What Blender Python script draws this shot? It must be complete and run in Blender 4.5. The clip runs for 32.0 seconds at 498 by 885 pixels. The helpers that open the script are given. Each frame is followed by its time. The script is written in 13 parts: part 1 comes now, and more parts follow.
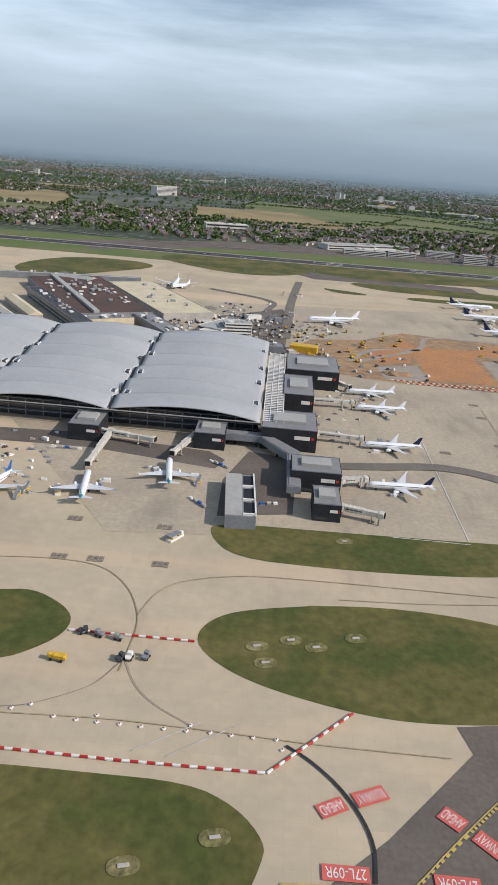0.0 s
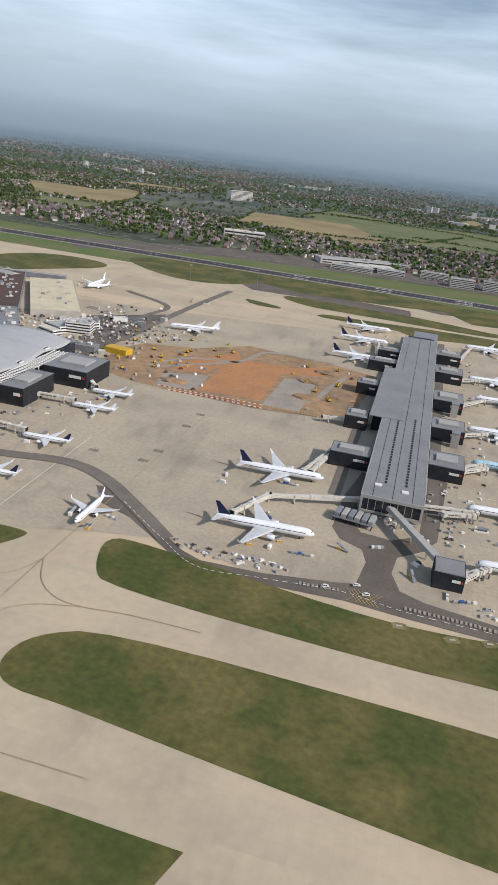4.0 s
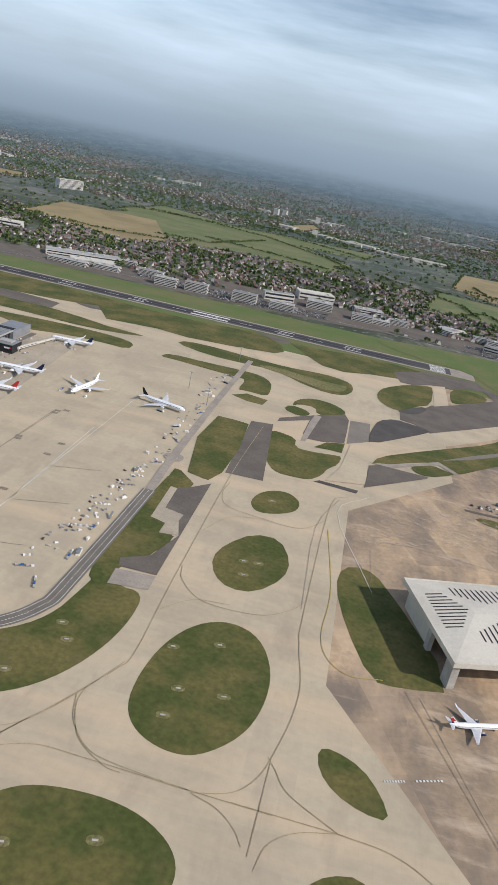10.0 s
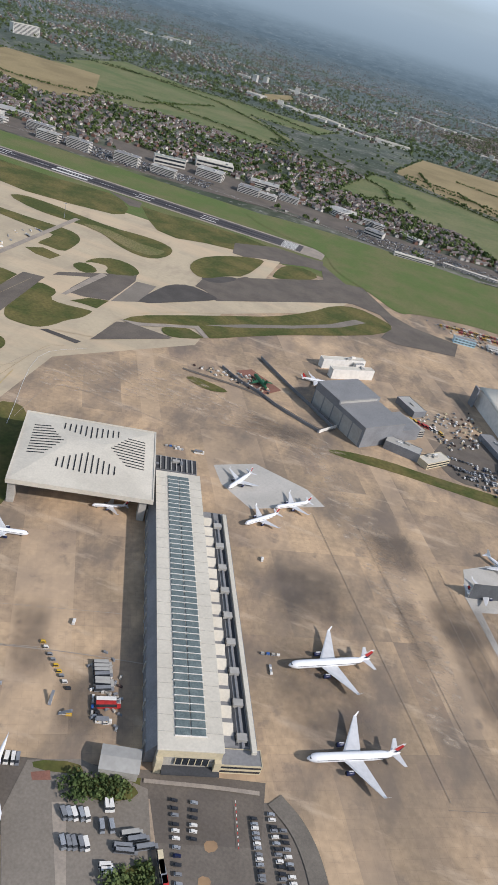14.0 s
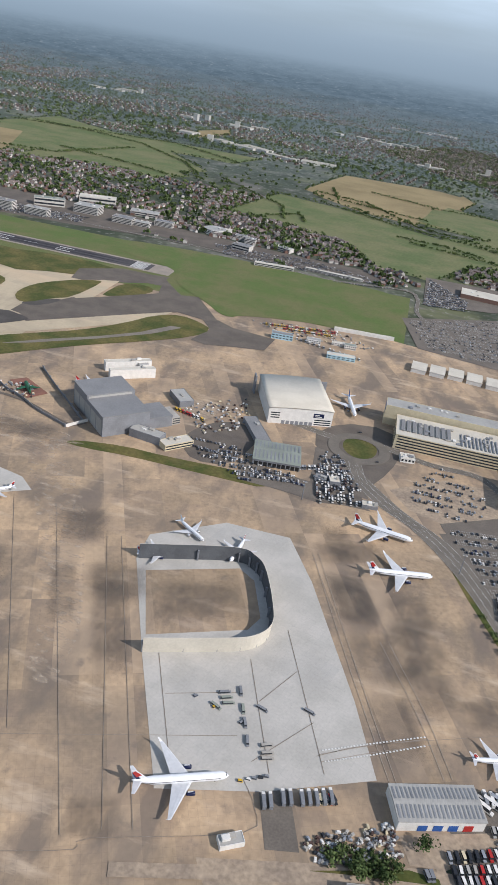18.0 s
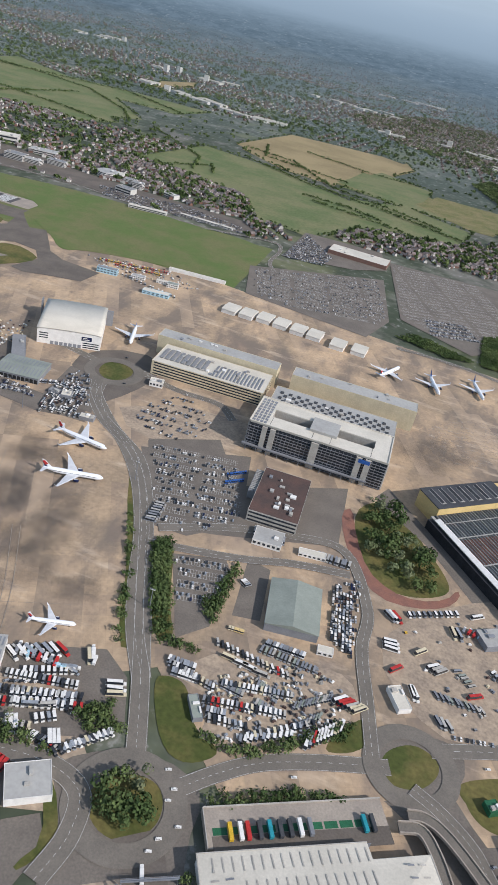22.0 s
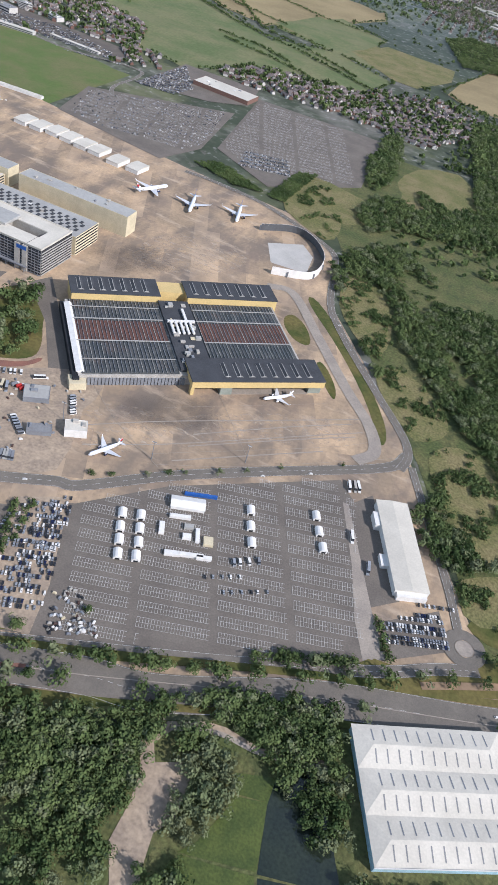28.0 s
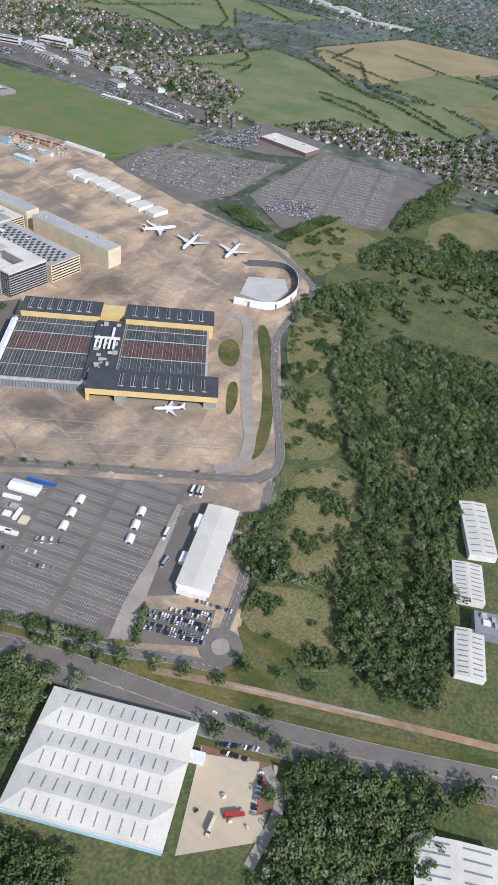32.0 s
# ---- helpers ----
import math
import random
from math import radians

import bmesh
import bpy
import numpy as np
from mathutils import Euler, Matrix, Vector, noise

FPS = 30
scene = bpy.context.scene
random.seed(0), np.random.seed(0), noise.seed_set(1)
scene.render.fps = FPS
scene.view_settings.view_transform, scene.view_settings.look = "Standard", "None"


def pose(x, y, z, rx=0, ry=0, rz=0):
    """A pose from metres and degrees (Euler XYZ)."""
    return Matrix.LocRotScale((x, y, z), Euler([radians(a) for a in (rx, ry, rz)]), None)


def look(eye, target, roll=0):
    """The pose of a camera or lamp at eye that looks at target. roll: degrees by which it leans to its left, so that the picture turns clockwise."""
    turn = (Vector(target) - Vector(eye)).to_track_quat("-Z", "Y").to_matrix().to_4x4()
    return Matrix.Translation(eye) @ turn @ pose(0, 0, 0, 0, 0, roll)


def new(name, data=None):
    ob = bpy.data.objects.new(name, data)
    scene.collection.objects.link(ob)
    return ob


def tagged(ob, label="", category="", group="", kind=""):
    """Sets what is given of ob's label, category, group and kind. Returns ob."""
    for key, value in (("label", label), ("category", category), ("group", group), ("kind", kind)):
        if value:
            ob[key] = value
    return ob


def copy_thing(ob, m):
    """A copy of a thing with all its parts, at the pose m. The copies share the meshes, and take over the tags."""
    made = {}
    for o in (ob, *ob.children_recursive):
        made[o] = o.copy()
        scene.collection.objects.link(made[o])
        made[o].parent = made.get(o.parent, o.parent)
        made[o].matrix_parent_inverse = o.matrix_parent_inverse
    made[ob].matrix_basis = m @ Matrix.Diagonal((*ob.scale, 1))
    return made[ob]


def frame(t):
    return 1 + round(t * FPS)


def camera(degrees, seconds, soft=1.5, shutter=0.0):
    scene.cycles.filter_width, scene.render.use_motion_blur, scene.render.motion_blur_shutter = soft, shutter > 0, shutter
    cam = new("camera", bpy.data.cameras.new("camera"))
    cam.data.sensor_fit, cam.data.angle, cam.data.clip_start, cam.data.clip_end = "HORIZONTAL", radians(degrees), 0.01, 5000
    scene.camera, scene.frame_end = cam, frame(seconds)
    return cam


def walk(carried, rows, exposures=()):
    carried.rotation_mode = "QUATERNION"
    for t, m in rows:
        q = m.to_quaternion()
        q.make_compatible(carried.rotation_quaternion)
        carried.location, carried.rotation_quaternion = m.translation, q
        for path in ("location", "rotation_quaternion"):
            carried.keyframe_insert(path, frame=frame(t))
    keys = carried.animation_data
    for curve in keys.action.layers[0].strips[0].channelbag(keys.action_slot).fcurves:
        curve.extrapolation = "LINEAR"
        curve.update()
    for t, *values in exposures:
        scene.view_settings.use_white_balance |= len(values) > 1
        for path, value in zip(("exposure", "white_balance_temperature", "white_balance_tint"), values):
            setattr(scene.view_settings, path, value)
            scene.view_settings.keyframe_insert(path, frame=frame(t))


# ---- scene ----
cam = camera(37.45, 32.0, 1.5)
PATH = [
    (0, (-0.03, -0.43, 176.08), (-2.25, 92.82, 140.02), 4.66),
    (0.5, (42.31, -0.58, 180.3), (40.71, 90.34, 138.68), 4.6),
    (1, (84.59, -0.76, 185.11), (83.24, 89.76, 142.65), 5.74),
    (1.5, (126.82, -0.96, 190.46), (124.61, 89.95, 148.86), 6.6),
    (2, (169.0, -1.14, 196.29), (161.79, 89.85, 155.43), 7.27),
    (2.5, (211.12, -1.27, 202.57), (197.5, 89.32, 162.47), 7.27),
    (3, (253.21, -1.34, 209.24), (236.87, 89.12, 169.86), 7.2),
    (3.5, (295.25, -1.33, 216.26), (277.13, 89.26, 177.99), 7.11),
    (4, (337.25, -1.23, 223.58), (318.24, 89.62, 186.37), 7.17),
    (4.5, (379.22, -1.04, 231.16), (360.16, 90.03, 194.51), 7.54),
    (5, (421.15, -0.74, 238.97), (402.8, 90.59, 202.61), 8.7),
    (5.5, (463.06, -0.33, 246.96), (444.97, 90.6, 209.48), 9.67),
    (6, (504.94, 0.18, 255.1), (486.5, 90.29, 215.86), 10.28),
    (6.5, (546.8, 0.8, 263.35), (528.11, 90.6, 223.52), 10.52),
    (7, (588.63, 1.52, 271.68), (569.76, 91.45, 232.24), 10.78),
    (7.5, (630.45, 2.32, 280.06), (610.74, 92.16, 240.81), 10.87),
    (8, (672.26, 3.22, 288.46), (652.64, 93.2, 249.5), 10.88),
    (8.5, (714.05, 4.19, 296.85), (695.47, 94.76, 258.75), 10.97),
    (9, (755.84, 5.22, 305.2), (738.25, 96.19, 267.58), 10.27),
    (9.5, (797.62, 6.31, 313.49), (783.38, 98.07, 276.39), 10.76),
    (10, (839.41, 7.43, 321.69), (829.5, 99.91, 284.95), 11.75),
    (10.5, (881.19, 8.59, 329.79), (872.44, 101.09, 292.81), 12.3),
    (11, (922.98, 9.76, 337.77), (914.12, 102.41, 301.2), 12.76),
    (11.5, (964.77, 10.93, 345.6), (955.55, 102.91, 307.46), 12.77),
    (12, (1006.58, 12.09, 353.27), (996.73, 102.55, 311.81), 12.76),
    (12.5, (1048.4, 13.23, 360.77), (1038.87, 102.18, 316.09), 13.38),
    (13, (1090.24, 14.33, 368.08), (1082.55, 102.43, 321.39), 14.98),
    (13.5, (1132.1, 15.39, 375.19), (1125.31, 102.41, 326.4), 16.12),
    (14, (1173.98, 16.4, 382.1), (1166.43, 102.35, 331.55), 16.87),
    (14.5, (1215.89, 17.34, 388.79), (1208.09, 103.87, 339.28), 17.44),
    (15, (1257.83, 18.21, 395.26), (1249.67, 105.35, 346.88), 16.06),
    (15.5, (1299.8, 19.02, 401.51), (1290.45, 106.77, 354.47), 13.98),
    (16, (1341.81, 19.75, 407.52), (1331.57, 107.6, 360.87), 12.76),
    (16.5, (1383.86, 20.4, 413.31), (1372.42, 108.08, 366.6), 11.42),
    (17, (1425.95, 20.99, 418.87), (1413.43, 108.37, 371.89), 10.31),
    (17.5, (1468.08, 21.51, 424.21), (1455.01, 108.67, 376.97), 9.78),
    (18, (1510.26, 21.97, 429.32), (1496.91, 108.91, 381.74), 9.53),
    (18.5, (1552.5, 22.4, 434.22), (1539.24, 109.31, 386.57), 9.42),
    (19, (1594.78, 22.79, 438.91), (1581.65, 109.55, 390.94), 9.11),
    (19.5, (1637.13, 23.18, 443.4), (1624.59, 110.09, 395.55), 9.05),
    (20, (1679.53, 23.59, 447.7), (1667.59, 110.89, 400.41), 8.88),
    (20.5, (1722.0, 24.05, 451.83), (1710.71, 111.31, 404.31), 8.77),
    (21, (1764.54, 24.58, 455.8), (1753.77, 111.13, 406.87), 9.54),
    (21.5, (1807.15, 25.24, 459.62), (1796.11, 111.08, 409.54), 11.92),
    (22, (1849.83, 26.05, 463.32), (1836.82, 110.86, 411.96), 13.54),
    (22.5, (1892.58, 27.07, 466.91), (1877.04, 110.28, 413.66), 14.27),
    (23, (1935.42, 28.35, 470.41), (1917.47, 108.83, 413.83), 14.09),
    (23.5, (1978.34, 29.96, 473.85), (1965.14, 109.55, 414.77), 16.5),
    (24, (2021.34, 31.95, 477.25), (2016.05, 112.6, 418.35), 18.64),
    (24.5, (2064.43, 34.41, 480.64), (2061.67, 116.23, 423.21), 18.99),
    (25, (2107.61, 37.4, 484.05), (2104.66, 118.97, 426.27), 19.69),
    (25.5, (2150.89, 41.01, 487.5), (2147.08, 121.97, 428.91), 19.8),
    (26, (2194.27, 45.34, 491.03), (2189.59, 125.84, 431.88), 20.02),
    (26.5, (2237.75, 50.49, 494.66), (2231.18, 130.15, 434.57), 20.1),
    (27, (2281.33, 56.55, 498.45), (2272.73, 135.15, 437.22), 19.55),
    (27.5, (2325.02, 63.66, 502.41), (2312.99, 140.33, 439.35), 18.24),
    (28, (2368.81, 71.92, 506.59), (2353.09, 146.51, 441.88), 16.78),
    (28.5, (2412.73, 81.46, 511.04), (2393.9, 154.77, 445.68), 15.78),
    (29, (2456.75, 92.44, 515.78), (2432.82, 164.49, 450.69), 14.64),
    (29.5, (2500.9, 104.99, 520.87), (2474.2, 177.23, 457.08), 14.51),
    (30, (2545.17, 119.27, 526.35), (2516.98, 191.35, 463.02), 14.87),
    (30.5, (2589.57, 135.45, 532.26), (2559.98, 207.01, 468.98), 14.7),
    (31, (2634.1, 153.71, 538.66), (2602.27, 224.45, 475.55), 13.62),
    (31.5, (2678.75, 174.22, 545.59), (2643.7, 243.46, 482.53), 11.48),
    (32, (2723.55, 197.18, 553.11), (2681.3, 262.25, 490.01), 7.82),
]
K = 0.385  # the place is built in metres, then reduced as one to this scale, so that the pace of the flight stays within limits
walk(cam, [(t, look(Vector(eye) * K, Vector(target) * K, roll)) for t, eye, target, roll in PATH], [(0, -0.16, 6450, 14), (14, -0.12, 6300, 14), (22, 0.0, 6150, 14), (25, 0.1, 6050, 15), (27, 0.16, 5950, 16), (32, 0.19, 5800, 15)])

# ---- world, sun, exposure ----
SUN_AZ, SUN_EL = 106.0, 36.0
world = bpy.data.worlds.new("world")
scene.world = world
world.use_nodes = True
wn, wl = world.node_tree.nodes, world.node_tree.links
wn.clear()
sky = wn.new("ShaderNodeTexSky")
sky.sky_type, sky.sun_disc = "NISHITA", False
sky.sun_elevation, sky.sun_rotation = radians(SUN_EL), radians(SUN_AZ)
sky.air_density, sky.dust_density, sky.ozone_density = 1.1, 1.2, 2.0
sky_bg = wn.new("ShaderNodeBackground")
sky_bg.inputs[1].default_value = 0.115
low_bg = wn.new("ShaderNodeBackground")
low_bg.inputs[1].default_value = 1.0
co = wn.new("ShaderNodeTexCoord")
sep = wn.new("ShaderNodeSeparateXYZ")
wl.new(co.outputs["Generated"], sep.inputs[0])
# thin high cloud streaks over the sky
cloud_map = wn.new("ShaderNodeMapping")
cloud_map.inputs["Scale"].default_value = (1.2, 1.8, 9.0)
cloud_map.inputs["Rotation"].default_value = (radians(4), radians(5), 0)
wl.new(co.outputs["Generated"], cloud_map.inputs[0])
cloud = wn.new("ShaderNodeTexNoise")
cloud.inputs["Scale"].default_value, cloud.inputs["Detail"].default_value, cloud.inputs["Roughness"].default_value = 1.6, 6, 0.55
wl.new(cloud_map.outputs[0], cloud.inputs["Vector"])
cloud_ramp = wn.new("ShaderNodeMapRange")
for k, v in ((1, 0.28), (2, 0.64), (3, 0.04), (4, 0.95)):
    cloud_ramp.inputs[k].default_value = v
wl.new(cloud.outputs[0], cloud_ramp.inputs[0])
cloud_mix = wn.new("ShaderNodeMixRGB")
cloud_mix.inputs[2].default_value = (8.2, 9.95, 11.4, 1)
overhead = wn.new("ShaderNodeMapRange")
for k, v in ((1, 0.16), (2, 0.42), (3, 1.0), (4, 0.3)):
    overhead.inputs[k].default_value = v
wl.new(sep.outputs[2], overhead.inputs[0])
cloud_fac = wn.new("ShaderNodeMath")
cloud_fac.operation = "MULTIPLY"
wl.new(cloud_ramp.outputs[0], cloud_fac.inputs[0])
wl.new(overhead.outputs[0], cloud_fac.inputs[1])
wl.new(cloud_fac.outputs[0], cloud_mix.inputs[0])
wl.new(sky.outputs[0], cloud_mix.inputs[1])
# summer haze low over the horizon
haze_range = wn.new("ShaderNodeMapRange")
haze_range.interpolation_type = "SMOOTHSTEP"
for k, v in ((1, 0.0), (2, 0.16), (3, 0.95), (4, 0.0)):
    haze_range.inputs[k].default_value = v
wl.new(sep.outputs[2], haze_range.inputs[0])
haze_mix = wn.new("ShaderNodeMixRGB")
haze_mix.inputs[2].default_value = (3.25, 4.2, 5.0, 1)
wl.new(haze_range.outputs[0], haze_mix.inputs[0])
wl.new(cloud_mix.outputs[0], haze_mix.inputs[1])
wl.new(haze_mix.outputs[0], sky_bg.inputs[0])
# the land beyond the built ground, its summer haze painted into the ramp colours
hazy_land_ramp = wn.new("ShaderNodeValToRGB")
stops = hazy_land_ramp.color_ramp.elements
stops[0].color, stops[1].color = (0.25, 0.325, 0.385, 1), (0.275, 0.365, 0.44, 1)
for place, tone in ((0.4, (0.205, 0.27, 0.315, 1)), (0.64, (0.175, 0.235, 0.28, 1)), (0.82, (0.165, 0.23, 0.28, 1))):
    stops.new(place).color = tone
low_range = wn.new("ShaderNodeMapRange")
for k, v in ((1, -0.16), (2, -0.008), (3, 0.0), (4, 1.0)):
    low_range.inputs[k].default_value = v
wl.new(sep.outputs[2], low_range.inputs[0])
wl.new(low_range.outputs[0], hazy_land_ramp.inputs[0])


# woods, towns and pale roofs of the far plain below the horizon
def far_pattern(scale, detail, rough, lo, hi, out_lo, out_hi):
    """A noise over the far plain, flattened by the low view, spread between two values."""
    plain = wn.new("ShaderNodeMapping")
    plain.inputs["Scale"].default_value = (1.0, 1.0, 6.0)
    wl.new(co.outputs["Generated"], plain.inputs[0])
    tex = wn.new("ShaderNodeTexNoise")
    tex.inputs["Scale"].default_value, tex.inputs["Detail"].default_value, tex.inputs["Roughness"].default_value = scale, detail, rough
    wl.new(plain.outputs[0], tex.inputs["Vector"])
    ranged = wn.new("ShaderNodeMapRange")
    for k, v in ((1, lo), (2, hi), (3, out_lo), (4, out_hi)):
        ranged.inputs[k].default_value = v
    wl.new(tex.outputs[0], ranged.inputs[0])
    return ranged.outputs[0]


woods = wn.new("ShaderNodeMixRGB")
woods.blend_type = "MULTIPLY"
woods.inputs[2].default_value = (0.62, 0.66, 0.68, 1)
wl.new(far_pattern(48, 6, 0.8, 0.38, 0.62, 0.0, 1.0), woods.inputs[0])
wl.new(hazy_land_ramp.outputs[0], woods.inputs[1])
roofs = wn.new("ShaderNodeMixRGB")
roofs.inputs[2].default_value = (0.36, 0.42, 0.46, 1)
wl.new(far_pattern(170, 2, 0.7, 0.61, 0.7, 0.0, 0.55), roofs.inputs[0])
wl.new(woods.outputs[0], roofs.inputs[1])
# the pattern gives way to the painted haze towards the horizon
haze_fac = wn.new("ShaderNodeMapRange")
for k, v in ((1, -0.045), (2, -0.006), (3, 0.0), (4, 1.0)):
    haze_fac.inputs[k].default_value = v
wl.new(sep.outputs[2], haze_fac.inputs[0])
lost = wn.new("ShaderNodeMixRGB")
wl.new(haze_fac.outputs[0], lost.inputs[0])
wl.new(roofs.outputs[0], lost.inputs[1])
wl.new(hazy_land_ramp.outputs[0], lost.inputs[2])
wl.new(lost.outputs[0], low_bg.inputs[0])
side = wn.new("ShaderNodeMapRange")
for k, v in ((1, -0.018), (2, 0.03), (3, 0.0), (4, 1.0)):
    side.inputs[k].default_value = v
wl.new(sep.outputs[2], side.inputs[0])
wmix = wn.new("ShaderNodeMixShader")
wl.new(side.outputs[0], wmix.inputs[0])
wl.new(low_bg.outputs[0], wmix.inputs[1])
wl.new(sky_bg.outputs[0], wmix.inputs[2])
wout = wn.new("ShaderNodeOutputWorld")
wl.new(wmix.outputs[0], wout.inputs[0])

sun_lamp = bpy.data.lights.new("sun", "SUN")
sun_lamp.energy, sun_lamp.angle, sun_lamp.color = 4.2, radians(0.6), (1.0, 0.955, 0.89)
sun_way = Vector((math.sin(radians(SUN_AZ)) * math.cos(radians(SUN_EL)), math.cos(radians(SUN_AZ)) * math.cos(radians(SUN_EL)), math.sin(radians(SUN_EL))))
sun_ob = new("sun", sun_lamp)
sun_ob.matrix_world = look(sun_way * 3000, (0, 0, 0))


# ---- materials ----
def spot(n, l):
    """The place of a point of the surface, in metres of the real airport."""
    geo = n.new("ShaderNodeNewGeometry")
    big = n.new("ShaderNodeVectorMath")
    big.operation = "SCALE"
    big.inputs["Scale"].default_value = 1 / K
    l.new(geo.outputs["Position"], big.inputs[0])
    return big.outputs[0]


def mat(name, a, b=None, scale=0.1, rough=0.85, metal=0.0, fine=None, fine_amount=0.25, bump=0.0, bump_scale=1.0, spread=(0.4, 0.62), spec=0.3, vary=0.0):
    """A surface of two tones in large soft blotches, with finer grain over them; vary: brightness that differs from object to object."""
    m = bpy.data.materials.new(name)
    m.use_nodes = True
    n, l = m.node_tree.nodes, m.node_tree.links
    bs = n["Principled BSDF"]
    bs.inputs["Roughness"].default_value, bs.inputs["Metallic"].default_value = rough, metal
    bs.inputs["Specular IOR Level"].default_value = spec
    here = spot(n, l)
    b = b or tuple(c * 0.8 for c in a)
    big = n.new("ShaderNodeTexNoise")
    big.inputs["Scale"].default_value, big.inputs["Detail"].default_value, big.inputs["Roughness"].default_value = scale, 5, 0.6
    l.new(here, big.inputs["Vector"])
    rg = n.new("ShaderNodeMapRange")
    rg.inputs[1].default_value, rg.inputs[2].default_value = spread
    l.new(big.outputs[0], rg.inputs[0])
    mx = n.new("ShaderNodeMixRGB")
    mx.inputs[1].default_value, mx.inputs[2].default_value = (*a, 1), (*b, 1)
    l.new(rg.outputs[0], mx.inputs[0])
    out = mx.outputs[0]
    gr = n.new("ShaderNodeTexNoise")
    gr.inputs["Scale"].default_value, gr.inputs["Detail"].default_value = fine or scale * 9, 3
    l.new(here, gr.inputs["Vector"])
    g2 = n.new("ShaderNodeMapRange")
    for k, v in ((1, 0.3), (2, 0.7), (3, 1 - fine_amount), (4, 1 + fine_amount)):
        g2.inputs[k].default_value = v
    l.new(gr.outputs[0], g2.inputs[0])
    last = g2.outputs[0]
    if vary:
        oi = n.new("ShaderNodeObjectInfo")
        v2 = n.new("ShaderNodeMapRange")
        for k, v in ((3, 1 - vary), (4, 1 + vary)):
            v2.inputs[k].default_value = v
        l.new(oi.outputs["Random"], v2.inputs[0])
        mm = n.new("ShaderNodeMath")
        mm.operation = "MULTIPLY"
        l.new(last, mm.inputs[0])
        l.new(v2.outputs[0], mm.inputs[1])
        last = mm.outputs[0]
    mul = n.new("ShaderNodeMixRGB")
    mul.blend_type = "MULTIPLY"
    mul.inputs[0].default_value = 1
    l.new(out, mul.inputs[1])
    l.new(last, mul.inputs[2])
    l.new(mul.outputs[0], bs.inputs["Base Color"])
    if bump:
        bp = n.new("ShaderNodeBump")
        bp.inputs["Strength"].default_value, bp.inputs["Distance"].default_value = bump, bump_scale
        l.new(gr.outputs[0], bp.inputs["Height"])
        l.new(bp.outputs[0], bs.inputs["Normal"])
    m["tone"] = mul.name
    return m


def over(m, c, fac_build, amount=1.0):
    """Lays a second colour over a surface where the texture built by fac_build says so."""
    n, l = m.node_tree.nodes, m.node_tree.links
    bs = n["Principled BSDF"]
    was = bs.inputs["Base Color"].links[0].from_socket
    f = fac_build(n, l)
    if amount != 1.0:
        mm = n.new("ShaderNodeMath")
        mm.operation = "MULTIPLY"
        mm.inputs[1].default_value = amount
        l.new(f, mm.inputs[0])
        f = mm.outputs[0]
    mx = n.new("ShaderNodeMixRGB")
    mx.inputs[2].default_value = (*c, 1)
    l.new(f, mx.inputs[0])
    l.new(was, mx.inputs[1])
    l.new(mx.outputs[0], bs.inputs["Base Color"])
    return m


def slabs(w, h, gap, angle=0.0):
    """Factor: the joints between slabs of w by h metres."""
    def build(n, l):
        mp = n.new("ShaderNodeMapping")
        mp.inputs["Rotation"].default_value[2] = radians(angle)
        l.new(spot(n, l), mp.inputs[0])
        br = n.new("ShaderNodeTexBrick")
        br.offset = 0.0
        br.inputs["Scale"].default_value = 1.0
        br.inputs["Brick Width"].default_value, br.inputs["Row Height"].default_value, br.inputs["Mortar Size"].default_value = w, h, gap
        l.new(mp.outputs[0], br.inputs["Vector"])
        return br.outputs["Fac"]
    return build


def slab_tone(w, h, angle=0.0, lo=0.5, hi=0.9):
    """Factor: some whole slabs differ from their neighbours."""
    def build(n, l):
        mp = n.new("ShaderNodeMapping")
        mp.inputs["Rotation"].default_value[2] = radians(angle)
        here = spot(n, l)
        l.new(here, mp.inputs[0])
        size = n.new("ShaderNodeVectorMath")
        size.operation = "MULTIPLY"
        size.inputs[1].default_value = (1 / w, 1 / h, 0)
        l.new(mp.outputs[0], size.inputs[0])
        fl = n.new("ShaderNodeVectorMath")
        fl.operation = "FLOOR"
        l.new(size.outputs[0], fl.inputs[0])
        wh = n.new("ShaderNodeTexWhiteNoise")
        l.new(fl.outputs[0], wh.inputs[0])
        rg = n.new("ShaderNodeMapRange")
        rg.inputs[1].default_value, rg.inputs[2].default_value = lo, hi
        l.new(wh.outputs[0], rg.inputs[0])
        # worn unevenly, so that no slab is one flat tone
        worn = n.new("ShaderNodeTexNoise")
        worn.inputs["Scale"].default_value, worn.inputs["Detail"].default_value, worn.inputs["Roughness"].default_value = 2.2 / (w + h), 6, 0.65
        l.new(here, worn.inputs["Vector"])
        wr = n.new("ShaderNodeMapRange")
        for k, v in ((1, 0.36), (2, 0.62), (3, 0.1), (4, 1.0)):
            wr.inputs[k].default_value = v
        l.new(worn.outputs[0], wr.inputs[0])
        both = n.new("ShaderNodeMath")
        both.operation = "MULTIPLY"
        l.new(rg.outputs[0], both.inputs[0])
        l.new(wr.outputs[0], both.inputs[1])
        return both.outputs[0]
    return build


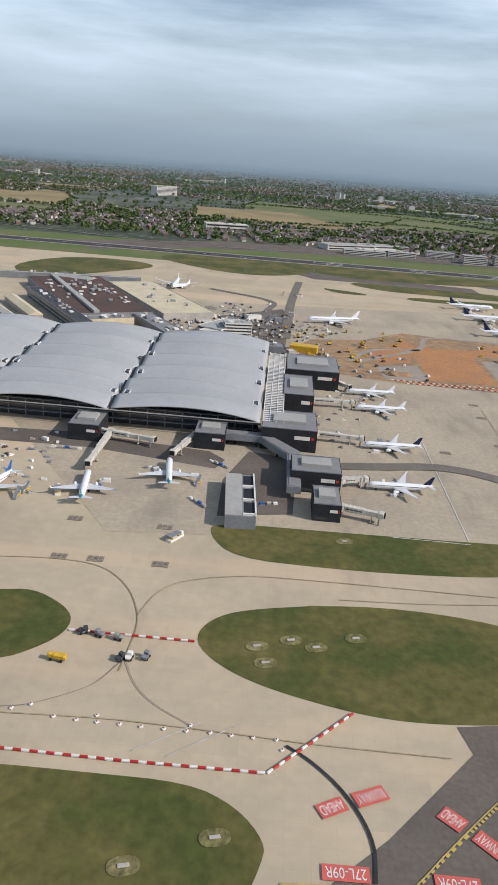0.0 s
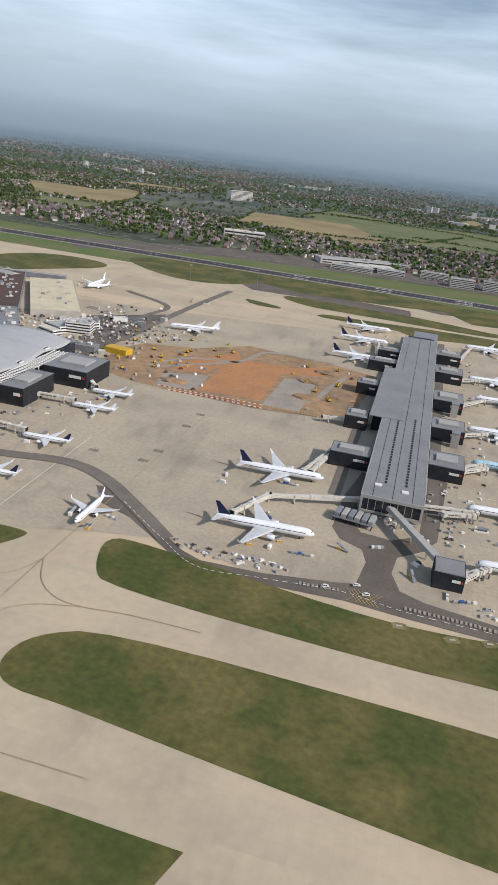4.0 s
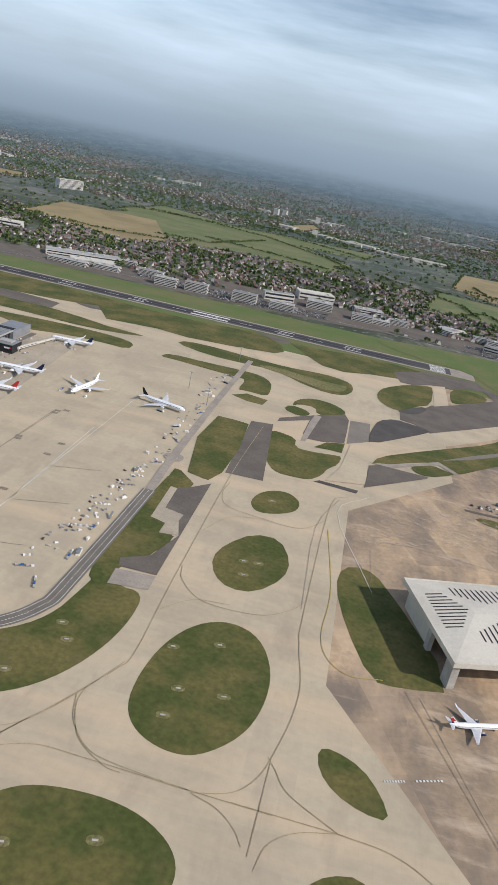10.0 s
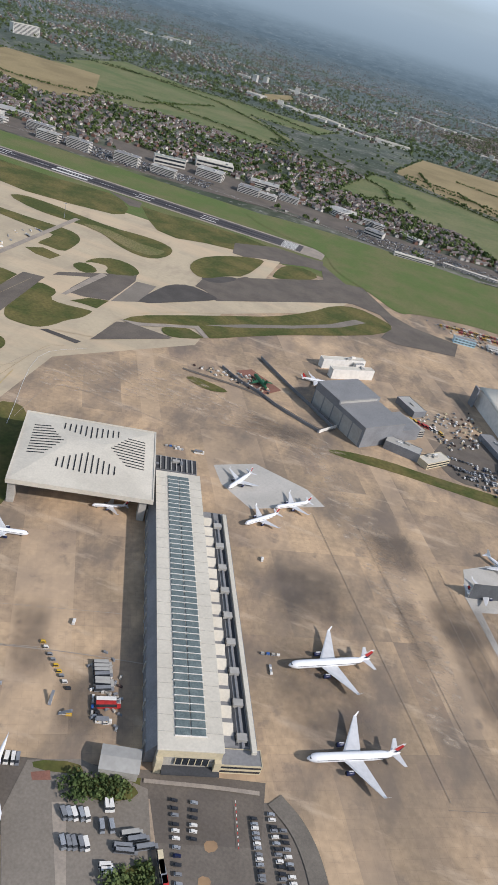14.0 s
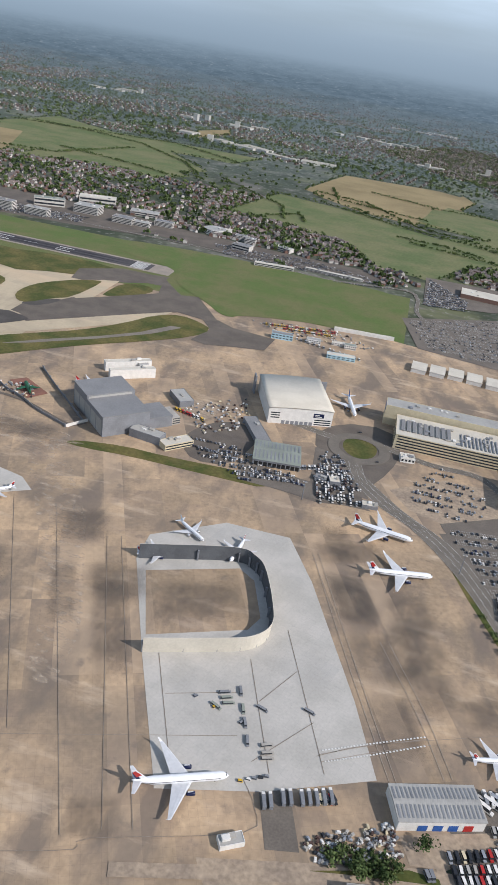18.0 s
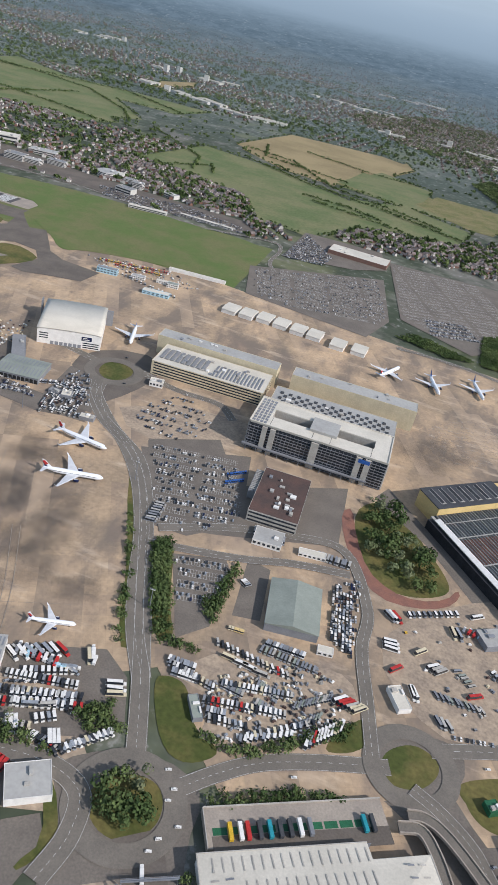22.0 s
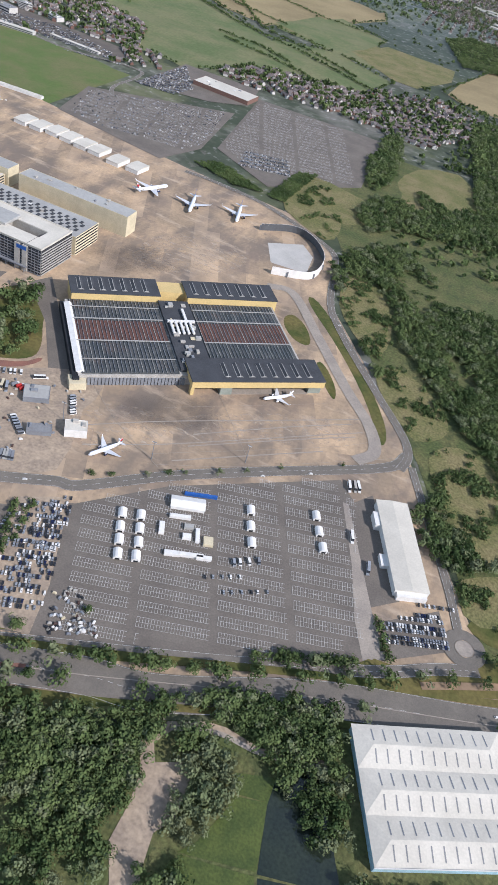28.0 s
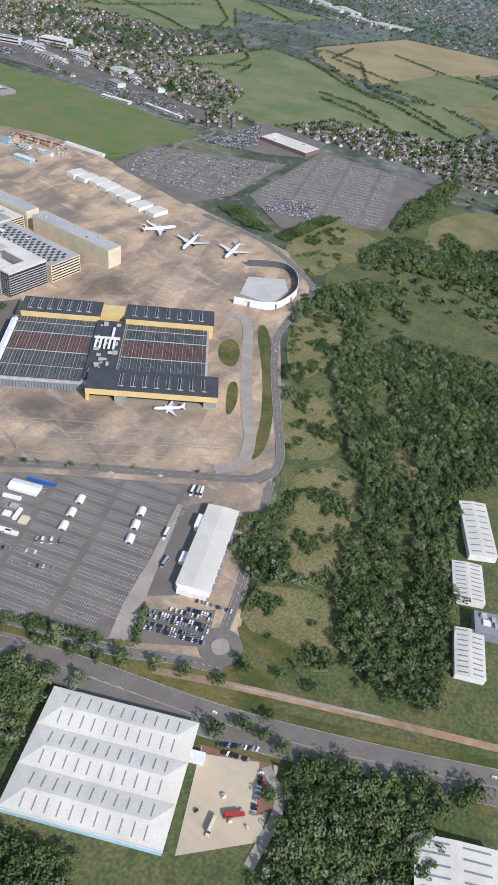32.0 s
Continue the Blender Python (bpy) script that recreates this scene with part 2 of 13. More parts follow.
def blotch(scale, lo, hi, stretch=(1, 1, 1)):
    def build(n, l):
        mp = n.new("ShaderNodeMapping")
        mp.inputs["Scale"].default_value = stretch
        l.new(spot(n, l), mp.inputs[0])
        no = n.new("ShaderNodeTexNoise")
        no.inputs["Scale"].default_value, no.inputs["Detail"].default_value, no.inputs["Roughness"].default_value = scale, 6, 0.6
        l.new(mp.outputs[0], no.inputs["Vector"])
        rg = n.new("ShaderNodeMapRange")
        rg.inputs[1].default_value, rg.inputs[2].default_value = lo, hi
        l.new(no.outputs[0], rg.inputs[0])
        return rg.outputs[0]
    return build


def haze_fade(m, reach, start, most):
    """Puts haze into a material: far land fades into the hazy backdrop, by its distance from the airport's southern
    edge.
    """
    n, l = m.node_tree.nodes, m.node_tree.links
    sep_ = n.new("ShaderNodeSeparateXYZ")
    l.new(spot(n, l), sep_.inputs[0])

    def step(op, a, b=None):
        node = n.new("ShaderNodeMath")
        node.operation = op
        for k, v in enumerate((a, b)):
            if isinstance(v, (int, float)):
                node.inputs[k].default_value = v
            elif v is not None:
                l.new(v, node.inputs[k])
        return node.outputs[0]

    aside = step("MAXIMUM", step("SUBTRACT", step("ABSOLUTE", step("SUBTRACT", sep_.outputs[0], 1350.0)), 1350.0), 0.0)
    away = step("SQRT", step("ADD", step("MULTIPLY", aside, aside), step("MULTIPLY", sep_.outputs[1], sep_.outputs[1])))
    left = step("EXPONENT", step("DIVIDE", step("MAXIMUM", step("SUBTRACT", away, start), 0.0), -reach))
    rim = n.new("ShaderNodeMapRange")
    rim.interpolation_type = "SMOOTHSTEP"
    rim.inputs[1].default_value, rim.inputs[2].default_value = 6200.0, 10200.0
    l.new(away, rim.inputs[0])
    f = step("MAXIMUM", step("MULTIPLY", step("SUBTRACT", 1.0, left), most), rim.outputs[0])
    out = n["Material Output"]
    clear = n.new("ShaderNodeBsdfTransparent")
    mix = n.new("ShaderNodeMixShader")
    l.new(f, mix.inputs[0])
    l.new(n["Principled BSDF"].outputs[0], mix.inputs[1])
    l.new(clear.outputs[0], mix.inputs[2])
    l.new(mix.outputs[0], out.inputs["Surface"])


M = {}
M["concrete"] = mat("concrete", (0.475, 0.392, 0.27), (0.40, 0.33, 0.23), 0.012, 0.9, fine=0.2, fine_amount=0.045)
over(M["concrete"], (0.37, 0.305, 0.225), slab_tone(30, 22.5, 0, 0.55, 1.0), 0.5)
over(M["concrete"], (0.57, 0.43, 0.28), blotch(0.016, 0.5, 0.64, (0.18, 1, 1)), 0.6)
over(M["concrete"], (0.27, 0.22, 0.165), slabs(7.5, 7.5, 0.06), 0.22)
over(M["concrete"], (0.27, 0.215, 0.165), blotch(0.03, 0.56, 0.75, (1, 0.35, 1)), 0.5)
M["apron"] = mat("grey_apron_concrete", (0.42, 0.352, 0.255), (0.36, 0.302, 0.222), 0.015, 0.9, fine=0.35, fine_amount=0.1)
over(M["apron"], (0.29, 0.245, 0.19), slab_tone(30, 22.5, 0, 0.55, 1.0), 0.5)
over(M["apron"], (0.20, 0.165, 0.13), slabs(7.5, 7.5, 0.07), 0.35)
over(M["apron"], (0.19, 0.16, 0.13), blotch(0.03, 0.54, 0.72, (1, 0.35, 1)), 0.55)
M["oldconcrete"] = mat("stained_concrete", (0.51, 0.36, 0.222), (0.31, 0.228, 0.148), 0.012, 0.92, fine=0.22, fine_amount=0.12, spread=(0.38, 0.6))
over(M["oldconcrete"], (0.16, 0.13, 0.105), blotch(0.02, 0.46, 0.62, (1, 0.4, 1)), 0.8)
over(M["oldconcrete"], (0.16, 0.13, 0.105), slab_tone(40, 96, -23.5, 0.66, 0.8), 0.6)
over(M["oldconcrete"], (0.57, 0.44, 0.31), blotch(0.05, 0.56, 0.7, (0.3, 1, 1)), 0.65)
over(M["oldconcrete"], (0.17, 0.13, 0.10), slabs(6, 6, 0.07, -23.5), 0.4)
over(M["oldconcrete"], (0.20, 0.15, 0.12), slab_tone(20, 24, -23.5, 0.6, 1.0), 0.5)
over(M["oldconcrete"], (0.52, 0.38, 0.25), slab_tone(20, 180, -23.5, 0.7, 0.85), 0.5)
over(M["oldconcrete"], (0.15, 0.125, 0.105), blotch(0.05, 0.6, 0.72), 0.55)
M["newconc"] = mat("pale_new_concrete", (0.48, 0.45, 0.40), (0.41, 0.385, 0.34), 0.03, 0.85, fine=0.5, fine_amount=0.06)
over(M["newconc"], (0.33, 0.32, 0.30), slab_tone(30, 36, 20, 0.5, 1.0), 0.4)
over(M["newconc"], (0.26, 0.25, 0.24), slabs(6, 6, 0.06, 20), 0.4)
M["grass"] = mat("mown_grass", (0.062, 0.074, 0.017), (0.135, 0.112, 0.036), 0.02, 0.95, fine=0.25, fine_amount=0.2, bump=0.15, spread=(0.42, 0.62))
over(M["grass"], (0.15, 0.12, 0.052), blotch(0.035, 0.56, 0.7), 0.4)
M["rungrass"] = mat("runway_grass", (0.095, 0.135, 0.036), (0.14, 0.14, 0.055), 0.012, 0.95, fine=0.4, fine_amount=0.2)
over(M["rungrass"], (0.15, 0.125, 0.06), blotch(0.02, 0.55, 0.7, (1, 4, 1)), 0.5)
M["meadow"] = mat("rough_meadow", (0.13, 0.13, 0.045), (0.20, 0.165, 0.075), 0.02, 0.95, fine=0.35, fine_amount=0.35, bump=0.5)
M["scrubgrass"] = mat("scrub_grass", (0.075, 0.092, 0.030), (0.125, 0.118, 0.046), 0.03, 0.95, fine=0.3, fine_amount=0.35, bump=0.4)
over(M["scrubgrass"], (0.045, 0.062, 0.022), blotch(0.06, 0.52, 0.62), 0.7)
M["field"] = mat("pasture", (0.105, 0.135, 0.05), (0.165, 0.165, 0.075), 0.008, 0.95, fine=0.12, fine_amount=0.15)
over(M["field"], (0.17, 0.16, 0.08), blotch(0.01, 0.5, 0.65, (0.25, 1, 1)), 0.5)
M["wheat"] = mat("cut_corn_field", (0.29, 0.225, 0.115), (0.22, 0.17, 0.085), 0.006, 0.95, fine=0.15, fine_amount=0.1)
M["land"] = mat("wooded_suburb_ground", (0.085, 0.096, 0.062), (0.14, 0.14, 0.108), 0.01, 0.95, fine=0.05, fine_amount=0.35)
over(M["land"], (0.135, 0.14, 0.062), blotch(0.0022, 0.53, 0.58), 0.7)
over(M["land"], (0.05, 0.065, 0.035), blotch(0.006, 0.5, 0.56), 0.6)
over(M["land"], (0.04, 0.055, 0.03), blotch(0.0016, 0.48, 0.53), 0.7)
over(M["land"], (0.20, 0.18, 0.16), blotch(0.0028, 0.56, 0.62), 0.55)
over(M["land"], (0.19, 0.165, 0.145), blotch(0.03, 0.6, 0.68), 0.6)
M["asphalt"] = mat("asphalt", (0.112, 0.094, 0.077), (0.145, 0.121, 0.097), 0.03, 0.9, fine=0.6, fine_amount=0.12)
over(M["asphalt"], (0.15, 0.13, 0.115), slab_tone(24, 9, 0, 0.6, 1.0), 0.35)
M["carpark"] = mat("worn_grey_asphalt", (0.138, 0.117, 0.096), (0.17, 0.145, 0.118), 0.03, 0.9, fine=0.6, fine_amount=0.14)
over(M["carpark"], (0.115, 0.099, 0.082), slab_tone(34, 17, -17, 0.6, 1.0), 0.4)
M["road"] = mat("road_asphalt", (0.145, 0.127, 0.104), (0.175, 0.152, 0.124), 0.05, 0.9, fine=0.9, fine_amount=0.12)
M["road_pave"] = mat("worn_taxiway_asphalt", (0.185, 0.16, 0.13), (0.22, 0.19, 0.155), 0.03, 0.9, fine=0.6, fine_amount=0.12)
M["blackpave"] = mat("fresh_asphalt", (0.07, 0.062, 0.055), (0.09, 0.08, 0.07), 0.03, 0.9, fine=0.6, fine_amount=0.12)
def decal(name, a, b, scale, lo, hi, stretch=(1, 1, 1)):
    """A worn stain or scuff: its colour, ragged and broken by a coarse and a fine texture."""
    m = mat(name, a, b, 0.05, 0.92, fine=0.4, fine_amount=0.15)
    n, l = m.node_tree.nodes, m.node_tree.links
    f = n.new("ShaderNodeMath")
    f.operation = "MULTIPLY"
    l.new(blotch(scale, lo, hi, stretch)(n, l), f.inputs[0])
    f.inputs[1].default_value = 0.6
    clear, mix = n.new("ShaderNodeBsdfTransparent"), n.new("ShaderNodeMixShader")
    l.new(f.outputs[0], mix.inputs[0])
    l.new(clear.outputs[0], mix.inputs[1])
    l.new(n["Principled BSDF"].outputs[0], mix.inputs[2])
    l.new(mix.outputs[0], n["Material Output"].inputs["Surface"])
    return m


def soft_stain(name, a, b, most):
    """A stain that thins out towards the edges of its own sheet."""
    m = mat(name, a, b, 0.06, 0.92, fine=0.4, fine_amount=0.12)
    n, l = m.node_tree.nodes, m.node_tree.links
    co_, sp = n.new("ShaderNodeTexCoord"), n.new("ShaderNodeSeparateXYZ")
    l.new(co_.outputs["Generated"], sp.inputs[0])
    last = None
    for axis in (0, 1):
        for lo, hi in ((0.0, 0.3), (1.0, 0.7)):
            rg = n.new("ShaderNodeMapRange")
            rg.interpolation_type = "SMOOTHSTEP"
            rg.inputs[1].default_value, rg.inputs[2].default_value = lo, hi
            l.new(sp.outputs[axis], rg.inputs[0])
            if last is None:
                last = rg.outputs[0]
            else:
                mu = n.new("ShaderNodeMath")
                mu.operation = "MULTIPLY"
                l.new(last, mu.inputs[0])
                l.new(rg.outputs[0], mu.inputs[1])
                last = mu.outputs[0]
    ragged = n.new("ShaderNodeMath")
    ragged.operation = "MULTIPLY"
    l.new(last, ragged.inputs[0])
    l.new(blotch(0.03, 0.2, 0.55)(n, l), ragged.inputs[1])
    part_ = n.new("ShaderNodeMath")
    part_.operation = "MULTIPLY"
    part_.inputs[1].default_value = most
    l.new(ragged.outputs[0], part_.inputs[0])
    clear, mix = n.new("ShaderNodeBsdfTransparent"), n.new("ShaderNodeMixShader")
    l.new(part_.outputs[0], mix.inputs[0])
    l.new(clear.outputs[0], mix.inputs[1])
    l.new(n["Principled BSDF"].outputs[0], mix.inputs[2])
    l.new(mix.outputs[0], n["Material Output"].inputs["Surface"])
    return m


M["stain_soft"] = soft_stain("oily_dark_stain", (0.135, 0.115, 0.095), (0.12, 0.10, 0.085), 0.36)
M["stain_pale"] = decal("pale_scuffed_concrete", (0.60, 0.49, 0.37), (0.50, 0.39, 0.28), 0.16, 0.5, 0.68, (0.5, 1, 1))
M["runway"] = mat("runway_asphalt", (0.085, 0.078, 0.078), (0.065, 0.06, 0.062), 0.02, 0.9, fine=0.5, fine_amount=0.12)
M["rubber"] = mat("tyre_rubber_track", (0.03, 0.028, 0.032), (0.045, 0.042, 0.045), 0.02, 0.9)
M["dirt"] = mat("bare_earth", (0.34, 0.215, 0.115), (0.25, 0.17, 0.105), 0.02, 0.95, fine=0.12, fine_amount=0.2, bump=0.2)
M["yard"] = mat("dusty_yard", (0.37, 0.285, 0.20), (0.27, 0.21, 0.155), 0.05, 0.95, fine=0.3, fine_amount=0.2)
M["clay"] = mat("orange_clay", (0.42, 0.20, 0.085), (0.36, 0.18, 0.085), 0.04, 0.95, fine=0.3, fine_amount=0.12)
M["paving"] = mat("pale_paving", (0.33, 0.28, 0.225), (0.27, 0.23, 0.19), 0.05, 0.9, fine=0.6, fine_amount=0.12)
M["redpave"] = mat("red_block_paving", (0.25, 0.115, 0.08), (0.20, 0.10, 0.075), 0.08, 0.9, fine=0.9, fine_amount=0.12)
M["water"] = mat("dark_water", (0.018, 0.025, 0.018), (0.024, 0.032, 0.02), 0.05, 0.08, spec=0.5)
M["algae"] = mat("algae_water", (0.085, 0.105, 0.026), (0.055, 0.075, 0.02), 0.06, 0.35)
M["white"] = mat("white_paint", (0.73, 0.70, 0.645), (0.65, 0.622, 0.57), 0.2, 0.5, fine_amount=0.05)
M["planewhite"] = mat("white_gloss_paint", (0.80, 0.80, 0.80), (0.75, 0.75, 0.75), 0.2, 0.25, fine_amount=0.03, spec=0.5)
M["planegrey"] = mat("grey_wing_paint", (0.60, 0.60, 0.60), (0.54, 0.54, 0.54), 0.3, 0.45, fine_amount=0.05)
M["navy"] = mat("navy_paint", (0.014, 0.020, 0.062), None, 0.3, 0.35)
M["red"] = mat("red_paint", (0.46, 0.035, 0.03), None, 0.3, 0.45, fine_amount=0.08)
M["gold"] = mat("gold_paint", (0.42, 0.32, 0.14), None, 0.3, 0.4)
M["teal"] = mat("teal_paint", (0.03, 0.26, 0.30), None, 0.3, 0.4)
M["skyblue"] = mat("pale_blue_paint", (0.42, 0.62, 0.70), None, 0.3, 0.35)
M["blue"] = mat("blue_paint", (0.03, 0.11, 0.36), None, 0.3, 0.45)
M["yellow"] = mat("yellow_paint", (0.62, 0.38, 0.03), None, 0.3, 0.5)
M["green"] = mat("green_paint", (0.025, 0.12, 0.055), None, 0.3, 0.5)
M["black"] = mat("black_rubber", (0.018, 0.018, 0.018), None, 0.4, 0.7)
M["glazing"] = mat("weathered_roof_glass", (0.115, 0.145, 0.14), (0.16, 0.19, 0.18), 0.12, 0.3, spec=0.5)
M["sootglass"] = mat("soot_stained_roof_glass", (0.05, 0.056, 0.055), (0.10, 0.098, 0.09), 0.06, 0.55, fine=0.4, fine_amount=0.35, spec=0.3)
over(M["sootglass"], (0.12, 0.075, 0.055), blotch(0.05, 0.55, 0.7, (0.4, 1, 1)), 0.6)
M["rustroof"] = mat("rusted_roof_sheet", (0.13, 0.062, 0.045), (0.085, 0.052, 0.044), 0.08, 0.9, fine=0.5, fine_amount=0.3)
M["glass"] = mat("dark_glass", (0.025, 0.03, 0.036), (0.035, 0.04, 0.048), 0.2, 0.12, spec=0.6)
M["darkmetal"] = mat("dark_cladding", (0.022, 0.023, 0.026), (0.03, 0.031, 0.034), 0.15, 0.75, spec=0.15)
M["greymetal"] = mat("grey_cladding", (0.22, 0.225, 0.235), (0.18, 0.185, 0.195), 0.06, 0.5, fine=0.8, fine_amount=0.1)
M["roofgrey"] = mat("grey_metal_roof", (0.235, 0.23, 0.225), (0.20, 0.197, 0.193), 0.03, 0.55, fine=0.5, fine_amount=0.1)
M["roofsilver"] = mat("silver_metal_roof", (0.385, 0.37, 0.335), (0.325, 0.312, 0.285), 0.02, 0.5, fine=0.3, fine_amount=0.08)
M["roofbright"] = mat("bright_silver_roof", (0.40, 0.40, 0.395), (0.36, 0.36, 0.355), 0.02, 0.5, fine=0.3, fine_amount=0.05)
M["screengrey"] = mat("grey_acoustic_panel", (0.105, 0.11, 0.115), (0.085, 0.088, 0.092), 0.1, 0.8, fine=1.0, fine_amount=0.12)
M["roofwhite"] = mat("white_metal_roof", (0.60, 0.55, 0.455), (0.525, 0.48, 0.395), 0.03, 0.55, fine=0.6, fine_amount=0.06)
M["roofgreen"] = mat("grey_green_roof", (0.26, 0.28, 0.235), (0.22, 0.238, 0.20), 0.04, 0.55, fine=0.6, fine_amount=0.08)
M["roofbrown"] = mat("brown_felt_roof", (0.105, 0.062, 0.05), (0.075, 0.052, 0.045), 0.05, 0.9, fine=0.7, fine_amount=0.2)
M["roofdark"] = mat("dark_felt_roof", (0.060, 0.062, 0.066), (0.048, 0.049, 0.052), 0.05, 0.85, fine=0.7, fine_amount=0.15)
M["concwall"] = mat("concrete_wall", (0.42, 0.39, 0.34), (0.34, 0.315, 0.275), 0.1, 0.9, fine=0.8, fine_amount=0.12)
M["cream"] = mat("cream_cladding", (0.60, 0.515, 0.345), (0.52, 0.445, 0.30), 0.06, 0.6, fine=0.6, fine_amount=0.08)
M["orange"] = mat("ochre_cladding", (0.60, 0.44, 0.19), (0.54, 0.40, 0.17), 0.06, 0.6, fine=0.6, fine_amount=0.08)
M["brick"] = mat("red_brick", (0.185, 0.105, 0.078), (0.15, 0.09, 0.07), 0.3, 0.9, fine=2.0, fine_amount=0.15, vary=0.2)
M["tileroof"] = mat("clay_roof_tiles", (0.185, 0.148, 0.13), (0.125, 0.11, 0.105), 0.02, 0.9, fine=0.8, fine_amount=0.3)
M["render"] = mat("pale_render", (0.55, 0.52, 0.47), (0.48, 0.45, 0.40), 0.02, 0.9, fine=0.5, fine_amount=0.15)
M["bridge"] = mat("cream_bridge_panels", (0.58, 0.54, 0.46), (0.50, 0.465, 0.40), 0.2, 0.5, fine=1.0, fine_amount=0.08)
M["leaf"] = mat("broad_leaves", (0.054, 0.082, 0.028), (0.112, 0.145, 0.052), 0.022, 0.9, fine=0.3, fine_amount=0.28, spec=0.1)
M["leafpale"] = mat("pale_leaves", (0.125, 0.15, 0.07), (0.155, 0.17, 0.09), 0.03, 0.85, fine=0.3, fine_amount=0.25, spec=0.1)
M["bark"] = mat("bark", (0.09, 0.065, 0.045), None, 0.8, 0.95, fine_amount=0.3)
M["linewhite"] = mat("white_marking", (0.68, 0.67, 0.63), (0.55, 0.54, 0.50), 0.3, 0.8, fine_amount=0.1)
M["bayline"] = mat("worn_bay_line", (0.52, 0.50, 0.46), (0.38, 0.36, 0.32), 0.08, 0.85, fine_amount=0.2)
M["lineyellow"] = mat("yellow_marking", (0.50, 0.37, 0.10), (0.38, 0.29, 0.11), 0.3, 0.8, fine_amount=0.1)
M["taxiline"] = mat("worn_ochre_line", (0.31, 0.245, 0.14), (0.38, 0.305, 0.19), 0.06, 0.9, fine=0.5, fine_amount=0.2)
M["linedark"] = mat("dark_tyre_line", (0.20, 0.165, 0.13), (0.26, 0.215, 0.17), 0.3, 0.9, fine_amount=0.1)
M["linered"] = mat("red_marking", (0.58, 0.12, 0.095), (0.50, 0.11, 0.09), 0.3, 0.8, fine_amount=0.08)

over(M["land"], (0.035, 0.045, 0.026), blotch(0.012, 0.48, 0.62), 0.6)
over(M["land"], (0.30, 0.285, 0.26), blotch(0.05, 0.58, 0.68), 0.65)
# distance haze put into the materials of far land, trees and buildings
haze_fade(M["land"], 3800.0, 2500.0, 1.0)
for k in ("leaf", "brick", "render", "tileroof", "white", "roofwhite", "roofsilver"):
    haze_fade(M[k], 2700.0, 2300.0, 0.93)


# ---- building blocks ----
def ob_from(name, bm, m, smooth=False):
    me = bpy.data.meshes.new(name)
    bm.to_mesh(me)
    bm.free()
    for x in (m if isinstance(m, (list, tuple)) else (m,)):
        me.materials.append(M[x] if isinstance(x, str) else x)
    if smooth:
        me.shade_smooth()
    return new(name, me)


def part(name, bm, m, parent, label="", smooth=False):
    ob = ob_from(name, bm, m, smooth)
    ob.parent = parent
    if label:
        ob["label"] = label
    return ob


def share(name, me, parent, mtx, label=""):
    ob = new(name, me)
    ob.parent = parent
    ob.matrix_basis = mtx
    if label:
        ob["label"] = label
    return ob


def thing(name, m, label, category, group="", kind=""):
    ob = new(name)
    ob.matrix_basis = m
    return tagged(ob, label, category, group, kind)


def box(bm, x0, y0, z0, x1, y1, z1, bevel=0.0):
    vs = [bm.verts.new((x, y, z)) for z in (z0, z1) for x, y in ((x0, y0), (x1, y0), (x1, y1), (x0, y1))]
    fs = [bm.faces.new([vs[i] for i in f]) for f in ((3, 2, 1, 0), (4, 5, 6, 7), (0, 1, 5, 4), (1, 2, 6, 5), (2, 3, 7, 6), (3, 0, 4, 7))]
    if bevel:
        es = {e for f in fs for e in f.edges}
        bmesh.ops.bevel(bm, geom=list(es), offset=bevel, segments=1, affect="EDGES")
    return vs


def boxes(*rows, bevel=0.0):
    bm = bmesh.new()
    for r in rows:
        box(bm, *r, bevel=bevel)
    return bm


def prism(bm, pts, z0, z1):
    lo = [bm.verts.new((x, y, z0)) for x, y in pts]
    hi = [bm.verts.new((x, y, z1)) for x, y in pts]
    n = len(pts)
    bm.faces.new(hi)
    bm.faces.new(lo[::-1])
    for i in range(n):
        bm.faces.new((lo[i], lo[(i + 1) % n], hi[(i + 1) % n], hi[i]))
    return bm


def ccw(pts):
    s = sum(a[0] * b[1] - b[0] * a[1] for a, b in zip(pts, pts[1:] + pts[:1]))
    return pts if s > 0 else pts[::-1]


def rounded(pts, times):
    for _ in range(times):
        out = []
        for a, b in zip(pts, pts[1:] + pts[:1]):
            out += [(a[0] * 0.75 + b[0] * 0.25, a[1] * 0.75 + b[1] * 0.25), (a[0] * 0.25 + b[0] * 0.75, a[1] * 0.25 + b[1] * 0.75)]
        pts = out
    return pts


def flat(name, pts, m, z, label="", category="", kind="structure"):
    bm = bmesh.new()
    f = bm.faces.new([bm.verts.new((x, y, z)) for x, y in ccw(list(pts))])
    bm.normal_update()
    bmesh.ops.triangulate(bm, faces=[f])
    return tagged(ob_from(name, bm, m), label, category, kind=kind)


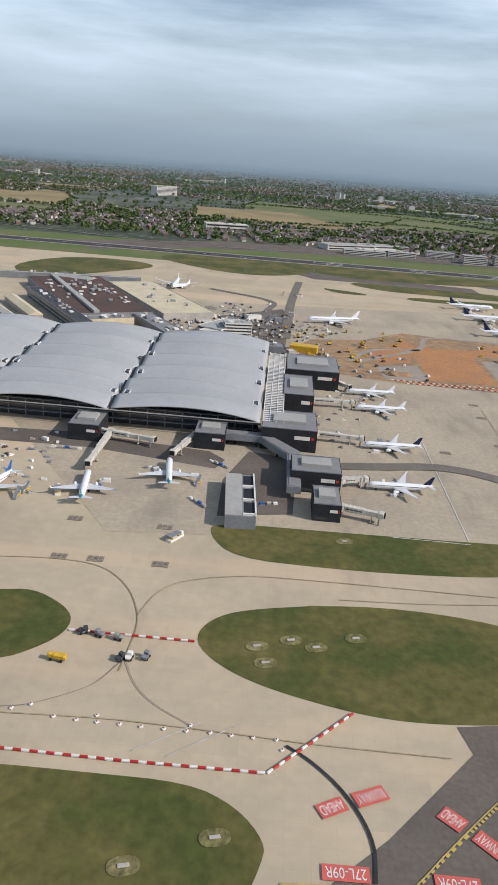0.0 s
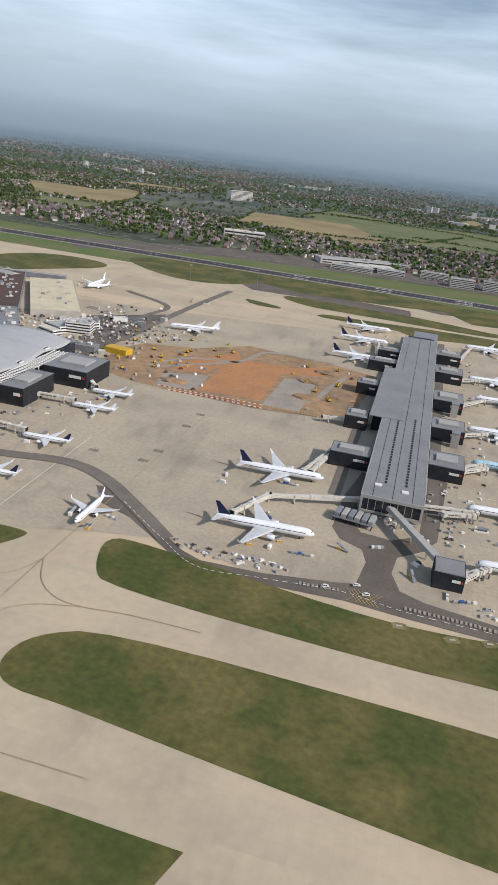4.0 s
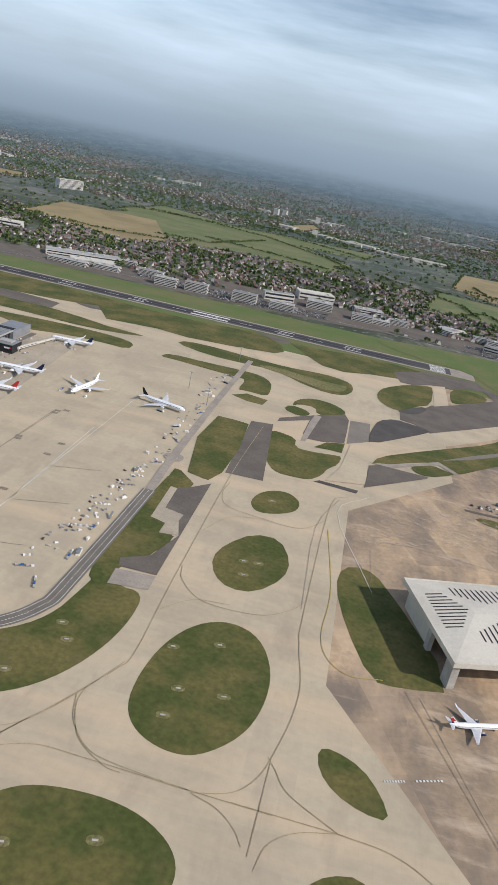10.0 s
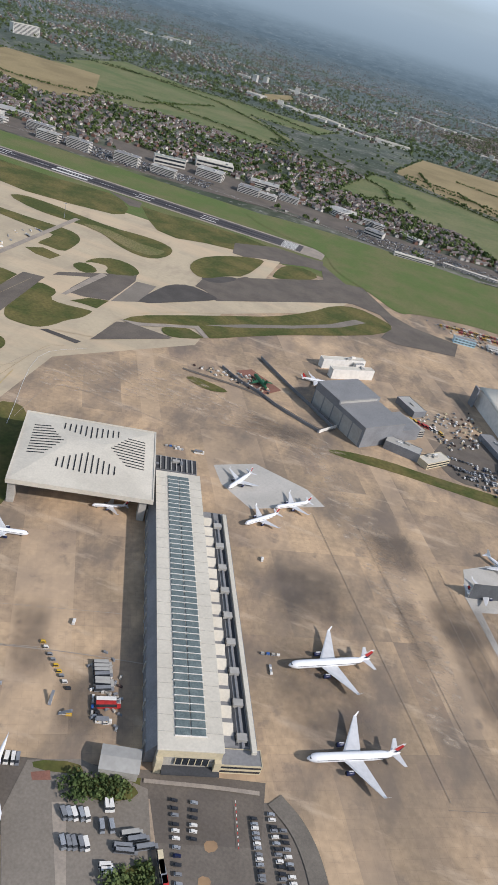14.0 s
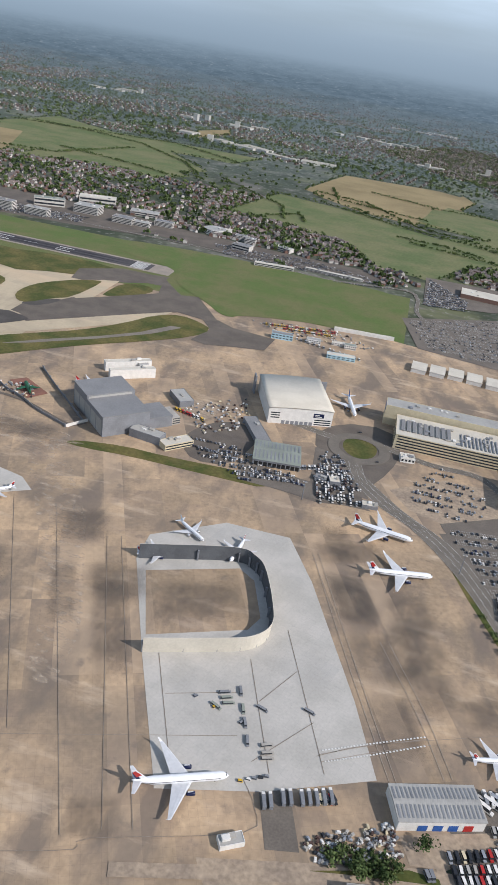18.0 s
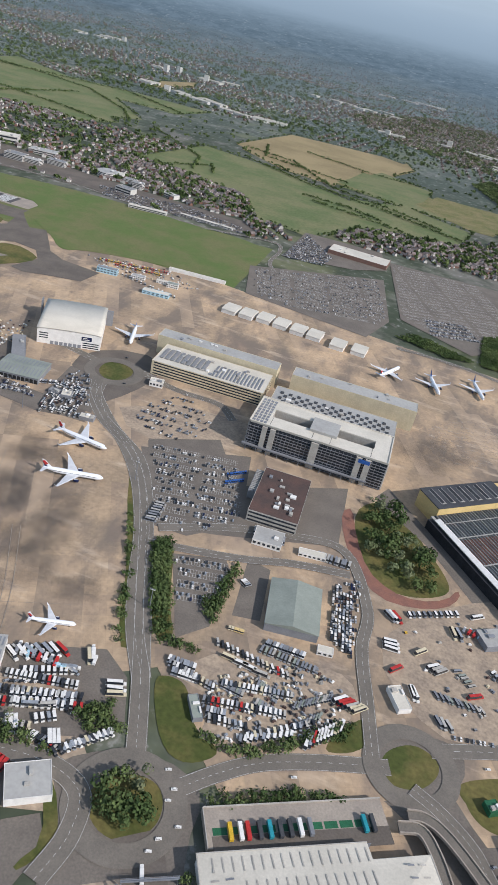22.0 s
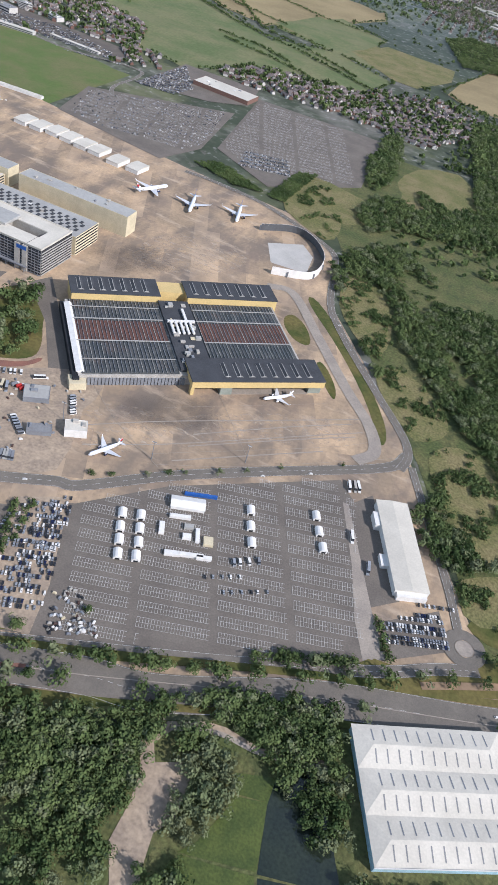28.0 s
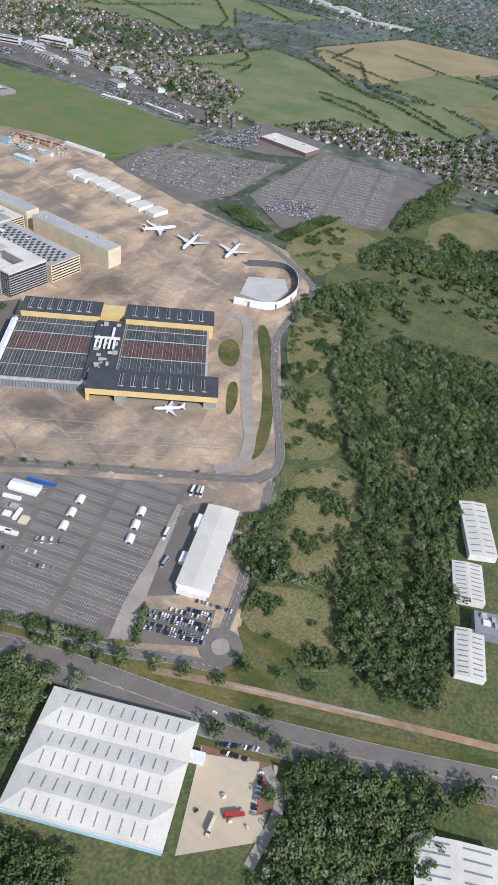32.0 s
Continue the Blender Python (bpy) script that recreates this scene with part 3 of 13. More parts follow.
NAMES = {"grass": ("grass_island", "mown airfield grass, patchy green and straw brown", "grass"), "meadow": ("meadow", "rough dry meadow grass", "grass"), "field": ("field", "green pasture field", "field"),
         "wheat": ("field", "pale straw-coloured harvested field", "field"), "dirt": ("bare_ground", "bare brown earth of a works site", "ground"), "yard": ("yard", "dusty brown vehicle yard", "ground"),
         "apron": ("pavement", "grey stained concrete of an aircraft stand area", "pavement"), "oldconcrete": ("pavement", "brown stained concrete slab", "pavement"), "newconc": ("pavement", "pale grey newly laid concrete", "pavement"), "clay": ("bare_ground", "smooth orange clay of a dug-out site", "ground"), "asphalt": ("pavement", "dark grey asphalt surface", "pavement"),
         "carpark": ("pavement", "worn grey asphalt of a car park", "pavement"), "concrete": ("pavement", "tan concrete taxiway in slabs", "pavement"), "paving": ("pavement", "pale concrete paving", "pavement"), "water": ("water", "dark still pond water", "water"), "algae": ("water", "pond green with algae", "water"),
         "stain_pale": ("pavement_stain", "pale scuffed stretch of concrete", "stain"), "road_pave": ("pavement", "mid-grey worn taxiway asphalt", "pavement"), "blackpave": ("pavement", "fresh black asphalt pad", "pavement"), "redpave": ("pavement", "red block-paved path", "pavement"), "rungrass": ("grass_strip", "grass strip beside the runway", "grass")}
laid = []
laid_fields = []


def level_over(pts, margin=0.0):
    """A height just above whatever was laid before within the same stretch of ground."""
    x0, x1 = min(p[0] for p in pts) - margin, max(p[0] for p in pts) + margin
    y0, y1 = min(p[1] for p in pts) - margin, max(p[1] for p in pts) + margin
    z = max([l[4] for l in laid if l[0] < x1 and l[1] > x0 and l[2] < y1 and l[3] > y0], default=0.06) + 0.035
    laid.append((x0, x1, y0, y1, z))
    return z


def patch(kind, pts, smooth=0):
    n, lab, cat = NAMES[kind]
    if kind in ("field", "wheat", "meadow", "asphalt", "carpark", "water", "algae"):
        laid_fields.append((min(p[0] for p in pts), max(p[0] for p in pts), min(p[1] for p in pts), max(p[1] for p in pts), pts, kind))
    return flat(n, rounded(pts, smooth), kind, level_over(pts), lab, cat)


def offset_line(pts, w, steps=6):
    """Points of a smooth line through pts, and its two edges w metres apart."""
    v = [Vector((*p, 0)) for p in pts]
    v = [v[0] * 2 - v[1]] + v + [v[-1] * 2 - v[-2]]
    line = []
    for i in range(1, len(v) - 2):
        for k in range(steps):
            s = k / steps
            a, b, c, d = v[i - 1 : i + 3]
            line.append(0.5 * (2 * b + (c - a) * s + (2 * a - 5 * b + 4 * c - d) * s * s + (3 * b - a - 3 * c + d) * s**3))
    line.append(v[-2])
    left, right = [], []
    for i, p in enumerate(line):
        d = (line[min(i + 1, len(line) - 1)] - line[max(i - 1, 0)]).normalized()
        nrm = Vector((-d.y, d.x, 0)) * w / 2
        left.append(p + nrm)
        right.append(p - nrm)
    return line, left, right


def strip(bm, pts, w, z, steps=6):
    _, left, right = offset_line(pts, w, steps)
    a = [bm.verts.new((p.x, p.y, z)) for p in left]
    b = [bm.verts.new((p.x, p.y, z)) for p in right]
    for i in range(len(a) - 1):
        bm.faces.new((b[i], b[i + 1], a[i + 1], a[i]))


def road(pts, w):
    z = level_over(pts, w / 2)
    bm = bmesh.new()
    strip(bm, pts, w, z)
    ob = tagged(ob_from("road", bm, "road"), "grey asphalt road with white lines", "road", kind="structure")
    # dashed centre line and edge lines
    line, left, right = offset_line(pts, w - 1.2)
    bm = bmesh.new()
    acc = 0.0
    for i in range(len(line) - 1):
        d = (line[i + 1] - line[i]).length
        n = max(1, int(d / 8))
        for k in range(n):
            p, q = line[i].lerp(line[i + 1], k / n), line[i].lerp(line[i + 1], (k + 0.5) / n)
            strip(bm, [(p.x, p.y), (q.x, q.y)], 0.2, z + 0.04, 1)
    for side in (left, right):
        strip(bm, [(p.x, p.y) for p in side], 0.16, z + 0.04, 1)
    part("lane_marking", bm, "linewhite", ob, "worn white road marking")
    return ob


def line_mark(pts, w, m="linedark", z=0.5, dash=0, steps=8, name="taxiway_line", label="thin dark taxiway centre line"):
    bm = bmesh.new()
    if dash:
        line, _, _ = offset_line(pts, w, steps)
        for i in range(len(line) - 1):
            d = (line[i + 1] - line[i]).length
            n = max(1, round(d / dash))
            for k in range(n):
                p, q = line[i].lerp(line[i + 1], k / n), line[i].lerp(line[i + 1], (k + 0.55) / n)
                strip(bm, [(p.x, p.y), (q.x, q.y)], w, z, 1)
    else:
        strip(bm, pts, w, z, steps)
    return tagged(ob_from(name, bm, m), label, "marking", kind="structure")


# ---- ground ----
flat("ground", [(900 + 11300 * math.cos(a * math.pi / 24), 1200 + 11300 * math.sin(a * math.pi / 24)) for a in range(48)], "land", -0.35, "wide green suburban land", "ground")
flat("airfield_pavement", [(-1400, -150), (1000, -150), (1000, 1290), (-1400, 1290)], "concrete", 0.0, "tan concrete taxiways and aprons in slabs", "pavement")
flat("maintenance_pavement", [(1000, 100), (1300, 100), (1760, 420), (1990, 180), (2560, 470), (2460, 640), (2400, 760), (2320, 880), (2230, 1000), (2195, 1140), (2100, 1235), (1880, 1255), (1600, 1290), (1540, 1300), (1000, 1290), (1000, 850), (880, 700), (880, 420), (1000, 250)], "oldconcrete", 0.03, "stained brown concrete of the maintenance area", "pavement")
flat("scrub_land", [(2150, 150), (3300, 150), (3300, 1700), (2150, 1700), (2060, 1420), (2180, 1200), (2320, 900), (2420, 740), (2560, 470), (2300, 330)], "scrubgrass", -0.02, "rough green scrub land beside the airport", "ground")
flat("runway_strip", [(-1500, 1290), (1560, 1290), (1560, 1600), (1000, 1590), (-1500, 1540)], "rungrass", 0.02, "grass strip on both sides of the runway", "grass")
flat("runway", [(-1500, 1399), (1085, 1399), (1085, 1449), (-1500, 1449)], "runway", 0.3, "dark grey asphalt runway", "runway")
patch('apron', [(-74, 317), (-15, 324), (14, 328), (105, 333), (146, 347), (182, 359), (223, 369), (281, 351), (325, 356), (469, 358), (468, 731), (444, 1038), (233, 1004), (-253, 913), (-395, 784)], 0)
patch('asphalt', [(-22, 344), (-23, 391), (-10, 439), (21, 432), (18, 354)], 0)
# added dark strip: shade and clutter before the terminal front put into asphalt
patch('asphalt', [(-196, 441), (-126, 446), (-35, 433), (-24, 421), (-29, 406), (-109, 422), (-187, 420)], 0)
patch('carpark', [(1158, 263), (1200, 281), (1230, 290), (1247, 272), (1267, 226), (1183, 195)], 0)
patch('asphalt', [(1032, 243), (1117, 269), (1217, 299), (1223, 260), (1048, 200)], 0)
patch('grass', [(1118, 259), (1148, 273), (1154, 248), (1126, 238)], 0)
patch('carpark', [(1622, 372), (1644, 390), (1717, 419), (1743, 400), (1759, 358), (1727, 317), (1668, 302)], 0)
patch('yard', [(1479, 288), (1609, 324), (1705, 341), (1736, 337), (1756, 316), (1742, 282), (1523, 218)], 0)
patch('asphalt', [(1538, 277), (1586, 295), (1624, 281), (1626, 255), (1543, 230)], 0)
patch('asphalt', [(-341, 1353), (-174, 1507), (11, 1552), (245, 1580), (541, 1596), (786, 1626), (935, 1655), (941, 1771), (703, 1755), (434, 1731), (148, 1729), (-121, 1667), (-430, 1463)], 0)
patch('asphalt', [(537, 1720), (765, 1710), (1034, 1672), (1268, 1650), (1449, 1647), (1511, 1672), (1452, 1755), (1247, 1761), (998, 1787), (783, 1840), (465, 1846)], 0)
patch('asphalt', [(1312, 795), (1348, 854), (1402, 844), (1394, 784), (1378, 739), (1339, 733), (1318, 759)], 1)
patch('asphalt', [(1456, 856), (1488, 921), (1556, 937), (1578, 881), (1564, 816), (1538, 759), (1504, 796)], 1)
patch('yard', [(1271, 865), (1294, 892), (1336, 883), (1331, 844), (1310, 827)], 1)
patch('yard', [(1566, 776), (1632, 830), (1695, 833), (1747, 835), (1741, 781), (1690, 763), (1626, 730), (1591, 741)], 0)
patch('asphalt', [(1401, 758), (1469, 751), (1536, 745), (1544, 724), (1489, 710), (1409, 721)], 0)
patch('asphalt', [(149, 415), (164, 419), (205, 381), (230, 360), (243, 354), (279, 356), (322, 365), (332, 368), (335, 395), (331, 409), (316, 417), (309, 431), (310, 481), (318, 532), (326, 525), (322, 443), (328, 432), (348, 430), (365, 444), (368, 515), (377, 556), (384, 555), (380, 495), (377, 442), (369, 425), (353, 409), (351, 389), (357, 371), (371, 365), (416, 358), (473, 358), (530, 379), (528, 358), (497, 346), (473, 345), (418, 343), (363, 345), (328, 348), (284, 345), (246, 342), (224, 354), (187, 383), (163, 393)], 0)
patch('grass', [(-24, 323), (-23, 337), (40, 338), (99, 340), (141, 342), (142, 334), (128, 313), (117, 307), (73, 302), (32, 301), (-10, 303)], 2)
patch('grass', [(-21, 239), (-16, 252), (-3, 261), (28, 269), (21, 268), (58, 273), (96, 270), (123, 261), (136, 242), (136, 232), (127, 219), (106, 209), (77, 204), (51, 203), (26, 208), (2, 216), (-14, 227)], 2)
patch('grass', [(-161, 251), (-105, 259), (-92, 262), (-77, 253), (-70, 244), (-71, 233), (-79, 223), (-89, 215), (-133, 202)], 2)
patch('grass', [(-122, 166), (-71, 168), (-45, 168), (-14, 168), (1, 161), (10, 150), (9, 143), (5, 132), (-5, 116), (-88, 108)], 2)
patch('grass', [(183, 356), (208, 358), (334, 338), (388, 339), (438, 347), (476, 346), (505, 348), (504, 335), (497, 319), (481, 308), (452, 303), (403, 304), (354, 302), (205, 308), (192, 321)], 2)
patch('grass', [(186, 237), (192, 258), (221, 274), (371, 272), (402, 271), (433, 269), (464, 264), (485, 255), (496, 243), (499, 233), (492, 221), (477, 212), (458, 206), (435, 202), (410, 201), (268, 216), (225, 221), (196, 222)], 2)
patch('grass', [(556, 224), (547, 247), (562, 270), (594, 284), (620, 285), (648, 276), (664, 262), (666, 240), (661, 222), (651, 216), (638, 213), (609, 207), (580, 210)], 2)
patch('grass', [(551, 353), (594, 357), (585, 355), (623, 365), (662, 383), (685, 411), (692, 451), (698, 502), (712, 467), (736, 468), (737, 429), (729, 390), (712, 354), (688, 330), (657, 321), (615, 321), (585, 322), (586, 321), (566, 329)], 2)
patch('grass', [(692, 558), (697, 584), (718, 580), (732, 563), (732, 541), (720, 517), (700, 502)], 2)
patch('asphalt', [(-75, 1381), (10, 1412), (96, 1277), (152, 1270), (228, 1265), (292, 1259), (334, 1250), (323, 1208), (271, 1206), (214, 1211), (122, 1218), (72, 1216), (56, 1214), (-2, 1290)], 0)
patch('asphalt', [(222, 1375), (268, 1380), (346, 1343), (398, 1302), (425, 1287), (419, 1252), (352, 1274), (286, 1317)], 0)
patch('grass', [(109, 1191), (122, 1218), (214, 1211), (281, 1207), (323, 1208), (392, 1192), (454, 1188), (506, 1182), (502, 1160), (420, 1139), (318, 1145), (213, 1148), (157, 1152)], 1)
patch('grass', [(183, 1086), (198, 1116), (261, 1113), (336, 1125), (403, 1130), (472, 1128), (510, 1112), (511, 1073), (469, 1077), (414, 1074), (339, 1048), (303, 1086), (245, 1083)], 1)
patch('grass', [(61, 1133), (92, 1126), (131, 1109), (128, 1093), (85, 1095)], 1)
patch('concrete', [(323, 1213), (319, 1263), (376, 1268), (426, 1283), (466, 1236), (519, 1210), (569, 1209), (558, 1170), (500, 1171), (437, 1178)], 0)
patch('grass', [(328, 1381), (458, 1359), (561, 1360), (658, 1377), (693, 1359), (722, 1319), (731, 1280), (718, 1257), (646, 1237), (567, 1225), (508, 1236), (420, 1221)], 0)
patch('asphalt', [(654, 1389), (725, 1383), (734, 1346), (717, 1338), (693, 1359)], 0)
patch('grass', [(560, 1174), (572, 1202), (629, 1203), (684, 1193), (747, 1186), (795, 1195), (830, 1196), (859, 1179), (865, 1138), (852, 1102), (826, 1094), (788, 1109), (756, 1135), (725, 1150), (683, 1147), (623, 1147)], 1)
patch('meadow', [(700, 1152), (731, 1175), (798, 1154), (837, 1154), (855, 1156), (848, 1115), (812, 1108), (765, 1135)], 1)
patch('grass', [(560, 1078), (570, 1105), (633, 1103), (684, 1107), (720, 1103), (740, 1078), (745, 1038), (744, 1007), (712, 1010), (700, 1007), (703, 1063), (688, 1065), (639, 1070), (588, 1078)], 1)
patch('grass', [(698, 978), (716, 999), (748, 991), (744, 965), (722, 966)], 0)
patch('grass', [(732, 1360), (778, 1359), (840, 1376), (929, 1382), (987, 1369), (974, 1311), (937, 1281), (888, 1266), (843, 1240), (804, 1249), (774, 1289)], 0)
patch('asphalt', [(773, 915), (774, 931), (857, 1016), (865, 989), (865, 942), (864, 894), (835, 879), (812, 877), (810, 895), (813, 950)], 0)
patch('grass', [(782, 992), (785, 1026), (808, 1051), (836, 1048), (856, 1030), (859, 1011), (840, 992), (820, 981), (815, 1011), (792, 1008)], 1)
patch('grass', [(773, 970), (779, 995), (802, 991), (813, 973), (798, 955)], 1)
patch('paving', [(814, 946), (818, 978), (827, 976), (816, 866), (810, 865)], 0)
patch('grass', [(787, 761), (775, 792), (769, 832), (770, 874), (780, 878), (804, 869), (806, 839), (824, 836), (858, 845), (864, 844), (861, 816), (850, 796), (845, 772), (833, 752), (813, 749), (797, 750)], 1)
patch('grass', [(828, 854), (842, 881), (865, 893), (863, 857), (846, 857)], 0)
patch('road_pave', [(867, 990), (895, 996), (896, 921), (867, 894), (867, 936)], 0)
patch('asphalt', [(938, 1089), (963, 1102), (989, 1161), (1028, 1193), (1108, 1283), (1174, 1307), (1211, 1249), (1196, 1235), (1167, 1208), (1122, 1162), (980, 1017), (957, 1042), (938, 1047)], 0)
patch('blackpave', [(899, 981), (906, 1020), (930, 1045), (958, 1038), (979, 1030), (979, 1019), (953, 984), (895, 911), (895, 951)], 1)
patch('blackpave', [(930, 1086), (950, 1117), (982, 1147), (978, 1117), (957, 1084)], 1)
patch('asphalt', [(929, 1323), (996, 1380), (1052, 1379), (1089, 1387), (1094, 1325), (1068, 1323), (1024, 1292), (998, 1290), (962, 1261), (941, 1261)], 0)
patch('grass', [(904, 1122), (902, 1162), (913, 1202), (953, 1255), (988, 1278), (999, 1272), (989, 1161), (965, 1136), (942, 1093), (923, 1093)], 1)
patch('concrete', [(999, 1287), (1021, 1300), (1019, 1185), (994, 1159)], 0)
patch('grass', [(1025, 1233), (1030, 1286), (1054, 1308), (1086, 1304), (1096, 1270), (1058, 1225), (1027, 1199)], 1)
patch('asphalt', [(1085, 1374), (1109, 1340), (1149, 1289), (1175, 1264), (1211, 1249), (1235, 1210), (1272, 1186), (1348, 1176), (1342, 1116), (1295, 1102), (1251, 1085), (1225, 1093), (1239, 1157), (1216, 1193), (1168, 1202), (1122, 1159), (1105, 1280)], 0)
patch('concrete', [(898, 914), (980, 1015), (1088, 1127), (1161, 1199), (1148, 1160), (1134, 1119), (1093, 1076), (1004, 980), (943, 925), (908, 880), (896, 846), (896, 777), (850, 761), (864, 808), (868, 850), (872, 896), (893, 918)], 0)
patch('grass', [(900, 843), (909, 875), (952, 920), (1005, 972), (1064, 1028), (1109, 1096), (1141, 1168), (1177, 1193), (1216, 1178), (1243, 1156), (1225, 1105), (1165, 1042), (1102, 985), (1046, 924), (1011, 881), (1006, 887), (990, 906), (959, 890), (922, 858)], 1)
patch('road_pave', [(992, 918), (1039, 968), (1098, 1022), (1146, 1076), (1179, 1132), (1198, 1134), (1163, 1078), (1100, 1011), (1027, 943)], 0)
patch('asphalt', [(894, 768), (898, 838), (910, 848), (970, 847), (968, 841)], 0)
patch('grass', [(949, 870), (974, 892), (999, 881), (1004, 875), (970, 847), (953, 853)], 1)
patch('paving', [(898, 848), (922, 858), (960, 886), (986, 909), (1008, 883), (1004, 877), (985, 897), (962, 879), (925, 848)], 0)
patch('asphalt', [(742, 892), (770, 899), (786, 719), (745, 716)], 0)
patch('blackpave', [(838, 751), (844, 758), (888, 756), (886, 747)], 0)
patch('grass', [(694, 795), (700, 881), (723, 881), (741, 878), (746, 787), (742, 713), (733, 687), (709, 694)], 0)
patch('grass', [(762, 350), (760, 380), (766, 418), (782, 449), (805, 462), (829, 452), (843, 419), (843, 382), (834, 352), (813, 328), (794, 325), (774, 333)], 2)
patch('grass', [(771, 542), (777, 569), (797, 601), (822, 603), (836, 569), (834, 538), (815, 507), (794, 503), (779, 516)], 1)
patch('grass', [(781, 667), (791, 697), (814, 709), (831, 692), (829, 665), (805, 647), (789, 646)], 2)
patch('grass', [(714, 227), (712, 253), (721, 270), (738, 281), (770, 285), (796, 281), (816, 268), (822, 252), (816, 232), (792, 213), (754, 203), (727, 210)], 2)
patch('grass', [(910, 438), (889, 494), (877, 548), (881, 583), (901, 592), (918, 575), (973, 450), (930, 438)], 1)
patch('grass', [(993, 233), (1011, 240), (1023, 217), (1006, 211)], 0)
patch('grass', [(1018, 245), (1026, 248), (1038, 218), (1030, 217)], 0)
patch('grass', [(1193, 704), (1208, 715), (1258, 727), (1309, 727), (1386, 734), (1436, 736), (1433, 712), (1385, 710), (1334, 709), (1272, 708), (1216, 701)], 1)
patch('grass', [(1015, 756), (1026, 767), (1062, 762), (1071, 755), (1047, 743)], 1)
patch('grass', [(880, 361), (889, 364), (907, 356), (919, 339), (924, 322), (908, 323), (892, 331), (882, 344)], 1)
patch('grass', [(882, 269), (893, 279), (909, 283), (918, 272), (911, 242), (886, 235)], 1)
patch('grass', [(-82, 1402), (14, 1418), (207, 1410), (317, 1375), (416, 1318), (319, 1275), (212, 1263), (104, 1251)], 2)
patch('grass', [(-242, 1329), (-155, 1399), (32, 1387), (69, 1316), (9, 1217), (-89, 1196)], 2)
patch('grass', [(-411, 1098), (-358, 1243), (-246, 1255), (-193, 1204), (-263, 1107), (-333, 1004)], 2)
patch('rungrass', [(861, 1581), (1101, 1624), (1367, 1613), (1519, 1610), (1556, 1547), (1557, 1408), (1540, 1309), (1424, 1309), (1275, 1264), (1245, 1225), (1189, 1295), (1113, 1352), (1084, 1455), (960, 1480)], 2)
patch('grass', [(1501, 848), (1501, 880), (1527, 889), (1546, 874), (1543, 842), (1521, 830)], 2)
patch('carpark', [(1727, 310), (1739, 327), (1773, 346), (1812, 345), (1831, 328), (1830, 294), (1843, 250), (1760, 218), (1749, 269), (1742, 290)], 1)
patch('carpark', [(1930, 406), (1949, 436), (1998, 455), (2012, 434), (2000, 399), (1959, 384)], 1)
patch('grass', [(1758, 297), (1759, 312), (1775, 327), (1797, 329), (1808, 314), (1807, 295), (1792, 280), (1772, 282)], 2)
patch('grass', [(1944, 410), (1950, 425), (1969, 438), (1988, 431), (1990, 417), (1977, 398), (1958, 393), (1948, 399)], 2)
patch('grass', [(1697, 558), (1717, 574), (1728, 538), (1746, 483), (1762, 455), (1749, 442), (1722, 493)], 2)
patch('grass', [(1637, 640), (1640, 654), (1702, 524), (1737, 429), (1722, 425), (1691, 518)], 1)
patch('grass', [(1760, 409), (1771, 417), (1789, 414), (1804, 378), (1834, 369), (1811, 347), (1787, 355)], 2)
patch('grass', [(1896, 399), (1929, 452), (1939, 428), (1922, 406)], 2)
patch('grass', [(1873, 725), (1914, 767), (1935, 755), (1955, 704), (1985, 660), (1992, 632), (1959, 608), (1925, 605), (1898, 632)], 2)
patch('grass', [(2006, 416), (2035, 434), (2069, 444), (2065, 391), (2029, 384), (2012, 395)], 2)
patch('grass', [(2185, 911), (2191, 940), (2221, 920), (2243, 877), (2216, 875)], 2)
patch('grass', [(2256, 845), (2264, 859), (2298, 814), (2304, 781)], 2)
patch('grass', [(2189, 993), (2209, 1004), (2319, 868), (2377, 774), (2376, 734), (2340, 810), (2270, 905)], 2)
patch('grass', [(2001, 416), (2035, 435), (2067, 445), (2082, 405), (2049, 386), (2028, 393), (2009, 401)], 2)
patch('meadow', [(2215, 1468), (2207, 1605), (2287, 1685), (2373, 1707), (2423, 1573), (2358, 1460), (2284, 1424)], 2)
patch('field', [(1016, 2106), (1087, 2531), (1400, 2450), (1737, 2210), (1741, 2163), (1565, 1848), (1473, 1780), (1386, 1985), (1184, 2077)], 0)
patch('field', [(1517, 1895), (1447, 2094), (1750, 2183), (1997, 2313), (1972, 2104), (1745, 2013)], 0)
patch('field', [(1525, 2575), (1615, 2857), (1909, 2625), (2058, 2720), (2107, 2543), (1904, 2373), (1681, 2458)], 0)
patch('wheat', [(1142, 2705), (1232, 3237), (1612, 3289), (1731, 3221), (1500, 2498), (1376, 2573)], 0)
patch('wheat', [(1188, 2638), (1285, 3028), (1637, 3130), (1550, 2439), (1369, 2486)], 0)
patch('wheat', [(1589, 2815), (1716, 3279), (1763, 3125), (1676, 2791)], 0)
patch('field', [(-153, 2766), (-23, 3190), (433, 3246), (875, 3250), (813, 2974), (406, 2968), (78, 2981)], 0)
patch('field', [(-216, 2471), (-149, 2806), (100, 3121), (776, 2516), (710, 2363), (362, 2525), (185, 2371), (-25, 2330)], 0)
patch('wheat', [(-274, 2305), (-326, 2746), (22, 2794), (222, 2280), (139, 2131), (-113, 2223)], 0)
patch('wheat', [(-976, 2785), (-935, 2975), (-846, 2933), (-743, 2641), (-732, 2395)], 0)
patch('wheat', [(-1148, 3345), (-1077, 3488), (-864, 3516), (-785, 3318), (-1015, 3213)], 0)
patch('field', [(-174, 2906), (-120, 3398), (468, 3086), (794, 2680), (654, 2435), (336, 2767), (22, 2794)], 0)
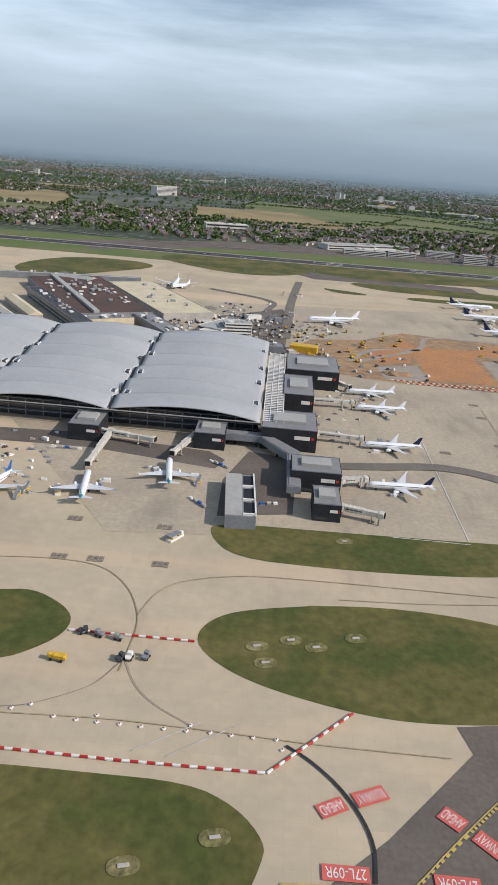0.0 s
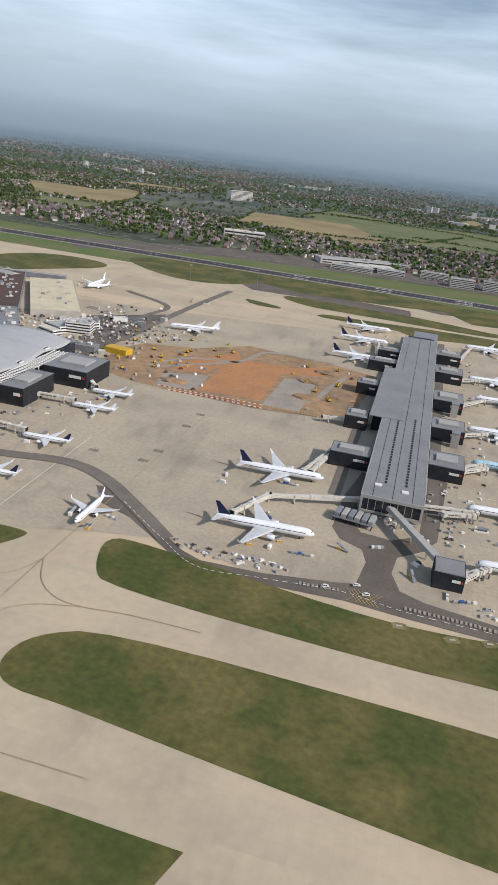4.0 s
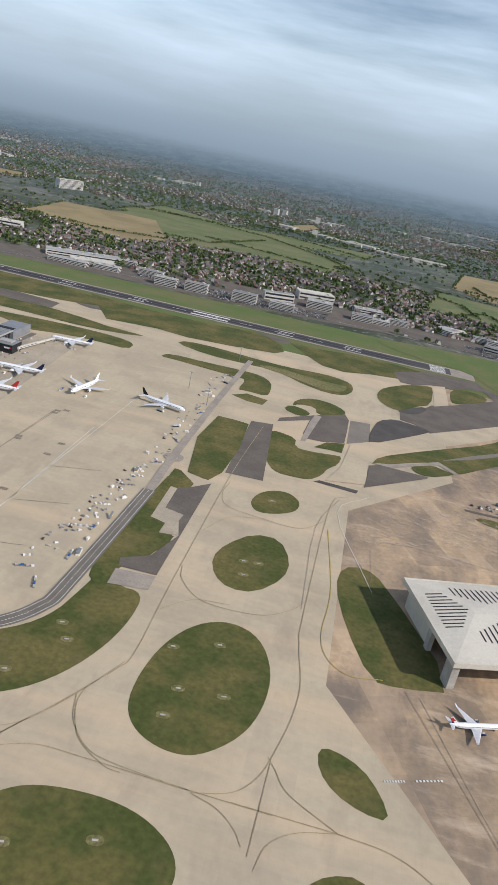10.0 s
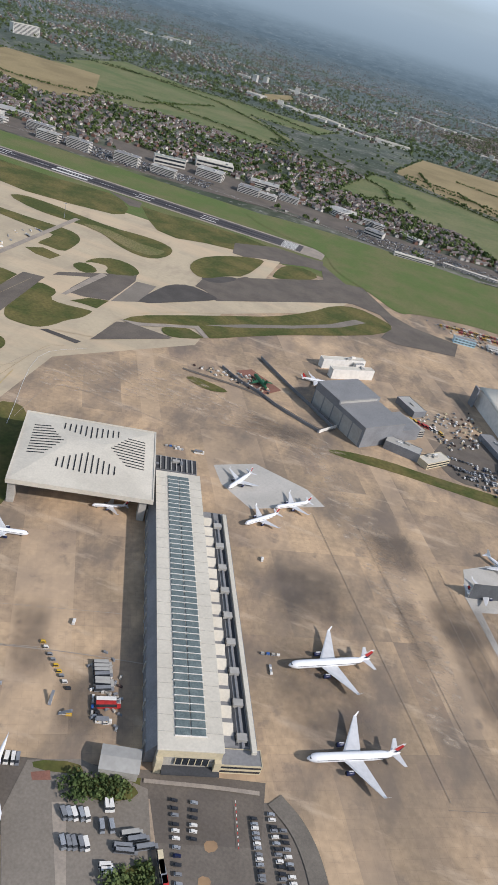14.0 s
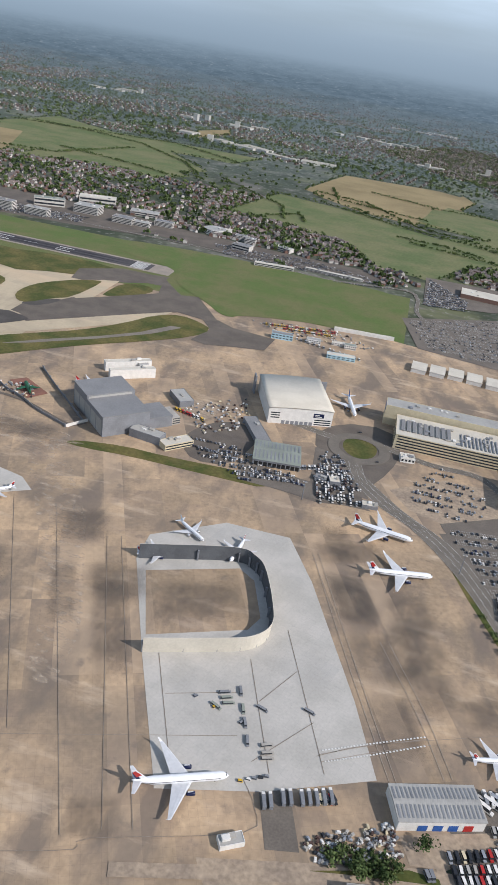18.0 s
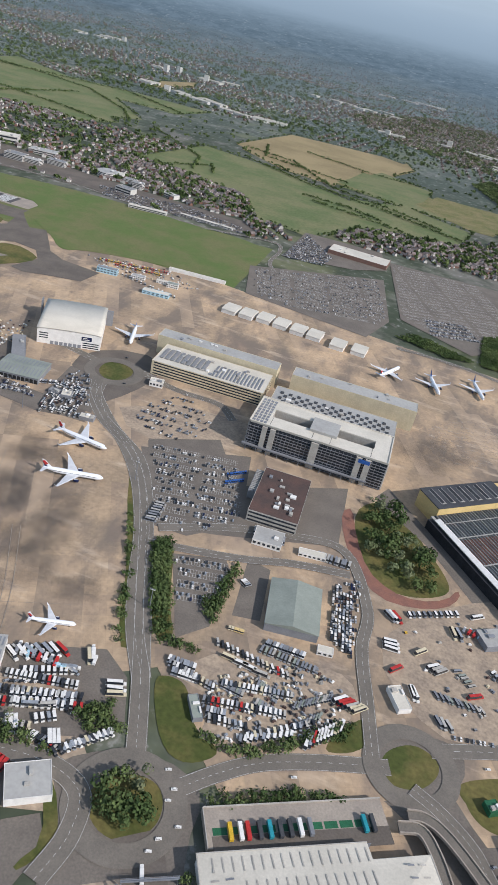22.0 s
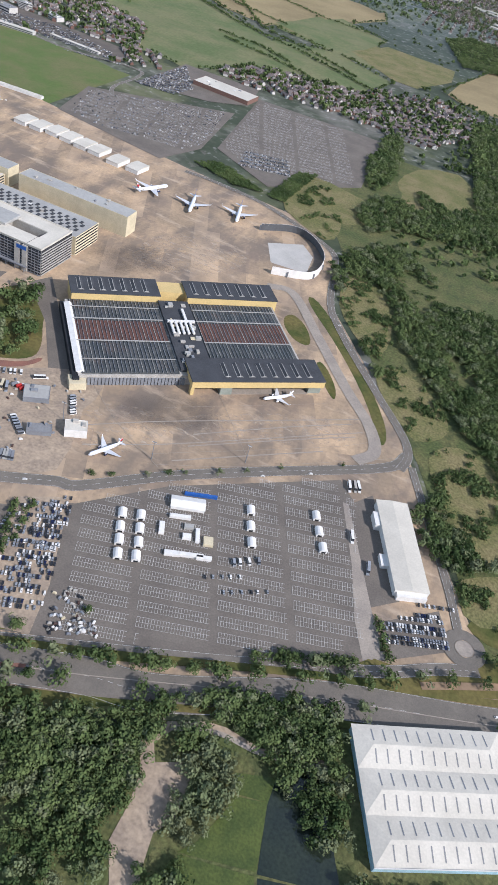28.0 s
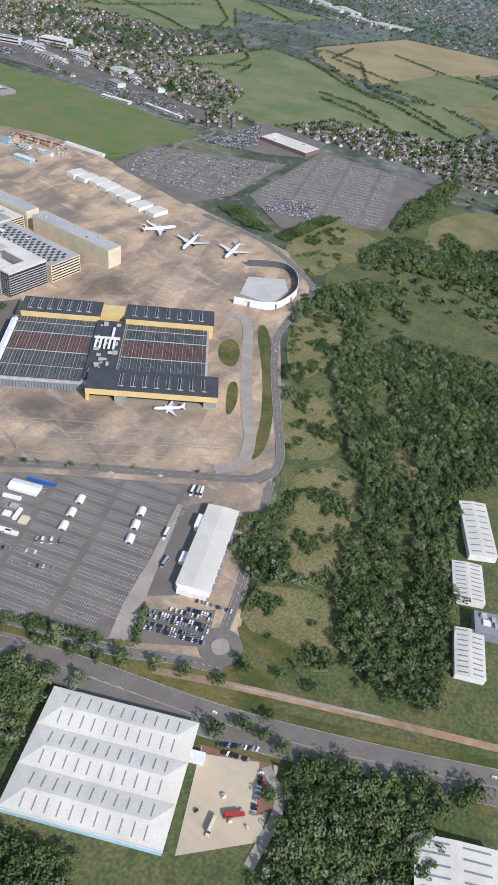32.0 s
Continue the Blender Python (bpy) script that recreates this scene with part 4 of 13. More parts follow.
patch('field', [(222, 2280), (336, 2767), (597, 2673), (581, 2432), (403, 2381)], 0)
patch('wheat', [(413, 3805), (502, 4117), (562, 3900), (493, 3560)], 0)
patch('wheat', [(-1275, 2778), (-1026, 2781), (-738, 2635), (-686, 2279), (-966, 2299)], 0)
patch('field', [(-936, 2253), (-689, 2248), (-646, 2065), (-785, 2018)], 0)
patch('field', [(1576, 2459), (1701, 2807), (1864, 2664), (1808, 2402)], 0)
patch('wheat', [(2122, 2404), (2227, 3007), (2495, 3070), (2487, 2603), (2340, 2319), (2200, 2337)], 1)
patch('meadow', [(1548, 2486), (1651, 2832), (1852, 2672), (1987, 2571), (1876, 2549), (1688, 2460)], 0)
patch('field', [(1454, 1822), (1499, 2211), (1731, 2178), (1746, 2070), (1604, 1777)], 0)
patch('asphalt', [(74, 203), (106, 209), (127, 217), (136, 224), (138, 224), (192, 221), (193, 202), (177, 199), (178, 174), (142, 130), (129, 115), (117, 111), (4, 98), (-9, 122), (24, 136), (45, 155), (77, 191)], 0)
patch('grass', [(179, 173), (198, 174), (249, 174), (296, 173), (283, 136), (133, 106), (133, 117), (143, 131)], 0)
patch('grass', [(695, 689), (725, 673), (706, 645), (706, 585), (720, 575), (730, 553), (714, 509), (706, 487), (705, 469), (706, 453), (685, 476), (688, 551), (690, 619)], 1)
patch('grass', [(695, 695), (702, 694), (722, 670), (721, 660), (710, 652), (703, 652), (704, 583), (719, 578), (719, 559), (733, 559), (723, 518), (703, 505), (701, 493), (691, 520)], 0)
patch('apron', [(703, 652), (711, 651), (711, 606), (730, 601), (729, 588), (736, 562), (719, 559), (719, 578), (704, 583)], 0)
patch('asphalt', [(738, 681), (724, 664), (710, 651), (711, 606), (730, 601), (729, 588), (736, 562), (724, 520), (703, 505), (706, 493), (737, 494)], 0)
patch('paving', [(705, 489), (737, 492), (737, 472), (706, 467)], 0)
patch('asphalt', [(520, 362), (575, 372), (583, 363), (528, 350)], 0)
patch('asphalt', [(473, 360), (503, 360), (579, 371), (581, 360), (537, 354), (476, 346)], 0)
patch('carpark', [(2145, 479), (2206, 549), (2350, 662), (2378, 634), (2434, 473), (2424, 452), (2335, 408), (2194, 348)], 0)
patch('carpark', [(2102, 455), (2145, 479), (2194, 348), (2145, 328), (2110, 414)], 0)
patch('carpark', [(1585, 1288), (1549, 1448), (1810, 1606), (1849, 1358), (1819, 1249)], 0)
patch('carpark', [(1868, 1390), (1808, 1752), (2103, 1773), (2141, 1466), (2006, 1308)], 0)
patch('carpark', [(1588, 1571), (1591, 1807), (1781, 1817), (1809, 1681), (1741, 1618)], 0)
patch('carpark', [(1624, 709), (1744, 761), (1755, 700), (1864, 761), (1871, 647), (1752, 601), (1694, 585), (1660, 631)], 0)
patch('carpark', [(1896, 760), (1910, 790), (2040, 636), (2022, 618), (1961, 701)], 0)
patch('carpark', [(1626, 725), (1732, 739), (1771, 631), (1725, 584), (1689, 583)], 0)
patch('carpark', [(1722, 553), (1771, 571), (1783, 551), (1784, 480), (1762, 455)], 0)
patch('carpark', [(1791, 582), (1815, 577), (1823, 507), (1798, 502)], 0)
patch('carpark', [(1506, 343), (1525, 352), (1539, 311), (1518, 306)], 0)
patch('carpark', [(1651, 394), (1716, 418), (1720, 393), (1738, 364), (1659, 359)], 0)
patch('carpark', [(1631, 337), (1720, 375), (1741, 341), (1639, 305)], 0)
patch('carpark', [(1388, 763), (1476, 749), (1533, 736), (1549, 719), (1477, 716), (1397, 717)], 0)
patch('carpark', [(1469, 837), (1509, 825), (1545, 742), (1476, 749)], 0)
patch('carpark', [(1625, 729), (1700, 776), (1754, 677), (1767, 610), (1702, 584), (1668, 631)], 0)
patch('carpark', [(2361, 621), (2387, 661), (2446, 542), (2419, 516)], 0)
patch('carpark', [(2435, 510), (2482, 552), (2501, 515), (2454, 478)], 0)
patch('paving', [(2414, 500), (2394, 558), (2362, 632), (2368, 633), (2428, 512), (2450, 475), (2432, 464)], 0)
patch('newconc', [(1434, 337), (1390, 434), (1345, 540), (1344, 579), (1408, 630), (1474, 632), (1506, 572), (1560, 443), (1582, 379), (1508, 344), (1440, 323)], 0)
patch('newconc', [(1096, 604), (1132, 631), (1189, 618), (1209, 600), (1145, 556), (1111, 578)], 0)
patch('dirt', [(23, 773), (92, 793), (167, 811), (278, 802), (283, 643), (196, 638), (105, 631), (27, 657)], 1)
patch('dirt', [(64, 705), (82, 790), (167, 816), (280, 809), (288, 763), (302, 684), (261, 648), (192, 651), (110, 638)], 1)
patch('clay', [(153, 653), (121, 706), (138, 748), (190, 771), (213, 648), (172, 647)], 0)
patch('paving', [(195, 757), (244, 774), (237, 660), (213, 646)], 0)
patch('paving', [(94, 681), (121, 725), (150, 687), (135, 648)], 0)
patch('carpark', [(1867, 224), (1992, 277), (2015, 283), (2060, 296), (2067, 282), (2020, 259), (1885, 200)], 0)
patch('asphalt', [(1996, 378), (2014, 386), (2051, 347), (2087, 325), (2079, 293), (2067, 286), (2054, 303), (2039, 292), (2014, 284), (1980, 360)], 0)
patch('carpark', [(1951, 379), (2001, 403), (2014, 386), (1999, 369), (1978, 364)], 0)
patch('carpark', [(2021, 371), (2079, 398), (2076, 434), (2112, 452), (2124, 405), (2118, 362), (2138, 348), (2098, 334), (2064, 331), (2043, 343)], 0)
patch('grass', [(2061, 335), (2073, 330), (2107, 329), (2139, 341), (2189, 355), (2178, 342), (2126, 320), (2099, 312), (2076, 319)], 1)
patch('rungrass', [(1913, 180), (2190, 300), (2207, 275), (2219, 225), (1968, 129)], 0)
patch('meadow', [(2216, 310), (2309, 346), (2311, 338), (2226, 295)], 0)
patch('carpark', [(1695, 250), (1719, 268), (1736, 279), (1749, 261), (1743, 234), (1726, 204)], 0)
patch('grass', [(1725, 302), (1735, 301), (1752, 274), (1753, 263), (1742, 242), (1737, 244), (1747, 264)], 1)
patch('grass', [(1547, 302), (1607, 322), (1626, 322), (1630, 310), (1594, 301), (1553, 291)], 0)
patch('yard', [(1599, 343), (1662, 366), (1713, 375), (1714, 371), (1636, 343), (1629, 330), (1636, 310), (1630, 308), (1623, 328), (1607, 325)], 0)
patch('carpark', [(1558, 282), (1625, 302), (1664, 309), (1701, 306), (1714, 265), (1589, 229)], 0)
patch('yard', [(1112, 243), (1157, 263), (1172, 234), (1160, 229), (1131, 214)], 0)
patch('grass', [(1102, 255), (1139, 268), (1153, 261), (1111, 241)], 0)
patch('yard', [(1811, 361), (1812, 410), (1791, 415), (1770, 420), (1805, 463), (1881, 479), (1910, 481), (1924, 450), (1895, 404)], 1)
patch('yard', [(1935, 565), (2039, 652), (2085, 658), (2072, 488), (2025, 456), (1970, 459), (1940, 495)], 1)
patch('yard', [(1931, 539), (2002, 619), (2070, 621), (2112, 511), (2094, 488), (2019, 456), (1984, 452), (1938, 492)], 1)
patch('concrete', [(2554, 451), (2607, 489), (2637, 416), (2597, 370)], 0)
patch('yard', [(2100, 458), (2137, 483), (2177, 392), (2190, 346), (2157, 337), (2129, 376)], 0)
patch('meadow', [(2199, 301), (2309, 347), (2315, 340), (2215, 294)], 1)
patch('redpave', [(1864, 713), (1875, 726), (1886, 676), (1905, 626), (1931, 606), (1959, 605), (1987, 621), (1998, 644), (2001, 632), (1987, 608), (1955, 592), (1921, 590), (1894, 620), (1873, 668)], 1)
patch('meadow', [(2047, 1259), (2041, 1350), (2087, 1408), (2129, 1361), (2166, 1263), (2169, 1187), (2117, 1204)], 1)
patch('meadow', [(2262, 968), (2231, 1026), (2223, 1106), (2269, 1118), (2316, 1027), (2331, 959), (2320, 908)], 1)
patch('meadow', [(2324, 876), (2348, 901), (2399, 884), (2437, 843), (2414, 805), (2382, 802)], 1)
patch('meadow', [(2426, 747), (2435, 790), (2465, 806), (2502, 783), (2512, 731), (2542, 684), (2537, 640), (2516, 630), (2468, 678)], 1)
patch('meadow', [(2490, 587), (2498, 608), (2545, 638), (2569, 620), (2601, 571), (2586, 557), (2557, 595), (2512, 563)], 1)
patch('grass', [(2508, 547), (2513, 561), (2554, 586), (2570, 574), (2582, 554), (2538, 538)], 1)
patch('redpave', [(1064, 818), (1079, 835), (1124, 806), (1108, 781)], 0)
patch('redpave', [(2551, 450), (2600, 480), (2633, 445), (2624, 429), (2601, 463), (2563, 439)], 0)
patch('oldconcrete', [(1359, 527), (1438, 564), (1455, 552), (1471, 506), (1464, 488), (1387, 451)], 0)
patch('newconc', [(2088, 1106), (2134, 1146), (2161, 1117), (2170, 1059), (2115, 1050)], 0)
patch('asphalt', [(-70, 856), (6, 933), (17, 894), (9, 674), (-33, 752)], 0)
patch('meadow', [(2488, 593), (2550, 628), (2600, 570), (2584, 555), (2558, 572), (2509, 550)], 1)
patch('meadow', [(2431, 739), (2457, 805), (2497, 791), (2512, 743), (2531, 695), (2543, 655), (2509, 645), (2473, 683)], 1)
patch('meadow', [(2324, 876), (2348, 920), (2404, 889), (2443, 834), (2432, 795), (2398, 774)], 1)
patch('meadow', [(2253, 1003), (2262, 1112), (2314, 1047), (2326, 954), (2327, 897)], 1)
patch('meadow', [(2488, 887), (2503, 910), (2537, 856), (2528, 834), (2507, 855)], 1)
patch('algae', [(2374, 327), (2403, 338), (2403, 319), (2381, 314)], 0)
patch('algae', [(2380, 312), (2403, 319), (2412, 275), (2361, 262), (2370, 274), (2378, 298)], 0)
patch('algae', [(2362, 261), (2412, 272), (2421, 248), (2380, 227)], 0)
patch('water', [(2403, 317), (2402, 340), (2431, 356), (2447, 325), (2467, 289), (2461, 286), (2413, 274)], 0)
patch('water', [(2414, 272), (2466, 287), (2473, 276), (2422, 249)], 0)
patch('yard', [(2304, 315), (2311, 323), (2321, 306), (2341, 317), (2350, 304), (2350, 278), (2342, 265), (2345, 247), (2355, 213), (2344, 207), (2319, 248), (2319, 273), (2316, 294)], 0)
patch('yard', [(2315, 337), (2340, 351), (2355, 354), (2384, 352), (2413, 366), (2440, 367), (2440, 363), (2413, 362), (2384, 347), (2353, 348), (2321, 333), (2314, 318), (2310, 321)], 0)
patch('meadow', [(2022, 1381), (2043, 1447), (2210, 1397), (2203, 1310), (2153, 1268), (2071, 1316)], 1)
patch('meadow', [(2184, 1589), (2219, 1721), (2315, 1756), (2352, 1562), (2296, 1498), (2213, 1506)], 1)
patch('field', [(1546, 2524), (1654, 2908), (1855, 2783), (1834, 2568), (1784, 2452), (1667, 2469)], 0)
patch('meadow', [(1812, 2494), (1873, 2721), (2107, 2707), (2125, 2543), (2060, 2334), (1989, 2333)], 0)
patch('field', [(1579, 2130), (1635, 2327), (1792, 2416), (1995, 2300), (1966, 2088), (1782, 2057)], 0)
patch('road_pave', [(1086, 258), (1112, 270), (1154, 268), (1178, 213), (1110, 187), (1088, 226)], 0)
patch('grass', [(1114, 258), (1134, 267), (1151, 266), (1147, 257), (1124, 249)], 1)
patch('grass', [(1088, 259), (1112, 268), (1119, 262), (1092, 254)], 1)
patch('grass', [(1158, 223), (1171, 234), (1178, 213), (1151, 203)], 1)
patch('paving', [(1109, 241), (1116, 244), (1138, 198), (1134, 196)], 0)
patch('yard', [(1765, 240), (1781, 250), (1797, 259), (1809, 254), (1815, 240), (1826, 224), (1836, 204), (1852, 170), (1810, 150)], 0)
patch('asphalt', [(1812, 300), (1830, 264), (1854, 212), (1880, 155), (1862, 147), (1836, 204), (1826, 223), (1812, 246), (1799, 261), (1785, 281)], 0)
patch('grass', [(1832, 264), (1842, 268), (1866, 216), (1884, 168), (1880, 157), (1855, 213)], 0)
patch('grass', [(1813, 224), (1824, 223), (1835, 203), (1846, 180), (1838, 172), (1822, 198)], 0)
patch('dirt', [(1192, 252), (1199, 255), (1201, 250), (1195, 246)], 1)
patch('dirt', [(1195, 234), (1202, 235), (1202, 228), (1196, 228)], 1)
patch('redpave', [(1091, 252), (1100, 257), (1103, 252), (1094, 248)], 0)
patch('grass', [(2165, 326), (2239, 360), (2287, 382), (2326, 402), (2390, 430), (2435, 457), (2440, 471), (2455, 473), (2484, 479), (2522, 510), (2563, 545), (2566, 528), (2487, 469), (2444, 447), (2401, 428), (2318, 389), (2202, 333), (2172, 318)], 0)
patch('grass', [(2193, 294), (2222, 308), (2269, 332), (2310, 352), (2380, 386), (2438, 410), (2439, 405), (2331, 366), (2306, 355), (2233, 294), (2207, 278)], 0)
patch('dirt', [(52, 666), (88, 787), (146, 847), (250, 829), (305, 811), (294, 644), (240, 634), (205, 628), (118, 635), (99, 643)], 0)
patch('clay', [(95, 731), (142, 810), (153, 781), (211, 786), (250, 815), (249, 774), (206, 754), (141, 744), (135, 709), (105, 696)], 0)
patch('clay', [(142, 745), (206, 754), (206, 654), (145, 649)], 0)
patch('paving', [(97, 683), (140, 699), (143, 646), (103, 640)], 0)
patch('paving', [(212, 740), (246, 750), (246, 643), (210, 642)], 0)
patch('grass', [(2422, 450), (2436, 468), (2455, 473), (2484, 479), (2510, 499), (2526, 516), (2564, 539), (2579, 505), (2489, 463), (2444, 446)], 0)
patch('stain_pale', [(1166, 694), (1213, 677), (1274, 590), (1309, 505), (1337, 442), (1344, 379), (1320, 373), (1306, 428), (1276, 487), (1233, 566), (1190, 628)], 1)
patch('stain_pale', [(884, 689), (989, 783), (1087, 732), (1220, 720), (1213, 677), (1099, 684), (990, 685), (898, 624)], 1)
patch('stain_pale', [(2150, 637), (2286, 749), (2342, 751), (2332, 717), (2271, 674), (2173, 603)], 1)
patch('stain_pale', [(2068, 603), (2148, 646), (2173, 603), (2138, 546), (2094, 553)], 1)
patch('stain_pale', [(1944, 1007), (2040, 1069), (2100, 1019), (2046, 922), (1956, 886)], 1)
def pavement_stain(x, y, w, d, ang):
    z = level_over([(x - w / 2, y - d / 2), (x + w / 2, y + d / 2)])
    bm = bmesh.new()
    bm.faces.new([bm.verts.new(p) for p in ((-w / 2, -d / 2, 0), (w / 2, -d / 2, 0), (w / 2, d / 2, 0), (-w / 2, d / 2, 0))])
    ob = tagged(ob_from("pavement_stain", bm, "stain_soft"), "dark oily stain on the concrete", "stain", kind="structure")
    ob.matrix_basis = pose(x, y, z, 0, 0, ang)


for row in ((1535, 633, 95, 44, 23), (1543, 566, 51, 83, 21), (1582, 500, 83, 72, 20), (1606, 528, 54, 60, 27), (1594, 430, 43, 70, 19), (1663, 468, 56, 39, 19), (1352, 459, 37, 162, 23), (1413, 506, 105, 65, 23), (1524, 646, 38, 72, 24), (1600, 564, 56, 67, 22), (1618, 481, 47, 75, 21), (1411, 292, 43, 36, 16), (1548, 559, 44, 87, 23), (1303, 476, 29, 93, 23), (1279, 567, 64, 67, 22), (1342, 502, 73, 64, 16), (1216, 472, 77, 83, 25), (1238, 381, 79, 114, 23), (1045, 338, 33, 84, 27), (1096, 303, 36, 51, 25), (1139, 711, 109, 52, 2), (1962, 907, 116, 91, 49), (2154, 647, 125, 63, 35)):
    pavement_stain(*row)
road([(1520, 822), (1533, 777), (1562, 740), (1602, 707), (1644, 650), (1681, 575), (1708, 498), (1729, 447), (1753, 404)], 16)
road([(1513, 824), (1531, 787), (1579, 730), (1630, 686), (1666, 623), (1705, 526), (1752, 405), (1771, 353), (1776, 338)], 15)
road([(1810, 328), (1832, 350), (1859, 371), (1898, 389), (1952, 408)], 14)
road([(1981, 436), (2035, 458), (2068, 467), (2115, 492), (2137, 501), (2202, 563), (2279, 626), (2386, 710), (2405, 747)], 14)
road([(2403, 718), (2406, 747), (2390, 781), (2334, 850), (2269, 933), (2229, 1000), (2201, 1108), (2182, 1157), (2132, 1190), (2027, 1234), (1926, 1244), (1875, 1240)], 11)
road([(2414, 731), (2454, 647), (2485, 583), (2502, 541)], 9)
road([(2127, 316), (2090, 295), (2196, 342), (2318, 397), (2416, 445), (2456, 466), (2492, 490), (2527, 508)], 12)
road([(1773, 133), (1869, 174), (1949, 211), (2042, 251), (2146, 300), (2242, 337), (2299, 353), (2417, 415), (2548, 464), (2666, 521), (2803, 596), (3034, 722)], 32)
road([(1753, 241), (1759, 273), (1751, 302), (1717, 312), (1666, 306)], 16)
road([(1938, 412), (1928, 458), (1915, 517), (1913, 569), (1880, 642), (1824, 640), (1757, 617), (1696, 582)], 12)
road([(1694, 556), (1781, 577), (1834, 597), (1890, 609)], 11)
road([(1970, 397), (1992, 386), (2015, 368), (2029, 347), (2047, 324), (2069, 309), (2090, 305), (2116, 311), (2142, 322)], 12)
road([(1551, 879), (1613, 861), (1671, 859), (1700, 829)], 12)
road([(1491, 873), (1409, 893)], 13)
road([(1829, 1483), (1693, 1464), (1615, 1448), (1578, 1500), (1575, 1606), (1540, 1651), (1367, 1613), (1090, 1657), (811, 1656), (709, 1671), (453, 1647), (188, 1622), (-202, 1551), (-628, 1659)], 9)

# ---- aircraft ----
def loft(bm, rings, close=True):
    """Joins rings of points into a skin, closed at both ends."""
    vs = [[bm.verts.new(p) for p in r] for r in rings]
    n = len(vs[0])
    for a, b in zip(vs, vs[1:]):
        for i in range(n):
            bm.faces.new((a[i], a[(i + 1) % n], b[(i + 1) % n], b[i]))
    if close:
        bm.faces.new(vs[0][::-1])
        bm.faces.new(vs[-1])
    return bm


def wing_shape(bm, root, tip, root_chord, tip_chord, thick, up=Vector((0, 0, 1))):
    """A tapered slab from root to tip, whose chord runs along -x."""
    rings = []
    for at, c, th in ((root, root_chord, thick), (tip, tip_chord, thick * 0.3)):
        prof = ((0, 0), (0.12, 0.5), (0.45, 0.45), (1.0, 0.03), (1.0, -0.03), (0.45, -0.35), (0.12, -0.4))
        rings.append([Vector(at) + Vector((-c * p, 0, 0)) + up * (th * q) for p, q in prof])
    loft(bm, rings)
    bmesh.ops.recalc_face_normals(bm, faces=bm.faces[:])
    return bm


LIVERY = {  # fin, rear body, engines, body
    "star": ("navy", None, "planewhite", "planewhite"), "plain": ("planewhite", None, "planewhite", "planewhite"), "navy": ("navy", None, "planewhite", "planewhite"),
    "redtail": ("red", None, "planewhite", "planewhite"), "redend": ("red", "red", "planewhite", "planewhite"), "blue": ("skyblue", None, "planewhite", "skyblue"),
    "gold": ("gold", "gold", "gold", "planewhite"), "dark": ("black", None, "planewhite", "planewhite"), "teal": ("teal", "teal", "planewhite", "planewhite"),
    "bluetail": ("blue", None, "navy", "planewhite"), "redfin": ("planewhite", None, "navy", "planewhite")}
WORDS = {"star": "dark blue fin", "plain": "white fin", "navy": "navy blue fin", "redtail": "red fin", "redend": "red fin and rear body", "blue": "pale blue body and fin", "gold": "gold tail and engines", "dark": "dark striped fin", "teal": "teal tail",
         "bluetail": "blue fin", "redfin": "red fin and blue engines"}
SIZES = {"w": (64.0, 60.0, 3.0), "n": (39.0, 35.0, 2.0), "s": (30.0, 26.0, 1.5)}


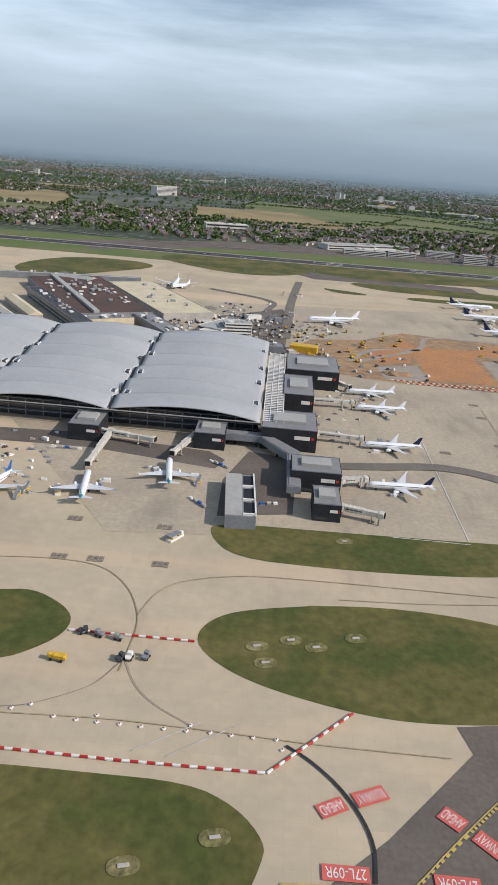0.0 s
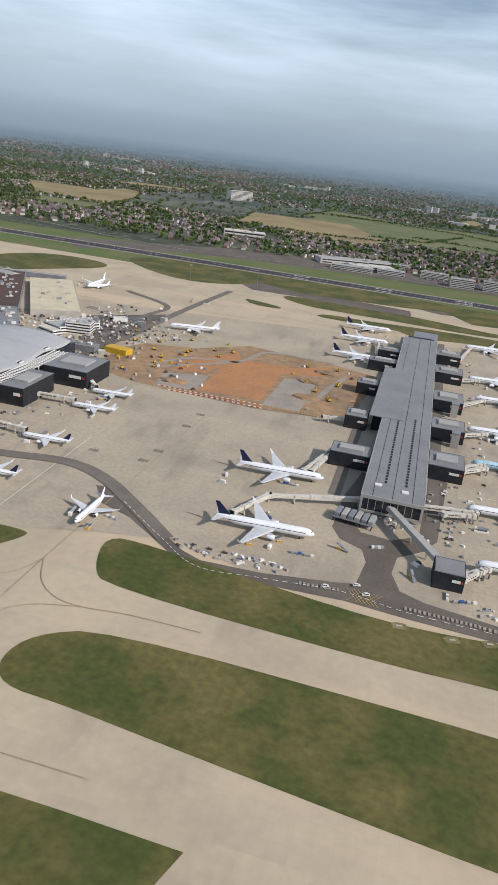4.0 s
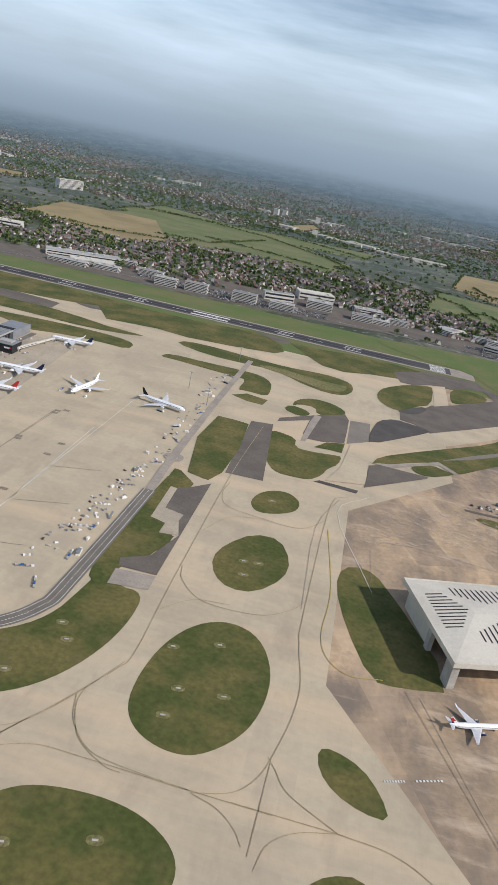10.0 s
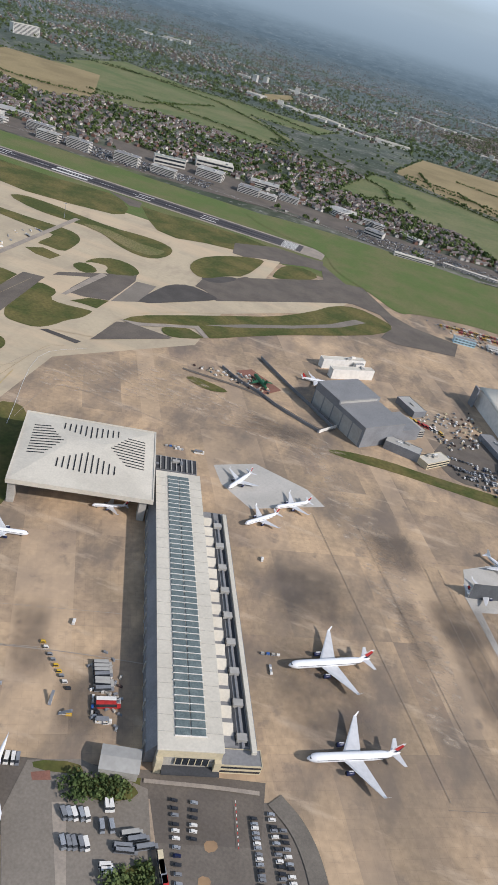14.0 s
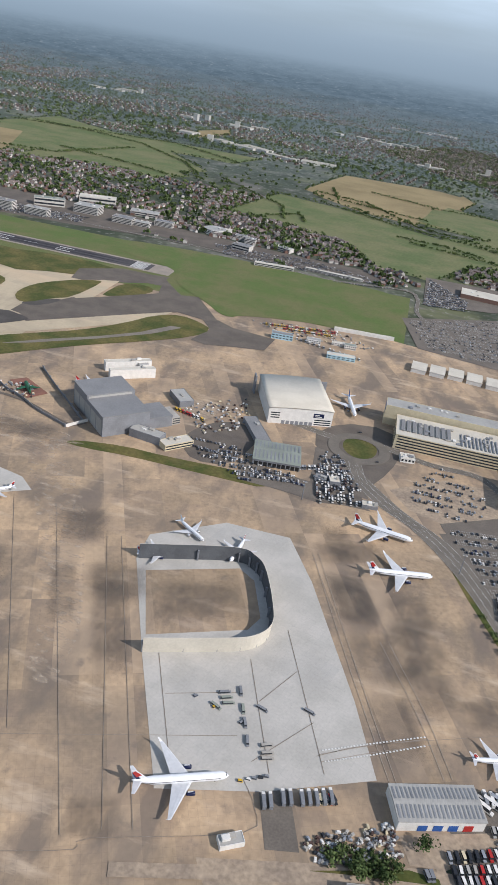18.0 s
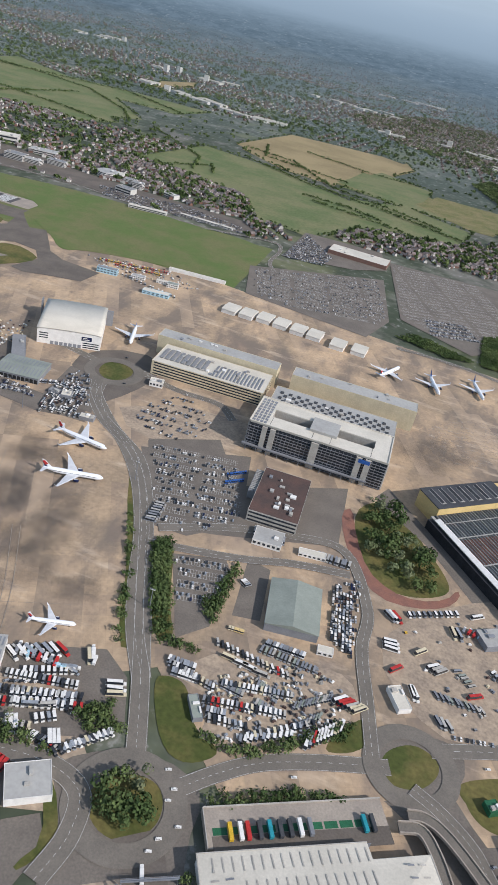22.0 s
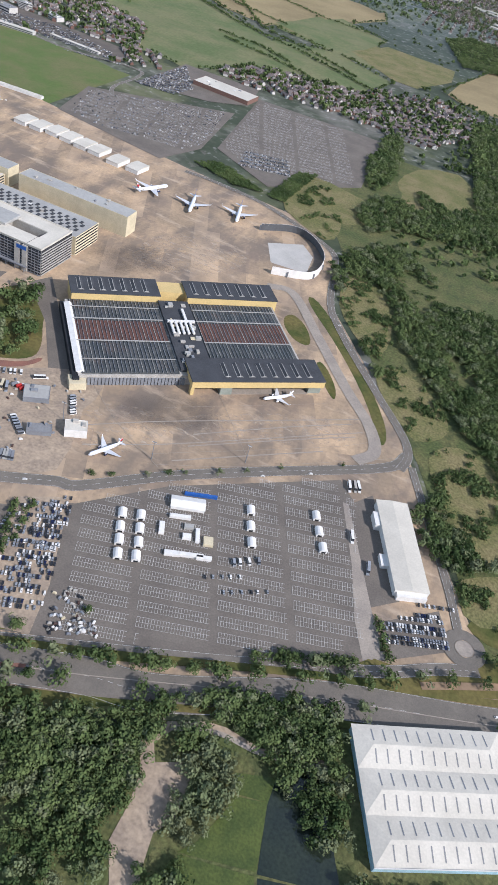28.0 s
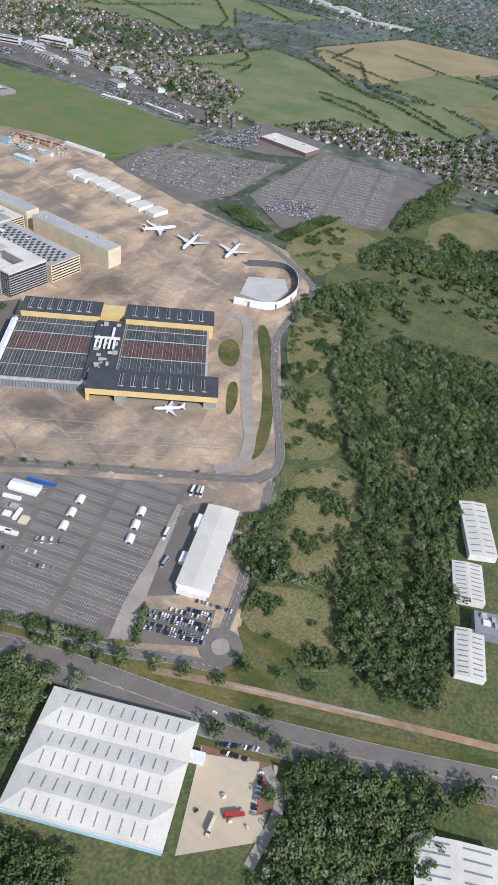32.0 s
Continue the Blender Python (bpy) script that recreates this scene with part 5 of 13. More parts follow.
def airliner(x, y, heading, size, livery):
    L, span, r = SIZES[size]
    fin_m, rear_m, eng_m, body_m = LIVERY[livery]
    zc = r * 1.75
    root = thing("airliner", pose(x, y, 0.1, 0, 0, heading), ("wide-body" if size == "w" else "narrow-body") + " airliner with " + WORDS[livery], "airplane", "parked airliners")
    prof = ((0.5, 0.02, -0.18), (0.49, 0.28, -0.12), (0.47, 0.58, -0.06), (0.44, 0.85, 0), (0.40, 1, 0), (0.2, 1, 0), (-0.02, 1, 0), (-0.2, 1, 0.0), (-0.3, 0.9, 0.1), (-0.4, 0.58, 0.35), (-0.47, 0.27, 0.55), (-0.5, 0.08, 0.66))
    def ring(px, s, dz):
        return [(px * L, s * r * math.cos(k * math.pi / 8), zc + dz * r + s * r * math.sin(k * math.pi / 8)) for k in range(16)]
    bm = loft(bmesh.new(), [ring(*p) for p in (prof if not rear_m else prof[:10])])
    bmesh.ops.recalc_face_normals(bm, faces=bm.faces[:])
    body = part("fuselage", bm, body_m, root, smooth=True)
    if rear_m:
        bm = loft(bmesh.new(), [ring(*p) for p in prof[9:]])
        bmesh.ops.recalc_face_normals(bm, faces=bm.faces[:])
        part("tail_cone", bm, rear_m, root, "painted tail cone", True)
    bm = bmesh.new()
    for s in (-1, 1):
        box(bm, -0.36 * L, s * r * 0.97 - 0.04, zc + 0.22 * r, 0.41 * L, s * r * 0.97 + 0.04, zc + 0.34 * r)
    part("window_band", bm, "glass", body, "line of small dark cabin windows")
    bm = boxes((0.462 * L, -0.42 * r, zc + 0.26 * r, 0.475 * L, 0.42 * r, zc + 0.5 * r))
    part("windscreen", bm, "glass", body, "dark cockpit windows")
    for s in (-1, 1):
        bm = wing_shape(bmesh.new(), (0.12 * L, s * r * 0.5, zc - 0.55 * r), (-0.145 * L, s * span * 0.48, zc + 0.25 * r), 0.21 * L, 0.035 * L, 0.4 * r)
        wing = part("wing", bm, "planegrey", root, "pale grey swept wing")
        bm = wing_shape(bmesh.new(), (-0.145 * L, s * span * 0.478, zc + 0.25 * r), (-0.19 * L, s * span * 0.5, zc + 1.2 * r), 0.035 * L, 0.012 * L, 0.12 * r, Vector((0, 1, 0)))
        part("winglet", bm, body_m, wing)
        bm = wing_shape(bmesh.new(), (-0.385 * L, s * r * 0.2, zc + 0.55 * r), (-0.475 * L, s * span * 0.17, zc + 0.75 * r), 0.1 * L, 0.035 * L, 0.2 * r)
        part("tailplane", bm, "planegrey", root)
        ex, ey, ez, er = 0.085 * L, s * span * 0.165, zc - 0.75 * r, r * 0.52
        er2 = er
        bm = loft(bmesh.new(), [[(ex + px * L, ey + q * er2 * math.cos(k * math.pi / 6), ez + q * er2 * math.sin(k * math.pi / 6)) for k in range(12)] for px, q in ((0.045, 0.82), (0.04, 0.98), (0.01, 1.0), (-0.03, 0.8), (-0.045, 0.5))])
        bmesh.ops.recalc_face_normals(bm, faces=bm.faces[:])
        engine = part("engine", bm, eng_m, root, smooth=True)
        bm = loft(bmesh.new(), [[(ex + px * L, ey + 0.76 * er2 * math.cos(k * math.pi / 6), ez + 0.76 * er2 * math.sin(k * math.pi / 6)) for k in range(12)] for px in (0.0452, 0.0458)])
        part("intake", bm, "black", engine, "dark engine intake")
        part("pylon", boxes((ex - 0.03 * L, ey - 0.12, ez + er * 0.7, ex + 0.025 * L, ey + 0.12, ez + er * 1.6)), "planegrey", root)
        gx = -0.03 * L
        bm = boxes((gx - 0.35, s * r * 0.9 - 0.2, 0.6, gx + 0.35, s * r * 0.9 + 0.2, zc - r * 0.6))
        gear = part("main_gear", bm, "greymetal", root)
        bm = bmesh.new()
        for wx in (-0.9, 0.9):
            for wy in (-0.55, 0.55):
                bmesh.ops.create_cone(bm, cap_ends=True, segments=10, radius1=0.62, radius2=0.62, depth=0.45, matrix=pose(gx + wx, s * r * 0.9 + wy, 0.62, 90, 0, 0))
        part("wheel_bogie", bm, "black", gear)
    bm = wing_shape(bmesh.new(), (-0.335 * L, 0, zc + 0.8 * r), (-0.465 * L, 0, zc + 0.8 * r + 0.135 * L), 0.125 * L, 0.042 * L, 0.22 * r, Vector((0, 1, 0)))
    fin = part("fin", bm, fin_m, root, WORDS[livery])
    if livery == "redfin":
        bm = bmesh.new()
        for s in (-1, 1):
            vs = [bm.verts.new((px * L, s * 0.12 * r, zc + pz)) for px, pz in ((-0.41, 0.95 * r), (-0.455, 0.9 * r), (-0.50, 0.75 * r + 0.1 * L), (-0.478, 0.75 * r + 0.115 * L))]
            bm.faces.new(vs)
        part("fin_band", bm, "navy", fin, "blue band on the fin")
        bm = bmesh.new()
        for s in (-1, 1):
            vs = [bm.verts.new((px * L, s * 0.13 * r, zc + pz)) for px, pz in ((-0.40, 0.9 * r + 0.055 * L), (-0.452, 0.85 * r + 0.03 * L), (-0.497, 0.75 * r + 0.105 * L), (-0.47, 0.78 * r + 0.128 * L))]
            bm.faces.new(vs)
        part("fin_ribbon", bm, "red", fin, "red ribbon on the fin")
    bm = boxes((0.36 * L - 0.15, -0.15, 0.5, 0.36 * L + 0.15, 0.15, zc - r * 0.8))
    nose = part("nose_gear", bm, "greymetal", root)
    bm = bmesh.new()
    for wy in (-0.3, 0.3):
        bmesh.ops.create_cone(bm, cap_ends=True, segments=10, radius1=0.5, radius2=0.5, depth=0.3, matrix=pose(0.36 * L, wy, 0.5, 90, 0, 0))
    part("wheel_bogie", bm, "black", nose)
    return root


# where each airliner stands: x, y, heading, size, livery
PIER_FLEET = [
    (261, 491, 5, 'w', 'star'),
    (269, 403, 5, 'w', 'navy'),
    (270, 1046, 5, 'w', 'navy'),
    (272, 967, 5, 'w', 'navy'),
    (275, 873, 5, 'w', 'navy'),
    (436, 1032, -174, 'w', 'navy'),
    (436, 864, -174, 'w', 'star'),
    (441, 785, -174, 'w', 'redtail'),
    (431, 677, -174, 'w', 'redend'),
    (433, 591, -174, 'w', 'blue'),
    (427, 498, -174, 'w', 'star'),
    (431, 418, -174, 'w', 'gold'),
    (529, 857, -101, 'w', 'plain'),
    (630, 865, -14, 'w', 'dark'),
    (-145, 1036, -89, 'w', 'plain'),
]
TERMINAL_FLEET = [
    (67, 869, -165, 'w', 'plain'),
    (83, 586, -176, 'n', 'plain'),
    (86, 544, -176, 'n', 'plain'),
    (85, 464, -176, 'n', 'navy'),
    (81, 397, -176, 'n', 'navy'),
    (163, 377, -92, 'n', 'plain'),
    (-96, 360, 98, 'n', 'teal'),
    (-54, 388, 98, 'n', 'teal'),
    (-144, 350, -105, 'n', 'bluetail'),
    (-137, 1025, -125, 'n', 'plain'),
]
HANGAR_FLEET = [
    (980, 417, 19, 'n', 'redfin'),
    (1126, 589, -110, 'n', 'redfin'),
    (1158, 543, -128, 'n', 'redfin'),
    (1180, 580, -137, 'n', 'redfin'),
    (1240, 405, -150, 'w', 'redfin'),
    (1266, 336, -154, 'w', 'redfin'),
    (1158, 859, 20, 'n', 'redtail'),
    (1037, 489, -151, 's', 'redfin'),
    (1362, 551, 19, 'n', 'redfin'),
    (1380, 598, -36, 'n', 'plain'),
    (1430, 586, -97, 'n', 'redfin'),
]
EAST_FLEET = [
    (1564, 679, -7, 'w', 'redfin'),
    (1586, 614, 15, 'w', 'redfin'),
    (1455, 332, 24, 'w', 'redfin'),
    (1666, 423, 17, 'n', 'redfin'),
    (1499, 973, -75, 'w', 'bluetail'),
    (1874, 1121, 65, 'w', 'redfin'),
    (1946, 1123, -73, 'w', 'bluetail'),
    (2016, 1153, -74, 'w', 'bluetail'),
    (2131, 554, -117, 'n', 'redfin'),
    (2244, 746, -132, 'n', 'plain'),
]
made = {}
for x, y, heading, size, livery in PIER_FLEET + TERMINAL_FLEET + HANGAR_FLEET + EAST_FLEET:
    if (size, livery) in made:
        copy_thing(made[size, livery], pose(x, y, 0.1, 0, 0, heading))
    else:
        made[size, livery] = airliner(x, y, heading, size, livery)

# supersonic airliner on show beside the hangar
delta = thing("delta_wing_airliner", pose(1075, 236, 0.1, 0, 0, 100), "slender white delta-wing airliner on show", "airplane")
bm = loft(bmesh.new(), [[(px, s * 1.45 * math.cos(k * math.pi / 6), 5 + dz + s * 1.45 * math.sin(k * math.pi / 6)) for k in range(12)] for px, s, dz in ((31, 0.03, -0.5), (27, 0.3, -0.35), (22, 0.75, 0), (14, 1, 0), (-16, 1, 0), (-25, 0.5, 0.4), (-31, 0.08, 0.7))])
bmesh.ops.recalc_face_normals(bm, faces=bm.faces[:])
part("fuselage", bm, "planewhite", delta, smooth=True)
for s in (-1, 1):
    bm = prism(bmesh.new(), ccw([(17, s * 0.9), (6, s * 3.2), (-4, s * 6.5), (-15, s * 12.2), (-18.5, s * 12.8), (-20, s * 7), (-20, s * 0.9)]), 4.1, 4.45)
    part("wing", bm, "planewhite", delta)
    part("engine_box", boxes((-22, s * 4.2 - 1.4, 2.7, -10, s * 4.2 + 1.4, 4.1), bevel=0.2), "planegrey", delta)
    part("main_gear", boxes((-6.3, s * 3.6 - 0.3, 0, -5.5, s * 3.6 + 0.3, 4.2)), "greymetal", delta)
part("fin", wing_shape(bmesh.new(), (-12, 0, 6.2), (-26, 0, 12), 14, 3.5, 0.5, Vector((0, 1, 0))), "planewhite", delta)
part("nose_gear", boxes((13, -0.2, 0, 13.4, 0.2, 3.8)), "greymetal", delta)


# ---- terminal with the waved roof ----
def grid_sheet(bm, xs, ys, height, thick):
    top = [[bm.verts.new((x, y, height(x, y))) for y in ys] for x in xs]
    low = [[bm.verts.new((x, y, height(x, y) - thick)) for y in ys] for x in xs]
    for i in range(len(xs) - 1):
        for j in range(len(ys) - 1):
            bm.faces.new((top[i][j], top[i + 1][j], top[i + 1][j + 1], top[i][j + 1]))
            bm.faces.new((low[i][j], low[i][j + 1], low[i + 1][j + 1], low[i + 1][j]))
    for j in range(len(ys) - 1):
        bm.faces.new((top[0][j], top[0][j + 1], low[0][j + 1], low[0][j]))
        bm.faces.new((top[-1][j], low[-1][j], low[-1][j + 1], top[-1][j + 1]))
    for i in range(len(xs) - 1):
        bm.faces.new((top[i][0], low[i][0], low[i + 1][0], top[i + 1][0]))
        bm.faces.new((top[i][-1], top[i + 1][-1], low[i + 1][-1], low[i][-1]))
    return bm


term = thing("terminal_building", pose(0, 0, 0), "glass airport terminal under a silver roof in three waves", "building")
part("wall", boxes((-395, 470, 0, -6, 690, 12.5)), "glass", term, "dark glazed terminal wall")
part("upper_wall", boxes((-392, 474, 12.5, -8, 684, 14.2)), "darkmetal", term)
for z in (4.0, 8.2, 12.3):
    part("ledge", boxes((-397, 467.5, z, -4, 470, z + 0.5)), "greymetal", term)
for k in range(33):
    part("mullion", boxes((-394 + k * 12, 469.2, 0.2, -393.4 + k * 12, 470.0, 12.4)), "greymetal", term)
WAVES = ((-395, -290), (-290, -200), (-200, -105), (-105, -4))


def wave(x, y, a, b):
    s = (x - a) / (b - a)
    fold = ((y - 440) / 37.0) % 1.0
    return 14.2 + 6.4 * math.sin(math.pi * min(1, max(0, s))) ** 0.85 * (0.75 + 0.25 * s) + 4.6 * (1 - s) ** 0.7 * fold ** 1.8 + 1.6 * math.sin((y - 456) / 74 * 2 * math.pi) * s + (y - 456) * 0.008


for a, b in WAVES:
    bm = grid_sheet(bmesh.new(), [a + 0.7 + (b - a - 1.4) * k / 24 for k in range(25)], [456 + 2.5 * k for k in range(90)], lambda x, y, a=a, b=b: wave(x, y, a, b), 0.8)
    roof = part("roof", bm, "roofbright", term, "silver standing-seam roof wave", True)
    for k in range(4):
        for q in (0.05, 0.95):
            px, py = a + (b - a) * q, 490 + 48 * k
            z = wave(px, py, a, b)
            bm = boxes((px - 1.5, py - 3.5, z - 0.6, px + 1.5, py + 3.5, z + 0.7), bevel=0.2)
            part("skylight", bm, "glass", roof, "dark rooflight in a pale frame")
            part("skylight_frame", boxes((px - 2.1, py - 4, z - 0.6, px - 1.6, py + 4, z + 0.9), (px + 1.6, py - 4, z - 0.6, px + 2.1, py + 4, z + 0.9)), "white", roof)
    bm = bmesh.new()
    ys = [456 + 6.0 * i for i in range(38)]
    top = [(bm.verts.new((a - 0.7, y, wave(a + 1, y, a, b) + 0.2)), bm.verts.new((a + 0.7, y, wave(a + 1, y, a, b) + 0.2))) for y in ys]
    for p, q in zip(top, top[1:]):
        bm.faces.new((p[0], p[1], q[1], q[0]))
    part("gutter", bm, "darkmetal", roof, "dark gutter between two roof waves")
    z = 15.0
    part("eaves_band", boxes((a, 455.2, 13.9, b, 456, 14.4)), "roofsilver", term, "thin silver edge of the roof")
# louvred canopy along the east edge
for k in range(46):
    y = 458 + 4.0 * k
    part("louvre", boxes((-3.2, y, 15.0, 10.5, y + 1.6, 15.4)), "white", term, "white canopy louvre")
for x in (-3.0, 1.5, 6.0, 10.5):
    part("louvre_beam", boxes((x - 0.25, 456, 15.4, x + 0.25, 642, 15.8)), "white", term)
for k in range(8):
    part("column", boxes((9.8, 460 + 25 * k, 0, 10.6, 461 + 25 * k, 15)), "white", term)


# the bank name on the gate rooms is drawn as a plain pale bar
def gate_room(x0, y0, x1, y1, h=8.5, roof_plant=True, sign=(0, 1)):
    g = thing("gate_room", pose((x0 + x1) / 2, (y0 + y1) / 2, 0), "dark box-shaped gate room with a pale sign bar", "building", "gate rooms")
    w, d = (x1 - x0) / 2, (y1 - y0) / 2
    part("wall", boxes((-w, -d, 0, w, d, h), bevel=0.1), "darkmetal", g, "near-black clad wall")
    part("roof", boxes((-w + 0.5, -d + 0.5, h, w - 0.5, d - 0.5, h + 0.3)), "roofgrey", g)
    part("parapet", boxes((-w, -d, h, w, -d + 0.4, h + 0.6), (-w, d - 0.4, h, w, d, h + 0.6)), "greymetal", g)
    if roof_plant:
        part("roof_plant", boxes((-w * 0.6, -d * 0.4, h + 0.3, w * 0.6, d * 0.5, h + 2.0), bevel=0.1), "roofsilver", g, "pale roof plant casing")
    part("sign", boxes((w * 0.2, -d - 0.06, h * 0.55, w * 0.75, -d - 0.01, h * 0.72)), "white", g, "pale sign bar")
    part("sign_mark", boxes((w * 0.8, -d - 0.06, h * 0.57, w * 0.9, -d - 0.01, h * 0.70)), "red", g)
    part("window_band", boxes((-w * 0.9, -d - 0.05, 1.0, w * 0.1, -d, 2.6)), "glass", g)
    return g


def jet_bridge(x0, y0, x1, y1, z=4.6):
    """A passenger bridge from the gate at x0, y0 to the aircraft door at x1, y1."""
    d = Vector((x1 - x0, y1 - y0, 0))
    L = d.length
    ang = math.degrees(math.atan2(d.y, d.x))
    b = thing("jet_bridge", pose(x0, y0, 0, 0, 0, ang), "cream ribbed passenger bridge on wheeled legs", "jet bridge", "passenger bridges")
    bm = bmesh.new()
    bmesh.ops.create_cone(bm, cap_ends=True, segments=16, radius1=2.3, radius2=2.3, depth=3.4, matrix=pose(0, 0, z + 0.6))
    part("rotunda", bm, "bridge", b)
    part("rotunda_column", boxes((-0.7, -0.7, 0, 0.7, 0.7, z - 1.1)), "concwall", b)
    t1 = part("tunnel", boxes((1, -1.6, z - 0.9, L * 0.55, 1.6, z + 2.2), bevel=0.1), "bridge", b, "cream outer tunnel")
    part("inner_tunnel", boxes((L * 0.5, -1.35, z - 0.7, L - 2, 1.35, z + 1.9), bevel=0.1), "bridge", b)
    for k in range(5):
        x = 2 + (L * 0.55 - 3) * k / 4
        part("rib", boxes((x - 0.12, -1.75, z - 1.0, x + 0.12, 1.75, z + 2.32)), "white", t1)
    part("side_window", boxes((2.5, -1.66, z + 0.5, L * 0.5, -1.6, z + 1.1)), "glass", t1)
    part("cab", boxes((L - 3.0, -2.0, z - 1.0, L, 2.0, z + 2.3), bevel=0.25), "bridge", b)
    part("canopy", boxes((L, -1.5, z - 0.6, L + 0.8, 1.5, z + 1.9)), "black", b, "dark folding canopy")
    lx = L * 0.72
    leg = part("leg_frame", boxes((lx - 0.3, -1.9, 0.7, lx + 0.3, -1.4, z + 2.4), (lx - 0.3, 1.4, 0.7, lx + 0.3, 1.9, z + 2.4), (lx - 0.4, -2.2, 0.6, lx + 0.4, 2.2, 1.1)), "bridge", b)
    part("wheel", boxes((lx - 0.6, -1.0, 0, lx + 0.6, -0.5, 1.1), bevel=0.2), "black", leg)
    part("wheel", boxes((lx - 0.6, 0.5, 0, lx + 0.6, 1.0, 1.1), bevel=0.2), "black", leg)
    part("stair", boxes((L - 2.6, -2.9, 0.2, L - 1.8, -2.0, z - 0.8)), "greymetal", b)
    return b


# gate rooms round the waved terminal
for x0, y0, x1, y1, h in ((12, 590, 56, 640, 16), (10, 520, 33, 572, 16), (-3.5, 446, 33, 482, 15), (16, 384, 45, 408, 13), (28, 349, 43, 372, 10)):
    gate_room(x0, y0, x1, y1, h)
for x0, y0, x1, y1 in ((-126, 432, -106, 458), (-46, 436, -26, 458)):
    gate_room(x0, y0, x1, y1, 11.0)
for row in ((56, 600, 66, 590), (33, 545, 66, 548), (34, 470, 66, 468), (46, 394, 62, 400), (44, 358, 66, 352), (-108, 440, -70, 432), (-100, 440, -101, 385), (-46, 448, -56, 412)):
    jet_bridge(*row)
# linked corridor from the terminal to the south-east gate rooms
link = thing("link_corridor", pose(0, 0, 0), "grey glazed link corridor on legs", "building")
bm = bmesh.new()
prism(bm, ccw([(-28, 446), (-4, 446), (14, 420), (14, 372), (22, 372), (22, 426), (0, 454), (-28, 454)]), 4.0, 8.2)
part("wall", bm, "greymetal", link)
bm = bmesh.new()
prism(bm, ccw([(-27, 447), (-4, 447), (15, 420), (15, 373), (21, 373), (21, 425), (0, 453), (-27, 453)]), 8.2, 8.6)
part("roof", bm, "roofgrey", link)
for x, y in ((-20, 450), (-6, 448), (8, 434), (17, 410), (17, 390)):
    part("leg", boxes((x - 0.5, y - 0.5, 0, x + 0.5, y + 0.5, 4.0)), "darkmetal", link)
# open-topped plant building on the apron
annex = thing("plant_building", pose(-10, 358, 0, 0, 0, 4), "grey flat plant building with open roof wells", "building")
part("wall", boxes((-9, -26, 0, 7, 26, 7.5), bevel=0.1), "greymetal", annex)
part("roof", boxes((-9, -26, 7.5, 0, 26, 8.0)), "roofsilver", annex)
for k in range(3):
    # flat dark sheet on the closed roof paints the shade in the well
    part("roof_well", boxes((0.8, -24 + 17 * k, 7.5, 6.4, -10 + 17 * k, 7.62)), "darkmetal", annex, "dark sheet standing for the shade inside a roof well")
    part("well_rim", boxes((0.2, -25.4 + 17 * k, 7.5, 7, -24.2 + 17 * k, 8.6)), "white", annex)
part("well_rim", boxes((6.4, -26, 7.5, 7.2, 26, 8.6)), "white", annex)

# ---- long satellite pier ----
pier = thing("satellite_pier", pose(0, 0, 0), "long flat-roofed dark pier with a grey metal roof", "building")
part("wall", boxes((328, 468, 0, 361, 1000, 12.9)), "darkmetal", pier)
part("glazing", boxes((327.4, 467.4, 6.5, 361.6, 1001, 12.7)), "glass", pier, "dark glazed upper floor")
roofp = part("roof", boxes((323, 460, 13.6, 365, 984, 14.6), bevel=0.15), "roofgrey", pier, "dark grey metal roof")
part("wide_roof", boxes((311, 630, 14.2, 342, 806, 15.1), bevel=0.15), "roofgrey", pier)
part("wide_wall", boxes((314, 634, 0, 340, 802, 14.2)), "darkmetal", pier)
part("north_hall", boxes((334, 984, 0, 366, 1040, 12.5), bevel=0.15), "greymetal", pier)
part("eaves_band", boxes((322.6, 459.4, 12.4, 365.4, 460.2, 14.8), (365, 460, 12.6, 365.7, 984, 14.7), (322.3, 460, 12.6, 323, 984, 14.7)), "roofsilver", pier, "pale eaves edge")
part("end_frame", boxes((322.6, 459.2, 2.2, 324.2, 460.2, 12.4), (363.8, 459.2, 2.2, 365.4, 460.2, 12.4), (324.2, 459.2, 2.2, 363.8, 460.2, 3.6)), "roofsilver", pier, "pale frame round the glazed end")
part("end_window", boxes((324.2, 460.6, 3.6, 363.8, 467, 12.4)), "glass", pier, "glazed south end")
for k in range(7):
    part("end_mullion", boxes((328 + 5 * k, 460.2, 3.6, 328.4 + 5 * k, 460.6, 12.4)), "roofsilver", pier)
for k in range(28):
    for x in (336.5, 351.0):
        part("roof_vent", boxes((x, 486 + 5.6 * k, 14.6, x + 1.5, 489.2 + 5.6 * k, 15.0), bevel=0.1), "darkmetal", roofp, "dark roof vent slot")
for x in (330.0, 343.5, 357.0):
    part("roof_seam", boxes((x, 461, 14.6, x + 0.3, 983, 14.75)), "darkmetal", roofp)
for k in range(53):
    part("column", boxes((364.4, 470 + 9.8 * k, 0, 364.9, 470.5 + 9.8 * k, 13.4)), "greymetal", pier)
part("roof_hatch", boxes((330, 478, 14.6, 335, 482, 15.3)), "white", roofp)
part("roof_hatch", boxes((349, 474, 14.6, 354, 478, 15.3)), "white", roofp)
for x0, y0, x1, y1 in ((366, 546, 394, 578), (366, 638, 396, 668), (366, 726, 396, 760), (366, 836, 397, 866), (366, 922, 396, 950), (290, 534, 322, 556), (290, 626, 310, 648), (288, 736, 310, 756), (290, 838, 322, 858), (296, 896, 322, 914)):
    gate_room(x0, y0, x1, y1, 12.0)
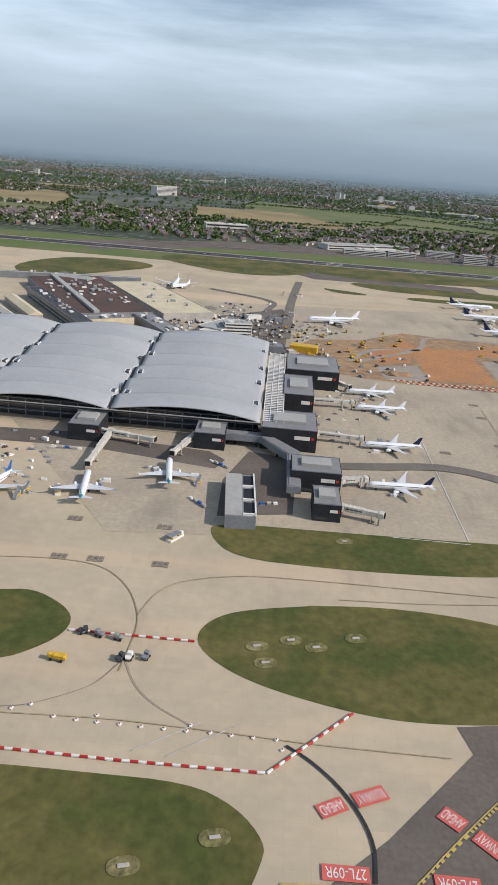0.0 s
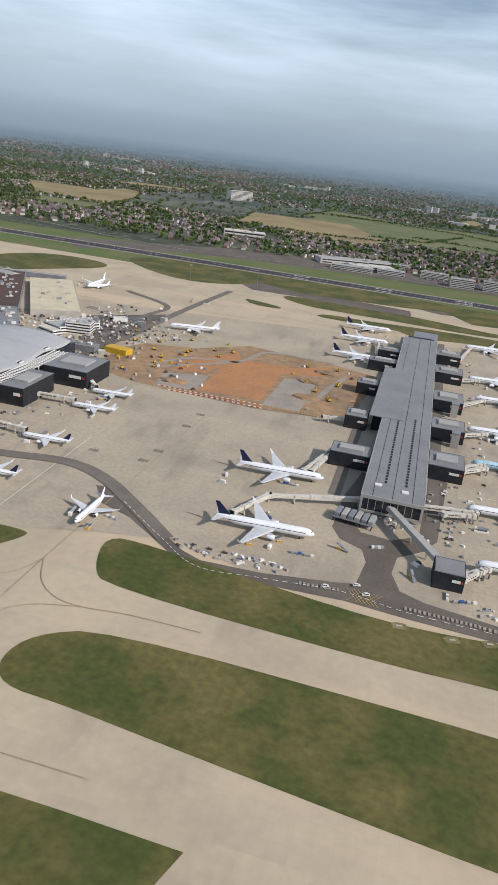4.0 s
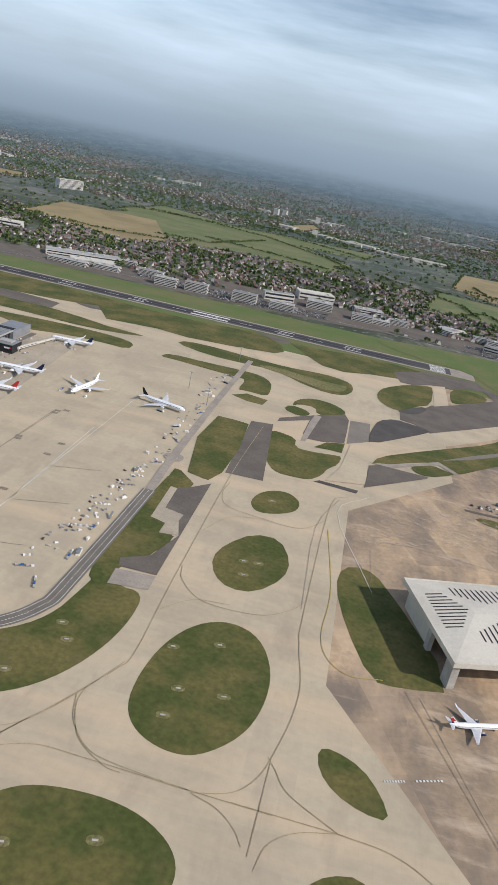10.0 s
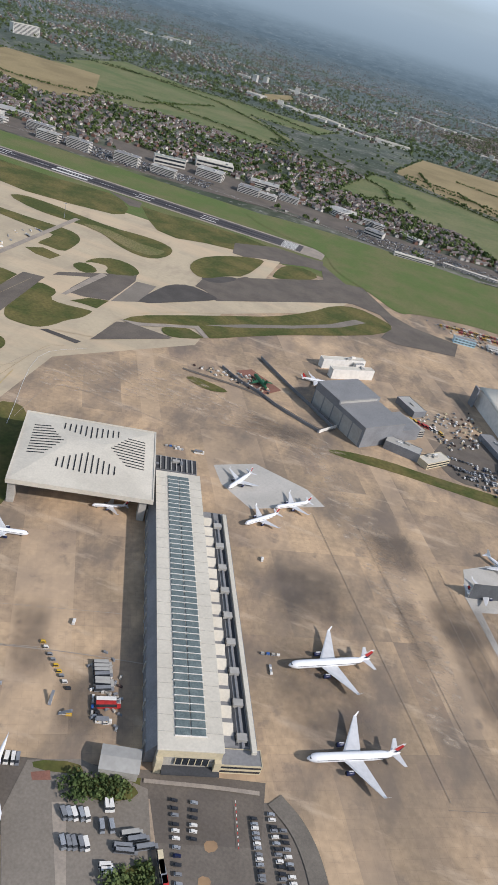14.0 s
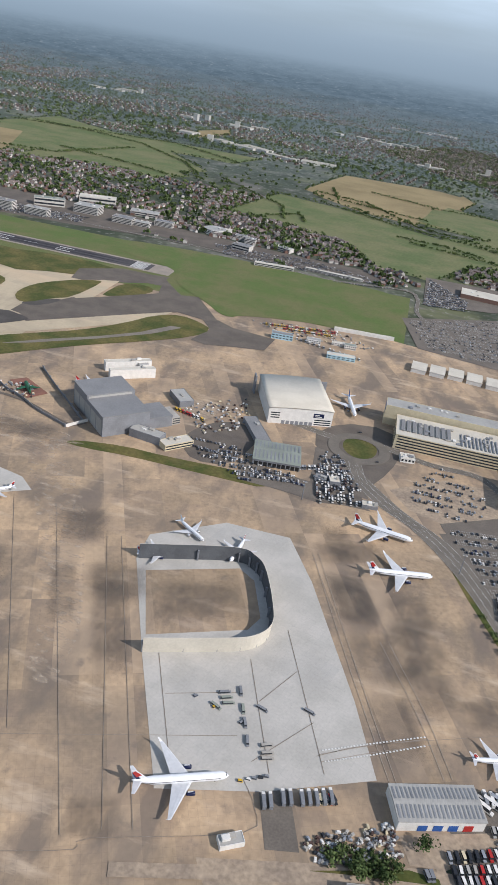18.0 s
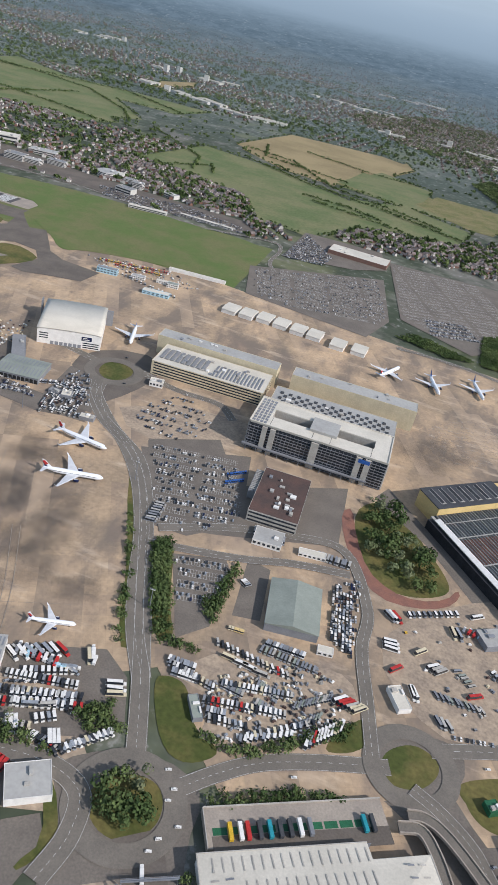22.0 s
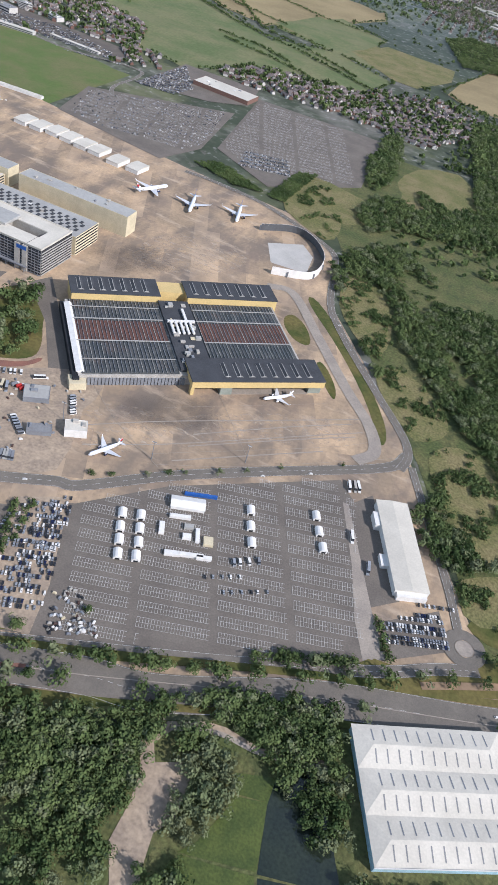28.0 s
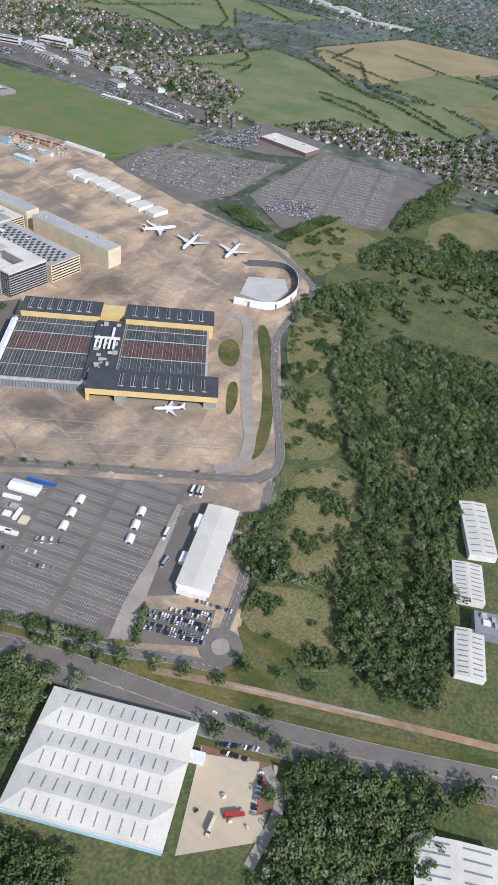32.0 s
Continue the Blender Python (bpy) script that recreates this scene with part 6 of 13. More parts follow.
for x, y in ((388, 630), (388, 718)):
    tower = thing("stair_tower", pose(x, y, 0), "pale clad stair tower beside a gate room", "building")
    part("wall", boxes((-3.5, -3.5, 0, 3.5, 3.5, 13.5), bevel=0.1), "roofsilver", tower)
    part("cap", boxes((-3.8, -3.8, 13.5, 3.8, 3.8, 14.0)), "greymetal", tower)
for row in ((394, 562, 414, 580), (394, 570, 412, 588), (396, 652, 418, 668), (396, 744, 420, 778), (397, 846, 418, 856), (396, 940, 412, 1024), (364, 480, 404, 489), (380, 476, 402, 483), (290, 546, 282, 500), (290, 550, 276, 498), (290, 634, 270, 628), (290, 848, 286, 868), (296, 906, 292, 960), (322, 470, 262, 446), (262, 446, 246, 410)):
    jet_bridge(*row)
# high walkway to the southern gate
way = thing("raised_walkway", pose(0, 0, 0), "pale raised walkway from the pier to a gate", "building")
bm = prism(bmesh.new(), ccw([(341, 459), (346, 459), (380, 402), (375, 400)]), 7.0, 10.2)
part("tube", bm, "roofsilver", way)
for x, y in ((350, 448), (360, 432), (370, 415)):
    part("leg", boxes((x - 0.5, y - 0.5, 0, x + 0.5, y + 0.5, 7.0)), "concwall", way)
gate_room(374, 384, 392, 402, 11.0, False)
jet_bridge(392, 396, 408, 412)
jet_bridge(392, 392, 404, 408)
plant_yard = thing("cooling_plant", pose(322, 446, 0, 0, 0, -8), "grey cooling plant on an open steel frame", "plant")
part("deck", boxes((-14, -8, 3.0, 14, 6, 3.6)), "greymetal", plant_yard)
for k in range(6):
    part("cooler", boxes((-13 + 4.6 * k, -7, 3.6, -9.4 + 4.6 * k, 5, 6.2), bevel=0.2), "roofsilver" if k % 2 else "greymetal", plant_yard, "grey finned cooler")
for x in (-13, -4, 5, 13):
    for y in (-7.4, 5.4):
        part("leg", boxes((x - 0.3, y - 0.3, 0, x + 0.3, y + 0.3, 3.0)), "darkmetal", plant_yard)
tent = thing("equipment_shelter", pose(438, 366, 0, 0, 0, -3), "pale ribbed equipment shelter at the apron edge", "shelter")
SHOULDER = ((7, 0), (7, 4.6), (6.2, 5.8), (-6.2, 6.6), (-7, 5.6), (-7, 0))
bm = loft(bmesh.new(), [[(x, y, z) for y, z in SHOULDER] for x in (-14, 14)])
bmesh.ops.recalc_face_normals(bm, faces=bm.faces[:])
part("cover", bm, "roofsilver", tent)
for k in range(5):
    x = -13 + 6.4 * k
    part("rib", loft(bmesh.new(), [[(q, y * 1.01, z + 0.12) for y, z in SHOULDER[1:5]] for q in (x, x + 0.3)], False), "white", tent)


# ---- buildings of the maintenance area and the towns ----
def pane_mesh(w, h, key={}):
    if (w, h) not in key:
        bm = boxes((-w / 2, -0.06, 0, w / 2, 0.06, h))
        me = bpy.data.meshes.new("window")
        bm.to_mesh(me)
        bm.free()
        me.materials.append(M["glass"])
        key[w, h] = me
    return key[w, h]


def building(name, label, x, y, ang, w, d, h, wall="concwall", roof="roofgrey", storeys=0, bays=0, sides="sewn", plant=0, ridge=0.0, ridge_along="x", lights=0, category="building", group="", bands=False, parapet=0.6, seed=0):
    """A house on the rectangle w by d whose corner is at x, y: wall, roof (flat, or pitched by ridge metres), windows, roof plant."""
    b = thing(name, pose(x, y, 0, 0, 0, ang), label, category, group)
    part("wall", boxes((0, 0, 0, w, d, h)), wall, b)
    if ridge:
        bm = bmesh.new()
        o = 0.5
        if ridge_along == "x":
            pts = [[(X, -o, h), (X, d / 2, h + ridge), (X, d + o, h), (X, d + o, h - 0.3), (X, -o, h - 0.3)] for X in (-o, w + o)]
        else:
            pts = [[(-o, Y, h), (w / 2, Y, h + ridge), (w + o, Y, h), (w + o, Y, h - 0.3), (-o, Y, h - 0.3)] for Y in (-o, d + o)]
        loft(bm, pts)
        bmesh.ops.recalc_face_normals(bm, faces=bm.faces[:])
        r = part("roof", bm, roof, b)
    else:
        r = part("roof", boxes((0.3, 0.3, h, w - 0.3, d - 0.3, h + 0.25)), roof, b)
        if parapet:
            part("parapet", boxes((0, 0, h, w, 0.35, h + parapet), (0, d - 0.35, h, w, d, h + parapet), (0, 0.35, h, 0.35, d - 0.35, h + parapet), (w - 0.35, 0.35, h, w, d - 0.35, h + parapet)), wall, b)
    rnd = random.Random(seed or int(x * 7 + y))
    for _ in range(plant):
        px, py, pw, pd, ph = rnd.uniform(0.1, 0.8) * w, rnd.uniform(0.1, 0.8) * d, rnd.uniform(2, 7), rnd.uniform(2, 6), rnd.uniform(1, 2.6)
        part("roof_plant", boxes((px, py, h + 0.25, min(px + pw, w - 0.5), min(py + pd, d - 0.5), h + 0.25 + ph), bevel=0.1), rnd.choice(("roofsilver", "greymetal", "white", "concwall")), r)
    for k in range(lights):
        if ridge_along == "x":
            px = w * (k + 0.5) / lights
            for s in (0, 1):
                y0, y1 = (d * 0.08, d * 0.42) if s == 0 else (d * 0.58, d * 0.92)
                slope = lambda yy: h + ridge * (1 - abs(yy - d / 2) / (d / 2)) + 0.28
                bm = bmesh.new()
                bm.faces.new([bm.verts.new(p) for p in ((px - 0.7, y0, slope(y0)), (px + 0.7, y0, slope(y0)), (px + 0.7, y1, slope(y1)), (px - 0.7, y1, slope(y1)))])
                part("rooflight", bm, "greymetal", r, "grey translucent rooflight")
        else:
            py = d * (k + 0.5) / lights
            for s in (0, 1):
                x0, x1 = (w * 0.08, w * 0.42) if s == 0 else (w * 0.58, w * 0.92)
                slope = lambda xx: h + ridge * (1 - abs(xx - w / 2) / (w / 2)) + 0.28
                bm = bmesh.new()
                bm.faces.new([bm.verts.new(p) for p in ((x0, py - 0.7, slope(x0)), (x1, py - 0.7, slope(x1)), (x1, py + 0.7, slope(x1)), (x0, py + 0.7, slope(x0)))])
                part("rooflight", bm, "greymetal", r, "grey translucent rooflight")
    for f in range(storeys):
        z = h * (f + 0.35) / storeys
        wh = h / storeys * 0.45
        if bands:
            if "s" in sides:
                part("window_band", boxes((w * 0.02, -0.08, z, w * 0.98, 0, z + wh)), "glass", b, "dark ribbon window")
            if "n" in sides:
                part("window_band", boxes((w * 0.02, d, z, w * 0.98, d + 0.08, z + wh)), "glass", b, "dark ribbon window")
            if "e" in sides:
                part("window_band", boxes((w, d * 0.02, z, w + 0.08, d * 0.98, z + wh)), "glass", b, "dark ribbon window")
            if "w" in sides:
                part("window_band", boxes((-0.08, d * 0.02, z, 0, d * 0.98, z + wh)), "glass", b, "dark ribbon window")
        elif bays:
            me = pane_mesh(round(w / bays * 0.6, 1), round(wh, 1))
            for k in range(bays):
                if "s" in sides:
                    share("window", me, b, pose(w * (k + 0.5) / bays, -0.02, z))
                if "e" in sides and k < max(1, int(bays * d / w)):
                    share("window", me, b, pose(w + 0.02, d * (k + 0.5) / max(1, int(bays * d / w)), z, 0, 0, 90))
    return b


# great cantilevered hangar: open front, hipped white roof with slots
hang = thing("aircraft_hangar", pose(963, 453, 0, 0, 0, 18.8), "great white hangar with an open front and slotted hipped roof", "hangar")
part("back_wall", boxes((4, 92, 0, 109, 96, 22)), "roofwhite", hang)
part("side_wall", boxes((4, 46, 0, 7, 92, 22)), "roofwhite", hang)
part("side_wall", boxes((106, 46, 0, 109, 92, 22)), "roofwhite", hang)
bm = bmesh.new()
W_, D_ = 113.0, 101.0
outer = [bm.verts.new(p) for p in ((-1, -3, 24.0), (W_ + 1, -3, 24.0), (W_ + 1, D_, 24.0), (-1, D_, 24.0))]
inner = [bm.verts.new(p) for p in ((38, 52, 28.5), (70, 52, 28.5), (70, 60, 28.5), (38, 60, 28.5))]
lower = [bm.verts.new(p) for p in ((-1, -3, 21.0), (W_ + 1, -3, 21.0), (W_ + 1, D_, 21.0), (-1, D_, 21.0))]
bm.faces.new(inner)
bm.faces.new(lower[::-1])
for i in range(4):
    j = (i + 1) % 4
    bm.faces.new((outer[i], outer[j], inner[j], inner[i]))
    bm.faces.new((lower[i], lower[j], outer[j], outer[i]))
roof = part("roof", bm, "roofwhite", hang, "cream-white hipped roof")
for x0, y0, x1, y1 in ((-1.6, -3.6, W_ + 1.6, -2.6), (-1.6, D_ - 0.4, W_ + 1.6, D_ + 0.6), (-1.6, -2.6, -0.6, D_ - 0.4), (W_ + 0.6, -2.6, W_ + 1.6, D_ - 0.4)):
    part("fascia", boxes((x0, y0, 20.4, x1, y1, 24.6)), "roofwhite", roof)


def slot(x0, y0, x1, y1, rise):
    """A dark slot lying on the slope; rise gives the roof's height at a point."""
    bm = bmesh.new()
    for dz in (-0.4, 0.22):
        bm.faces.new([bm.verts.new((x, y, rise(x, y) + dz)) for x, y in ((x0, y0), (x1, y0), (x1, y1), (x0, y1))])
    a, b = bm.faces[:] if bm.faces.ensure_lookup_table() is None else ()
    for k in range(4):
        bm.faces.new((a.verts[k], a.verts[(k + 1) % 4], b.verts[(k + 1) % 4], b.verts[k]))
    part("roof_slot", bm, "darkmetal", roof, "dark roof slot")


for k in range(11):
    e = abs(k - 5)
    slot(33 + 4.7 * k, 18 + e * 0.6, 34.1 + 4.7 * k, 45 - e * 2.6, lambda x, y: 24 + 4.5 * (y + 3) / 55)
    slot(33 + 4.7 * k, 68 + e * 2.0, 34.1 + 4.7 * k, 90, lambda x, y: 24 + 4.5 * (101 - y) / 41)
    slot(8, 36 + 4.2 * k, 35 - e * 2.6, 37.1 + 4.2 * k, lambda x, y: 24 + 4.5 * (x + 1) / 39)
    slot(75 + e * 2.8, 36 + 4.2 * k, 105, 37.1 + 4.2 * k, lambda x, y: 24 + 4.5 * (114 - x) / 44)
for x in (3, 107):
    part("corner_tower", boxes((x - 3, -1, 0, x + 3, 10, 21), bevel=0.2), "concwall", hang)
    part("corner_tower", boxes((x - 2, 40, 0, x + 2, 46, 21), bevel=0.2), "concwall", hang)
for k in range(9):
    part("door_leaf", boxes((9 + 11 * k, 90.6, 0, 18.6 + 11 * k, 91.4, 17)), "glass", hang, "dark glazed hangar door leaf")
part("floor_slab", boxes((7, 8, 0.2, 106, 91, 0.3)), "oldconcrete", hang)

# long workshop block with a glazed roof spine
shop = thing("workshop_building", pose(1152, 281, 0, 0, 0, 20.2), "long white workshop with a green glass roof spine", "building")
part("wall", boxes((0, 0, 0, 38, 272, 18)), "concwall", shop)
sroof = part("roof", boxes((-0.6, -0.6, 18, 38.6, 272.6, 19), bevel=0.15), "roofwhite", shop, "white flat roof")
for k in range(46):
    y = 9 + 5.6 * k
    g = part("roof_glazing", boxes((10, y, 19, 18.6, y + 4.9, 19.8), bevel=0.2), "glazing", sroof, "grey-green roof glazing")
    part("roof_glazing", boxes((19.4, y, 19, 28, y + 4.9, 19.8), bevel=0.2), "glazing", sroof, "grey-green roof glazing")
    part("glazing_bar", boxes((9.4, y - 0.45, 19, 28.6, y - 0.15, 20.0)), "white", sroof)
for k in range(1, 24):
    part("roof_seam", boxes((-0.4, 11.4 * k, 19.0, 9.2, 11.4 * k + 0.2, 19.15)), "concwall", sroof)
    part("roof_seam", boxes((28.8, 11.4 * k, 19.0, 38.4, 11.4 * k + 0.2, 19.15)), "concwall", sroof)
bm = loft(bmesh.new(), [[(-6, y, 0), (-5.6, y, 9), (-0.2, y, 16.5), (-0.2, y, 0)] for y in (4, 268)])
bmesh.ops.recalc_face_normals(bm, faces=bm.faces[:])
part("lean_to", bm, "greymetal", shop, "grey sloping lean-to")
for k in range(18):
    part("lean_to_bay", boxes((-6.6, 10 + 14.4 * k, 0, -5.6, 12 + 14.4 * k, 9.4)), "concwall", shop)
part("front_window", boxes((11, -0.9, 6.5, 31, -0.5, 12)), "glass", shop, "tall dark front window")
for k in range(6):
    part("front_mullion", boxes((11 + 3.9 * k, -1.2, 6.5, 11.5 + 3.9 * k, -0.9, 12)), "cream", shop)
part("front_band", boxes((0, -0.5, 12.4, 38, -0.2, 18)), "cream", shop, "cream front fascia")
part("front_pier", boxes((0, -3, 0, 4, -0.2, 12), (34, -3, 0, 38, -0.2, 12)), "cream", shop)
# dark block paints in the shade of the recess below the window
part("front_canopy", boxes((4, -6, 3.6, 38, -0.5, 4.6), (4.5, -1.6, 0, 33.5, -0.5, 3.6)), "roofdark", shop, "dark canopy block with the shade of the recess put into its colour")
for k in range(4):
    part("loading_door", boxes((7 + 6.6 * k, -1.9, 0, 11 + 6.6 * k, -1.6, 3.2)), "white", shop, "white roller door")
flank = part("flank_block", boxes((38, 11, 0, 62, 236, 8.5)), "greymetal", shop)
part("flank_roof", boxes((38.6, 11.4, 8.5, 50.5, 235.6, 8.9), (50.5, 11.4, 8.5, 61.6, 235.6, 8.7)), "roofgrey", shop)
# dark strips for the gap between sawteeth and duct
part("flank_gutter", boxes((48.2, 12, 8.9, 50.2, 235, 9.0), (54.5, 12, 8.7, 56.5, 235, 8.8)), "roofdark", shop, "dark strip laid along the flank roof")
for k in range(1, 18):
    y = 6 + 12.4 * k
    bm = loft(bmesh.new(), [[(x, y, 8.9), (x, y + 7, 12.0), (x, y + 8.2, 8.9)] for x in (39.5, 47.5)])
    bmesh.ops.recalc_face_normals(bm, faces=bm.faces[:])
    part("sawtooth", bm, "roofwhite", flank, "white sawtooth rooflight")
part("duct", boxes((57.4, 6, 8.9, 60.6, 232, 11.6), bevel=0.2), "roofwhite", flank, "long pale duct")
part("duct", boxes((52, 10, 8.9, 53.4, 225, 10.0), bevel=0.2), "greymetal", flank)
for k in range(9):
    part("roof_plant", boxes((49, 14 + 25 * k, 8.9, 55.5, 19 + 25 * k, 11.6), bevel=0.1), "roofsilver", flank)
link2 = building("link_block", "dark link block with ribbed roof", 1046, 545, 18.8, 46, 22, 12, "greymetal", "roofdark", plant=3)
for k in range(9):
    part("roof_rib", boxes((3 + 4.8 * k, 1, 12.2, 4 + 4.8 * k, 21, 13.2)), "roofsilver", link2)
building("apron_store", "pale plain gabled store at the apron edge", 1125, 264, 14, 22, 15, 8, "concwall", "roofsilver", ridge=1.4, ridge_along="x")
building("entrance_block", "cream low block with ribbon windows", 1187.9, 293.5, 20.2, 26, 11.2, 7.4, "cream", "roofgrey", storeys=2, bands=True)

# grey double hangar
grey = thing("grey_hangar", pose(1228, 734, 0, 0, 0, 45), "stepped grey metal hangar with flat roofs", "hangar")
part("wall", boxes((0, 0, 0, 60, 50, 25)), "greymetal", grey)
part("roof", boxes((-0.4, -0.4, 25, 60.4, 50.4, 26), bevel=0.1), "roofgrey", grey)
part("high_wall", boxes((0, 50, 0, 62, 94, 29)), "greymetal", grey)
part("high_roof", boxes((-0.4, 50, 29, 62.4, 94.4, 30), bevel=0.1), "roofgrey", grey)
part("low_wall", boxes((60, 2, 0, 92, 40, 14)), "greymetal", grey)
part("low_roof", boxes((60, 1.6, 14, 92.4, 40.4, 14.8), bevel=0.1), "roofgrey", grey)
part("office_wing", boxes((92, 4, 0, 104, 34, 10)), "concwall", grey)
for k in range(3):
    part("window_band", boxes((94, 3.9, 1.6 + 3 * k, 104.1, 33, 2.9 + 3 * k)), "glass", grey)
part("clerestory", boxes((2, 49.8, 26, 58, 50, 28.6)), "roofsilver", grey, "pale clerestory strip")
for k in range(5):
    part("hangar_door", boxes((-0.15, 4 + 18 * k, 0, 0, 20 + 18 * k, 20)), "roofsilver", grey)
building("cargo_shed", "white shed with an open court", 1174, 887, 36, 64, 10, 13, "white", "roofwhite", plant=2)
building("cargo_shed", "white shed with an open court", 1158, 909, 36, 66, 10, 13, "white", "roofwhite", plant=2)
building("cargo_shed", "white shed closing the court", 1200, 930, 36, 14, 20, 11, "white", "roofsilver")

# white curved-roof hangar
wh = thing("white_hangar", pose(1399, 871, 0, 0, 0, 20), "white hangar with a gently curved roof and dark sign panel", "hangar")
part("wall", boxes((0, 0, 0, 86, 96, 23)), "white", wh)
bm = grid_sheet(bmesh.new(), [-1 + 88 * k / 14 for k in range(15)], [-1, 49, 98], lambda x, y: 23 + 1.6 * math.sin(math.pi * (x + 1) / 88) ** 0.6 + 0.02 * y, 0.8)
part("roof", bm, "roofwhite", wh, smooth=True)
part("sign", boxes((60, -0.2, 12, 74, -0.02, 18)), "navy", wh, "dark blue sign panel")
part("sign_text", boxes((62, -0.3, 15.5, 68, -0.2, 16.5), (62, -0.3, 13.2, 71, -0.2, 14.2)), "white", wh)
for k in range(3):
    part("window_band", boxes((3, -0.15, 8 + 3.4 * k, 15, 0, 9.5 + 3.4 * k)), "glass", wh)
    part("window_band", boxes((62, -0.15, 1.5 + 3.2 * k, 84, 0, 3.0 + 3.2 * k)), "glass", wh)
for k in range(7):
    part("vehicle_door", boxes((18 + 6.2 * k, -0.15, 0, 22.6 + 6.2 * k, 0, 5)), "greymetal", wh)
part("end_frame", boxes((-8, 84, 0, -6, 97, 27), (86.5, 90, 0, 96, 92, 24)), "greymetal", wh)
sh = building("repair_shed", "grey-green ribbed shed with open bays", 1405, 757, 9, 56, 48, 8, "greymetal", "roofgreen", ridge=2.5, ridge_along="x", lights=12)
# black panels on the closed wall paint the shade inside each bay
for k in range(10):
    part("bay_opening", boxes((2 + 5.4 * k, -0.15, 0, 6.2 + 5.4 * k, 0, 5.5)), "black", sh, "black panel standing for the shade inside an open bay")

# cream engineering offices
offa = building("engineering_block", "cream engineering block with ribbon windows and roof plant", 1563, 884, 1.5, 158, 62, 20, "cream", "roofwhite", storeys=5, bands=True, plant=16)
for k in range(9):
    part("roof_glazing", boxes((6 + 7.5 * k, 14, 20.3, 11 + 7.5 * k, 46, 22), bevel=0.3), "roofgrey", offa, "dark sawtooth rooflight")
for k in range(14):
    part("roof_pipe", boxes((84 + 5 * k, 6, 20.3, 86 + 5 * k, 40, 21.6), bevel=0.2), "greymetal", offa)
offh = building("engineering_hall", "long cream hall behind the offices", 1545, 950, 1.0, 178, 27, 28, "cream", "roofsilver", plant=6)
part("sign", boxes((-0.2, 3, 19, 0, 22, 26)), "blue", offh, "blue sign panel")
offb = thing("headquarters_block", pose(1729, 780, 0, 0, 0, 0), "tall office block with a white roof and open light wells", "building")
for x0, y0, x1, y1 in ((0, 0, 170, 24), (0, 44, 170, 68), (0, 24, 22, 44), (150, 24, 170, 44), (78, 24, 96, 44)):
    part("wall", boxes((x0, y0, 0, x1, y1, 36)), "concwall", offb)
    part("roof", boxes((x0, y0, 36, x1, y1, 37.5)), "roofwhite", offb)
# dark glass and grey slabs also paint in the shade under the slabs
part("window_wall", boxes((0.4, -0.35, 0, 169.6, 0, 35.4)), "glass", offb, "dark recessed glass front, also standing for shade under the slabs")
part("window_wall", boxes((170, 0.4, 0, 170.35, 67.6, 35.4)), "glass", offb, "dark recessed glass front, also standing for shade under the slabs")
part("window_wall", boxes((-0.35, 0.4, 0, 0, 67.6, 35.4)), "glass", offb, "dark recessed glass front, also standing for shade under the slabs")
for f in range(9):
    part("balcony_slab", boxes((0, -1.5, 1.0 + 3.8 * f, 170, -0.35, 1.45 + 3.8 * f)), "greymetal", offb, "thin grey sun shade")
    part("side_slab", boxes((170.35, 0, 1.0 + 3.8 * f, 171.6, 68, 1.7 + 3.8 * f)), "concwall", offb)
    part("side_slab", boxes((-1.6, 0, 1.0 + 3.8 * f, -0.35, 68, 1.7 + 3.8 * f)), "concwall", offb)
part("walkway", boxes((-3, -6.5, 6.4, 152, -1.5, 7.6), (-3, -6.9, 7.6, 152, -6.5, 8.6)), "greymetal", offb, "grey raised walkway along the front")
for k in range(12):
    part("walkway_leg", boxes((2 + 13.4 * k, -6.4, 0, 2.8 + 13.4 * k, -5.6, 6.4)), "greymetal", offb)
for x, w in ((17, 6), (27, 6.5), (78, 9), (133, 7), (144, 7)):
    part("stair_tower", boxes((x, -3, 0, x + w, -0.35, 35)), "concwall", offb, "pale concrete stair tower")
for k in range(34):
    part("facade_fin", boxes((2 + 5 * k, -1.9, 0, 2.35 + 5 * k, -1.5, 35)), "greymetal", offb)
for x0, y0, x1, y1 in ((-0.6, -0.6, 170.6, 0.6), (-0.6, 67.4, 170.6, 68.6), (-0.6, 0.6, 0.6, 67.4), (169.4, 0.6, 170.6, 67.4)):
    part("roof_edge", boxes((x0, y0, 37.5, x1, y1, 38.6)), "roofwhite", offb, "white roof upstand")
for x in (24, 76, 98, 148):
    part("roof_gully", boxes((x, 0.8, 37.5, x + 0.5, 23.6, 37.62)), "roofdark", offb, "dark joint in the roof")
part("sign", boxes((136, -3.2, 29, 150, -3.0, 34)), "blue", offb, "blue sign panel")
part("roof_plant", boxes((70, 18, 37.5, 104, 50, 41), bevel=0.2), "roofsilver", offb)
for i in range(4):
    for j in range(9):
        part("roof_panel", boxes((2 + 4.8 * i, 3 + 7 * j, 37.5, 5.2 + 4.8 * i, 7.6 + 7 * j, 38.1)), "greymetal", offb)
back = building("office_range", "lower white-roofed office range with a lattice of rooflights", 1735, 852, 1, 166, 58, 27, "cream", "roofsilver", storeys=6, bands=True, sides="en", plant=4)
for i in range(26):
    for j in range(5):
        if (i + j) % 2 == 0:
            part("rooflight", boxes((8 + 5.8 * i, 6 + 8 * j, 27.3, 12.6 + 5.8 * i, 12.5 + 8 * j, 28.1), bevel=0.2), "roofdark", back, "square dark rooflight")
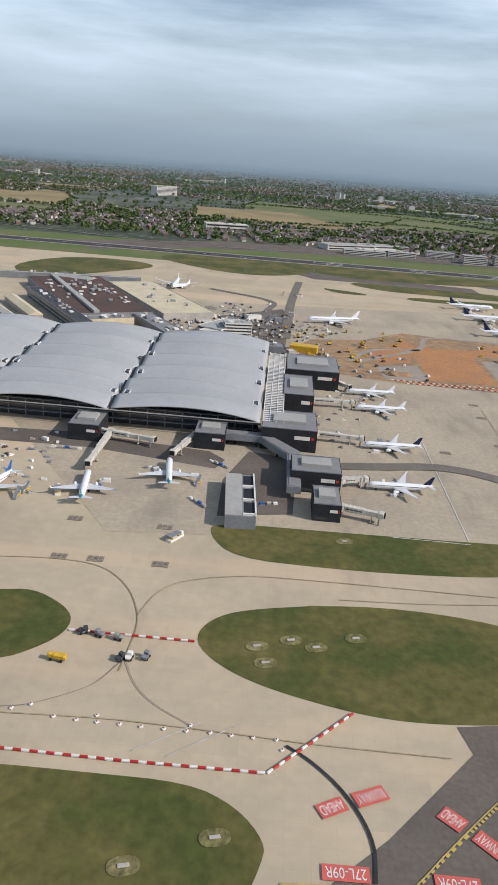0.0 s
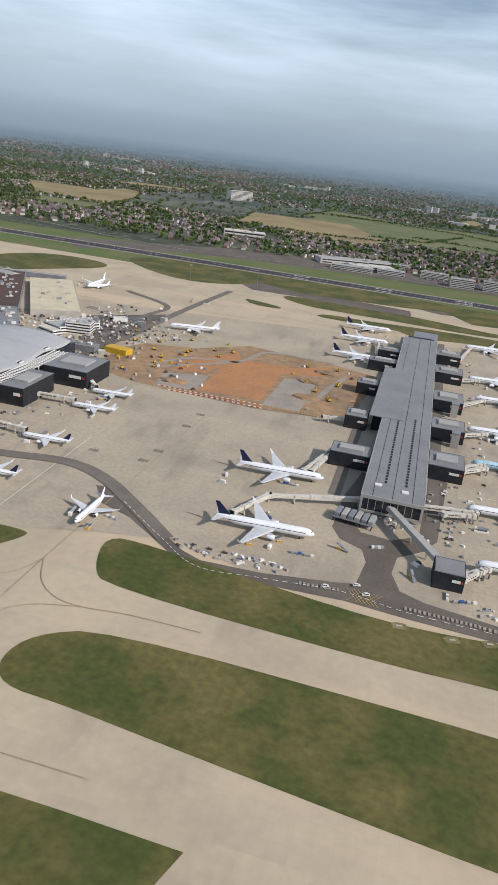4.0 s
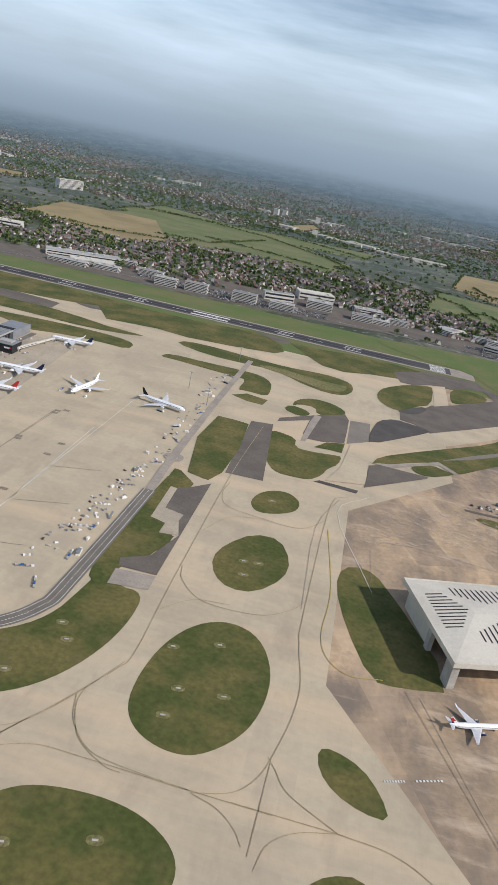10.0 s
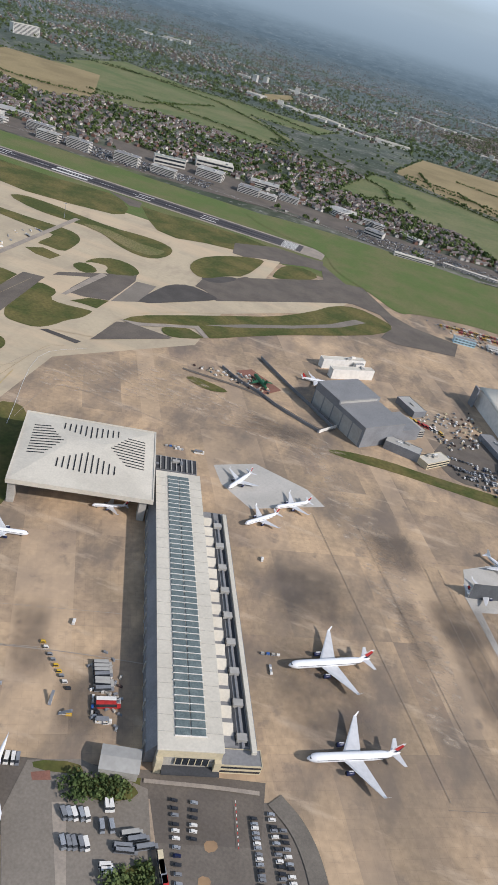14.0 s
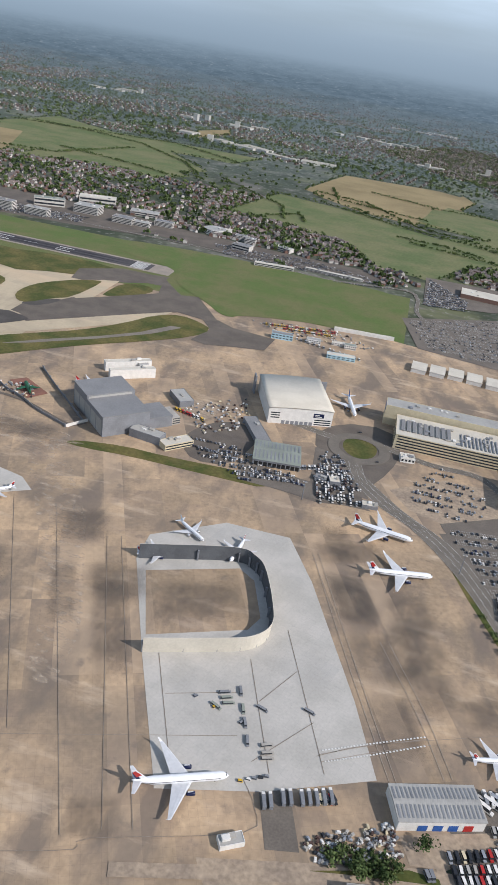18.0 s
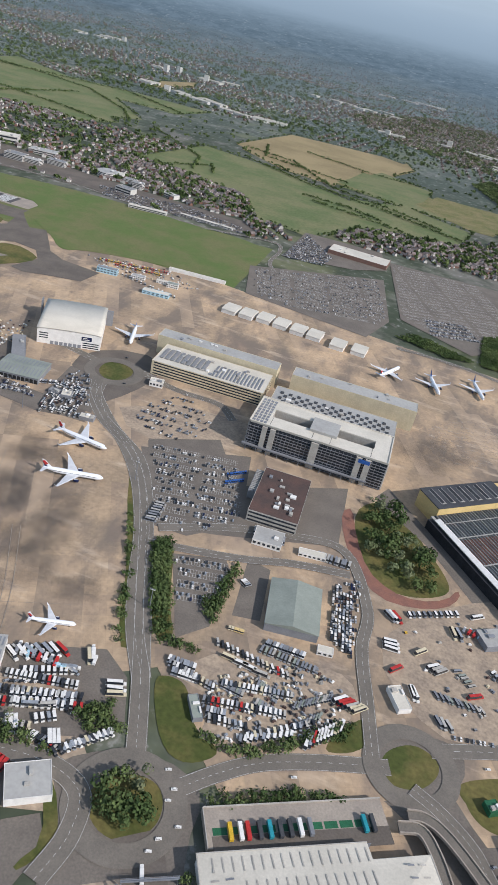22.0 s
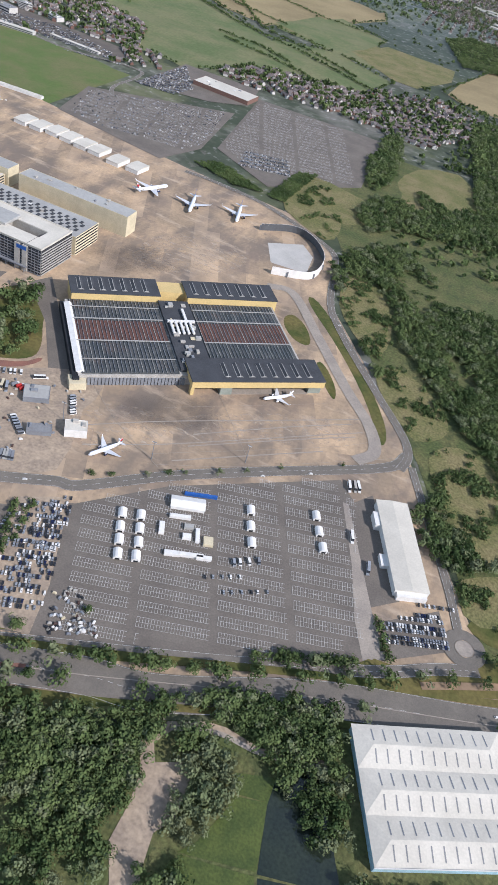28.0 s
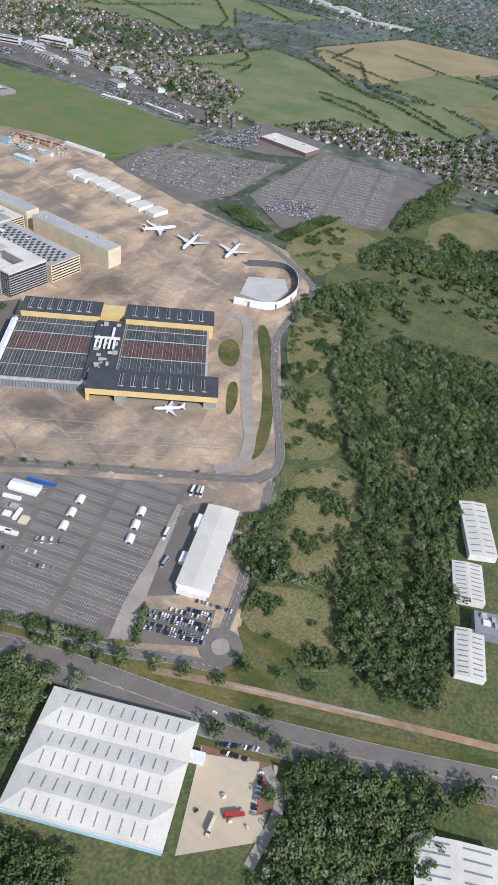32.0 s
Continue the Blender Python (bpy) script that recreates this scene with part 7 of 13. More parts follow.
building("office_hall", "long cream hall with a grey flat roof", 1745, 948, 1, 178, 28, 31, "cream", "roofsilver", plant=6)
brown = building("brown_roofed_block", "office with a brown felt roof and plant", 1771, 640, 2, 54, 88, 14, "concwall", "roofbrown", storeys=3, bands=True, plant=16)
part("plant_gantry", boxes((-9, 40, 0, 0, 84, 11), bevel=0.2), "greymetal", brown, "grey pipe-laden plant gantry")
for k in range(12):
    part("plant_pipe", boxes((-8.6, 42 + 3.4 * k, 11, -0.6, 43.2 + 3.4 * k, 12.6), bevel=0.2), "roofsilver", brown)
building("white_lodge", "low white-fronted office block with silver roof", 1787, 606, 3, 30, 24, 6, "white", "roofsilver", storeys=1, bays=6, plant=2)
building("steel_store", "grey-green gabled steel store", 1828, 498, 8, 48, 60, 9, "greymetal", "roofgreen", ridge=4, ridge_along="y", lights=0)
building("site_cabin", "white cabin beside the store", 1878, 492, 8, 14, 8, 4, "white", "roofwhite", bays=3, storeys=1)
building("site_cabin", "white flat-roofed site cabin", 1835, 612, 8, 28, 9, 4, "white", "roofwhite", bays=6, storeys=1)
building("gate_lodge", "small pale lodge by the roundabout", 1575, 850, 10, 18, 14, 6, "white", "roofwhite", storeys=1, bays=4, plant=4)
shed19 = building("vehicle_workshop", "white vehicle workshop with coloured roller doors", 1597, 346, 18, 60, 27, 9.5, "white", "roofsilver", ridge=1.2, ridge_along="x", lights=20)
for k, c in enumerate(("blue", "blue", "blue", "red")):
    part("roller_door", boxes((14 + 10.5 * k, -0.2, 0, 20.5 + 10.5 * k, 0, 5.5)), c, shed19, c + " roller door")

# twin maintenance hangar with ochre fascias
def hangar_light(roof, x, y0, y1, z):
    """A long ridged rooflight of dark glass between pale rims, with a pale gabled end."""
    bm = bmesh.new()
    loft(bm, [[(x - 3.4, y, z), (x, y, z + 1.9), (x + 3.4, y, z)] for y in (y0, y1)])
    bmesh.ops.recalc_face_normals(bm, faces=bm.faces[:])
    light = part("rooflight", bm, "roofdark", roof, "dark ridged rooflight with pale rims")
    part("rim", boxes((x - 3.9, y0, z, x - 3.4, y1, z + 0.4), (x - 0.3, y0, z + 1.75, x + 0.3, y1, z + 2.1)), "roofsilver", light)
    bm = bmesh.new()
    loft(bm, [[(x - 3.6, y, z), (x, y, z + 2.2), (x + 3.6, y, z)] for y in (y0 - 0.5, y0)])
    bmesh.ops.recalc_face_normals(bm, faces=bm.faces[:])
    part("gable", bm, "roofsilver", light)


oh = thing("maintenance_hangar", pose(2046, 615, 0, 0, 0, 39), "huge twin hangar with ochre fascias and ribbed roofs", "hangar")
part("wall", boxes((12, 4, 0, 281, 151, 13)), "concwall", oh)
for name, a, b in (("west_roof", 16, 124), ("east_roof", 166, 278)):
    r = part("roof_deck", boxes((a, 6, 13, b, 150, 14)), "sootglass", oh, "dark soot-stained glazed roof deck")
    part("rusty_roof", boxes((a + 1, 66, 14, b - 1, 106, 14.3)), "rustroof", r, "rust-red roof stretch")
    n = int((b - a) / 4.4)
    for k in range(n):
        x = a + 1 + 4.4 * k
        part("roof_rib", boxes((x, 7, 14, x + 0.42, 149, 15.1)), "roofsilver" if (k * 7) % 3 == 0 else "greymetal", r, "pale roof rib")
    for y, w in ((30, 0.5), (64, 1.3), (108, 1.3), (133, 0.9)):
        part("cross_rail", boxes((a, y, 15.1, b, y + w, 15.7)), "roofsilver", r)
cen = part("centre_block", boxes((126, 10, 0, 164, 150, 17)), "roofdark", oh)
rnd = random.Random(4)
for k in range(26):
    x, y = rnd.uniform(128, 156), rnd.uniform(14, 142)
    part("roof_plant", boxes((x, y, 17, x + rnd.uniform(2, 7), y + rnd.uniform(2, 7), 17 + rnd.uniform(1, 4)), bevel=0.15), rnd.choice(("roofsilver", "greymetal", "concwall", "cream")), cen)
for k in range(5):
    part("white_duct", boxes((130 + 6 * k, 76, 18, 133 + 6 * k, 100, 20.6), bevel=0.4), "white", cen, "white duct")
part("white_duct", boxes((128, 100, 18, 162, 103, 20.6), (150, 103, 18, 153, 128, 20.6)), "white", cen, "white duct")
for a, b in ((20, 128), (164, 286)):
    part("back_hall", boxes((a, 151, 0, b, 189, 22)), "orange", oh, "ochre fascia hall")
    r = part("back_roof", boxes((a - 1, 150.4, 22, b + 1, 190, 23.2), bevel=0.15), "roofdark", oh, "dark roof")
    for k in range(7):
        x = a + 12 + (b - a - 28) * k / 6
        hangar_light(r, x, 158, 184, 23.2)
part("back_link", boxes((128, 165, 0, 164, 189, 20)), "orange", oh)
front = part("front_hall", boxes((133, 20, 0, 295, 26, 18)), "darkmetal", oh)
part("front_fascia", boxes((133, -16, 11, 295, -14, 19.5)), "orange", oh, "ochre front fascia")
part("side_fascia", boxes((133, -14, 11, 134.5, 26, 19.5), (293.5, -14, 11, 295, 26, 19.5)), "orange", oh)
r = part("front_roof", boxes((132.5, -16.5, 19.5, 295.5, 27, 20.8), bevel=0.15), "roofdark", oh, "dark front roof")
for k in range(8):
    hangar_light(r, 176 + 14.5 * k, -8, 16, 20.8)
part("front_leg", boxes((133, -15, 0, 137, -8, 11)), "orange", oh, "ochre corner leg")
part("folded_door", boxes((168, -14, 0, 182, 6, 11)), "roofgreen", oh, "grey-green slatted folded hangar doors")
part("folded_door", boxes((278, -12, 0, 294, 6, 11)), "roofgreen", oh, "grey-green slatted folded hangar doors")
part("hangar_floor", boxes((182, -14, 0.1, 278, 20, 0.35)), "paving", oh)
part("west_gallery", boxes((6, 0, 0, 13, 148, 12)), "darkmetal", oh)
bm = loft(bmesh.new(), [[(13, y, 12), (10, y, 14.8), (16, y, 16), (19, y, 14.4)] for y in (8, 142)])
bmesh.ops.recalc_face_normals(bm, faces=bm.faces[:])
part("gallery_roof", bm, "white", oh, "bright silver curved gallery roof")
part("corner_house", boxes((2, -6, 0, 20, 10, 9), bevel=0.1), "cream", oh)
for k in range(28):
    part("front_louvre", boxes((22 + 3.9 * k, 2.6, 0, 25 + 3.9 * k, 3.9, 9.5)), "greymetal", oh)

# distribution warehouse with solar panels, and its loading deck
dist = thing("distribution_warehouse", pose(1839, 286, 0, 0, 0, 26), "white distribution warehouse with solar panels and loading deck", "warehouse")
part("wall", boxes((0, -80, 0, 113, 0, 11), (113, -80, 0, 155, -11, 11)), "white", dist)
bm = bmesh.new()
RIDGE = 16.6
ring = [bm.verts.new(p) for p in ((-1, -81, 11.2), (156, -81, 11.2), (156, -10.5, 11.2), (113.5, -10.5, 11.2), (113.5, 1, 11.2), (-1, 1, 11.2))]
rw, re_, rk = bm.verts.new((38, -40, RIDGE)), bm.verts.new((118, -42, RIDGE)), bm.verts.new((113.5, -11.5, 12.6))
for f in ((ring[0], ring[1], re_, rw), (ring[1], ring[2], re_), (ring[2], ring[3], rk, re_), (ring[3], ring[4], rk), (ring[4], ring[5], rw, re_, rk), (ring[5], ring[0], rw)):
    bm.faces.new(f)
bmesh.ops.recalc_face_normals(bm, faces=bm.faces[:])
r = part("roof", bm, "roofwhite", dist, "white hipped roof")
part("eaves", boxes((-1, -81, 10.6, 156, -80.3, 11.6), (155.3, -80.3, 10.6, 156, -10.5, 11.6), (-1, -80.3, 10.6, -0.3, 1, 11.6), (-0.3, 0.3, 10.6, 113.5, 1, 11.6)), "concwall", r, "pale gutter edge")


def south_slope(v):
    return 11.2 + (RIDGE - 11.2) * (v + 81) / 41


for k in range(17):
    u, lift = 8 + 6.4 * k, 0.25
    for v0, v1 in ((-13, -3), (-30, -19)):
        if u > 26 or v0 > -20:
            bm = bmesh.new()
            zs = [11.2 + (RIDGE - 11.2) * (1 - v) / 41 + lift for v in (v0, v1)]
            bm.faces.new([bm.verts.new(p) for p in ((u, v0, zs[0]), (u + 0.9, v0, zs[0]), (u + 0.9, v1, zs[1]), (u, v1, zs[1]))])
            part("rooflight", bm, "concwall", r, "narrow grey rooflight strip")
for side, u0, slope_w in ((0, 6, 39.0), (1, 142, 38.0)):
    for k in range(7):
        v = -18 - 8 * k
        for q in range(2):
            d0 = 7 + 9 * q
            if abs(v + 41) < 40 - d0 * 0.9:
                z0, z1 = 11.2 + (RIDGE - 11.2) * d0 / slope_w + 0.3, 11.2 + (RIDGE - 11.2) * (d0 + 5) / slope_w + 0.3
                ua, ub = (d0 - 1, d0 + 4) if side == 0 else (156 - d0, 151 - d0)
                bm = bmesh.new()
                f = bm.faces.new([bm.verts.new(p) for p in ((ua, v, z0), (ub, v, z1), (ub, v + 1.2, z1), (ua, v + 1.2, z0))])
                bmesh.ops.recalc_face_normals(bm, faces=[f])
                part("roof_vent", bm, "greymetal" if q else "concwall", r)
for i in range(17):
    for j in range(1, 6):
        if i in (2, 14) and j > 2:
            continue
        u, v = 37 + 4.75 * i, -77.5 + 5.6 * j
        bm = bmesh.new()
        z0, z1 = south_slope(v) + 0.3, south_slope(v + 4.6) + 0.3
        loft(bm, [[(u, v, z0), (u, v + 4.6, z1), (u, v + 4.6, z1 + 0.25), (u, v, z0 + 0.25)], [(u + 3.1, v, z0), (u + 3.1, v + 4.6, z1), (u + 3.1, v + 4.6, z1 + 0.25), (u + 3.1, v, z0 + 0.25)]])
        bmesh.ops.recalc_face_normals(bm, faces=bm.faces[:])
        part("solar_panel", bm, "glass", r, "dark solar panel")
part("loading_deck", boxes((8, 6, 0, 136, 34, 5)), "paving", dist, "raised concrete loading deck")
part("deck_wall", boxes((8, 33.4, 5, 136, 34, 6.4), (8, 6, 5, 8.6, 34, 6.4)), "concwall", dist)
part("deck_lane", boxes((12, 1, 5.0, 136, 14, 5.06)), "asphalt", dist)
for k in range(10):
    part("bay_marking", boxes((13 + 11 * k, 14.4, 5.02, 22.5 + 11 * k, 19.5, 5.1)), "green", dist, "green bay marking")
    part("dock_door", boxes((14 + 11 * k, 0.05, 5.2, 18 + 11 * k, 0.3, 10)), "teal" if k % 3 else "greymetal", dist)
part("canopy", boxes((0, -88, 7, 24, -80, 8), (40, -88, 7, 62, -80, 8), (84, -88, 7, 108, -80, 8)), "roofsilver", dist)

for k, (c, u) in enumerate(zip(("yellow", "white", "red", "roofdark", "teal", "roofdark", "roofdark", "white", "greymetal", "teal", "roofdark"), (24, 31, 36, 44, 51, 58, 65, 72, 79, 118, 124))):
    a_ = radians(26)
    tr = thing("trailer", pose(1839 + u * math.cos(a_) - 15 * math.sin(a_), 286 + u * math.sin(a_) + 15 * math.cos(a_), 5.1, 0, 0, 116), "box trailer parked on the loading deck", "trailer", "deck trailers")
    part("body", boxes((-6, -1.4, 1.1, 6, 1.4, 4.1), bevel=0.1), c, tr)
    part("chassis", boxes((-5.8, -1.0, 0.6, 5.8, 1.0, 1.1)), "black", tr)
    part("wheel_set", boxes((-5, -1.3, 0, -2.2, 1.3, 1.0), bevel=0.2), "black", tr)
# hotel, vaulted hall
hot = building("hotel", "grey hotel slab with rows of deep square windows", 2067, 313, 24, 40, 16, 32, "concwall", "roofgrey", storeys=6, bays=11, plant=6)
for k in range(9):
    part("roof_panel", boxes((2 + 4.1 * k, 4, 32.9, 5.6 + 4.1 * k, 13, 33.3)), "glass", hot, "dark roof panel")
building("hotel_core", "tall grey windowless hotel core", 2085, 338, 24, 15, 37, 31, "greymetal", "roofgrey", plant=2)
building("hotel_wing", "grey hotel wing with rows of windows", 2103, 357, 24, 32, 24, 22, "concwall", "roofsilver", storeys=5, bays=9, plant=10)
building("hotel_lobby", "low pale flat-roofed hotel lobby", 2110, 344, 24, 14, 20, 6, "concwall", "roofsilver", plant=2)
vault = thing("vaulted_hall", pose(2114, 311, 0, 0, 0, 25), "white hall with a vaulted roof", "building")
bm = grid_sheet(bmesh.new(), [0 + 33 * k / 10 for k in range(11)], [0, 14], lambda x, y: 5 + 3.5 * math.sin(math.pi * x / 33), 0.5)
part("roof", bm, "roofwhite", vault, smooth=True)
part("wall", boxes((0.5, 0.5, 0, 32.5, 13.5, 5)), "white", vault)

# big warehouse in three hipped bays
big = thing("warehouse", pose(2482, 311, 0, 0, 0, 26), "white warehouse with three hipped roof bays", "warehouse")
part("wall", boxes((0, 0, 0, 120, 98, 9)), "skyblue", big, "pale blue-white wall")
for k in range(3):
    bm = bmesh.new()
    y0, y1 = 98 / 3 * k - (0.8 if k == 0 else 0), 98 / 3 * (k + 1) + (0.8 if k == 2 else 0)
    ym = (y0 + y1) / 2
    b0 = [bm.verts.new(p) for p in ((-1, y0, 9.2), (121, y0, 9.2), (121, y1, 9.2), (-1, y1, 9.2))]
    t0 = [bm.verts.new(p) for p in ((13, ym, 12.6), (107, ym, 12.6))]
    for f in ((b0[0], b0[1], t0[1], t0[0]), (b0[1], b0[2], t0[1]), (b0[2], b0[3], t0[0], t0[1]), (b0[3], b0[0], t0[0]), (b0[3], b0[2], b0[1], b0[0])):
        bm.faces.new(f)
    r = part("roof", bm, "roofwhite", big, "white hipped roof bay")
    for i in range(11):
        x = 14 + 9.2 * i
        for s in (-1, 1):
            ya, yb = ym + s * 3.0, ym + s * 13.0
            za, zb = 12.6 - 3 / 16.3 * 3.4 + 0.12, 12.6 - 13 / 16.3 * 3.4 + 0.12
            bm = bmesh.new()
            vs = [bm.verts.new(p) for p in ((x - 0.55, ya, za), (x + 0.55, ya, za), (x + 0.55, yb, zb), (x - 0.55, yb, zb))]
            bm.faces.new(vs if s > 0 else vs[::-1])
            part("rooflight", bm, "roofgrey" if s < 0 else "greymetal", r, "grey rooflight strip")
for k in range(8):
    part("dock_door", boxes((120, 8 + 10 * k, 0, 120.3, 13 + 10 * k, 5)), "greymetal", big)
part("parapet", boxes((-1.2, -1.2, 8.6, 121.2, -0.8, 9.8)), "white", big)
part("dock_annex", boxes((120.3, 70, 0, 132, 78, 6)), "white", big)

wb = building("logistics_building", "long white logistics building with a low ridge", 2438, 545, 24.3, 33, 112, 9, "white", "roofwhite", ridge=1.4, ridge_along="y", lights=0)
part("side_block", boxes((-6, 78, 0, 0, 96, 8)), "white", wb)
part("side_block", boxes((-7, 30, 0, 0, 44, 5)), "white", wb)
part("end_block", boxes((2, -5, 0, 31, 0, 6)), "white", wb)
for k in range(10):
    part("plant_unit", boxes((33.2, 10 + 9.6 * k, 0, 36.2, 15 + 9.6 * k, 3.4), bevel=0.2), "greymetal", wb)
for x, y, w, d, h, a in ((2634, 780, 29, 80, 9, 33), (2647, 716, 30, 50, 7.5, 28), (2685, 638, 27, 52, 7.5, 26), (2754, 430, 60, 70, 9, 28)):
    building("industrial_unit", "pale industrial unit with ribbed rooflights", x, y, a, w, d, h, "white", "roofwhite", ridge=1.4, ridge_along="y", lights=9)
building("store_block", "grey flat-roofed store between two units", 2680, 690, 27, 30, 26, 10, "greymetal", "roofgrey", plant=5)
building("old_house", "brick house with a brown tiled roof", 2536, 262, 26, 14, 16, 6, "brick", "tileroof", ridge=4, ridge_along="y")


# ---- curved screens ----
def screen(name, label, pts, h, lean, m, n=14, inner=2):
    sc = thing(name, pose(0, 0, 0), label, "screen")
    line, _, _ = offset_line(pts, 1.0, n)
    for i, (a, b) in enumerate(zip(line, line[1:])):
        d = (b - a).normalized()
        nrm = Vector((d.y, -d.x, 0))
        bm = bmesh.new()
        lo = [a, b, b + nrm * -0.6, a + nrm * -0.6]
        hi = [a + nrm * lean, b + nrm * lean, b + nrm * (lean - 0.5), a + nrm * (lean - 0.5)]
        v0 = [bm.verts.new((p.x, p.y, 0.1)) for p in lo]
        v1 = [bm.verts.new((p.x, p.y, h)) for p in hi]
        for k in range(4):
            bm.faces.new((v0[k], v0[(k + 1) % 4], v1[(k + 1) % 4], v1[k])).material_index = 1 if k == inner else 0
        bm.faces.new(v1)
        bmesh.ops.recalc_face_normals(bm, faces=bm.faces[:])
        part("panel", bm, (m, "screengrey"), sc)
        if i % 4 == 0:
            p = a + nrm * -2.2
            part("strut", boxes((min(a.x, p.x) - 0.2, min(a.y, p.y) - 0.2, 0, max(a.x, p.x) + 0.2, max(a.y, p.y) + 0.2, h * 0.7)), "greymetal", sc)
    return sc


screen("engine_run_screen", "tall off-white U-shaped noise screen on pale concrete", [(1391, 432), (1441, 452), (1470, 466), (1482, 485), (1478, 510), (1463, 552), (1450, 568), (1428, 572), (1347, 541)], 16, 1.0, "roofwhite", 7)
screen("blast_screen", "white curved blast screen", [(2062, 1136), (2104, 1172), (2140, 1165), (2172, 1128), (2184, 1090), (2178, 1045), (2128, 1017)], 12, 0.8, "white", 5, 0)

# ---- north side: warehouses, cabins, depot, hotels ----
building("superstore", "long pale warehouse with a flat roof", 1668, 1690, -3, 138, 58, 9, "brick", "roofwhite", plant=5)
for x, y in ((1578, 1182), (1608, 1183), (1638, 1187), (1668, 1184), (1699, 1180), (1728, 1178), (1770, 1168), (1806, 1170)):
    building("freight_cabin", "white double freight cabin", x - 2, y - 14, -4, 24, 36, 7.0, "white", "roofwhite", ridge=1.6, ridge_along="x", group="freight cabins")
building("canopy_shed", "long white open vehicle canopy", 1434, 1288, 6, 108, 8, 4.5, "white", "roofwhite")
for x, y, w, d, h, wl_, rf in ((1340, 1180, 36, 12, 9, "skyblue", "roofgrey"), (1398, 1196, 24, 12, 6, "white", "roofsilver"), (1440, 1146, 46, 14, 6, "skyblue", "roofwhite"), (1462, 1204, 20, 12, 7, "white", "roofgreen"), (1440, 1210, 26, 8, 5, "white", "roofwhite")):
    building("depot_building", "small airfield depot building", x, y, 8, w, d, h, wl_, rf, storeys=2, bays=6)
for x, y, w, d, h, st in ((130, 1612, 90, 26, 10, 3), (228, 1640, 60, 26, 10, 3), (384, 1612, 50, 24, 18, 5), (452, 1622, 52, 22, 20, 6), (560, 1632, 56, 24, 20, 6), (646, 1636, 56, 24, 16, 5), (720, 1744, 62, 40, 18, 5), (830, 1720, 50, 30, 14, 4), (880, 1730, 40, 22, 10, 3), (920, 1770, 46, 22, 12, 4), (320, 1690, 60, 24, 12, 4), (250, 1760, 40, 20, 10, 3), (1120, 1790, 30, 18, 12, 4), (1150, 1770, 26, 20, 14, 4)):
    building("roadside_hotel", "pale roadside hotel with ribbon windows", x, y, 2, w, d, h, "render", "roofsilver" if st % 2 else "roofgrey", storeys=st, bands=True, plant=4)
drum = thing("drum_building", pose(1064, 1816, 0), "round white drum-shaped hotel", "building")
for name, r0, r1, z0, z1, m_ in (("wall", 27, 27, 0, 12, "white"), ("roof", 26, 26, 12, 12.6, "roofsilver")):
    bm = bmesh.new()
    bmesh.ops.create_cone(bm, cap_ends=True, segments=32, radius1=r0, radius2=r1, depth=z1 - z0, matrix=pose(0, 0, (z0 + z1) / 2))
    part(name, bm, m_, drum)
for f in range(3):
    bm = bmesh.new()
    bmesh.ops.create_cone(bm, cap_ends=False, segments=32, radius1=27.2, radius2=27.2, depth=1.5, matrix=pose(0, 0, 3.4 + 3.4 * f))
    part("window_band", bm, "glass", drum)
building("white_slab_block", "large white slab building standing alone in fields", -540, 3185, 55, 120, 34, 38, "white", "roofwhite", storeys=8, bands=True, sides="s")
far_ = random.Random(21)
for cx, cy, n in ((560, 3560, 6), (900, 3420, 4), (300, 4300, 7), (1750, 4050, 7), (2250, 3750, 6), (2650, 3560, 5), (-700, 5200, 6), (1200, 4900, 7), (-1600, 4300, 4), (1500, 6200, 6), (-2500, 6000, 5)):
    for _ in range(n):
        x, y = cx + far_.uniform(-260, 260), cy + far_.uniform(-90, 90)
        tall = far_.random() < 0.12
        building("distant_warehouse", "far white warehouse among houses" if not tall else "far pale tower block among houses", x, y, far_.uniform(-30, 10), 26 if tall else far_.uniform(50, 150), 22 if tall else far_.uniform(30, 60), far_.uniform(24, 36) if tall else far_.uniform(8, 12), "white", "roofwhite", group="far warehouses", parapet=0)

# older terminal roofs north of the waved terminal
old = building("old_terminal", "old terminal with dark and reddish flat roofs", -330, 960, -62, 235, 95, 10, "greymetal", "roofbrown", plant=40)
part("spine_roof", boxes((0, 30, 10.2, 235, 36, 13)), "roofsilver", old)
building("tan_roof_hall", "long hall with a bare tan roof", -228, 985, -60, 205, 62, 7, "concwall", "cream", plant=10)
building("car_park_deck", "white multi-level parking deck with dark bands", -56, 752, 62, 56, 30, 7, "white", "roofsilver", storeys=2, bands=True, plant=6)
building("covered_shed", "pale gabled shed beside the terminal", -390, 830, -62, 90, 26, 7, "white", "roofwhite", ridge=3)
building("stand_office", "low grey apron office", -30, 700, 5, 40, 16, 6, "greymetal", "roofgrey", plant=4)
for k in range(16):
    rnd = random.Random(k)
    building("apron_hut", "small works hut on the construction apron", rnd.uniform(-120, 20), rnd.uniform(700, 900), rnd.uniform(-10, 40), rnd.uniform(6, 18), rnd.uniform(4, 8), rnd.uniform(3, 5), rnd.choice(("white", "greymetal", "concwall")), rnd.choice(("roofwhite", "roofsilver", "roofgrey")), group="works huts")


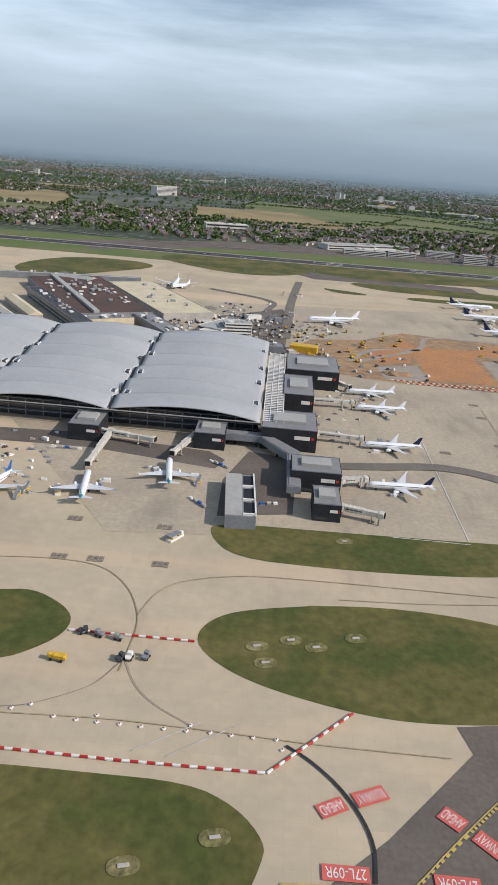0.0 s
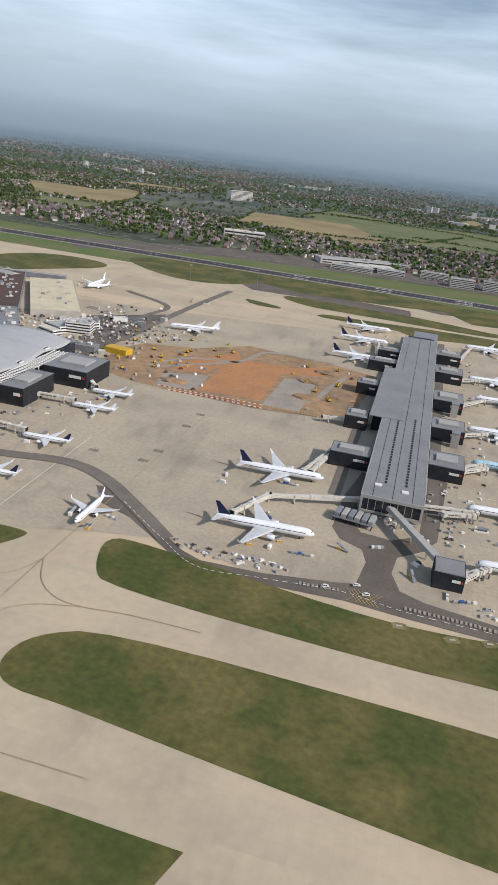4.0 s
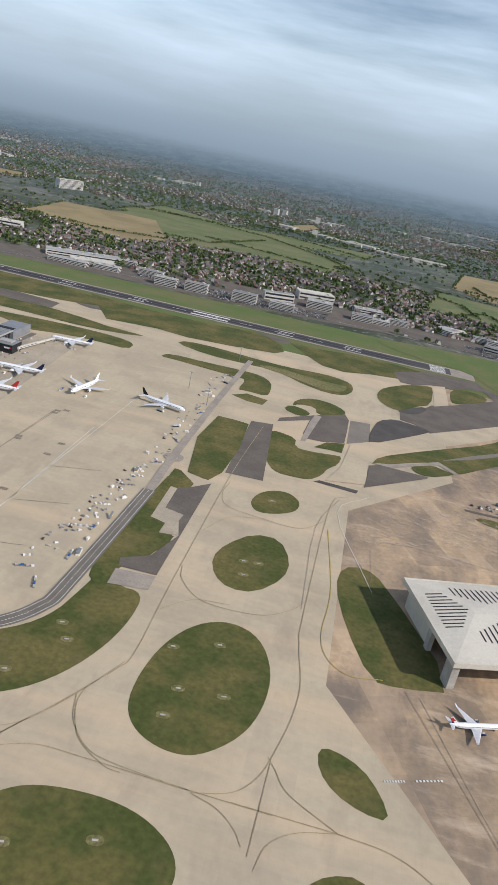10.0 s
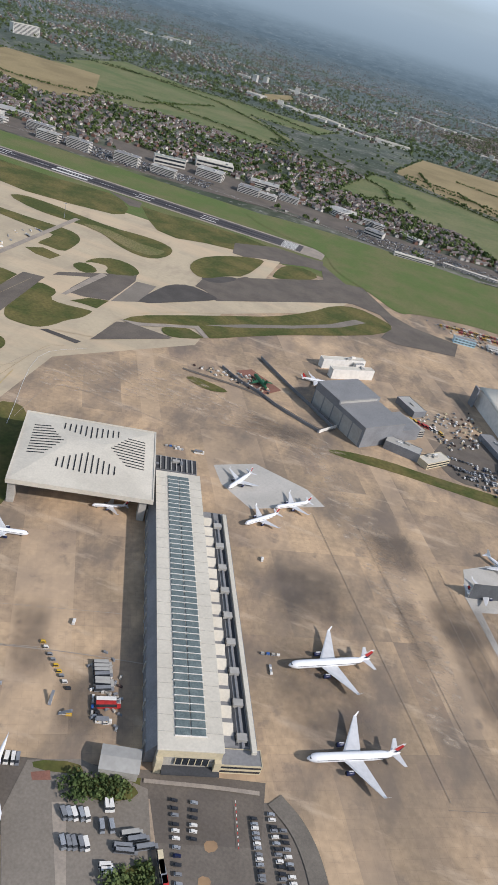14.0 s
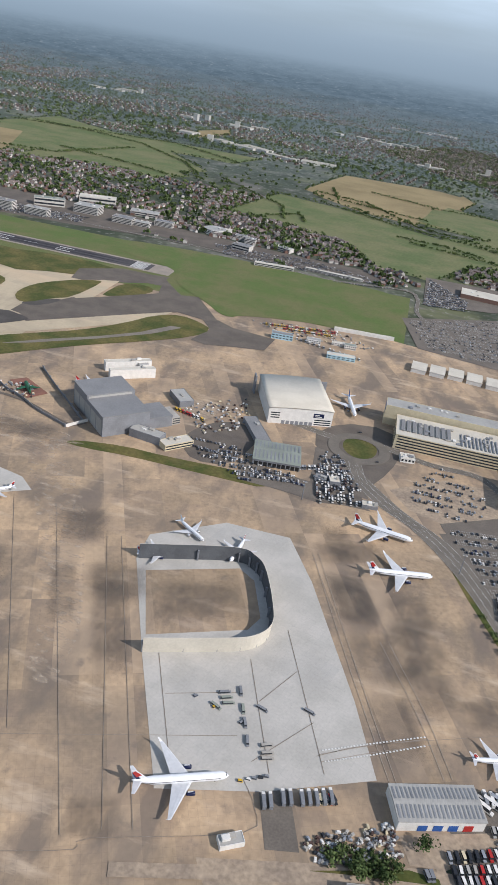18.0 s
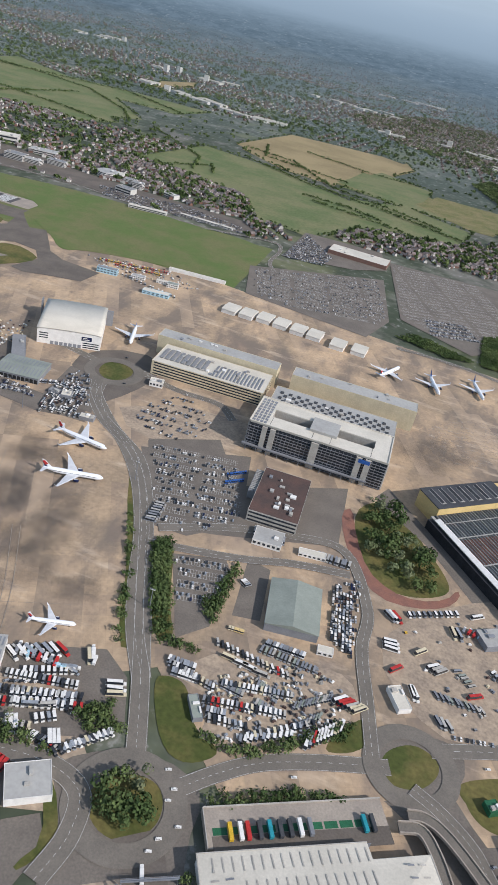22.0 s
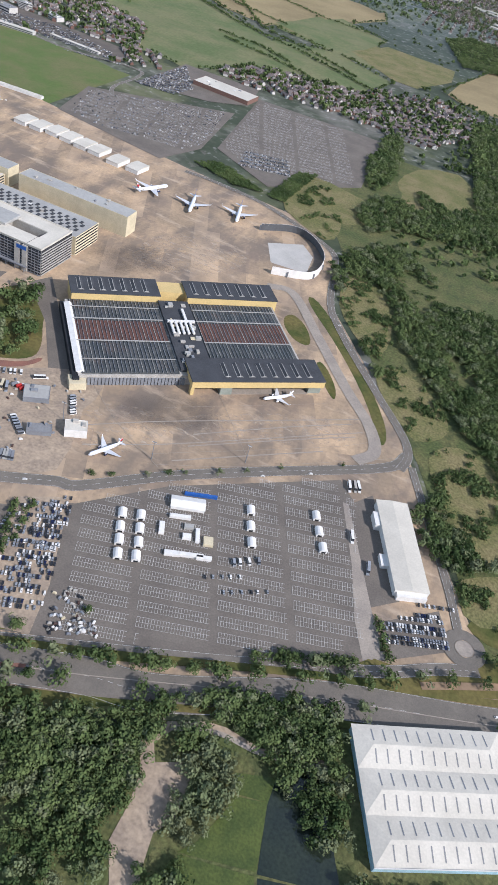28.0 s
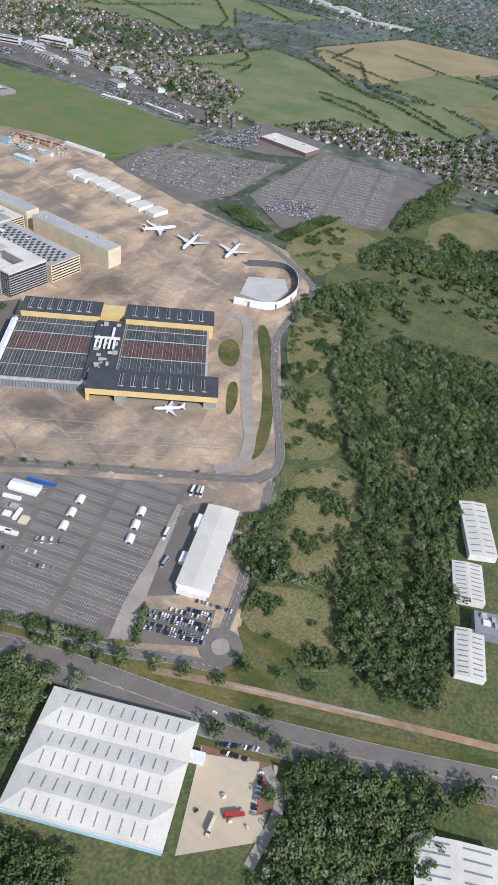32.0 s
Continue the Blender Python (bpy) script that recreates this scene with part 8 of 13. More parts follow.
# ---- markings on the taxiways and aprons ----
DARK = dict(w=0.5, m="taxiline")
YEL = dict(w=0.42, m="lineyellow", name="taxiway_line", label="yellow taxiway line")
line_mark([(524.4, 366.1), (526.8, 326.7), (524.1, 249.7), (523.7, 222.9), (523.4, 178.9)], **DARK, z=0.34)
line_mark([(523.7, 222.9), (513.5, 205.2), (497.6, 193.8), (470.6, 183.7)], **DARK, z=0.34)
line_mark([(524.7, 333.0), (535.2, 316.2), (556.3, 306.5), (585.6, 314.8), (632.7, 324.3)], **DARK, z=0.34)
line_mark([(524.1, 249.7), (515.8, 267.7), (497.1, 282.9), (479.8, 280.9), (444.0, 269.9)], **DARK, z=0.34)
line_mark([(523.7, 222.9), (529.4, 206.0), (539.8, 195.0), (550.7, 184.7)], **DARK, z=0.34)
line_mark([(-124.8, 283.7), (-89.8, 287.2), (-68.2, 283.6), (-53.8, 269.7), (-45.9, 251.9), (-44.1, 236.9), (-45.4, 214.7)], **DARK, z=0.34)
line_mark([(-45.5, 250.0), (-40.0, 267.7), (-29.3, 278.6), (-4.8, 286.8), (28.5, 288.8), (110.6, 289.0)], **DARK, z=0.34)
line_mark([(-79.1, 189.0), (-42.0, 190.7), (1.2, 189.4), (25.3, 188.4), (69.2, 188.1)], **DARK, z=0.34)
line_mark([(161.2, 223.3), (162.2, 250.2), (162.5, 292.4), (164.4, 353.1), (167.4, 437.1), (171.9, 574.8)], **DARK, z=0.34)
line_mark([(393.0, 187.9), (430.1, 187.3), (465.3, 186.8), (491.6, 188.7), (507.6, 195.3), (517.9, 210.0), (523.5, 224.5)], **DARK, z=0.34)
line_mark([(573.3, 316.4), (618.3, 307.2), (664.7, 302.9)], **DARK, z=0.34)
line_mark([(690.5, 217.2), (686.4, 245.2), (687.8, 270.3), (698.1, 292.3), (712.4, 317.9), (721.6, 332.7), (734.3, 356.9), (746.1, 380.7), (751.2, 402.3), (750.4, 504.1), (752.1, 724.7), (759.4, 882.0)], **DARK, z=0.34)
line_mark([(653.9, 304.8), (672.6, 299.9), (683.0, 283.6), (687.1, 260.9)], **DARK, z=0.34)
line_mark([(751.8, 517.1), (757.7, 497.0), (780.3, 476.6), (822.3, 478.4), (844.5, 495.0), (856.3, 514.1)], **DARK, z=0.34)
line_mark([(751.0, 451.6), (772.0, 475.2), (799.7, 481.4)], **DARK, z=0.34)
line_mark([(734.3, 356.9), (734.6, 340.2), (745.4, 317.4), (764.9, 304.0), (775.6, 302.1)], **DARK, z=0.34)
line_mark([(815.4, 302.7), (836.7, 310.9), (849.0, 326.9), (855.9, 351.7), (861.4, 381.7), (862.9, 413.6), (857.2, 454.5), (855.7, 495.6), (861.2, 699.0), (878.3, 732.9)], **DARK, z=0.34)
line_mark([(815.4, 302.7), (831.1, 297.7), (842.3, 288.6), (847.8, 279.6)], **DARK, z=0.34)
line_mark([(853.9, 339.6), (851.8, 275.2)], **DARK, z=0.34)
line_mark([(755.1, 696.3), (752.8, 669.4), (762.3, 642.5), (795.0, 634.4), (836.7, 633.8), (860.2, 665.5)], **DARK, z=0.34)
line_mark([(753.1, 584.0), (769.9, 619.1), (795.1, 632.1)], **DARK, z=0.34)
line_mark([(896.1, 304.6), (925.1, 301.8), (946.1, 291.0), (957.6, 274.7), (961.3, 263.3)], **DARK, z=0.34)
line_mark([(896.1, 304.6), (874.3, 297.4), (860.5, 285.0), (856.1, 268.6)], **DARK, z=0.34)
line_mark([(896.1, 304.6), (837.3, 304.3)], **DARK, z=0.34)
line_mark([(896.1, 304.6), (867.2, 320.7), (857.3, 335.1), (852.0, 342.7)], **DARK, z=0.34)
line_mark([(161.2, 223.3), (164.0, 211.0), (177.2, 195.9)], **YEL, z=0.4)
line_mark([(19.1, 111.8), (48.6, 139.5), (62.0, 153.7), (82.1, 173.9), (92.7, 181.4), (121.2, 187.6), (137.1, 193.1), (152.9, 206.4), (161.2, 223.3)], **YEL, z=0.4)
line_mark([(102.0, 184.8), (123.1, 187.4), (174.7, 186.0)], **YEL, z=0.4)
line_mark([(48.8, 138.8), (62.1, 152.9), (82.1, 172.9)], 0.9, "lineyellow", 0.44, 2.4, name="taxiway_line", label="broken yellow taxiway line")
line_mark([(80.7, 137.9), (94.2, 152.0), (112.9, 163.7), (131.2, 171.7), (146.0, 174.2), (171.3, 172.3)], 0.9, "lineyellow", 0.44, 2.4, name="taxiway_line", label="broken yellow taxiway line")
line_mark([(14.2, 137.4), (48.7, 139.1), (79.1, 137.5)], 1.4, "lineyellow", 0.44, name="holding_line", label="solid yellow runway holding line")
line_mark([(14.7, 136.2), (49.0, 137.9), (79.3, 136.3)], 1.0, "lineyellow", 0.44, 1.8, name="holding_line", label="broken yellow runway holding line")
line_mark([(84.0, 136.6), (112.2, 136.0), (140.1, 135.4)], 0.8, "linewhite", 0.44, 2.2, name="stop_bar", label="broken white stop bar")
line_mark([(126.2, 155.2), (148.8, 154.3)], 2.0, "linewhite", 0.44, name="pavement_mark", label="faded white bar")
for a, b in ([(76.0, 128.4), (81.9, 133.8)], [(76.5, 133.4), (80.6, 128.2)]):
    line_mark([a, b], 0.4, "lineyellow", 0.46, name="closed_cross", label="pale yellow cross")
line_mark([(103.5, 156.6), (106.6, 157.0), (106.6, 154.0), (103.5, 153.6), (103.5, 156.8)], 1.0, "linewhite", 0.46, steps=1, name="survey_mark", label="white square mark")
line_mark([(15.4, 186.5), (22.9, 181.1), (31.1, 172.4), (37.3, 161.8), (40.1, 151.7), (39.5, 140.5)], 1.05, "rubber", 0.42, name="tyre_mark", label="black curved tyre mark")
line_mark([(918.4, 441.6), (894.0, 437.0), (877.7, 450.2), (871.6, 477.5), (873.9, 540.0), (863.1, 645.4)], 0.6, "lineyellow", 0.4, name="edge_line", label="worn ochre taxiway edge line")
line_mark([(920.3, 350.1), (933.4, 354.9)], 1.6, "linewhite", 0.4, 2.2, name="stop_bar", label="broken white stop bar")
line_mark([(939.3, 357.3), (956.7, 364.0)], 1.6, "linewhite", 0.4, 2.2, name="stop_bar", label="broken white stop bar")
line_mark([(439.9, 198.4), (439.4, 176.0)], 1.2, "linewhite", 0.4, 2.2, name="stop_bar", label="broken white stop bar")
line_mark([(1541.7, 390.1), (1576.7, 408.9), (1615.8, 429.4)], 1.2, "linewhite", 0.5, 2.4, name="stop_bar", label="broken white apron bar")
line_mark([(1545.0, 381.5), (1577.5, 399.1), (1615.9, 421.1)], 1.2, "linewhite", 0.5, 2.4, name="stop_bar", label="broken white apron bar")
line_mark([(993.1, 308.2), (1064.2, 333.4), (1125.5, 350.6)], 0.8, "paving", 0.5, name="apron_line", label="worn white apron line")
line_mark([(373, 470), (373, 760), (373, 1040)], 9, "road", 0.32, steps=2, name="service_road", label="grey service road along the pier")
line_mark([(303, 480), (303, 560), (303, 630)], 9, "road", 0.32, steps=2, name="service_road", label="grey service road along the pier")
line_mark([(124.5, 285.1), (144.5, 277.7), (155.8, 262.4), (161.7, 248.7)], **DARK, z=0.34)
line_mark([(161.7, 248.7), (166.7, 265.6), (178.4, 277.6), (201.5, 285.8)], **DARK, z=0.34)
line_mark([(163.2, 318.6), (158.4, 304.8), (147.4, 293.7), (124.5, 285.1)], **DARK, z=0.34)
line_mark([(163.2, 318.6), (172.8, 299.2), (185.6, 288.7), (201.5, 285.8), (227.8, 289.1), (264.2, 289.7)], **DARK, z=0.34)
line_mark([(38.2, 275.0), (77.7, 278.2), (124.5, 285.1)], **DARK, z=0.34)
line_mark([(178.0, 195.2), (192.3, 188.2), (217.4, 189.4), (252.1, 189.5)], **DARK, z=0.34)
line_mark([(656.1, 303.5), (669.7, 303.0), (693.3, 305.8), (712.4, 317.9), (731.1, 349.3), (748.1, 387.9)], **DARK, z=0.34)
line_mark([(688.4, 268.7), (685.2, 280.6), (671.4, 295.0), (656.1, 303.5), (633.9, 303.9), (604.5, 300.6)], **DARK, z=0.34)
line_mark([(688.4, 268.7), (696.6, 287.6), (723.1, 303.4), (754.0, 304.8), (784.6, 304.4), (814.2, 304.0), (860.5, 304.0)], **DARK, z=0.34)
line_mark([(731.1, 349.3), (737.5, 329.3), (752.5, 312.2), (772.1, 306.7), (814.2, 304.0)], **DARK, z=0.34)
line_mark([(712.4, 317.9), (698.1, 292.3), (688.4, 268.7), (686.3, 235.6), (687.1, 215.9)], **DARK, z=0.34)
# apron stand lines
line_mark([(471.2, 365.1), (467.7, 731.0)], 0.45, "linewhite", 0.3, steps=2, name="stand_line", label="thin white stand line")
line_mark([(584.0, 387.2), (584.5, 748.8)], 0.45, "linewhite", 0.3, steps=2, name="stand_line", label="thin white stand line")
line_mark([(584.0, 387.2), (525.3, 366.4)], 0.45, "linewhite", 0.3, steps=2, name="stand_line", label="thin white stand line")
line_mark([(579.4, 383.8), (592.6, 862.4)], 0.45, "linewhite", 0.3, steps=2, name="stand_line", label="thin white stand line")
line_mark([(428.7, 414.6), (462.1, 422.4)], 0.45, "linewhite", 0.3, steps=2, name="stand_line", label="thin white stand line")
line_mark([(109.1, 491.5), (109.3, 340.8)], 0.45, "linewhite", 0.3, steps=2, name="stand_line", label="thin white stand line")
line_mark([(69.7, 338.1), (109.3, 337.7)], 0.45, "linewhite", 0.3, steps=2, name="stand_line", label="thin white stand line")
line_mark([(474.5, 537.9), (408.0, 528.2)], 0.45, "linewhite", 0.3, steps=2, name="stand_line", label="thin white stand line")
line_mark([(469.6, 464.4), (433.1, 458.4)], 0.45, "linewhite", 0.3, steps=2, name="stand_line", label="thin white stand line")
line_mark([(472.4, 609.1), (393.3, 613.1)], 0.45, "linewhite", 0.3, steps=2, name="stand_line", label="thin white stand line")
line_mark([(524.2, 372.4), (527.8, 769.0)], 0.5, "linedark", 0.3, steps=2, name="stand_line", label="thin dark stand line")
line_mark([(519.9, 401.5), (530.3, 768.8)], 0.5, "linedark", 0.3, steps=2, name="stand_line", label="thin dark stand line")
line_mark([(586.8, 475.4), (629.8, 486.3)], 0.5, "linedark", 0.3, steps=2, name="stand_line", label="thin dark stand line")
line_mark([(586.3, 550.1), (633.0, 567.6)], 0.5, "linedark", 0.3, steps=2, name="stand_line", label="thin dark stand line")
line_mark([(585.2, 629.4), (632.3, 646.7)], 0.5, "linedark", 0.3, steps=2, name="stand_line", label="thin dark stand line")
line_mark([(994.4, 309.5), (1055.1, 332.1)], 0.4, "paving", 0.42, steps=3, name="apron_line", label="worn pale apron line")
line_mark([(979.8, 340.6), (1091.0, 383.6)], 0.4, "paving", 0.42, steps=3, name="apron_line", label="worn pale apron line")
line_mark([(1020.4, 245.6), (979.8, 340.6), (944.3, 434.4)], 0.4, "paving", 0.42, steps=3, name="apron_line", label="worn pale apron line")
line_mark([(1015.0, 287.5), (1048.4, 299.2)], 0.4, "paving", 0.42, steps=3, name="apron_line", label="worn pale apron line")
line_mark([(853.5, 501.7), (850.7, 643.5), (869.5, 720.1)], 0.4, "paving", 0.42, steps=3, name="apron_line", label="worn pale apron line")
line_mark([(907.0, 567.9), (915.8, 648.5), (1030.2, 648.3)], 0.4, "paving", 0.42, steps=3, name="apron_line", label="worn pale apron line")
line_mark([(1111.5, 450.3), (1096.6, 508.5)], 0.4, "paving", 0.42, steps=3, name="apron_line", label="worn pale apron line")
line_mark([(1499.5, 617.3), (1553.5, 473.1), (1590.9, 379.9)], 0.4, "paving", 0.42, steps=3, name="apron_line", label="worn pale apron line")
line_mark([(1504.8, 619.7), (1558.8, 475.2), (1595.5, 381.5)], 0.4, "paving", 0.42, steps=3, name="apron_line", label="worn pale apron line")
line_mark([(1574.1, 516.8), (1607.5, 448.7), (1628.4, 395.5)], 0.4, "paving", 0.42, steps=3, name="apron_line", label="worn pale apron line")
line_mark([(1581.2, 519.7), (1614.0, 451.1), (1634.4, 397.6)], 0.4, "paving", 0.42, steps=3, name="apron_line", label="worn pale apron line")
line_mark([(1539.8, 385.8), (1577.4, 407.8), (1617.4, 427.8)], 0.4, "paving", 0.42, steps=3, name="apron_line", label="worn pale apron line")
line_mark([(1542.2, 380.4), (1578.7, 401.8), (1619.0, 422.8)], 0.4, "paving", 0.42, steps=3, name="apron_line", label="worn pale apron line")
line_mark([(2067.9, 634.7), (2119.6, 597.4), (2184.3, 564.7)], 0.4, "paving", 0.42, steps=3, name="apron_line", label="worn pale apron line")
line_mark([(2146.5, 650.2), (2296.8, 777.3)], 0.4, "paving", 0.42, steps=3, name="apron_line", label="worn pale apron line")
line_mark([(2173.3, 562.4), (2255.8, 618.1), (2398.5, 737.8)], 0.4, "paving", 0.42, steps=3, name="apron_line", label="worn pale apron line")
line_mark([(2182.3, 713.4), (2252.9, 633.1)], 0.4, "paving", 0.42, steps=3, name="apron_line", label="worn pale apron line")
line_mark([(2168.8, 577.1), (2332.2, 712.2), (2369.7, 757.7)], 0.4, "paving", 0.42, steps=3, name="apron_line", label="worn pale apron line")
# dark joints on the pale new slab
for a, b in ([(1421.2, 399.2), (1471.4, 419.3)], [(1474.0, 456.0), (1509.6, 358.9)], [(1489.8, 417.1), (1511.9, 457.2)], [(1496.0, 364.1), (1532.2, 412.1)], [(1496.2, 501.0), (1546.0, 371.6)], [(1403.8, 435.5), (1444.9, 341.0)]):
    line_mark([a, b], 0.5, "linedark", 0.42, steps=1, name="slab_joint", label="dark slab joint")
# stand number boxes: four small dark squares
hatch = boxes(*[(i * 2.6 - 2.4, j * 2.6 - 2.4, 0.3, i * 2.6 - 0.3, j * 2.6 - 0.3, 0.36) for i in range(3) for j in range(2)])
hatch_ob = tagged(ob_from("stand_mark", hatch, "linedark"), "group of small dark stand marks", "marking", kind="structure")
spots = [(523.1, 415.1), (528.9, 428.3), (529.2, 500.7), (524.1, 495.8), (524.3, 582.5), (527.1, 612.1), (529.5, 671.8), (530.1, 761.1), (485.9, 562.9), (537.5, 391.4), (473.2, 725.9), (570.9, 653.0)] + [(520.9, 414.5), (528.9, 427.8), (522.7, 496.1), (528.7, 504.3), (522.7, 565.7), (526.2, 588.9), (527.8, 677.9), (530.3, 768.8), (538.5, 775.3), (580.3, 411.3), (570.1, 564.3), (572.5, 684.5)] + [(166.8, 584.8), (165.2, 551.9), (163.6, 490.7), (160.3, 468.7), (120.7, 467.8)] + [(-90.5, 289.6), (-73.7, 290.2), (-43.9, 290.6), (-93.2, 327.2), (-47.7, 326.4)]
for x, y in spots:
    tagged(share("stand_mark", hatch_ob.data, None, pose(x, y, 0)), "group of small dark stand marks", "marking", kind="structure")
hatch_ob.matrix_basis = pose(523, 416, 0)

# north runway: shoulders, rubber, paint
for y in (1397.5, 1450.5):
    flat("runway_shoulder", [(-1500, y - 4), (1085, y - 4), (1085, y + 4), (-1500, y + 4)], "paving", 0.33, "pale runway shoulder", "pavement")
for y in (1416, 1432):
    flat("rubber_streak", [(-1300, y - 5.5), (900, y - 5.5), (1000, y), (900, y + 5.5), (-1300, y + 5.5)], "rubber", 0.36, "black rubber streak on the runway", "marking")
for x in (561, 260, 100, 410, 715, 850):
    big = x == 561
    for s in (-1, 1):
        y = 1424 + s * 11
        flat("touchdown_mark", [(x - (38 if big else 16), y - (4 if big else 1.6)), (x + (38 if big else 16), y - (4 if big else 1.6)), (x + (38 if big else 16), y + (4 if big else 1.6)), (x - (38 if big else 16), y + (4 if big else 1.6))], "linewhite", 0.42, "white touchdown bar", "marking")
for k in range(30):
    x = -1200 + 70 * k
    flat("centre_dash", [(x, 1423.4), (x + 30, 1423.4), (x + 30, 1424.6), (x, 1424.6)], "linewhite", 0.41, "white runway centre dash", "marking")
flat("runway_end", [(1040, 1399), (1085, 1399), (1085, 1449), (1040, 1449)], "paving", 0.45, "pale concrete runway end", "pavement")
for k in range(10):
    flat("threshold_bar", [(1000, 1402 + 4.6 * k), (1030, 1402 + 4.6 * k), (1030, 1404.6 + 4.6 * k), (1000, 1404.6 + 4.6 * k)], "linewhite", 0.43, "white threshold bar", "marking")
for k in range(3):
    line_mark([(1100 + 14 * k, 1400), (1112 + 14 * k, 1424), (1100 + 14 * k, 1448)], 1.2, "lineyellow", 0.44, steps=1, name="chevron", label="yellow chevron beyond the runway")


# red panels with white words, painted on the taxiway
def word_panel(x, y, heading, w, h, words, mirrored=False):
    p = flat("painted_sign", [(x + dx * math.cos(radians(heading)) - dy * math.sin(radians(heading)), y + dx * math.sin(radians(heading)) + dy * math.cos(radians(heading))) for dx, dy in ((-w / 2, -h / 2), (w / 2, -h / 2), (w / 2, h / 2), (-w / 2, h / 2))], "linered", 0.5, "red painted taxiway sign with white letters", "sign")
    cu = bpy.data.curves.new("letters", "FONT")
    cu.body, cu.align_x, cu.align_y = words, "CENTER", "CENTER"
    cu.size = 1.0
    tmp = bpy.data.objects.new("letters", cu)
    scene.collection.objects.link(tmp)
    bpy.context.view_layer.update()
    me = bpy.data.meshes.new_from_object(tmp.evaluated_get(bpy.context.evaluated_depsgraph_get()))
    bpy.data.objects.remove(tmp)
    co = np.empty(len(me.vertices) * 3)
    me.vertices.foreach_get("co", co)
    co = co.reshape(-1, 3)
    size = co.max(0) - co.min(0)
    co[:, 0] *= w * 0.86 / size[0]
    co[:, 1] *= h * 0.66 / size[1]
    co[:, :2] -= (co.max(0)[:2] + co.min(0)[:2]) / 2
    me.vertices.foreach_set("co", co.ravel())
    me.materials.clear()
    me.materials.append(M["linewhite"])
    ob = new("letters", me)
    ob.parent = p
    ob.matrix_basis = pose(x, y, 0.54, 0, 0, heading)
    return p


word_panel(31.7, 142.6, -179, 12.9, 4.9, '27L-09R')
word_panel(61.7, 142.5, 180, 12.4, 5.3, '27L-09R')
word_panel(29.1, 163.7, -151, 8.9, 5.3, 'AHEAD')
word_panel(41.0, 169.3, -155, 10.6, 5.6, 'RUNWAY')
word_panel(64.5, 163.9, 139, 7.6, 5.7, 'AHEAD')
word_panel(73.7, 155.9, 136, 9.6, 5.2, 'RUNWAY')


# ---- red and white barrier rows ----
def barrier_row(pts, h=1.1, block=2.6, w=0.9):
    row = thing("barrier_row", pose(0, 0, 0), "row of red and white plastic barrier blocks", "barrier", "barrier rows")
    k = 0
    for a, b in zip(pts, pts[1:]):
        a, b = Vector((*a, 0)), Vector((*b, 0))
        n = int((b - a).length / block)
        ang = math.degrees(math.atan2((b - a).y, (b - a).x))
        for i in range(n):
            p = a.lerp(b, (i + 0.5) / n)
            share("barrier_block", BARRIER["red" if k % 2 else "white"], row, pose(p.x, p.y, 0.2, 0, 0, ang))
            k += 1
    return row


BARRIER = {}
for c in ("red", "white"):
    bm = boxes((-1.25, -0.36, 0, 1.25, 0.36, 0.75), bevel=0.1)
    me = bpy.data.meshes.new("barrier_block")
    bm.to_mesh(me)
    bm.free()
    me.materials.append(M[c])
    BARRIER[c] = me
barrier_row([(9.6, 174.1), (38.5, 204.4)])
barrier_row([(-87.6, 173.8), (-38.0, 173.4), (9.1, 174.1)])
barrier_row([(-69.5, 235.8), (-20.3, 236.0)])
barrier_row([(106.9, 640.5), (160.0, 639.4), (210.2, 641.2)])
barrier_row([(119.9, 632.8), (170.2, 633.6), (212.6, 631.7)])
lights = [(-76.1, 191.3), (-70.4, 194.0), (-61.4, 189.4), (-53.7, 188.9), (-47.5, 191.8), (-46.8, 188.8), (-39.3, 188.8), (-32.2, 188.7), (-24.7, 188.7), (-17.3, 188.7), (-16.2, 191.4), (-9.5, 189.0), (-2.5, 188.7), (4.6, 188.6), (12.3, 188.7), (14.2, 184.5)]
for x, y in lights:
    m_ = thing("marker_block", pose(x, y, 0.02, 0, 0, random.uniform(0, 90)), "small white temporary marker block on the taxiway", "marker", "marker blocks")
    part("block", boxes((-0.7, -0.5, 0, 0.7, 0.5, 0.55), bevel=0.12), "white", m_)
    part("lamp", boxes((-0.15, -0.15, 0.55, 0.15, 0.15, 0.85)), "red", m_)
line_mark([(-46.1, 219.1), (-53.4, 205.9), (-69.7, 194.7), (-80.0, 191.6)], 0.28, "linedark", 0.42, name="tyre_mark", label="faint dark curved tyre mark")
line_mark([(-44.2, 220.7), (-37.9, 208.2), (-29.3, 199.3), (-15.7, 191.0)], 0.28, "linedark", 0.42, name="tyre_mark", label="faint dark curved tyre mark")
line_mark([(-33, 178), (-13, 193)], 0.4, "bayline", 0.42, steps=1, name="worn_line", label="worn pale line on the taxiway")
line_mark([(-22, 177), (0, 194)], 0.4, "bayline", 0.42, steps=1, name="worn_line", label="worn pale line on the taxiway")


